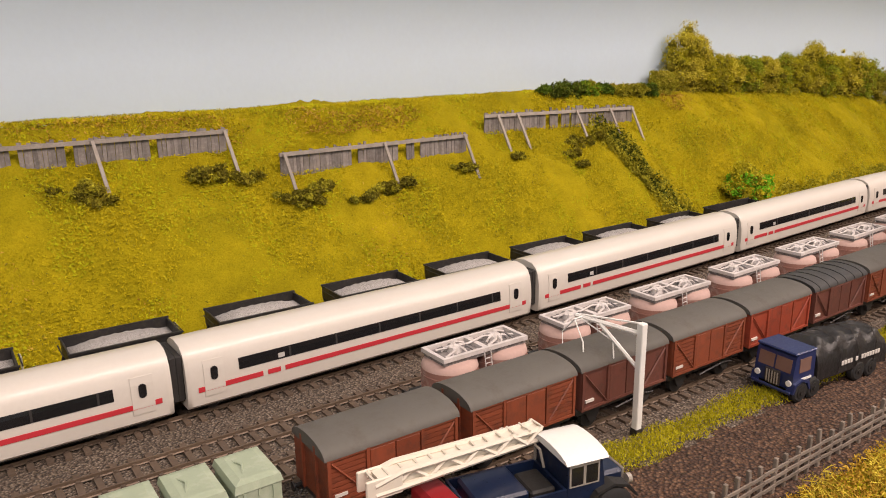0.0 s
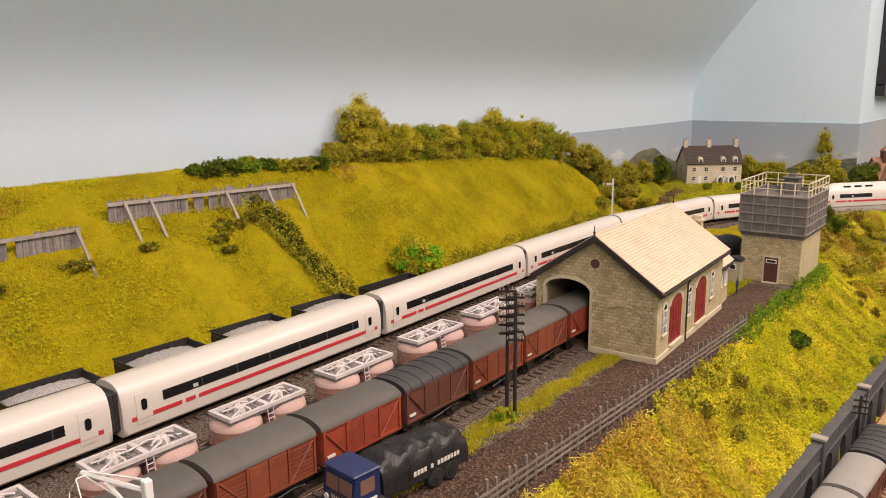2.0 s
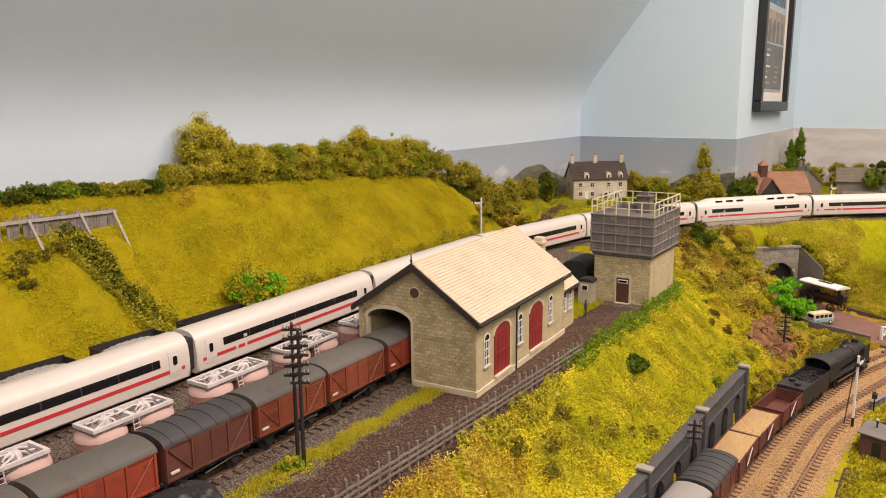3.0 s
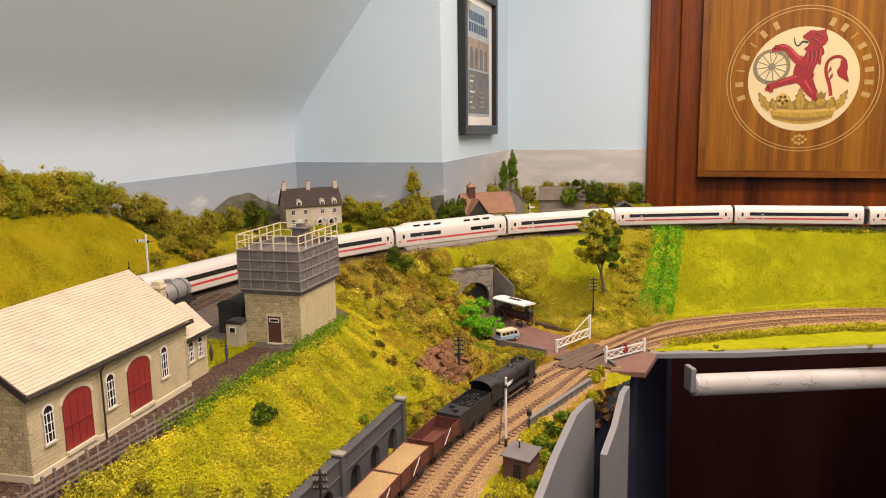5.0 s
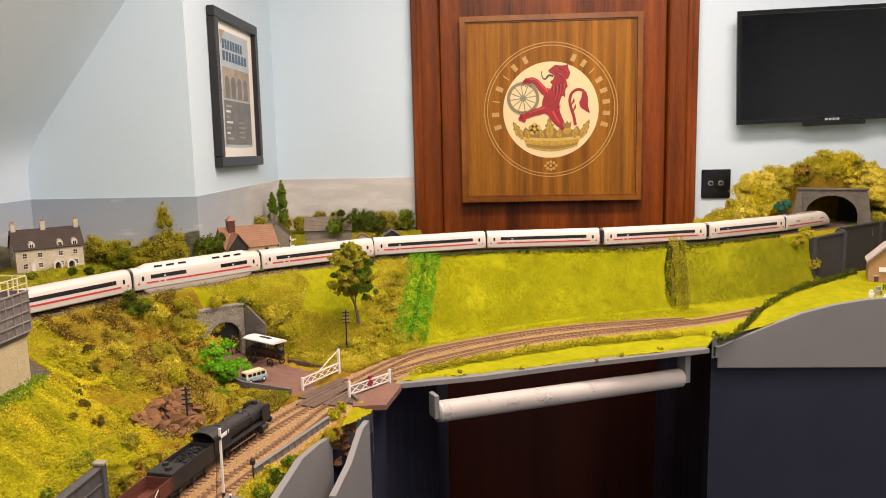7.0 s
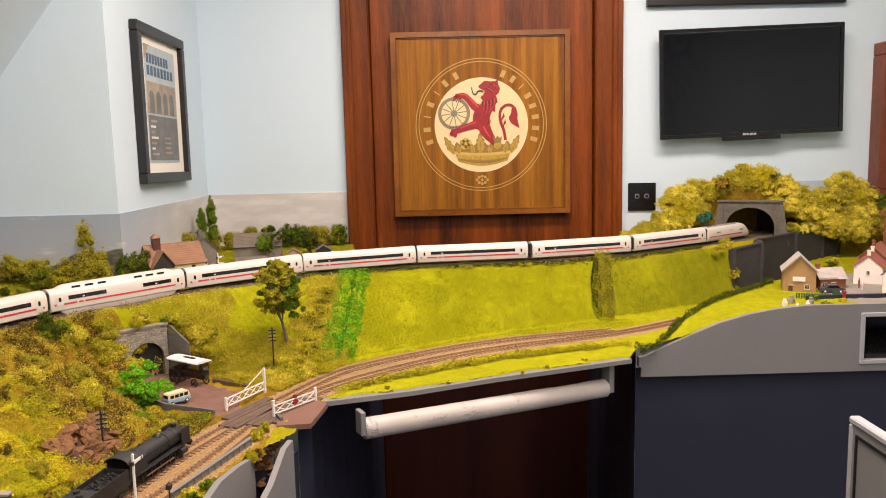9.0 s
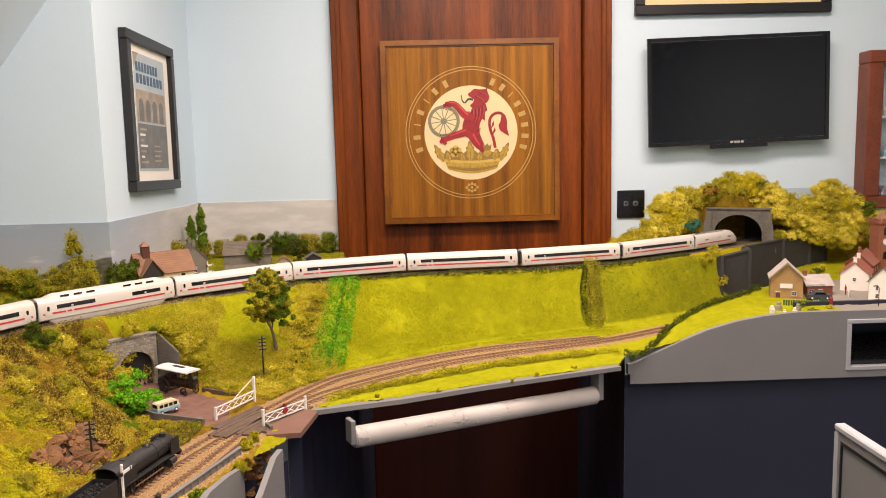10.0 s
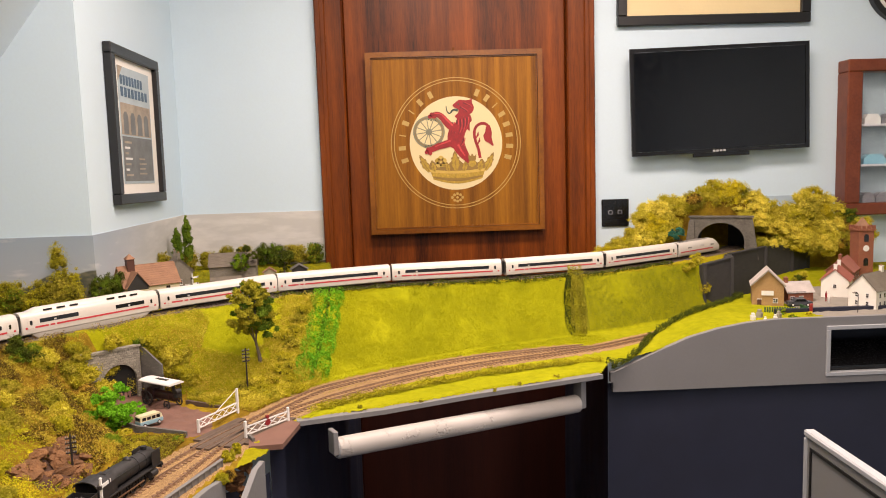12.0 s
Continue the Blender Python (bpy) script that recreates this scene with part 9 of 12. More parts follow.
for z_ in (0.003, 0.0075):
    part("fence_rail", B().tube([(q[0], q[1], zat(q[0], q[1]) + z_) for q in [fl.at(fl.length * i / 12) for i in range(13)]], 0.0006, 4), GREENF, t)
for k, (x, y, s_) in enumerate(((1.935, -1.075, 1.0), (1.955, -1.098, 1.2), (1.925, -1.118, 0.8), (1.945, -1.135, 1.0), (1.915, -1.092, 0.7))):
    single("stone_ornament", B().box(-0.0050 * s_, 0.0050 * s_, -0.0045 * s_, 0.0045 * s_, -0.002, 0.0095 * s_, 0.0012).box(-0.003 * s_, 0.003 * s_, -0.003 * s_, 0.003 * s_, 0.0096 * s_, 0.0150 * s_, 0.001), CAP if k % 2 else WHITE,
           "small pale stone ornament on the grass", "ornament", "ornaments on the grass", m=pose(x, y, zat(x, y), 0, 0, k * 40))
for k, (x, y) in enumerate(((2.10, -1.322), (2.08, -1.318))):
    single("model_figure", B().loft([[(r * math.cos(a), 0.7 * r * math.sin(a), z) for a in [2 * math.pi * i / 8 for i in range(8)]] for r, z in
                                     ((0.0016, -0.002), (0.0018, 0.008), (0.0030, 0.0120), (0.0028, 0.0190), (0.0012, 0.0205), (0.0016, 0.0225), (0.0008, 0.0245))]),
           RED_PAINT if k == 0 else WHITE, "tiny painted model figure in the village street", "figurine", "model figures", smooth=50, m=pose(x, y, GV))
# red open vehicle at the farm door, and a small wall box by the line
t = thing("farm_wagon", Matrix.Translation((2.088, 0.272, zat(2.088, 0.272))) @ Matrix.Rotation(radians(-50), 4, "Z"), "small dark red farm wagon with curved roof", "wagon")
part("body", B().prism([(0.008 * math.cos(math.pi * i / 6), 0.010 + 0.005 * math.sin(math.pi * i / 6)) for i in range(7)] + [(-0.008, 0.003), (0.008, 0.003)], "x", -0.018, 0.018), RED_DOOR, t)
for x in (-0.011, 0.011):
    for y in (-0.0082, 0.0082):
        wheel(t, x, y, 0.0034, 0.0018, TYRE)

# ---- things on the walls ----
GOLD = surface("inlaid_gold", (0.56, 0.37, 0.075), 0.4, 0.1, 60, 500, 0.0)
GOLD_D = surface("crown_gold_dark", (0.26, 0.15, 0.03), 0.45, 0.15, 40, 400, 0.0)
IVORY = surface("ivory_disc", (0.70, 0.57, 0.31), 0.55, 0.04, 20, 300, 0.0)
LIONRED = surface("crest_red", (0.30, 0.010, 0.013), 0.5, 0.35, 45, 250, 0.0)
STEELG = surface("wheel_grey_green", (0.20, 0.195, 0.13), 0.5, 0.15, 40, 300, 0.0)
pn = thing("crest_panel", pose(WX - 0.004, -0.5030, 1.487, 0, 0, 0), "framed oak panel with a red and gold railway crest", "wall panel")
hw_, hz = 0.261, 0.2670
part("panel_board", B().box(-0.010, 0.0, -hw_ + 0.004, hw_ - 0.004, -hz + 0.004, hz - 0.004), OAK, pn)
for a in (0, 1):
    for s in (-1, 1):
        if a:
            bx = B().prism([(-hw_, s * hz), (hw_, s * hz), (hw_ - 0.015, s * (hz - 0.015)), (-hw_ + 0.015, s * (hz - 0.015))], "x", -0.018, -0.0005)
        else:
            bx = B().prism([(s * hw_, -hz), (s * hw_, hz), (s * (hw_ - 0.015), hz - 0.015), (s * (hw_ - 0.015), -hz + 0.015)], "x", -0.018, -0.0005)
        part("frame_moulding", bx, OAK_TRIM, pn)
for a in (0, 1):
    for s in (-1, 1):
        q = 0.0030
        bx = B().box(-0.0128, -0.0101, -hw_ + 0.0165, hw_ - 0.0165, s * (hz - 0.0175) - q / 2, s * (hz - 0.0175) + q / 2) if a else B().box(-0.0128, -0.0101, s * (hw_ - 0.0175) - q / 2, s * (hw_ - 0.0175) + q / 2, -hz + 0.020, hz - 0.020)
        part("inner_bead", bx, OAK_TRIM, pn)


def flat(name, poly, mat, layer, parent, label=""):
    """A thin inlay on the panel; u runs to the viewer's right."""
    x = -0.0104 - 0.0006 * layer
    return part(name, B().prism([(-u, v) for u, v in poly], "x", x, x + 0.0009), mat, parent, label)


def disc(r, n=56, c=(0, 0)):
    return [(c[0] + r * math.cos(2 * math.pi * i / n), c[1] + r * math.sin(2 * math.pi * i / n)) for i in range(n)]


def ring_part(name, r0, r1, mat, layer, parent, c=(0, 0), n=72):
    x0 = -0.0104 - 0.0006 * layer
    rings = [[(x0 + dx, -(c[0] + r * math.cos(2 * math.pi * i / n)), c[1] + r * math.sin(2 * math.pi * i / n)) for i in range(n)] for r, dx in ((r0, 0), (r1, 0), (r1, 0.0008), (r0, 0.0008), (r0, 0))]
    return part(name, B().loft(rings, True, False), mat, parent)


C0 = -0.0025
GOLD_LINE = surface("inlaid_pale_line", (0.46, 0.29, 0.075), 0.45, 0.15, 60, 500, 0.0)
CROWN = surface("crown_gold", (0.42, 0.265, 0.030), 0.42, 0.40, 90, 300, 0.0)
LION_D = surface("crest_dark_red", (0.13, 0.006, 0.010), 0.5, 0.3, 60, 300, 0.0)
LION_L = surface("crest_light_red", (0.55, 0.045, 0.045), 0.5, 0.3, 60, 300, 0.0)
TONGUE = surface("crest_dark_green", (0.035, 0.055, 0.040), 0.5, 0.2, 60, 300, 0.0)


def band(path, width, taper=1.0, steps=6):
    """Outline of a smoothly curved stroke."""
    line = Line(path, 0.001)
    n = steps * (len(path) - 1)
    l, r = [], []
    for i in range(n + 1):
        q, d = line.at(line.length * i / n), line.dir(line.length * i / n)
        w = width * (1 + (taper - 1) * i / n) / 2
        l.append((q[0] - d[1] * w, q[1] + d[0] * w))
        r.append((q[0] + d[1] * w, q[1] - d[0] * w))
    return l + r[::-1]


def rounded(path):
    """A closed outline with softened corners."""
    out = []
    for i, p in enumerate(path):
        a_, c_ = Vector(path[i - 1]), Vector(path[(i + 1) % len(path)])
        p = Vector(p)
        out += [tuple(p.lerp(a_, 0.22)), tuple(p.lerp(c_, 0.22))]
    return out


flat("ivory_disc", [(u, v + C0) for u, v in disc(0.138)], IVORY, 0, pn)
for r in (0.1925, 0.1838):
    ring_part("gold_ring", r - 0.0011, r + 0.0011, GOLD_LINE, 0.4, pn, (0, C0))
for word, a0, a1 in ((7, 197, 117), (8, 66, -16)):
    for k in range(word):
        an = radians(a0 + (a1 - a0) * k / (word - 1))
        rad, tan = Vector((math.cos(an), math.sin(an))), Vector((-math.sin(an), math.cos(an)))
        c = rad * 0.1605
        w = 0.0016 if (word, k) in ((7, 2), (7, 4), (8, 2)) else 0.0062
        flat("letter_bar", [tuple(c + rad * p + tan * q + Vector((0, C0))) for p, q in ((-0.0105, -w), (-0.0105, w), (0.0105, w), (0.0105, -w))], GOLD_LINE, 0.3, pn)
for k in range(8):
    an = radians(k * 45)
    c = Vector((0.0125 * math.cos(an), 0.0110 * math.sin(an) - 0.161 + C0))
    flat("rosette_petal", disc(0.0043, 12, (c.x * (1.25 if k % 4 == 0 else 1), c.y)), GOLD_LINE, 0.3, pn)
flat("rosette_eye", disc(0.0038, 12, (0, -0.161 + C0)), GOLD_LINE, 0.5, pn)
# crown: rim, rose, oak leaf and thistle between flared leaves
arc_ = lambda x0, x1, y, bow, n=10: [(x0 + (x1 - x0) * i / n, y - bow * math.sin(math.pi * i / n)) for i in range(n + 1)]
flat("crown_band", arc_(-0.080, 0.086, -0.080, 0.006) + arc_(0.076, -0.070, -0.108, 0.014), CROWN, 1, pn)
flat("crown_edge", arc_(-0.082, 0.088, -0.078, 0.006) + arc_(0.086, -0.080, -0.086, 0.006), GOLD, 1.4, pn)
flat("crown_edge", arc_(-0.072, 0.078, -0.098, 0.008) + arc_(0.076, -0.070, -0.103, 0.012), GOLD_D, 1.4, pn)
flat("crown_wall", [(-0.083, -0.084), (-0.094, -0.060), (-0.082, -0.064), (-0.074, -0.050), (-0.060, -0.062), (-0.044, -0.046), (-0.026, -0.064), (-0.002, -0.044), (0.022, -0.064), (0.047, -0.048), (0.064, -0.062), (0.078, -0.050), (0.086, -0.064), (0.098, -0.060), (0.088, -0.084)], GOLD_D, 0.9, pn)
leaf_ = [(-0.30, 0), (-0.60, 0.22), (-0.95, 0.38), (-0.70, 0.50), (-0.85, 0.70), (-0.50, 0.74), (-0.35, 0.92), (0, 1.05), (0.35, 0.92), (0.50, 0.74), (0.85, 0.70), (0.70, 0.50), (0.95, 0.38), (0.60, 0.22), (0.30, 0)]
for u, h, w, a in ((-0.082, 0.056, 0.012, 0.50), (-0.002, 0.058, 0.015, 0.05), (0.086, 0.056, 0.012, -0.45), (-0.066, 0.030, 0.010, 0.2), (0.068, 0.034, 0.011, -0.2), (0.022, 0.030, 0.010, -0.2), (-0.024, 0.028, 0.009, 0.2)):
    put_ = lambda k: [(u + x * w * k * math.cos(a) - y * h * k * math.sin(a), -0.085 + x * w * k * math.sin(a) + y * h * k * math.cos(a)) for x, y in leaf_]
    flat("crown_leaf", put_(1.0), GOLD_D, 1.2, pn)
    flat("crown_leaf", put_(0.86), CROWN, 1.7, pn)
    flat("leaf_vein", band([(u, -0.083), (u - 0.5 * h * math.sin(a), -0.085 + 0.45 * h * math.cos(a)), (u - 0.8 * h * math.sin(a), -0.085 + 0.75 * h * math.cos(a))], 0.0022, 0.4, 2), GOLD_D, 2.0, pn)
for k in range(5):
    an = radians(90 + 72 * k)
    flat("rose_petal", disc(0.0088, 14, (-0.047 + 0.0095 * math.cos(an), -0.056 + 0.0095 * math.sin(an))), CROWN if k % 2 else GOLD, 2.0, pn)
flat("rose_ring", disc(0.0075, 16, (-0.047, -0.056)), GOLD_D, 2.4, pn)
flat("rose_eye", disc(0.0042, 12, (-0.047, -0.056)), GOLD, 2.8, pn)
flat("thistle_head", disc(0.0115, 16, (0.047, -0.062)), CROWN, 2.0, pn)
flat("thistle_tuft", [(0.037, -0.055), (0.034, -0.036), (0.041, -0.042), (0.047, -0.034), (0.053, -0.042), (0.060, -0.036), (0.057, -0.055)], GOLD_D, 2.2, pn)
WC = (-0.0797, 0.033)
ring_part("wheel_rim", 0.0375, 0.0470, STEELG, 2.6, pn, WC, 40)
ring_part("wheel_line", 0.0405, 0.0425, GOLD_D, 2.9, pn, WC, 40)
flat("wheel_disc", disc(0.0380, 30, WC), IVORY, 1.2, pn)
for k in range(12):
    an = radians(k * 30 + 8)
    d, q = Vector((math.cos(an), math.sin(an))), Vector((-math.sin(an), math.cos(an))) * 0.0013
    w0 = Vector(WC)
    flat("wheel_spoke", [tuple(w0 + d * 0.006 - q), tuple(w0 + d * 0.038 - q), tuple(w0 + d * 0.038 + q), tuple(w0 + d * 0.006 + q)], STEELG, 2.2, pn)
flat("wheel_hub", disc(0.0095, 16, WC), STEELG, 2.8, pn)
# the red beast, rearing to the wheel
flat("body_shape", rounded([(-0.004, 0.078), (0.006, 0.070), (0.000, 0.058), (-0.012, 0.046), (-0.022, 0.034), (-0.026, 0.014), (-0.022, -0.008), (-0.008, -0.018), (0.006, -0.022), (0.018, -0.036), (0.026, -0.060), (0.050, -0.064),
                            (0.040, -0.040), (0.030, -0.018), (0.024, 0.004), (0.026, 0.022), (0.034, 0.040), (0.042, 0.030), (0.042, 0.058), (0.050, 0.062), (0.044, 0.084), (0.020, 0.092)]), LIONRED, 1.6, pn)
flat("head_shape", rounded([(-0.004, 0.104), (-0.008, 0.110), (0.002, 0.118), (0.012, 0.126), (0.028, 0.123), (0.044, 0.124), (0.051, 0.130), (0.050, 0.116), (0.057, 0.102), (0.052, 0.088), (0.044, 0.082), (0.020, 0.074), (0.004, 0.078), (0.008, 0.088), (0.012, 0.096)]), LIONRED, 1.9, pn)
flat("arm_shape", band([(0.006, 0.040), (-0.014, 0.048), (-0.028, 0.062), (-0.042, 0.078), (-0.056, 0.084), (-0.072, 0.080)], 0.024, 0.60), LIONRED, 3.2, pn)
flat("arm_light", band([(-0.008, 0.050), (-0.026, 0.068), (-0.042, 0.084), (-0.062, 0.088)], 0.006, 0.5), LION_L, 3.6, pn)
flat("arm_shape", band([(-0.006, 0.004), (-0.030, -0.004), (-0.052, -0.010), (-0.072, -0.018), (-0.086, -0.022)], 0.024, 0.62), LIONRED, 3.2, pn)
flat("arm_light", band([(-0.016, 0.006), (-0.040, -0.002), (-0.062, -0.010)], 0.005, 0.4), LION_L, 3.6, pn)
for u, v in ((-0.070, 0.084), (-0.076, 0.078), (-0.062, 0.078), (-0.084, -0.018), (-0.088, -0.026), (-0.078, -0.030)):
    flat("paw_shape", disc(0.0062, 10, (u, v)), LIONRED, 3.4, pn)
for u, v in ((-0.080, 0.070), (-0.072, 0.067), (-0.060, 0.066), (-0.090, -0.008), (-0.082, -0.007), (-0.074, -0.006)):
    flat("claw_shape", disc(0.0022, 8, (u, v)), TONGUE, 3.8, pn)
flat("leg_shape", band([(0.000, 0.000), (0.008, -0.020), (0.022, -0.040), (0.040, -0.056)], 0.030, 0.45), LIONRED, 2.0, pn)
flat("leg_light", band([(0.006, -0.006), (0.014, -0.022), (0.026, -0.040)], 0.007, 0.4), LION_L, 2.6, pn)
for x0, y0, x1, y1 in ((-0.008, 0.060, -0.014, 0.032), (0.004, 0.066, -0.004, 0.028), (0.014, 0.068, 0.008, 0.026), (0.024, 0.070, 0.018, 0.030), (0.034, 0.074, 0.028, 0.040), (0.022, 0.012, 0.012, -0.010), (0.024, 0.116, 0.046, 0.104), (0.014, 0.104, 0.036, 0.088)):
    flat("dark_stroke", band([(x0, y0), ((x0 + x1) / 2 + 0.003, (y0 + y1) / 2), (x1, y1)], 0.0045, 0.25, 3), LION_D, 2.6, pn)
    flat("light_stroke", band([(x0 + 0.005, y0), ((x0 + x1) / 2 + 0.008, (y0 + y1) / 2), (x1 + 0.004, y1)], 0.0032, 0.25, 3), LION_L, 2.6, pn)
flat("eye_shape", disc(0.0022, 8, (0.010, 0.112)), TONGUE, 2.8, pn)
flat("tail_shape", band([(0.071, -0.048), (0.066, -0.020), (0.058, 0.004), (0.055, 0.026), (0.060, 0.043), (0.073, 0.053), (0.088, 0.053), (0.100, 0.043)], 0.0085, 0.95), LIONRED, 1.5, pn)
flat("tail_tuft", rounded([(0.090, 0.046), (0.102, 0.048), (0.108, 0.028), (0.106, 0.010), (0.114, -0.016), (0.100, -0.006), (0.086, 0.002), (0.081, 0.018), (0.088, 0.028)]), LIONRED, 1.7, pn)
for u, v in ((0.058, 0.006), (0.062, -0.012)):
    flat("tail_barb", [(u, v), (u + 0.011, v + 0.014), (u + 0.009, v + 0.026), (u + 0.004, v + 0.014)], LIONRED, 1.7, pn)
flat("tongue_shape", band([(0.008, 0.094), (-0.006, 0.096), (-0.016, 0.086), (-0.024, 0.092), (-0.027, 0.108)], 0.006, 0.35), TONGUE, 2.2, pn)
part("hanging_hook", B().cyl((-0.006, 0, hz), (-0.006, 0, hz + 0.010), 0.003, n=8), OAK_TRIM, pn)

# framed magazine cover on the side wall
ps = thing("framed_poster", pose(2.3220, AY, 1.536, 0, 0.8, 0), "black framed magazine cover with a railway viaduct picture", "framed poster")
pw, ph = 0.1630, 0.1840
for a in (0, 1):
    for s in (-1, 1):
        bx = B().box(-pw, pw, -0.020, -0.001, s * ph - (0.024 if s > 0 else 0), s * ph + (0 if s > 0 else 0.024), 0.002) if a else B().box(s * pw - (0.024 if s > 0 else 0), s * pw + (0 if s > 0 else 0.024), -0.020, -0.001, -ph + 0.0242, ph - 0.0242, 0.002)
        part("frame_bar", bx, BLACK_FRAME, ps)
part("mount", B().box(-pw + 0.02, pw - 0.02, -0.008, -0.001, -ph + 0.02, ph - 0.02), PAPER, ps)
BLUEP = surface("print_pale_blue", (0.40, 0.48, 0.52), 0.6, 0.12, 20, 200, 0.0)
GREYP = surface("print_grey", (0.16, 0.17, 0.17), 0.6, 0.3, 25, 200, 0.0)
TANP = surface("print_tan", (0.36, 0.30, 0.235), 0.6, 0.35, 30, 200, 0.0)
BLUED = surface("print_dark_blue", (0.06, 0.12, 0.19), 0.6, 0.25, 30, 200, 0.0)
WHITEP = surface("print_white", (0.72, 0.72, 0.70), 0.6, 0.05, 30, 200, 0.0)
cv = part("cover_print", B().box(-0.105, 0.105, -0.0092, -0.0081, -0.136, 0.140), BLUEP, ps)
part("picture", B().box(-0.100, 0.100, -0.0098, -0.0093, -0.020, 0.055), TANP, cv)
for k in range(4):
    u = -0.072 + k * 0.046
    part("viaduct_arch", B().prism(arch_poly(u, 0.030, -0.018, 0.020, 0.015), "y", -0.0103, -0.0099), GREYP, cv)
part("lower_picture", B().box(-0.100, 0.100, -0.0098, -0.0093, -0.130, -0.024), GREYP, cv)
for z, h, a, c in ((0.098, 0.022, -0.092, 0.060), (0.070, 0.022, -0.092, 0.092)):
    n = 8
    for k in range(n):
        u0 = a + (c - a) * k / n
        part("title_bar", B().box(u0, u0 + (c - a) / n * 0.62, -0.0103, -0.0093, z, z + h), BLUED, cv)
for k in range(7):
    part("text_bar", B().box(-0.090, -0.045 - 0.012 * (k % 3), -0.0103, -0.0099, -0.040 - k * 0.013, -0.035 - k * 0.013), WHITEP if k % 2 else TANP, cv)
    if k > 2:
        part("text_bar", B().box(0.000, 0.050 - 0.010 * (k % 2), -0.0103, -0.0099, -0.042 - k * 0.012, -0.038 - k * 0.012), TANP, cv)
part("corner_flash", B().prism([(-0.105, 0.140), (-0.075, 0.140), (-0.105, 0.105)], "y", -0.0104, -0.0093), TANP, cv)
GL = bpy.data.materials.new("picture_glass")
GL.use_nodes = True
gb_ = GL.node_tree.nodes["Principled BSDF"]
gb_.inputs["Transmission Weight"].default_value, gb_.inputs["Roughness"].default_value, gb_.inputs["IOR"].default_value, gb_.inputs["Base Color"].default_value = 1.0, 0.02, 1.45, (1, 1, 1, 1)

# television on its bracket
tv = thing("television", pose(2.642, -1.288, 1.590, -1.35, 0, 0), "flat black wall-mounted television, switched off", "television")
part("back_shell", B().box(0.006, 0.034, -0.255, 0.255, -0.135, 0.140, 0.006), BLACK_GLOSS, tv)
part("bezel", tub(B(), -0.155, 0.157, 0.268, 0, 0.008, 0.011).xform(Matrix(((0, 0, 1, 0), (0, 1, 0, 0), (1, 0, 0, 0), (0, 0, 0, 1)))), BLACK_GLOSS, tv)
part("screen", B().box(0.0022, 0.0060, -0.2565, 0.2565, -0.1435, 0.1455), SCREEN, tv)
part("lower_bar", B().box(-0.0012, 0.0062, -0.085, 0.085, -0.167, -0.1552, 0.001), BLACK_GLOSS, tv)
lb = B()
for k in range(4):
    lb.box(-0.0010, 0.0, 0.018 - k * 0.0105, 0.026 - k * 0.0105, -0.1530, -0.1470)
part("badge", lb, GREY_PALE, tv)
part("wall_bracket", B().box(0.034, WX - 2.642 - 0.001, -0.09, 0.09, -0.06, 0.06), BLACK_GLOSS, tv)

# framed certificate above
ce = thing("framed_certificate", pose(WX, -1.280, 1.985), "black framed cream certificate above the television", "framed picture")
for a in (0, 1):
    for s in (-1, 1):
        bx = B().box(-0.020, -0.001, -0.290, 0.290, s * 0.172 - (0.028 if s > 0 else 0), s * 0.172 + (0 if s > 0 else 0.028), 0.002) if a else B().box(-0.020, -0.001, s * 0.290 - (0.028 if s > 0 else 0), s * 0.290 + (0 if s > 0 else 0.028), -0.1435, 0.1435, 0.002)
        part("frame_bar", bx, BLACK_FRAME, ce)
part("sheet", B().box(-0.008, -0.001, -0.264, 0.264, -0.146, 0.146), surface("cream_sheet", (0.72, 0.58, 0.33), 0.75, 0.05, 12, 200, 0.0), ce)
for k in range(4):
    part("text_bar", B().box(-0.0086, -0.0081, -0.14 + 0.03 * k, 0.16 - 0.02 * k, -0.050 + k * 0.045, -0.042 + k * 0.045), GREYP, ce)

# black socket plate
so = thing("wall_socket", pose(WX, -0.9830, 1.2610), "square black wall socket plate with two round outlets", "socket")
part("plate", B().box(-0.008, -0.0005, -0.0415, 0.0415, -0.0415, 0.0415, 0.002), BLACK_GLOSS, so)
for y in (-0.013, 0.016):
    part("outlet", B().cyl((-0.0105, y, 0.002), (-0.0078, y, 0.002), 0.0068, n=20), GREY_PALE, so)
    part("outlet_core", B().cyl((-0.0110, y, 0.002), (-0.0100, y, 0.002), 0.0052, n=20), BLACK_GLOSS, so)

# brown display case with blurred contents, and a round plaque
FRAMEW = timber("red_brown_frame", (0.10, 0.022, 0.010), (0.17, 0.042, 0.018), (0.23, 0.062, 0.028), along=(1, 0.4, 0.4), scale=60, rough=0.35)
dc = thing("display_case", pose(WX, -1.975, 1.464), "red-brown framed glass case with model vehicles inside", "display case")
CW, CH = 0.3095, 0.2310
for a in (0, 1):
    for s in (-1, 1):
        bx = B().box(-0.060, -0.001, -CW, CW, s * CH - (0.036 if s > 0 else 0), s * CH + (0 if s > 0 else 0.036), 0.003) if a else B().box(-0.060, -0.001, s * CW - (0.046 if s > 0 else 0), s * CW + (0 if s > 0 else 0.046), -CH + 0.0362, CH - 0.0362, 0.003)
        part("frame_bar", bx, FRAMEW, dc)
part("case_back", B().box(-0.004, -0.001, -CW + 0.04, CW - 0.04, -CH + 0.03, CH - 0.03), surface("case_back_grey_blue", (0.20, 0.27, 0.30), 0.5, 0.3, 6, 60, 0.0), dc)
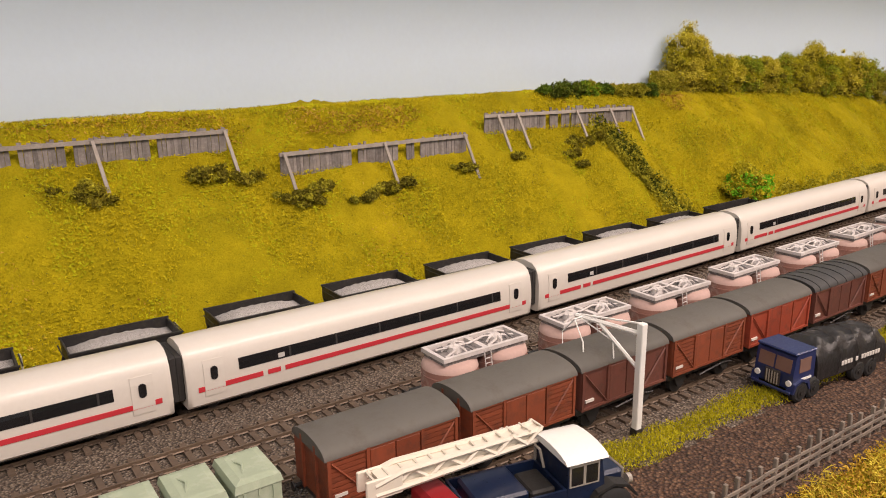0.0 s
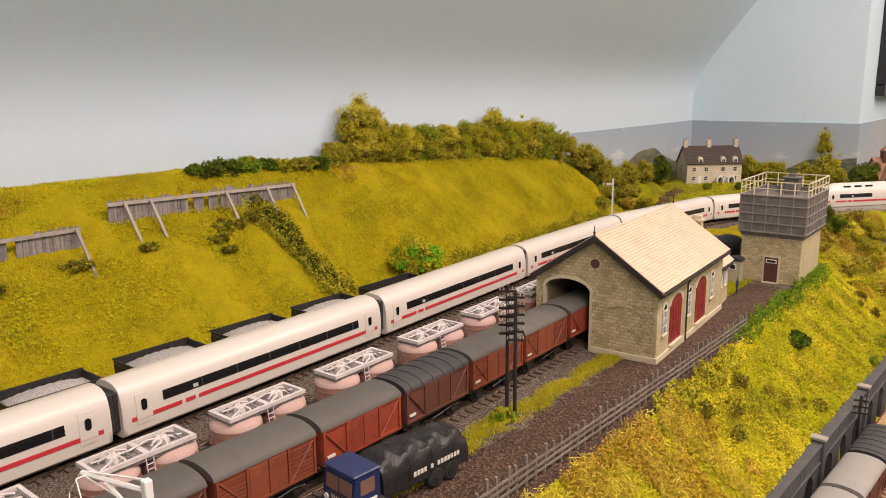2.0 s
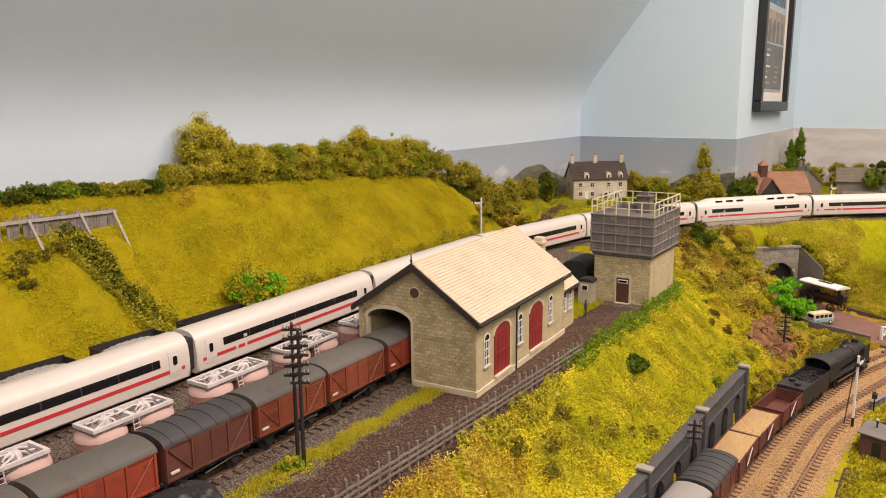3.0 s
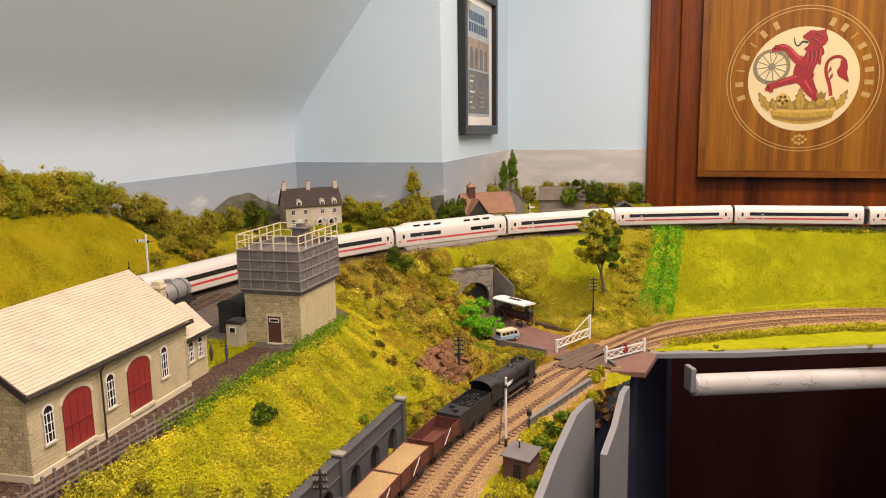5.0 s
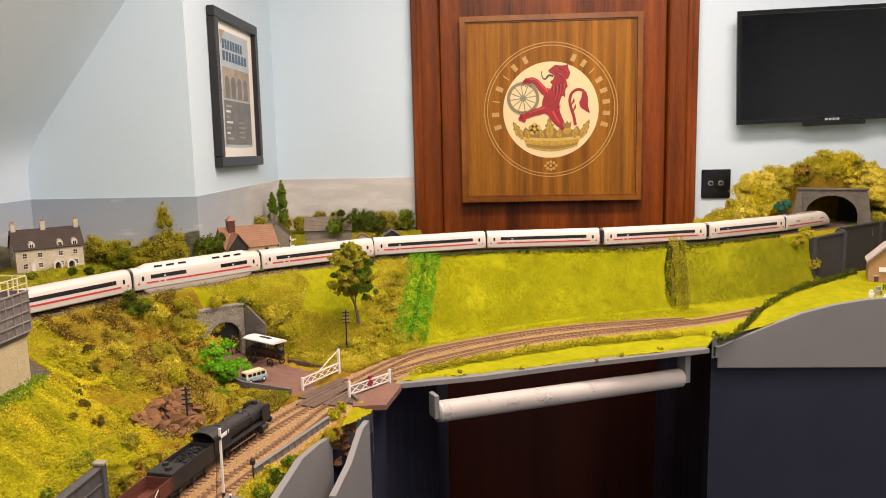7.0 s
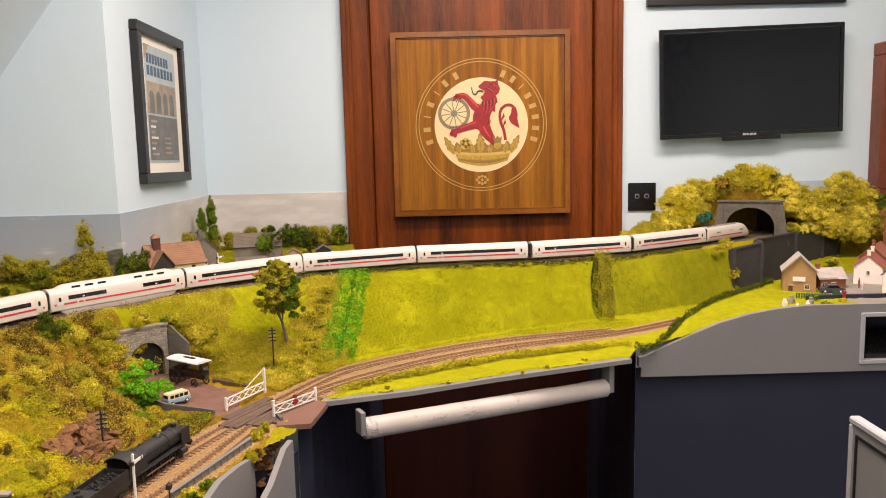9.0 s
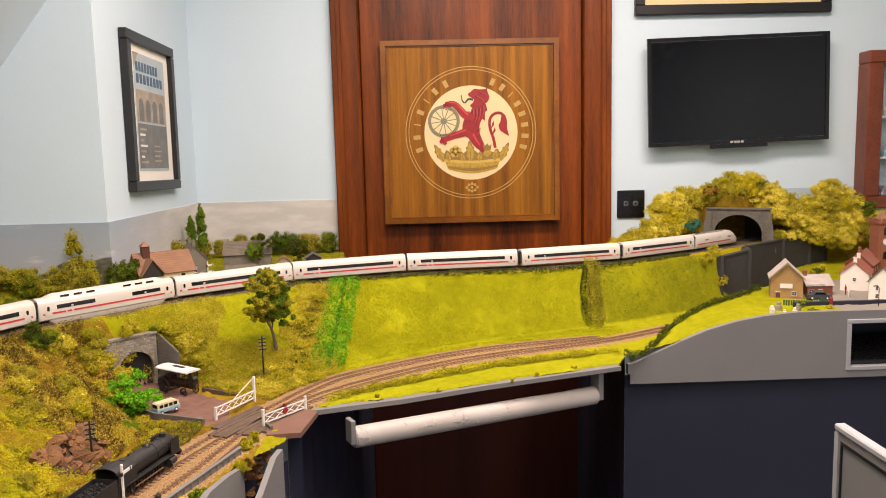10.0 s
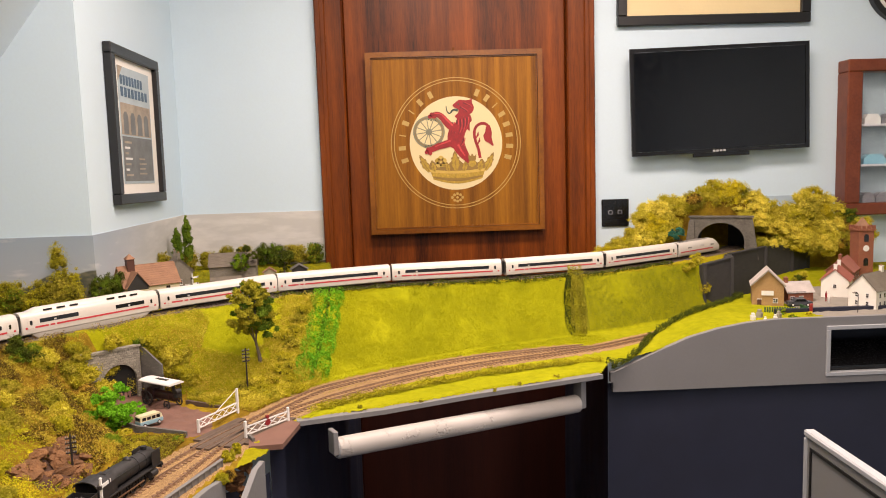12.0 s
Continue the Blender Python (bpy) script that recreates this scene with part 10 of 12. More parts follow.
for z in (-0.085, 0.035):
    part("shelf", B().box(-0.052, -0.0045, -CW + 0.047, CW - 0.047, z, z + 0.006), GREY_PALE, dc)
rr = random.Random(21)
for z in (-0.1945, -0.079, 0.041):
    y = CW - 0.060
    while y > -CW + 0.12:
        w = rr.uniform(0.035, 0.075)
        col = rr.choice([(0.10, 0.25, 0.32), (0.45, 0.33, 0.12), (0.30, 0.12, 0.08), (0.10, 0.10, 0.11), (0.42, 0.44, 0.42)])
        mt = surface("shelf_model_paint", col, 0.4, 0.15, 40, 300, 0.0)
        part("model_vehicle", B().prism([(y - w, z), (y - 0.004, z), (y - 0.004, z + 0.018), (y - w * 0.3, z + 0.030), (y - w * 0.8, z + 0.030), (y - w, z + 0.016)], "x", -0.042, -0.018), mt, dc)
        y -= w
gp = part("case_glass", B().box(-0.0560, -0.0545, -CW + 0.047, CW - 0.047, -CH + 0.037, CH - 0.037), GL, dc)
gp.visible_shadow = False
rp = thing("round_plaque", pose(WX, -1.868, 1.925), "round dark red wall plaque with a white rim", "plaque")
part("rim", B().cyl((-0.022, 0, 0), (-0.001, 0, 0), 0.125, n=48), BLACK_FRAME, rp, smooth=40)
part("white_ring", B().cyl((-0.0225, 0, 0), (-0.0210, 0, 0), 0.108, n=48), WHITE, rp)
part("plaque_face", B().cyl((-0.0240, 0, 0), (-0.0220, 0, 0), 0.098, n=48), surface("plaque_maroon", (0.10, 0.02, 0.02), 0.4, 0.15, 20, 200, 0.0), rp)

# opening in the fascia with a control panel behind it
op = thing("fascia_opening_frame", pose(1.840, -1.353, 1.032), "pale metal frame round an opening in the fascia", "frame")
for a in (0, 1):
    for s in (-1, 1):
        bx = B().box(-0.004, 0.010, -0.172, 0.172, s * 0.047 - 0.004, s * 0.047 + 0.004, 0.0008) if a else B().box(-0.004, 0.010, s * 0.168 - 0.004, s * 0.168 + 0.004, -0.0428, 0.0428, 0.0008)
        part("frame_bar", bx, GREY_PALE, op)
kb = thing("keyed_control_panel", pose(1.905, -1.353, 1.004), "black control panel with a row of pale keys", "control panel")
part("case", B().prism([(-0.055, -0.018), (0.055, -0.018), (0.055, 0.018), (-0.055, -0.006)], "y", -0.155, 0.155), BLACK_GLOSS, kb)
for k in range(22):
    part("key", B().box(-0.0530, -0.0250, -0.148 + k * 0.0135, -0.148 + k * 0.0135 + 0.011, -0.0070, -0.0045).xform(Matrix.Rotation(radians(-12.3), 4, "Y") @ Matrix.Translation((0, 0, -0.0015))), GREY_PALE, kb)
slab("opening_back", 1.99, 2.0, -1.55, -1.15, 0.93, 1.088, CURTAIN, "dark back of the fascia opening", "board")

# grey framed end board that stands in the aisle
eb = thing("end_board", pose(0.60, -0.7520, 0), "grey board with pale edge strips at the aisle end", "board")
part("board_face", B().box(-0.10, 0.488, -0.004, 0.004, 0.0, 1.149), GREY_BOARD, eb)
part("edge_strip", B().box(-0.10, 0.494, -0.0055, 0.0055, 1.1492, 1.156, 0.0015), GREY_PALE, eb)
part("edge_strip", B().box(0.4882, 0.494, -0.0055, 0.0055, 0.0, 1.149, 0.0015), GREY_PALE, eb)
part("inner_line", B().box(-0.10, 0.482, 0.0042, 0.0052, 1.1385, 1.1415), BLACK_FRAME, eb)
part("inner_line", B().box(0.479, 0.482, 0.0042, 0.0052, 0.0, 1.138), BLACK_FRAME, eb)

# ---- plants ----
F_OCHRE = leaves("foliage_ochre", [(0.25, 0.200, 0.018), (0.54, 0.450, 0.040), (0.76, 0.66, 0.080)])
F_GOLD = leaves("foliage_gold", [(0.56, 0.44, 0.050), (0.82, 0.68, 0.085), (0.90, 0.79, 0.13)])
F_OLIVE = leaves("foliage_olive", [(0.16, 0.15, 0.014), (0.31, 0.285, 0.022), (0.47, 0.42, 0.036)])
F_GREEN = leaves("foliage_green", [(0.06, 0.115, 0.008), (0.13, 0.23, 0.014), (0.23, 0.33, 0.020)])
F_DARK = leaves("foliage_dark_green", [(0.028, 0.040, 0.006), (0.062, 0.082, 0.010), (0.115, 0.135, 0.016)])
F_LIME = leaves("foliage_bright_green", [(0.06, 0.24, 0.010), (0.13, 0.40, 0.016), (0.22, 0.52, 0.025)])
F_YELLOW = leaves("flower_yellow", [(0.46, 0.37, 0.012), (0.60, 0.49, 0.018), (0.70, 0.58, 0.030)])
F_BANK = leaves("bank_weeds", [(0.25, 0.23, 0.012), (0.39, 0.350, 0.016), (0.52, 0.45, 0.024)])
F_RUST = leaves("rusty_weeds", [(0.23, 0.12, 0.014), (0.43, 0.265, 0.030), (0.60, 0.40, 0.07)])
F_TEAL = leaves("teal_clump", [(0.02, 0.11, 0.075), (0.04, 0.19, 0.13), (0.07, 0.27, 0.19)])
F_FIELD = leaves("field_blades", [(0.27, 0.285, 0.008), (0.375, 0.380, 0.010), (0.46, 0.44, 0.014)])
F_HILL = leaves("hill_blades", [(0.31, 0.252, 0.008), (0.42, 0.342, 0.009), (0.54, 0.42, 0.012)])
F_HAIR = leaves("dry_fibre", [(0.32, 0.23, 0.025), (0.54, 0.42, 0.045), (0.70, 0.57, 0.08)])
F_POPLAR = leaves("poplar_green", [(0.035, 0.075, 0.008), (0.085, 0.15, 0.012), (0.15, 0.22, 0.018)])
F_MUTED = leaves("foliage_muted", [(0.17, 0.14, 0.016), (0.37, 0.31, 0.032), (0.56, 0.47, 0.055)])
F_LIMEGRASS = leaves("lime_blades", [(0.24, 0.25, 0.006), (0.34, 0.345, 0.008), (0.42, 0.41, 0.012)])
# weed colour, also the painted shade in the hearts of bushes
F_WEED_HEART = leaves("weeds_and_shaded_hearts", [(0.07, 0.06, 0.010), (0.15, 0.13, 0.014), (0.26, 0.215, 0.022)])
# dark brown for stems and for the painted shade of scrub hollows
F_HOLLOW = leaves("brown_stems_and_hollow_shade", [(0.045, 0.028, 0.008), (0.12, 0.078, 0.016), (0.23, 0.155, 0.03)])
F_FRESH = leaves("foliage_fresh_green", [(0.12, 0.16, 0.014), (0.24, 0.30, 0.022), (0.38, 0.42, 0.034)])
F_FARGRASS = leaves("further_field_blades", [(0.10, 0.12, 0.014), (0.20, 0.22, 0.022), (0.30, 0.30, 0.032)])
BARK = surface("bark", (0.14, 0.115, 0.085), 0.95, 0.3, 60, 500, 0.6, 0.001)
prng = np.random.RandomState(77)
# the second tone that is mixed into each kind of foliage
SECOND = {F_OCHRE: F_BANK, F_OLIVE: F_MUTED, F_GREEN: F_OLIVE, F_FRESH: F_BANK, F_GOLD: F_OCHRE, F_YELLOW: F_OCHRE, F_MUTED: F_OLIVE, F_BANK: F_OLIVE, F_DARK: F_POPLAR, F_RUST: F_HOLLOW, F_WEED_HEART: F_OLIVE, F_HOLLOW: F_WEED_HEART}


def unit(n):
    v = prng.normal(size=(n, 3))
    return v / np.linalg.norm(v, axis=1, keepdims=True)


def flecks(p, size, lengthen=1.0, up=None, lie=None):
    """Small leaf-like flakes at the points p; up: the way they grow, lie: the way that they face."""
    n = len(p)
    a = unit(n)
    if lie is not None:
        a = np.cross(unit(n) * 0.62 + np.array(lie), a)
        a /= np.maximum(np.linalg.norm(a, axis=1, keepdims=True), 1e-6)
    elif up is not None:
        a = a * 0.75 + np.array(up)
        a /= np.linalg.norm(a, axis=1, keepdims=True)
    b = np.cross(a, unit(n) if lie is None else unit(n) * 0.62 + np.array(lie))
    b /= np.maximum(np.linalg.norm(b, axis=1, keepdims=True), 1e-6)
    s = size * prng.uniform(0.55, 1.35, (n, 1))
    a, b = a * s * lengthen, b * s
    v = np.stack([p - a * 0.9 - b * 0.35, p + a, p - a * 0.1 + b * 0.75], 1).reshape(-1, 3)
    return v, np.arange(3 * n).reshape(n, 3)


def strands(p, length, width, segments=3, up=0.0):
    """Curled fibres: short bent ribbons at the points p."""
    n = len(p)
    t = unit(n)
    t[:, 2] = t[:, 2] * (1 - abs(up)) + up
    t /= np.linalg.norm(t, axis=1, keepdims=True)
    q = np.cross(t, unit(n))
    q /= np.maximum(np.linalg.norm(q, axis=1, keepdims=True), 1e-6)
    b = np.cross(t, q)
    ln, turn = length * prng.uniform(0.5, 1.4, n), prng.uniform(1.4, 5.0, n)
    rad = ln / turn
    rows = []
    for k in range(segments + 1):
        a = turn * (k / segments - 0.5)
        c = p + t * (rad * np.sin(a))[:, None] + q * (rad * (np.cos(a) - 1))[:, None]
        w = width * (1.0 if 0 < k < segments else 0.45)
        rows += [c - b * w, c + b * w]
    v = np.stack(rows, 1).reshape(-1, 3)
    f = np.array([tri for k in range(segments) for tri in ((2 * k, 2 * k + 1, 2 * k + 3), (2 * k, 2 * k + 3, 2 * k + 2))])
    return v, (f[None] + (np.arange(n) * (2 * segments + 2))[:, None, None]).reshape(-1, 3)


def lumps_in(c, r, lumps):
    """Centres and radii of small lumps that fill an ellipsoid unevenly, a few of them as sprigs outside it."""
    c, r = np.array(c), np.array(r)
    d = unit(lumps) * prng.uniform(0.25, 1.0, (lumps, 1)) ** 0.5
    d[:, 2] = d[:, 2] * 0.9 + 0.05
    rad = prng.uniform(0.13, 0.32, lumps) * r.mean()
    sprig = prng.uniform(size=lumps) < 0.16
    d[sprig] *= prng.uniform(1.05, 1.30, (int(sprig.sum()), 1))
    rad[sprig] *= 0.42
    return c + d * r * 0.74, rad


def skin(cen, rad, n, lo=0.62, hi=1.28, pick=False):
    """Points on the lumps, few of them underneath."""
    k = prng.choice(len(rad), n, p=rad ** 2 / (rad ** 2).sum())
    q = unit(n)
    q[:, 2] = np.where(q[:, 2] < -0.35, -q[:, 2], q[:, 2])
    p = cen[k] + q * (rad[k] * prng.uniform(lo, hi, n))[:, None]
    return (p, k) if pick else p


CORE = np.array([(math.sin(t) * math.cos(a), math.sin(t) * math.sin(a), math.cos(t)) for t in [math.pi * (i + 0.03) / 3.06 for i in range(4)] for a in [2 * math.pi * j / 6 for j in range(6)]])
CORE_F = np.array([t for i in range(3) for j in range(6) for t in ((i * 6 + j, i * 6 + (j + 1) % 6, (i + 1) * 6 + (j + 1) % 6), (i * 6 + j, (i + 1) * 6 + (j + 1) % 6, (i + 1) * 6 + j))])


def cores(cen, rad, k=0.52):
    """Crumpled hearts of the lumps, so that no light falls through."""
    v = cen[:, None, :] + CORE[None] * (rad[:, None, None] * k) * prng.uniform(0.8, 1.12, (len(rad), len(CORE), 1))
    f = CORE_F[None] + (np.arange(len(rad)) * len(CORE))[:, None, None]
    return v.reshape(-1, 3), f.reshape(-1, 3)


def joined(groups):
    vs, fs, o = [], [], 0
    for v, f in groups:
        vs.append(v)
        fs.append(f + o)
        o += len(v)
    return np.concatenate(vs), np.concatenate(fs)


def bush(c, r, mat, n, label, name="bush", group="", leaf=0.0021, lumps=16, hair=0.0, category="bush", wire=0, face=0.0):
    """Lumps of flock on hearts coloured dark for the shade within; face: how far the flakes lie on the lumps rather
    than at random.
    """
    cen, rad = lumps_in(c, r, int(lumps * 1.8))
    second = SECOND.get(mat, mat)
    tone = prng.uniform(size=len(rad)) < 0.32
    p, k = skin(cen, rad, n, pick=True)
    lie = None
    if face:
        out = (p - np.array(c)) / np.array(r)
        lie = (p - cen[k]) / rad[k][:, None] + out / np.maximum(np.linalg.norm(out, axis=1, keepdims=True), 1e-6)
        lie *= face / np.maximum(np.linalg.norm(lie, axis=1, keepdims=True), 1e-6)
    # 2: heart in the darker weed tone, hollow shade put into colour
    heart = 0 if face > 0.5 or mat in (F_DARK, F_LIME, F_TEAL, F_WEED_HEART, F_HOLLOW) else 2
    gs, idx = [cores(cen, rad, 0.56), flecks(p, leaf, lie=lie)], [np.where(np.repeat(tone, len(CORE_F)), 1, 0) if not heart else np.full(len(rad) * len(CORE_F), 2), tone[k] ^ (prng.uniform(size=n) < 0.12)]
    if hair:
        m_ = int(n * hair * 0.45)
        p, k = skin(cen, rad * 1.05, m_, 0.85, 1.15, True)
        gs.append(strands(p, max(leaf * 4.0, 0.007), max(leaf * 0.16, 0.00030)))
        idx.append(np.repeat(tone[k], 6))
    if wire:
        p, k = skin(cen, rad * 1.12, wire, 0.85, 1.2, True)
        gs.append(strands(p, 0.012, 0.00042))
        idx.append(np.repeat(tone[k], 6))
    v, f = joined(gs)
    ob = new(name, raw_mesh(name, v - np.array(c), f, [mat, second, F_WEED_HEART], np.concatenate(idx).astype(int)))
    ob.location = c
    return tagged(ob, label, category, group)


def spread(name, pts, mat, label, leaf=0.002, lengthen=1.0, up=None, category="ground cover", fibre=0.0, lie=None):
    v, f = strands(pts, fibre, leaf) if fibre else flecks(pts, leaf, lengthen, up, lie)
    ob = new(name, raw_mesh(name, v, f, [mat]))
    return tagged(ob, label, category, kind="stuff")


def scatter(n, x0, x1, y0, y1, test, lift=0.0):
    x, y = prng.uniform(x0, x1, n * 3), prng.uniform(y0, y1, n * 3)
    ok = test(x, y)
    x, y = x[ok][:n], y[ok][:n]
    z = height(x, y)
    return np.stack([x, y, z + lift * prng.uniform(0.2, 1.0, len(x))], 1)


def hedge(pts, h, w, mat, n, label, leaf=0.0018, name="hedge", ragged=0.5, sink=0.3):
    line = Line([np.array(p) for p in pts], 0.01)
    s = prng.uniform(0, line.length, n)
    base = np.stack([np.interp(s, line.s, line.p[:, i]) for i in range(2)], 1)
    a = prng.uniform(0, 2 * math.pi, n)
    k = 1 + ragged * np.sin(s * 210 + 2 * np.sin(s * 77)) * 0.6 + ragged * 0.4 * np.sin(s * 91)
    x = base[:, 0] + np.cos(a) * w * k * 0.5
    y = base[:, 1] + np.sin(a) * w * k * 0.5
    z = height(x, y) + h * k * prng.uniform(0.0, 1.0, n) ** 0.7
    v, f = flecks(np.stack([x, y, z], 1), leaf)
    return tagged(new(name, raw_mesh(name, v, f, [mat])), label, "hedge")


def tree(x, y, z, trunk_h, crown, mats, label, n=5000, leaf=0.0024, r=0.0026, lean=(0, 0), clumps=9, name="tree"):
    t = thing(name, pose(x, y, z), label, "tree")
    b = B()
    top = Vector((lean[0], lean[1], trunk_h))
    path = [Vector((0, 0, -0.004)), Vector((lean[0] * 0.3, lean[1] * 0.3, trunk_h * 0.4)), top]
    rings = []
    for i, p in enumerate(path):
        rr_ = r * (1.35, 1.0, 0.65)[i]
        rings.append([(p.x + rr_ * math.cos(2 * math.pi * k / 9), p.y + rr_ * math.sin(2 * math.pi * k / 9), p.z) for k in range(9)])
    b.loft(rings)
    part("trunk", b, BARK, t, smooth=60)
    cx, cy, cz = crown
    cs = []
    for k in range(clumps):
        d = unit(1)[0] * prng.uniform(0.45, 1.0)
        c = Vector((lean[0] + d[0] * cx * 0.80, lean[1] + d[1] * cy * 0.80, trunk_h + cz * (0.60 + 0.72 * d[2])))
        cs.append(c)
        if k < 7:
            part("limb", B().tube([top * 0.8, (top + c) / 2 + Vector((0, 0, -0.004)), c], r * 0.28, 5), BARK, t)
    for i, mt in enumerate(mats):
        gs = []
        for c in cs[i::len(mats)]:
            rad = prng.uniform(0.30, 0.52) * (cx + cy + cz) / 3
            cen, rr_ = lumps_in(tuple(c), (rad, rad, rad * 0.72), 8)
            gs += [cores(cen, rr_, 0.72), flecks(skin(cen, rr_, n // clumps), leaf), strands(skin(cen, rr_ * 1.08, n // clumps // 8), leaf * 4.0, leaf * 0.16)]
        v, f = joined(gs)
        ob = new("crown", raw_mesh("crown", v, f, [mt]))
        ob.parent = t
    return t


# hawthorns along the crest of the hill
for k, (x, h, w, mt, y) in enumerate(((0.815, 0.020, 0.018, F_OLIVE, 0.668), (0.858, 0.066, 0.026, F_OCHRE, 0.666), (0.884, 0.052, 0.026, F_OCHRE, 0.664), (0.912, 0.040, 0.030, F_BANK, 0.660), (0.945, 0.038, 0.032, F_OCHRE, 0.664), (0.985, 0.036, 0.028, F_FRESH, 0.664),
                                      (1.028, 0.032, 0.028, F_OCHRE, 0.662), (1.066, 0.037, 0.026, F_FRESH, 0.664), (1.108, 0.036, 0.028, F_BANK, 0.662), (1.150, 0.047, 0.028, F_OCHRE, 0.664), (1.172, 0.044, 0.018, F_FRESH, 0.654),
                                      (1.205, 0.038, 0.030, F_BANK, 0.660), (1.250, 0.046, 0.030, F_OCHRE, 0.662), (1.300, 0.040, 0.034, F_FRESH, 0.660), (1.345, 0.034, 0.034, F_OLIVE, 0.655))):
    z = zat(x, y)
    h *= 1.22 if x > 0.95 else 1.05
    bush((x, y, z + h * 0.52), (w * 1.25, 0.024, h), mt, 6000, "ochre and green hawthorn bush on the crest of the bank" if mt is not F_FRESH else "fresh green bush on the crest of the bank",
         group="hawthorns on the crest", leaf=0.0014, lumps=36, hair=0.6, face=0.35)
rr = random.Random(31)
for k, (x, w, h, mt) in enumerate(((0.600, 0.020, 0.007, F_DARK), (0.632, 0.030, 0.013, F_DARK), (0.662, 0.026, 0.012, F_GREEN), (0.690, 0.022, 0.009, F_DARK), (0.716, 0.020, 0.009, F_OLIVE), (0.742, 0.024, 0.013, F_OLIVE), (0.765, 0.020, 0.012, F_DARK), (0.790, 0.020, 0.016, F_OLIVE))):
    y = 0.660 + rr.uniform(-0.006, 0.006)
    bush((x + 0.012, y, zat(x, y) + h * 0.15), (w * 1.1, 0.018, h), mt, 2400, "low straggling dark green bush along the top of the bank", group="low bushes on the bank", leaf=0.0019, lumps=22, hair=0.25)
# small weeds below the fences
for x, y, r in ((0.103, 0.597, 0.020), (0.120, 0.590, 0.014), (0.206, 0.597, 0.022), (0.232, 0.594, 0.016), (0.262, 0.577, 0.014), (0.275, 0.572, 0.018), (0.290, 0.580, 0.013), (0.325, 0.568, 0.014), (0.345, 0.571, 0.018), (0.368, 0.575, 0.014),
                (0.439, 0.580, 0.013), (0.508, 0.584, 0.010), (0.583, 0.581, 0.014), (0.60, 0.590, 0.018), (0.630, 0.596, 0.016), (0.585, 0.570, 0.010)):
    bush((x, y, zat(x, y) + 0.002), (r * 1.35, r * 0.7, r * 0.34), F_WEED_HEART, 1300, "dark straggling weed clump on the grassy bank", group="weed clumps on the bank", leaf=0.0017, lumps=12, name="weed_clump", hair=0.3)
hedge([(0.640, 0.600), (0.655, 0.578), (0.663, 0.550), (0.674, 0.527), (0.700, 0.508)], 0.011, 0.024, F_OLIVE, 5200, "dark scrubby growth along a ditch down the bank", leaf=0.0017)
hedge([(0.645, 0.602), (0.660, 0.575), (0.668, 0.548), (0.680, 0.525)], 0.009, 0.016, F_DARK, 2600, "dark growth in the ditch", leaf=0.0017)
bush((0.802, 0.522, zat(0.802, 0.522) + 0.010), (0.052, 0.026, 0.031), F_BANK, 7000, "round leafy yellow-green bush at the foot of the bank", leaf=0.0019, lumps=26, hair=0.2)
bush((0.804, 0.519, zat(0.804, 0.519) + 0.010), (0.050, 0.025, 0.031), F_LIME, 2200, "fresh green leaves of the bush at the foot of the bank", leaf=0.0021, lumps=14)
hedge([(0.86, 0.512), (0.95, 0.514), (1.05, 0.519), (1.16, 0.530), (1.28, 0.545), (1.36, 0.560)], 0.010, 0.018, F_OLIVE, 7000, "low olive scrub along the foot of the bank")
for pts, n in (([(0.30, 0.640), (0.36, 0.634), (0.42, 0.640)], 1500), ([(0.08, 0.640), (0.16, 0.646), (0.24, 0.636)], 1200), ([(0.80, 0.640), (0.835, 0.634)], 900)):
    hedge(pts, 0.003, 0.020, F_RUST, n, "patch of fallen rusty leaves on the bank", leaf=0.0014, name="leaf_litter")

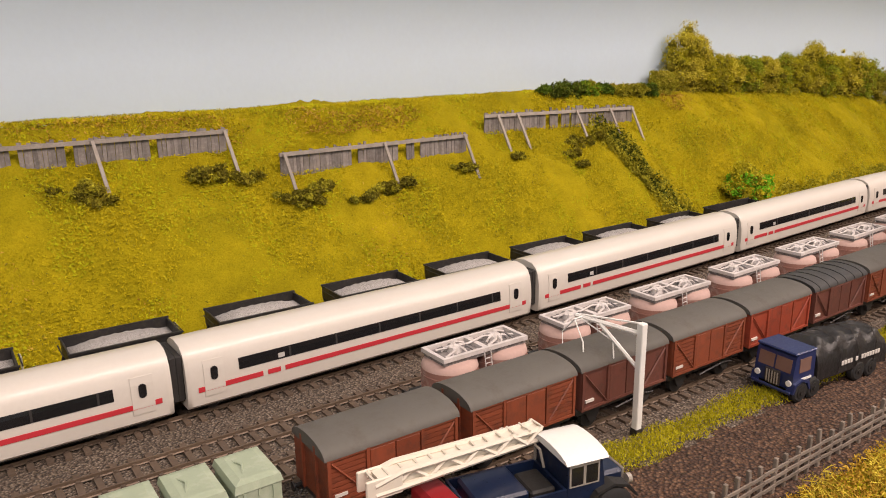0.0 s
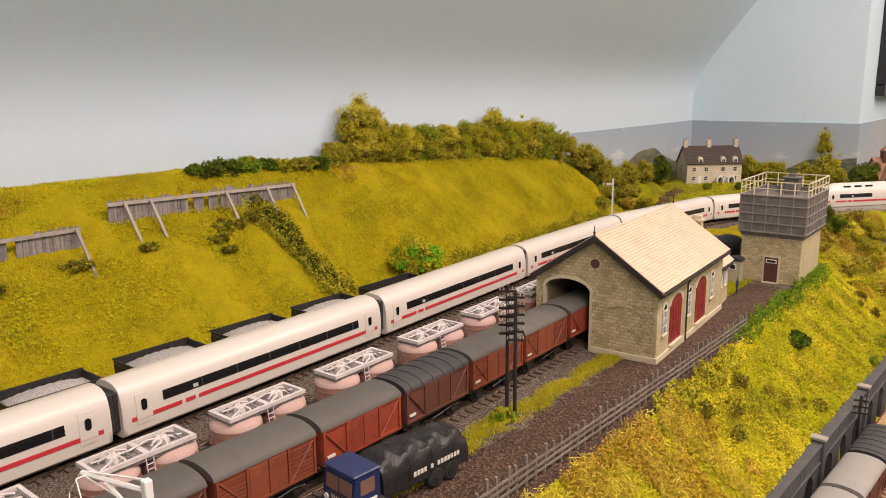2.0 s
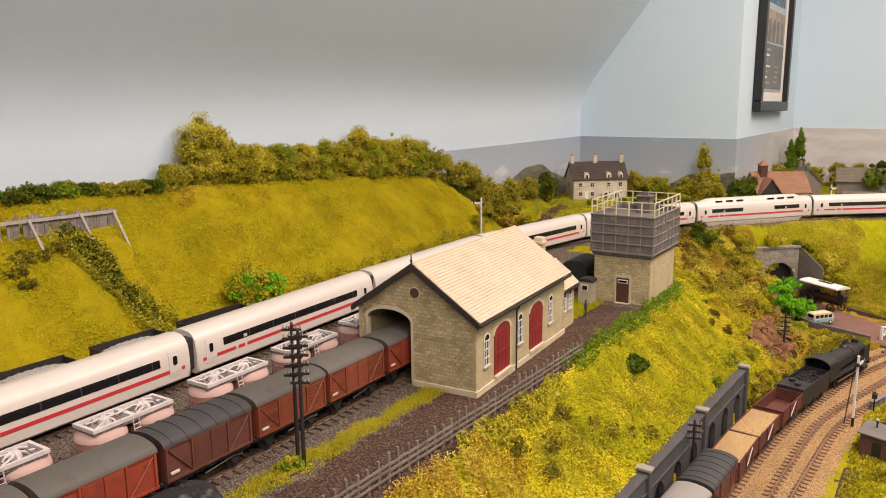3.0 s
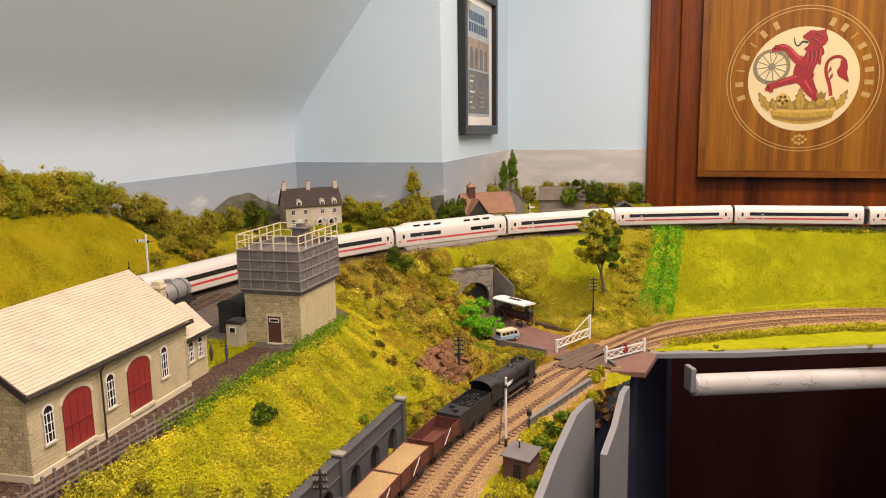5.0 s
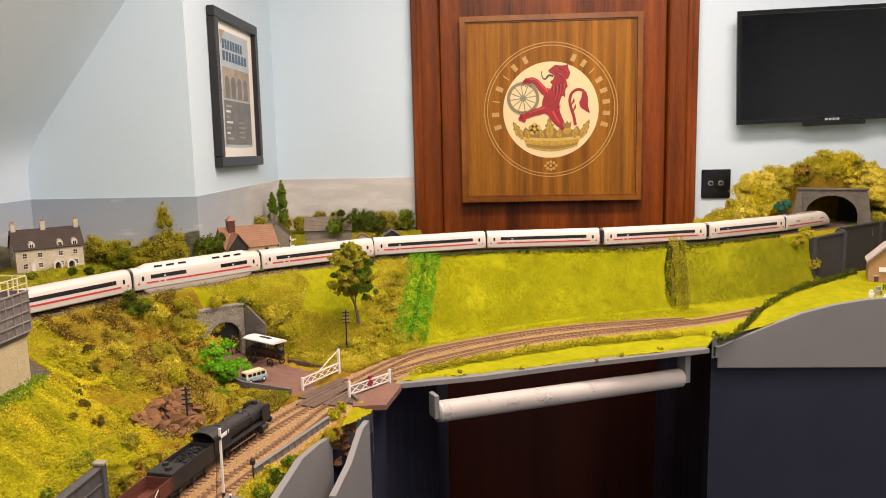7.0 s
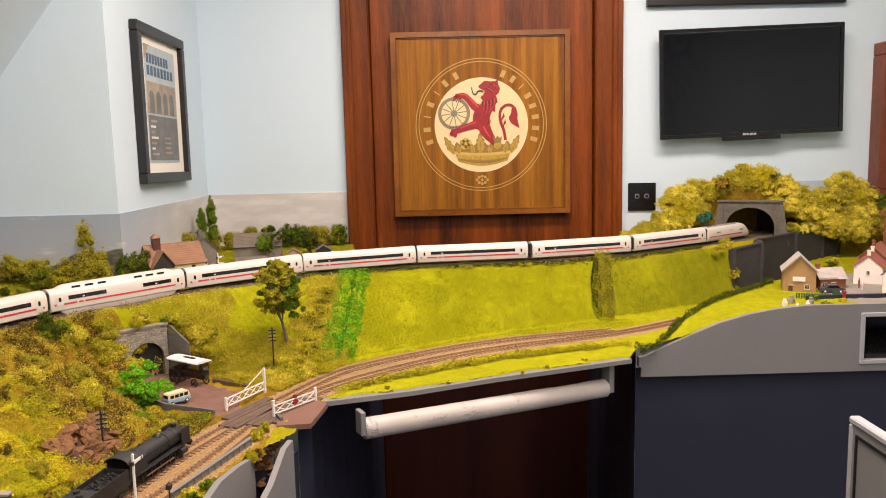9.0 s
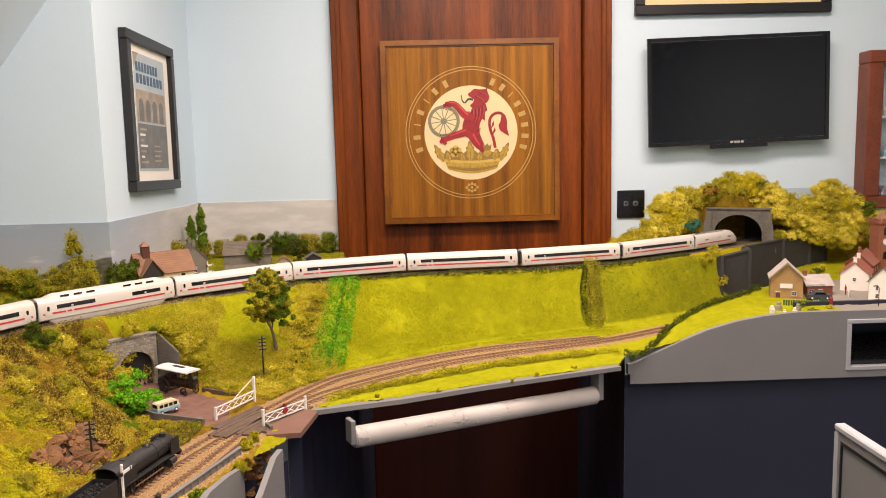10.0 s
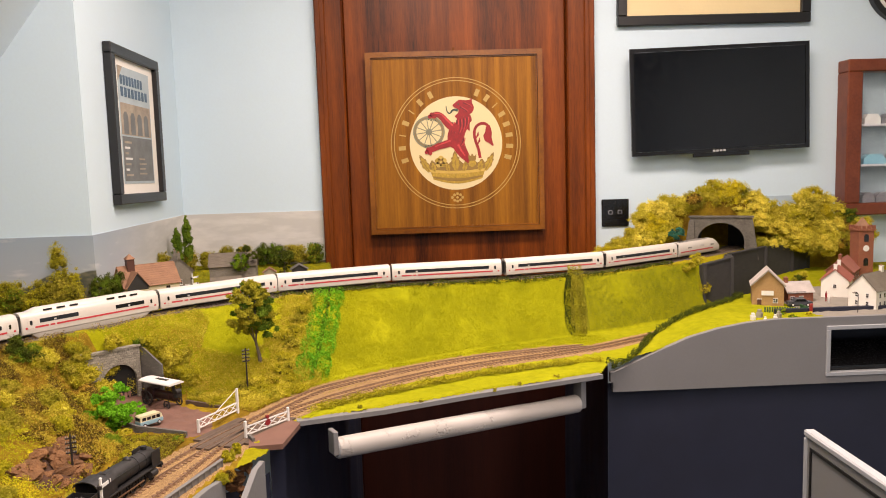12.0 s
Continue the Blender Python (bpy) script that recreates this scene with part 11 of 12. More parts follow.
# background bushes and trees beyond the hill
for x, y, w, h, mt, nm in ((1.40, 0.640, 0.040, 0.036, F_OLIVE, 0), (1.455, 0.652, 0.038, 0.042, F_MUTED, 0), (1.505, 0.655, 0.034, 0.036, F_OLIVE, 0), (1.555, 0.660, 0.032, 0.030, F_OLIVE, 0), (1.42, 0.600, 0.026, 0.016, F_MUTED, 0),
                           (1.47, 0.585, 0.022, 0.014, F_RUST, 0), (1.50, 0.560, 0.024, 0.014, F_BANK, 0), (1.36, 0.575, 0.022, 0.014, F_OLIVE, 0),
                           (1.745, 0.640, 0.026, 0.042, F_DARK, 1), (1.780, 0.655, 0.024, 0.034, F_OLIVE, 1), (1.835, 0.672, 0.026, 0.030, F_DARK, 1),
                           (1.955, 0.455, 0.030, 0.034, F_GREEN, 1), (1.965, 0.420, 0.032, 0.036, F_OLIVE, 1), (1.985, 0.385, 0.030, 0.042, F_MUTED, 1), (2.000, 0.350, 0.026, 0.060, F_BANK, 1),
                           (1.990, 0.500, 0.026, 0.030, F_GREEN, 1), (2.000, 0.540, 0.022, 0.030, F_OLIVE, 1), (1.960, 0.330, 0.028, 0.026, F_OLIVE, 1), (1.93, 0.365, 0.026, 0.020, F_MUTED, 1),
                           (2.085, 0.290, 0.026, 0.046, F_DARK, 1), (2.05, 0.295, 0.028, 0.050, F_DARK, 1), (2.015, 0.303, 0.026, 0.048, F_DARK, 1), (1.965, 0.372, 0.038, 0.056, F_MUTED, 1), (1.945, 0.400, 0.036, 0.050, F_BANK, 1), (1.945, 0.330, 0.034, 0.044, F_OLIVE, 1), (1.965, 0.465, 0.038, 0.048, F_BANK, 1), (1.978, 0.368, 0.017, 0.104, F_BANK, 1), (1.62, 0.655, 0.036, 0.036, F_OLIVE, 1), (1.58, 0.640, 0.034, 0.030, F_MUTED, 1), (1.44, 0.630, 0.040, 0.040, F_MUTED, 1), (1.66, 0.665, 0.026, 0.026, F_DARK, 1), (1.70, 0.655, 0.026, 0.036, F_OLIVE, 1), (1.48, 0.620, 0.036, 0.030, F_OLIVE, 1), (1.53, 0.610, 0.034, 0.022, F_MUTED, 1), (1.98, 0.525, 0.034, 0.042, F_OLIVE, 1), (1.99, 0.62, 0.03, 0.032, F_DARK, 1), (2.42, 0.292, 0.036, 0.050, F_OLIVE, 1), (2.56, 0.270, 0.036, 0.046, F_MUTED, 1),
                           (2.62, 0.18, 0.040, 0.044, F_OLIVE, 1), (2.63, 0.13, 0.04, 0.046, F_MUTED, 1), (2.635, 0.04, 0.040, 0.046, F_DARK, 1), (2.62, -0.035, 0.036, 0.044, F_MUTED, 1), (2.65, -0.075, 0.034, 0.044, F_DARK, 1), (2.62, 0.235, 0.034, 0.036, F_OLIVE, 1), (2.645, 0.08, 0.034, 0.045, F_DARK, 1), (2.64, 0.00, 0.036, 0.045, F_OLIVE, 1), (2.64, -0.07, 0.034, 0.042, F_GREEN, 1), (2.58, 0.13, 0.026, 0.03, F_MUTED, 1),
                           (2.42, -0.02, 0.022, 0.012, F_MUTED, 0), (2.33, -0.05, 0.022, 0.009, F_BANK, 0), (2.22, 0.01, 0.016, 0.008, F_BANK, 0), (1.84, 0.50, 0.013, 0.009, F_DARK, 0), (1.865, 0.48, 0.013, 0.010, F_DARK, 0),
                           (1.785, 0.55, 0.014, 0.008, F_GREEN, 0), (1.88, 0.455, 0.022, 0.011, F_GREEN, 0)):
    bush((x, y, zat(x, y) + h * 0.72), (w, w * 0.85, h), mt, 3000 if nm else 1800, "bushy " + {F_OLIVE: "olive", F_MUTED: "ochre", F_DARK: "dark green", F_GREEN: "green", F_BANK: "yellow-green", F_RUST: "rusty"}[mt] + " shrub in front of the printed sky",
         group="shrubs behind the railway", leaf=0.0015, lumps=30, hair=0.5, name="shrub")
tree(2.28, 0.040, zat(2.28, 0.04), 0.035, (0.045, 0.045, 0.045), [F_DARK, F_GREEN], "broad dark green tree by the barns", 5200)
tree(2.36, -0.03, zat(2.36, -0.03), 0.030, (0.034, 0.034, 0.040), [F_DARK], "dark green tree beside the field shelter", 3600)
for x, y, h in ((2.500, 0.283, 0.140), (2.545, 0.268, 0.172)):
    t = thing("poplar_tree", pose(x, y, zat(x, y)), "tall narrow green poplar", "tree", "poplars behind the farm")
    part("trunk", B().cyl((0, 0, -0.003), (0, 0, h * 0.4), 0.0022, 0.0014, 8), BARK, t)
    k = 70
    u = prng.uniform(0.12, 1.0, k)
    a = prng.uniform(0, 2 * math.pi, k)
    w = 0.013 * np.minimum(1, 3.2 * (1.04 - u)) * np.minimum(1, 2.2 * u + 0.2)
    cen = np.stack([w * 0.6 * np.cos(a), w * 0.6 * np.sin(a), u * h * 0.96], 1)
    rad = np.maximum(w * 0.62, 0.003)
    v, f = joined([cores(cen, rad, 0.95), flecks(skin(cen, rad, 5200), 0.0016)])
    ob = new("crown", raw_mesh("crown", v, f, [F_POPLAR]))
    ob.parent = t

# the tall tree on the field bank and the bright one by the road
tree(1.775, -0.078, zat(1.775, -0.078) - 0.002, 0.050, (0.041, 0.041, 0.094), [F_POPLAR, F_OLIVE, F_OLIVE], "tall tree with bare trunk and dark olive crown", 26000, 0.0019, 0.0032, (-0.012, 0.006), 40)
tree(1.552, 0.108, zat(1.552, 0.108) - 0.002, 0.003, (0.048, 0.048, 0.050), [F_LIME], "small bright green tree beside the road", 9000, 0.0024, 0.0018, (0, 0), 15)

# flowered bank in front of the yard
BANK_UP = (0, -0.45, 0.8)
in_bank = lambda x, y: inside(UP + FT[::-1], x, y)
for mat_, n, lo, hi, leaf, up_, lab in ((F_BANK, 56000, 0.0, 0.0045, 0.0012, None, "yellow-green ground cover on the front bank"),
                                        (F_YELLOW, 30000, 0.002, 0.0060, 0.0010, None, "dense small yellow flowers on the front bank")):
    pts = scatter(n, 0.15, 1.22, 0.05, 0.165, lambda x, y: in_bank(x, y) & (waves(x, y, 0.07, 41) + (-0.05 if mat_ is F_YELLOW else 0.9) > (0.0 + 0.5 * (x < 0.62))), hi)
    spread("bank_cover", pts, mat_, lab, leaf, 1.0, up_, lie=BANK_UP)
pts = scatter(34000, 0.25, 0.75, 0.07, 0.163, lambda x, y: in_bank(x, y) & (waves(x, y, 0.10, 43) > -0.15) & (x < 0.66 + 0.08 * waves(x, y, 0.05, 44)), 0.009)
spread("dead_growth", pts, F_RUST, "rusty dead growth on the front bank", 0.0011)
pts = scatter(11000, 0.25, 0.75, 0.07, 0.163, lambda x, y: in_bank(x, y) & (waves(x, y, 0.06, 45) > 0.0) & (x < 0.68), 0.011)
spread("dead_growth", pts, F_HAIR, "tangled dry stems on the front bank", 0.00022, fibre=0.009)
pts = scatter(9000, 0.70, 1.17, 0.07, 0.163, lambda x, y: in_bank(x, y) & (waves(x, y, 0.05, 47) > 0.15), 0.007)
spread("dead_growth", pts, F_OLIVE, "olive stems between the flowers", 0.0002, fibre=0.008)
pts = scatter(26000, 0.78, 1.18, 0.05, 0.165, lambda x, y: in_bank(x, y) & (waves(x, y, 0.09, 48) + 6.0 * (0.115 - y) > -0.15), 0.008)
spread("bank_cover", pts, F_LIMEGRASS, "lime green growth among the yellow flowers", 0.0011, lie=BANK_UP)
pts = scatter(16000, 0.66, 1.18, 0.05, 0.165, lambda x, y: in_bank(x, y) & (waves(x, y, 0.08, 49) + 8.0 * (y - 0.118) > -0.05), 0.0075)
spread("bank_cover", pts, F_YELLOW, "fine yellow flower heads on the front bank", 0.0008, lie=BANK_UP)
for x, y, r in ((1.105, 0.086, 0.014), (1.085, 0.086, 0.011), (1.03, 0.083, 0.009), (0.74, 0.128, 0.014), (0.715, 0.118, 0.012), (0.775, 0.138, 0.013), (0.70, 0.138, 0.013)):
    bush((x, y, zat(x, y) + 0.003), (r * 1.3, r * 0.8, 0.008), F_WEED_HEART if x < 0.9 else F_GREEN, 900, "dull weeds in a hollow of the flowered bank", group="weeds on the front bank", leaf=0.0013, name="weed_clump")
hedge([(1.375, 0.652), (1.40, 0.630), (1.43, 0.612), (1.45, 0.60)], 0.010, 0.016, F_DARK, 3500, "dark hedge down the end of the hill")
hedge([(0.845, 0.163), (0.92, 0.164), (1.00, 0.164), (1.08, 0.163), (1.14, 0.164), (1.19, 0.176)], 0.008, 0.018, F_GREEN, 12000, "low fresh green hedge along the edge of the yard", leaf=0.0012)
hedge([(0.66, 0.153), (0.72, 0.150), (0.80, 0.152)], 0.008, 0.014, F_OLIVE, 2600, "low olive growth below the fence", name="verge_growth")
bush((0.921, 0.130, zat(0.921, 0.130) + 0.006), (0.019, 0.013, 0.010), F_DARK, 2600, "dark green cushion of moss among the flowers", lumps=10)
for x, y, r in ((0.815, 0.112, 0.014), (0.835, 0.104, 0.012), (0.80, 0.122, 0.010), (0.86, 0.095, 0.012)):
    bush((x, y, zat(x, y) + 0.003), (r, r * 0.8, 0.006), F_OLIVE, 1000, "dull green hollow of weeds on the front bank", group="weeds on the front bank", name="weed_clump")
bush((0.572, 0.236, Z0 + 0.003), (0.014, 0.009, 0.005), F_GREEN, 1200, "small green weed at the foot of the poles", lumps=8, name="weed_clump")
pts = scatter(60000, -0.1, 0.745, 0.218, 0.247, lambda x, y: (np.abs(y - 0.2325 - 0.004 * waves(x, y, 0.05, 51)) < 0.0135 * prng.uniform(0.25, 1.0, len(x))) & (waves(x, y, 0.05, 21) > -0.8), 0.003)
spread("verge_grass_blades", pts, F_BANK, "yellow-green grass along the siding", 0.00045, 2.6, (0, 0, 0.8))
pts = scatter(7000, 0.98, 1.07, 0.215, 0.30, lambda x, y: y > 0.222, 0.003)
spread("verge_grass_blades", pts, F_FIELD, "grass beside the lamp hut", 0.0007, 2.0, (0, 0, 0.8))

# rough scrub down to the lower line
scr = lambda x, y: in_bank(x, y) & (x > 1.13) & ((x < 1.72) | (y > 0.03)) & (line_distance([(1.62, 0.07), (1.69, 0.17)], x, y) > 0.032) & ((((x - 1.305) + 0.6 * (y - 0.08)) / 0.052) ** 2 + ((y - 0.080) / 0.020) ** 2 > 1 + 0.4 * waves(x, y, 0.03, 90))
near_yard = lambda x, y: x < 1.40 + 0.05 * waves(x, y, 0.09, 68) - 0.55 * (0.20 - y)
spread("scrub_cover", scatter(40000, 1.12, 1.86, 0.0, 0.37, lambda x, y: scr(x, y) & ~near_yard(x, y) & (waves(x, y, 0.07, 62) > -0.25), 0.010), F_OCHRE, "ochre scrub tumbling down to the lower line", 0.0011)
spread("scrub_cover", scatter(24000, 1.12, 1.86, 0.0, 0.37, lambda x, y: scr(x, y) & ~near_yard(x, y) & (waves(x, y, 0.08, 61) > 0.05), 0.012), F_OLIVE, "olive scrub on the bank", 0.0012)
spread("scrub_cover", scatter(30000, 1.12, 1.86, 0.0, 0.37, lambda x, y: scr(x, y) & near_yard(x, y), 0.006), F_LIMEGRASS, "lime green grass of the bank beside the tower", 0.0011, lie=BANK_UP)
spread("scrub_cover", scatter(16000, 1.12, 1.86, 0.0, 0.37, lambda x, y: scr(x, y) & near_yard(x, y) & (waves(x, y, 0.06, 64) > 0.1), 0.009), F_BANK, "yellow-green weeds of the bank beside the tower", 0.0011)
spread("scrub_cover", scatter(17000, 1.16, 1.86, 0.0, 0.37, lambda x, y: scr(x, y) & ~near_yard(x, y) & (waves(x, y, 0.09, 60) > -0.5), 0.012), F_HAIR, "wiry dry stems over the bank", 0.00028, fibre=0.007)
spread("scrub_cover", scatter(11000, 1.20, 1.80, 0.0, 0.37, lambda x, y: scr(x, y) & ~near_yard(x, y) & (waves(x, y, 0.08, 65) > -0.1), 0.014), F_RUST, "rusty wiry stems over the bank", 0.00028, fibre=0.007)
spread("scrub_cover", scatter(5000, 1.14, 1.30, 0.06, 0.20, lambda x, y: scr(x, y) & (waves(x, y, 0.05, 63) > 0.1), 0.006), F_YELLOW, "scattered yellow flowers at the edge of the scrub", 0.0010, lie=BANK_UP)
for x, y, w, h, mt in ((1.60, 0.225, 0.030, 0.022, F_OCHRE), (1.64, 0.205, 0.028, 0.024, F_OLIVE), (1.685, 0.190, 0.030, 0.020, F_OCHRE), (1.735, 0.150, 0.030, 0.018, F_BANK), (1.765, 0.110, 0.028, 0.018, F_OCHRE),
                       (1.755, 0.060, 0.030, 0.016, F_OLIVE), (1.72, 0.035, 0.026, 0.014, F_OCHRE), (1.58, 0.170, 0.030, 0.026, F_OCHRE), (1.52, 0.190, 0.032, 0.024, F_OLIVE), (1.47, 0.150, 0.030, 0.024, F_OCHRE),
                       (1.50, 0.240, 0.030, 0.020, F_OLIVE), (1.42, 0.210, 0.032, 0.022, F_OCHRE), (1.36, 0.170, 0.030, 0.022, F_OLIVE), (1.33, 0.230, 0.028, 0.020, F_OCHRE), (1.28, 0.140, 0.026, 0.014, F_BANK),
                       (1.22, 0.110, 0.026, 0.012, F_BANK), (1.27, 0.190, 0.028, 0.014, F_BANK), (1.40, 0.120, 0.026, 0.018, F_BANK), (1.605, 0.245, 0.018, 0.022, F_GREEN), (1.595, 0.150, 0.034, 0.034, F_OCHRE), (1.622, 0.178, 0.030, 0.034, F_OCHRE), (1.655, 0.200, 0.028, 0.026, F_BANK), (1.700, 0.170, 0.026, 0.018, F_OCHRE), (1.745, 0.105, 0.030, 0.022, F_BANK), (1.735, 0.075, 0.026, 0.022, F_OCHRE), (1.59, 0.265, 0.020, 0.034, F_DARK), (1.45, 0.075, 0.020, 0.012, F_GREEN), (1.19, 0.085, 0.016, 0.014, F_OLIVE)):
    bush((x, y, zat(x, y) + h * 0.25), (w, w * 0.8, h), mt, 3000, "tangled ochre and olive bramble on the bank", group="brambles on the bank", leaf=0.0014, lumps=30, hair=0.6, name="bramble", wire=300, face=0.6)
# dark strands deepen the scrub's hollows by colour
spread("scrub_cover", scatter(34000, 1.20, 1.72, 0.03, 0.36, lambda x, y: scr(x, y) & ~near_yard(x, y) & (waves(x, y, 0.07, 66) > 0.05), 0.012), F_HOLLOW, "dark brown stems, partly shade of the scrub hollows put into colour", 0.0004, fibre=0.008)
for x, y, z, r_, mt in ((1.652, 0.160, 1.064, 0.024, F_OCHRE), (1.640, 0.186, 1.090, 0.028, F_OCHRE), (1.662, 0.196, 1.122, 0.020, F_OLIVE), (1.688, 0.160, 1.130, 0.010, F_BANK), (1.605, 0.172, 1.066, 0.030, F_RUST), (1.665, 0.214, 1.135, 0.018, F_BANK), (1.712, 0.160, 1.136, 0.016, F_OCHRE), (1.729, 0.122, 1.124, 0.014, F_DARK), (1.730, 0.112, 1.118, 0.024, F_BANK), (1.730, 0.072, 1.098, 0.024, F_OCHRE), (1.722, 0.040, 1.070, 0.022, F_BANK)):
    bush((x, y, z), (r_ * 1.2, r_, r_ * 0.85), mt, 3400, "brambles hanging round the stone underbridge", group="brambles round the underbridge", leaf=0.0014, lumps=30, hair=0.8, name="bramble", wire=300, face=0.6)
for x, y, w, h, mt in ((1.715, -0.060, 0.022, 0.012, F_OLIVE), (1.742, -0.108, 0.020, 0.010, F_OCHRE), (1.745, -0.135, 0.020, 0.012, F_BANK), (1.80, -0.115, 0.024, 0.010, F_BANK), (1.84, -0.120, 0.024, 0.010, F_OLIVE), (1.88, -0.125, 0.024, 0.010, F_BANK), (1.92, -0.125, 0.024, 0.010, F_OLIVE), (1.70, -0.02, 0.016, 0.012, F_OLIVE), (1.765, -0.120, 0.026, 0.014, F_BANK), (1.725, -0.085, 0.026, 0.014, F_OCHRE), (1.86, -0.105, 0.028, 0.010, F_OCHRE), (1.95, -0.130, 0.026, 0.010, F_BANK)):
    bush((x, y, zat(x, y) + h * 0.1), (w * 1.25, w, h), mt, 2600, "yellow-green rough growth beside the field", group="rough growth by the field", leaf=0.0018, lumps=30, hair=0.4, name="rough_growth")

spread("scrub_cover", scatter(16000, 1.72, 2.04, -0.158, -0.05, lambda x, y: in_bank(x, y) & (y < -0.075 + 0.03 * waves(x, y, 0.05, 69) - 0.06 * (x - 1.75)), 0.006), F_BANK, "yellow-green rough strip between tree and hedge", 0.0012)
spread("scrub_cover", scatter(5000, 1.72, 2.04, -0.158, -0.05, lambda x, y: in_bank(x, y) & (y < -0.075 + 0.03 * waves(x, y, 0.05, 69) - 0.06 * (x - 1.75)), 0.007), F_HAIR, "dry stems between tree and hedge", 0.00028, fibre=0.010)
for k in range(9):
    u = k / 8
    bush((2.475 + 0.125 * u, -1.335 - 0.175 * u, 1.172 - 0.012 * u), (0.024, 0.026, 0.022), F_GOLD if k % 3 else F_OLIVE, 1700, "foliage hanging over the black wall", group="foliage over the wall", leaf=0.0018, lumps=22, hair=0.6, name="foliage_mass", wire=700, face=0.9)
for x, y, w, h, mt in ((2.20, -1.215, 0.026, 0.020, F_OLIVE), (2.225, -1.250, 0.026, 0.022, F_DARK), (2.245, -1.290, 0.024, 0.020, F_OLIVE), (2.27, -1.325, 0.024, 0.022, F_BANK), (2.30, -1.36, 0.026, 0.024, F_DARK), (2.34, -1.39, 0.03, 0.024, F_OCHRE)):
    bush((x, y, zat(x, y) + h * 0.5), (w, w, h), mt, 1600, "dark garden bush behind the village houses", group="bushes behind the village", leaf=0.0016, lumps=16, hair=0.4)
off_track = lambda x, y: (line_distance(LOW.p[::6], x, y) > 0.026) & (line_distance(SIDING.p[::6], x, y) > 0.026) & ~inside(ROADPOLY, x, y)
spread("scrub_cover", scatter(22000, 1.58, 1.78, -0.19, 0.03, lambda x, y: off_track(x, y) & (x > 1.60 + 0.6 * (y + 0.09) * (y > -0.09)), 0.009), F_BANK, "rough yellow-green growth beside the crossing", 0.0012)
spread("scrub_cover", scatter(9000, 1.58, 1.78, -0.19, 0.03, lambda x, y: off_track(x, y) & (x > 1.60 + 0.6 * (y + 0.09) * (y > -0.09)), 0.010), F_HAIR, "dry stems beside the crossing", 0.00028, fibre=0.006)
for x, y, w, h, mt in ((1.655, -0.092, 0.026, 0.012, F_OCHRE), (1.668, -0.112, 0.026, 0.012, F_BANK), (1.692, -0.128, 0.026, 0.014, F_OCHRE), (1.712, -0.150, 0.024, 0.012, F_BANK), (1.652, -0.030, 0.018, 0.010, F_BANK), (1.670, -0.058, 0.024, 0.014, F_OCHRE), (1.702, -0.095, 0.028, 0.014, F_BANK), (1.725, -0.125, 0.026, 0.014, F_OCHRE), (1.672, -0.006, 0.018, 0.012, F_OCHRE), (1.690, 0.020, 0.018, 0.014, F_BANK)):
    bush((x, y, zat(x, y) + h * 0.2), (w * 1.2, w, h), mt, 2600, "tangled ochre growth beside the crossing", group="rough growth by the crossing", leaf=0.0014, lumps=24, hair=0.6, name="rough_growth", wire=260, face=0.6)
spread("scrub_cover", scatter(16000, 1.14, 1.50, -0.02, 0.12, lambda x, y: off_track(x, y) & ~in_bank(x, y) & (y > -0.02 - 0.25 * (x - 1.2)), 0.006), F_OLIVE, "olive weeds at the foot of the scrub bank", 0.0011)
# the dark strands also paint shade along the bank's foot
spread("scrub_cover", scatter(7000, 1.14, 1.50, -0.02, 0.12, lambda x, y: off_track(x, y) & ~in_bank(x, y) & (y > -0.02 - 0.25 * (x - 1.2)), 0.006), F_HOLLOW, "brown stems and painted shade at the foot of the scrub bank", 0.0003, fibre=0.006)
for k in range(17):
    x = 1.116 + 0.0125 * k
    y, hgt = float(np.interp(x, [p[0] for p in FT[4:9]], [p[1] for p in FT[4:9]])), float(np.interp(x, [1.10, 1.16, 1.30], [0.056, 0.035, 0.012]))
    bush((x, y - 0.001, ZL + hgt * 0.45), (0.013, 0.008, hgt * 0.55), (F_OLIVE, F_BANK, F_WEED_HEART, F_OCHRE, F_OLIVE, F_RUST)[k % 6], 1500, "tangled weeds hanging down to the lower line", group="weeds at the foot of the bank", leaf=0.0014, lumps=16, hair=0.8, name="weed_clump", wire=120)
# hedges of the field
hedge([(1.757, -0.158), (1.86, -0.162), (1.96, -0.166), (2.03, -0.165)], 0.010, 0.026, F_LIME, 5200, "bright green new hedge down the field edge")
hedge([(1.775, -0.186), (1.87, -0.192), (1.96, -0.196), (2.035, -0.200)], 0.010, 0.024, F_LIME, 5200, "second bright green hedge down the field edge")
hedge([(1.764, -0.172), (1.865, -0.177), (1.96, -0.181), (2.032, -0.183)], 0.006, 0.006, F_DARK, 1500, "dark seam between the two rows of new hedge")
hedge([(2.050, -0.732), (2.075, -0.736), (2.10, -0.738), (2.13, -0.740)], 0.020, 0.026, F_OLIVE, 5200, "overgrown hedge between two fields")
hedge([(2.052, -0.712), (2.085, -0.716), (2.12, -0.722)], 0.010, 0.016, F_DARK, 2000, "dark growth under the field hedge")
hedge([(1.985, -0.075), (2.035, -0.20), (2.068, -0.33), (2.086, -0.48), (2.102, -0.62), (2.135, -0.76), (2.20, -0.90), (2.28, -1.02)], 0.007, 0.013, F_DARK, 9000, "low dark green hedge along the main line")
hedge([(2.24, -0.80), (2.31, -0.90), (2.40, -1.01), (2.46, -1.07)], 0.014, 0.018, F_GREEN, 3500, "green growth behind the main line")
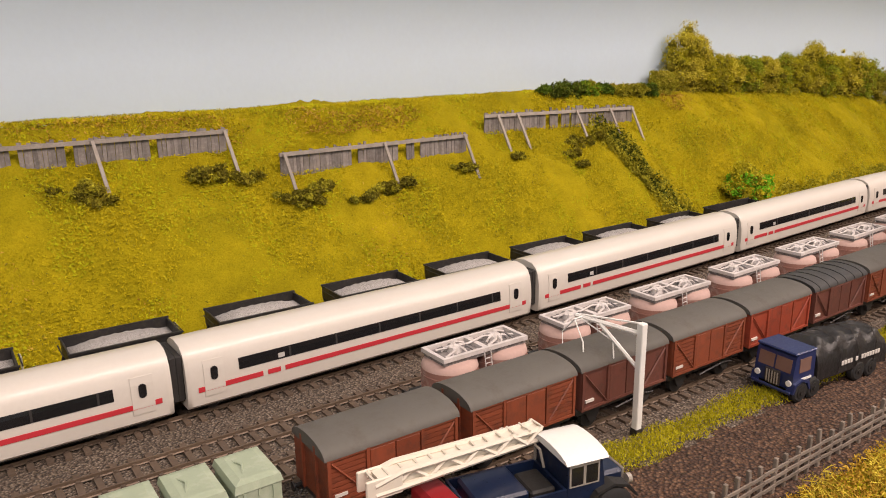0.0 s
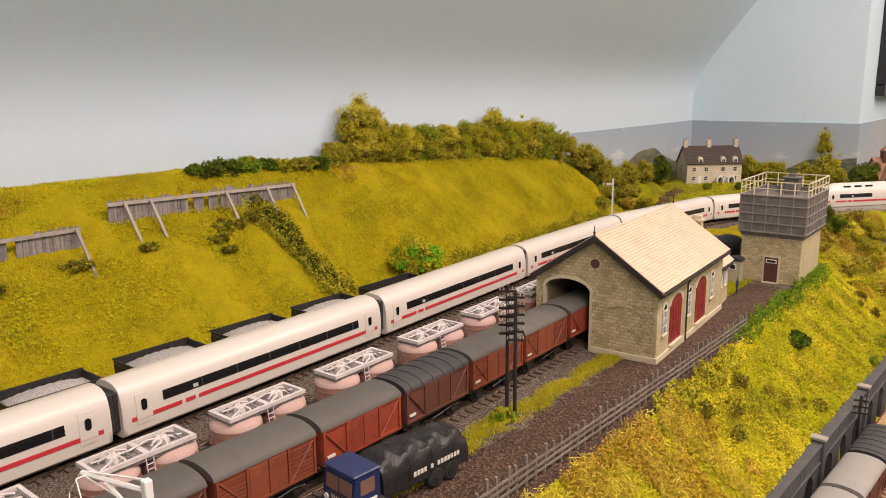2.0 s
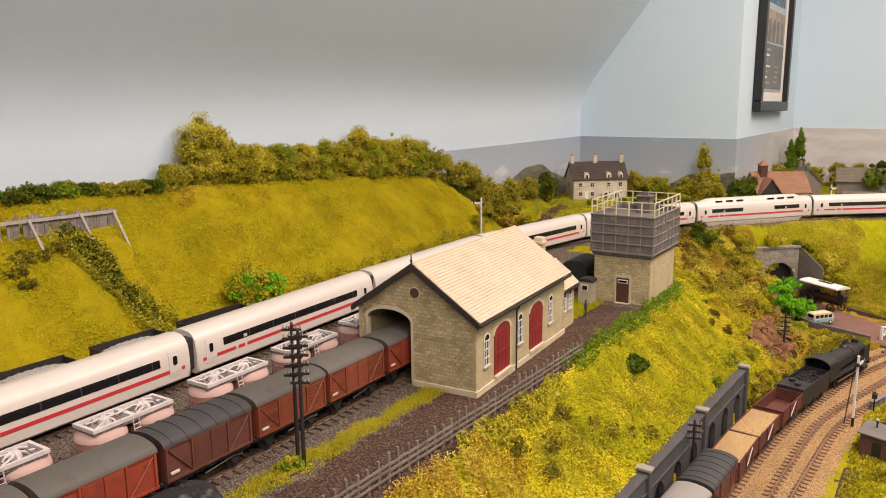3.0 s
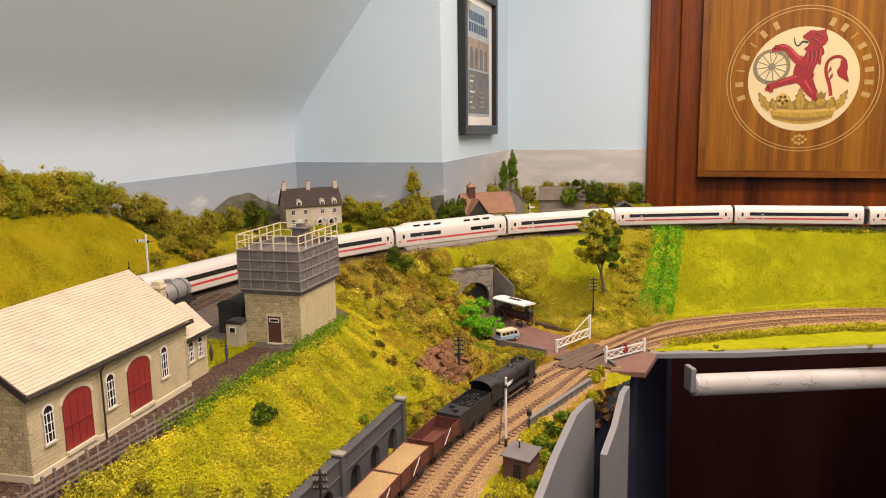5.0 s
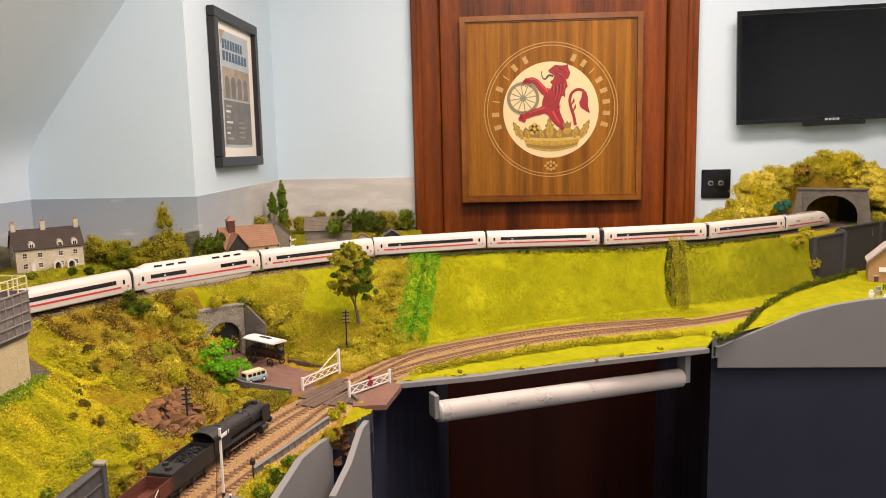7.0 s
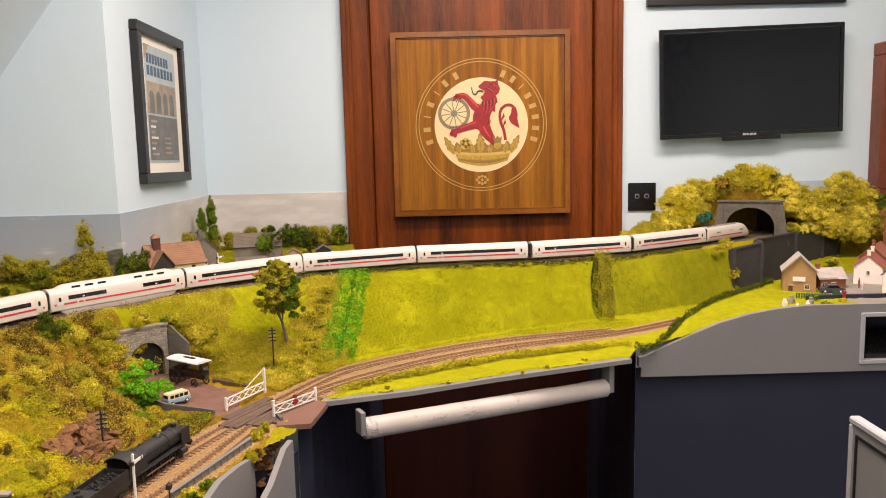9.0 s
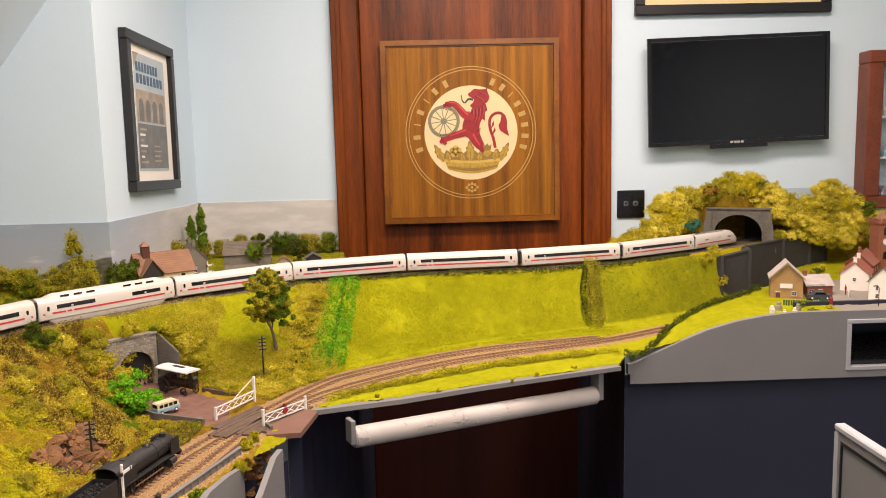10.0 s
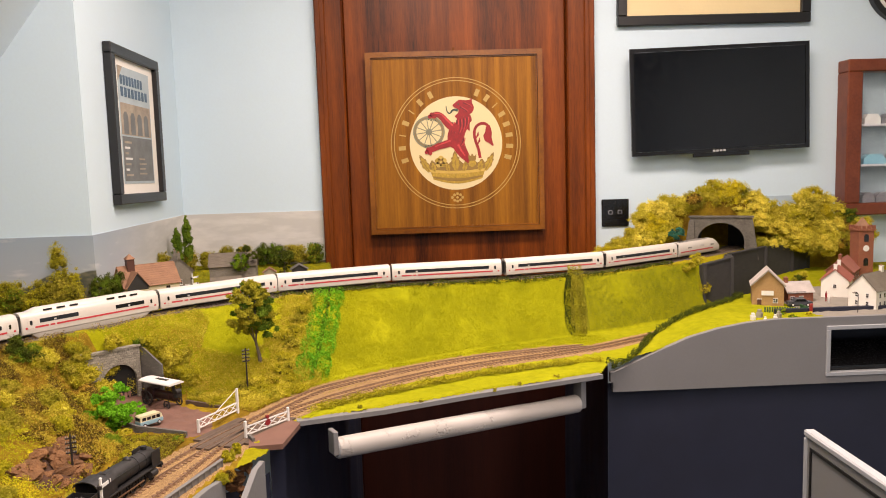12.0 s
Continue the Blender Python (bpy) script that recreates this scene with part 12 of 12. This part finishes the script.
hedge([(1.590, -0.196), (1.645, -0.265), (1.70, -0.350), (1.752, -0.455), (1.790, -0.562), (1.818, -0.660), (1.828, -0.725)], 0.008, 0.018, F_BANK, 7500, "low yellow-green hedge beside the branch line")
hedge([(1.592, -0.200), (1.65, -0.275), (1.752, -0.462), (1.818, -0.665)], 0.007, 0.016, F_OLIVE, 4200, "olive weeds beside the branch line")
hedge([(1.800, -0.735), (1.86, -0.805), (1.95, -0.875), (2.04, -0.985), (2.13, -1.095), (2.20, -1.165)], 0.010, 0.012, F_DARK, 7500, "dark clipped hedge above the village green")
for x, y in ((1.690, -0.545), (1.615, -0.372), (1.66, -0.50), (1.73, -0.62), (1.60, -0.27)):
    bush((x, y, zat(x, y) + 0.002), (0.006, 0.006, 0.005), F_OLIVE, 220, "small weed tuft on the lime grass", group="tufts on the lime grass", leaf=0.0016, lumps=5, name="weed_tuft")
fieldz = lambda x, y: in_bank(x, y) & (x > 1.70) & (y < -0.19) & (y > -0.74)
low_x = lambda y: np.interp(-y, -LOW.p[:, 1], LOW.p[:, 0])
spread("field_grass_blades", scatter(26000, 1.60, 2.05, -0.78, -0.17, lambda x, y: ~in_bank(x, y) & (x > low_x(y)) & (line_distance(LOW.p[::6], x, y) > 0.027) & (line_distance(SIDING.p[::6], x, y) > 0.024), 0.003), F_FIELD, "short grass between the field and the branch line", 0.0009, 1.8, (-0.3, 0, 0.8))
spread("field_grass_blades", scatter(140000, 1.70, 2.35, -0.75, -0.19, fieldz, 0.0022), F_FIELD, "short yellow-green grass of the field bank", 0.0007, 1.8, (-0.3, 0, 0.8))
spread("far_field_blades", scatter(60000, 1.95, 2.35, -1.13, -0.735, lambda x, y: in_bank(x, y) & (y < -0.74) & (waves(x, y, 0.12, 91) > -1.6), 0.0035), F_FARGRASS, "green tufts in the further field", 0.0009, 1.5, (-0.3, 0, 0.8))
spread("field_grass_blades", scatter(14000, 1.70, 2.0, -0.19, 0.06, lambda x, y: in_bank(x, y), 0.002), F_FIELD, "short grass round the tall tree", 0.0008, 1.8, (-0.3, 0, 0.8))
spread("upper_grass_blades", scatter(14000, 1.55, 2.6, -0.10, 0.62, lambda x, y: inside(UPPER, x, y) & (line_distance(ICE.p[::12], x, y) > 0.036), 0.002), F_BANK, "grass round the farm and cottages", 0.0014, 1.4, (0, 0, 0.8))
spread("hill_grass_blades", scatter(110000, -0.05, 1.48, 0.50, 0.688, lambda x, y: y > foot_of_hill(x) + 0.002 * waves(x, y, 0.02, 71), 0.0018), F_HILL, "fine yellow-green turf fibres on the bank", 0.00065, 2.4, (0, -0.35, 0.7))
spread("hill_grass_tufts", scatter(30000, -0.05, 1.48, 0.50, 0.688, lambda x, y: (y > foot_of_hill(x)) & (waves(x, y, 0.09, 73) > 0.25), 0.003), F_BANK, "paler tufts in the turf of the bank", 0.0008, 1.8, (0, -0.35, 0.7))
spread("hill_grass_tufts", scatter(16000, -0.05, 1.48, 0.50, 0.688, lambda x, y: (y > foot_of_hill(x)) & (waves(x, y, 0.13, 74) > 0.35), 0.003), F_OLIVE, "dull olive tufts in the turf of the bank", 0.0007, 1.8, (0, -0.35, 0.7))
onhill = lambda x, y: y > foot_of_hill(x) + 0.003 * waves(x, y, 0.02, 71)
HILL_UP = (0, -0.75, 0.6)
spread("hill_turf_flock", scatter(60000, -0.05, 1.48, 0.50, 0.688, onhill, 0.0022), F_HILL, "coarse flock of the grassy bank", 0.0010, 1.2, lie=HILL_UP)
spread("hill_turf_flock", scatter(22000, -0.05, 1.48, 0.50, 0.688, lambda x, y: onhill(x, y) & (waves(x, y, 0.11, 75) > 0.15), 0.0026), F_FIELD, "greener patches of the grassy bank", 0.0011, 1.2, lie=HILL_UP)
spread("hill_turf_flock", scatter(5000, -0.05, 1.48, 0.50, 0.688, lambda x, y: onhill(x, y) & (waves(x, y, 0.05, 76) > 0.25), 0.0030), F_WEED_HEART, "dark specks in the turf of the bank", 0.0008, 1.4, lie=HILL_UP)
spread("hill_turf_flock", scatter(4000, -0.05, 1.48, 0.50, 0.688, lambda x, y: onhill(x, y) & (waves(x, y, 0.16, 77) > 0.55), 0.0026), F_RUST, "brownish worn patches of the bank", 0.0010, 1.2, lie=HILL_UP)
# dark clumps in the scrub of the cutting; their colour also paints shaded hollows
for x, y, w, h, mt in ((1.598, 0.236, 0.026, 0.016, F_DARK), (1.585, 0.262, 0.022, 0.014, F_GREEN), (1.440, 0.262, 0.016, 0.009, F_WEED_HEART), (1.405, 0.240, 0.012, 0.008, F_HOLLOW), (1.333, 0.195, 0.015, 0.009, F_WEED_HEART), (1.300, 0.178, 0.012, 0.008, F_HOLLOW),
                       (1.205, 0.146, 0.011, 0.007, F_DARK), (1.185, 0.128, 0.013, 0.007, F_HOLLOW), (1.178, 0.110, 0.012, 0.007, F_HOLLOW), (1.150, 0.124, 0.010, 0.006, F_WEED_HEART), (1.556, 0.172, 0.020, 0.014, F_HOLLOW), (1.520, 0.190, 0.016, 0.012, F_MUTED), (1.590, 0.158, 0.016, 0.012, F_WEED_HEART),
                       (1.290, 0.094, 0.009, 0.006, F_HOLLOW), (1.325, 0.080, 0.010, 0.006, F_WEED_HEART), (1.365, 0.088, 0.010, 0.006, F_HOLLOW), (1.250, 0.098, 0.010, 0.006, F_HOLLOW)):
    bush((x, y, zat(x, y) + h * 0.25), (w, w * 0.8, h), mt, 1000, "tangled clump of plant colour and painted hollow shade on the scrub bank", group="tangled clumps in the cutting", leaf=0.0014, lumps=12, hair=1.0, name="scrub_clump")
for x, y, w, h, mt in ((1.475, 0.018, 0.018, 0.009, F_OLIVE), (1.492, 0.048, 0.018, 0.010, F_BANK), (1.455, 0.036, 0.016, 0.009, F_OCHRE), (1.478, -0.012, 0.012, 0.007, F_GREEN), (1.425, 0.042, 0.016, 0.009, F_OCHRE), (1.515, 0.078, 0.016, 0.010, F_OCHRE), (1.46, 0.062, 0.018, 0.010, F_BANK)):
    bush((x, y, zat(x, y) + h * 0.2), (w, w * 0.8, h), mt, 1200, "yellow-green weeds between wall and siding", group="weeds below the road wall", leaf=0.0014, lumps=12, hair=0.8, name="weed_clump")
for x, y, w, mt in ((1.352, -0.116, 0.012, F_RUST), (1.340, -0.110, 0.012, F_BANK)):
    bush((x, y, ZL - 0.004), (w, w * 0.8, 0.010), mt, 1300, "rusty dead foliage over the broken board edge", group="growth at the board edge", leaf=0.0015, lumps=12, hair=0.8)
# growth between the branch line and the fascia
for x, y, w, mt in ((1.165, -0.075, 0.016, F_GREEN), (1.20, -0.082, 0.018, F_DARK), (1.235, -0.086, 0.018, F_GREEN), (1.145, -0.090, 0.012, F_DARK), (1.215, -0.070, 0.012, F_OCHRE), (1.125, -0.086, 0.012, F_GREEN), (1.395, -0.106, 0.014, F_BANK), (1.418, -0.112, 0.012, F_BANK), (1.06, -0.085, 0.014, F_GREEN), (1.03, -0.078, 0.014, F_BANK)):
    bush((x, y, ZL + 0.005), (w, w * 0.75, 0.011), mt, 1500, "leafy bush between the line and the layout edge", group="bushes at the layout edge", leaf=0.0019, lumps=12)
spread("edge_grass_blades", scatter(9000, 0.95, 1.37, -0.10, -0.045, lambda x, y: (y > -0.101) & (x < 1.235) & (line_distance(LOW.p[::6], x, y) > 0.020), 0.003), F_BANK, "yellow-green grass at the layout edge", 0.0014, 1.6, (0, 0, 0.8))

# short grass along the front edge of the lift-out section
spread("lime_edge_blades", scatter(16000, 1.56, 1.86, -0.76, -0.17, lambda x, y: (line_distance(EDGE[5:9], x, y) < 0.014) & inside(OUTLINE, x - 0.002, y), 0.0018), F_LIMEGRASS, "short lime grass at the edge of the lift-out section", 0.0008, 1.6, (-0.2, 0, 0.7))
for x, y, h in ((2.285, -1.070, 0.016), (2.300, -1.088, 0.020), (2.312, -1.105, 0.020), (2.272, -1.052, 0.012)):
    bush((x, y, zat(x, y) + 0.004), (0.016, 0.016, h), F_OCHRE, 1500, "ochre creeper at the end of the field", group="creepers by the abutment", leaf=0.0015, lumps=12, hair=0.6, name="creeper")
# wooded hill over the tunnel: bushes in rising rows
TOP_Y = [-0.84, -0.92, -1.00, -1.04, -1.12, -1.19, -1.23, -1.33, -1.40, -1.45, -1.50, -1.54, -1.58, -1.64, -1.70]
TOP_Z = [1.135, 1.180, 1.212, 1.290, 1.306, 1.310, 1.345, 1.350, 1.310, 1.275, 1.278, 1.330, 1.310, 1.262, 1.225]
LOW_Z = [1.125, 1.145, 1.155, 1.162, 1.185, 1.268, 1.272, 1.262, 1.195, 1.150, 1.135, 1.130, 1.150, 1.150, 1.150]
tr = random.Random(8)
for k in range(58):
    y = -0.86 - 0.83 * (k / 57)
    top, low_ = float(np.interp(-y, [-v for v in TOP_Y], TOP_Z)), float(np.interp(-y, [-v for v in TOP_Y], LOW_Z))
    rows = max(1, round((top - low_) / 0.040))
    for q in range(rows):
        if q and k % 2:
            continue
        f_ = (q + 0.5) / rows
        r_ = min(0.040, max(0.020, (top - low_) / rows * 0.85)) * tr.uniform(0.85, 1.15)
        z = low_ + (top - low_) * f_ + tr.uniform(-0.006, 0.006) - (r_ * 0.25 if q == rows - 1 else 0)
        x = 2.545 + 0.095 * (z - 1.15) / 0.19 + tr.uniform(-0.01, 0.01) + (0.035 if -1.36 < y < -1.10 else 0)
        x = max(x, 2.605) if -1.38 < y < -1.14 and z < 1.30 else x
        mt = tr.choice((F_OCHRE, F_GOLD, F_YELLOW, F_GOLD, F_OCHRE, F_MUTED) if y > -1.6 else (F_OLIVE, F_DARK, F_OCHRE, F_RUST))
        bush((min(x, 2.645), y, z), (r_ * 1.05, r_ * 1.25, r_), mt, 1600, "dense yellow-ochre foliage over the tunnel" if mt in (F_OCHRE, F_YELLOW, F_GOLD) else "dull olive foliage over the tunnel", group="foliage over the tunnel", leaf=0.0018, lumps=24, hair=0.6, name="foliage_mass", wire=900, face=0.9)
for k in range(13):
    y = -1.325 - 0.021 * k
    r_ = tr.uniform(0.022, 0.032)
    bush((2.545 + tr.uniform(-0.012, 0.012), y, 1.238 - 0.0075 * k + tr.uniform(-0.008, 0.008)), (r_, r_ * 1.2, r_), tr.choice((F_GOLD, F_OCHRE, F_GOLD)), 1700, "yellow foliage falling to the black wall", group="foliage over the tunnel", leaf=0.0018, lumps=24, hair=0.6, name="foliage_mass", wire=900, face=0.9)
bush((2.520, -1.115, 1.205), (0.022, 0.026, 0.022), F_TEAL, 3000, "teal clump of foliage beside the tunnel mouth", leaf=0.0021, lumps=18, hair=0.4, name="foliage_mass")
bush((2.575, -1.185, 1.300), (0.022, 0.030, 0.020), F_RUST, 2600, "rusty clump of foliage above the tunnel mouth", leaf=0.0021, lumps=18, hair=0.4, name="foliage_mass")
single("tunnel_hill", B().loft([[(2.52 + 0.16 * s, y, z) for y, z in ((-0.93, 1.12), (-1.02, 1.20), (-1.12, 1.26 if s else 1.20), (-1.22, 1.30 if s else 1.262), (-1.34, 1.30 if s else 1.262), (-1.44, 1.25 if s else 1.17), (-1.56, 1.22 if s else 1.15), (-1.72, 1.15), (-1.72, 1.0), (-0.93, 1.0))] for s in (0.66, 1)]),
       SCRUB, "brown plaster hill under the foliage round the tunnel", "hill", kind="structure")
for x, y, r, mt in ((2.26, -1.135, 0.020, F_OCHRE), (2.275, -1.10, 0.022, F_OCHRE), (2.25, -1.09, 0.016, F_BANK), (2.245, -1.155, 0.016, F_OLIVE), (2.30, -1.235, 0.020, F_OLIVE), (2.36, -1.31, 0.022, F_BANK)):
    bush((x, y, zat(x, y) + 0.006), (r, r, 0.022), mt, 1800, "ochre creeper beside the black abutment", group="creepers by the abutment", leaf=0.002, lumps=12, hair=0.3, name="creeper")
for x, y, r in ((1.985, -1.160, 0.012), (2.00, -1.205, 0.010), (1.955, -1.205, 0.010), (1.93, -1.16, 0.012), (1.90, -1.13, 0.010)):
    bush((x, y, zat(x, y) + 0.003), (r, r, r * 0.7), F_GREEN if r > 0.011 else F_YELLOW, 700, "small garden shrub on the village green", group="garden shrubs", leaf=0.0017, lumps=8, name="garden_shrub")
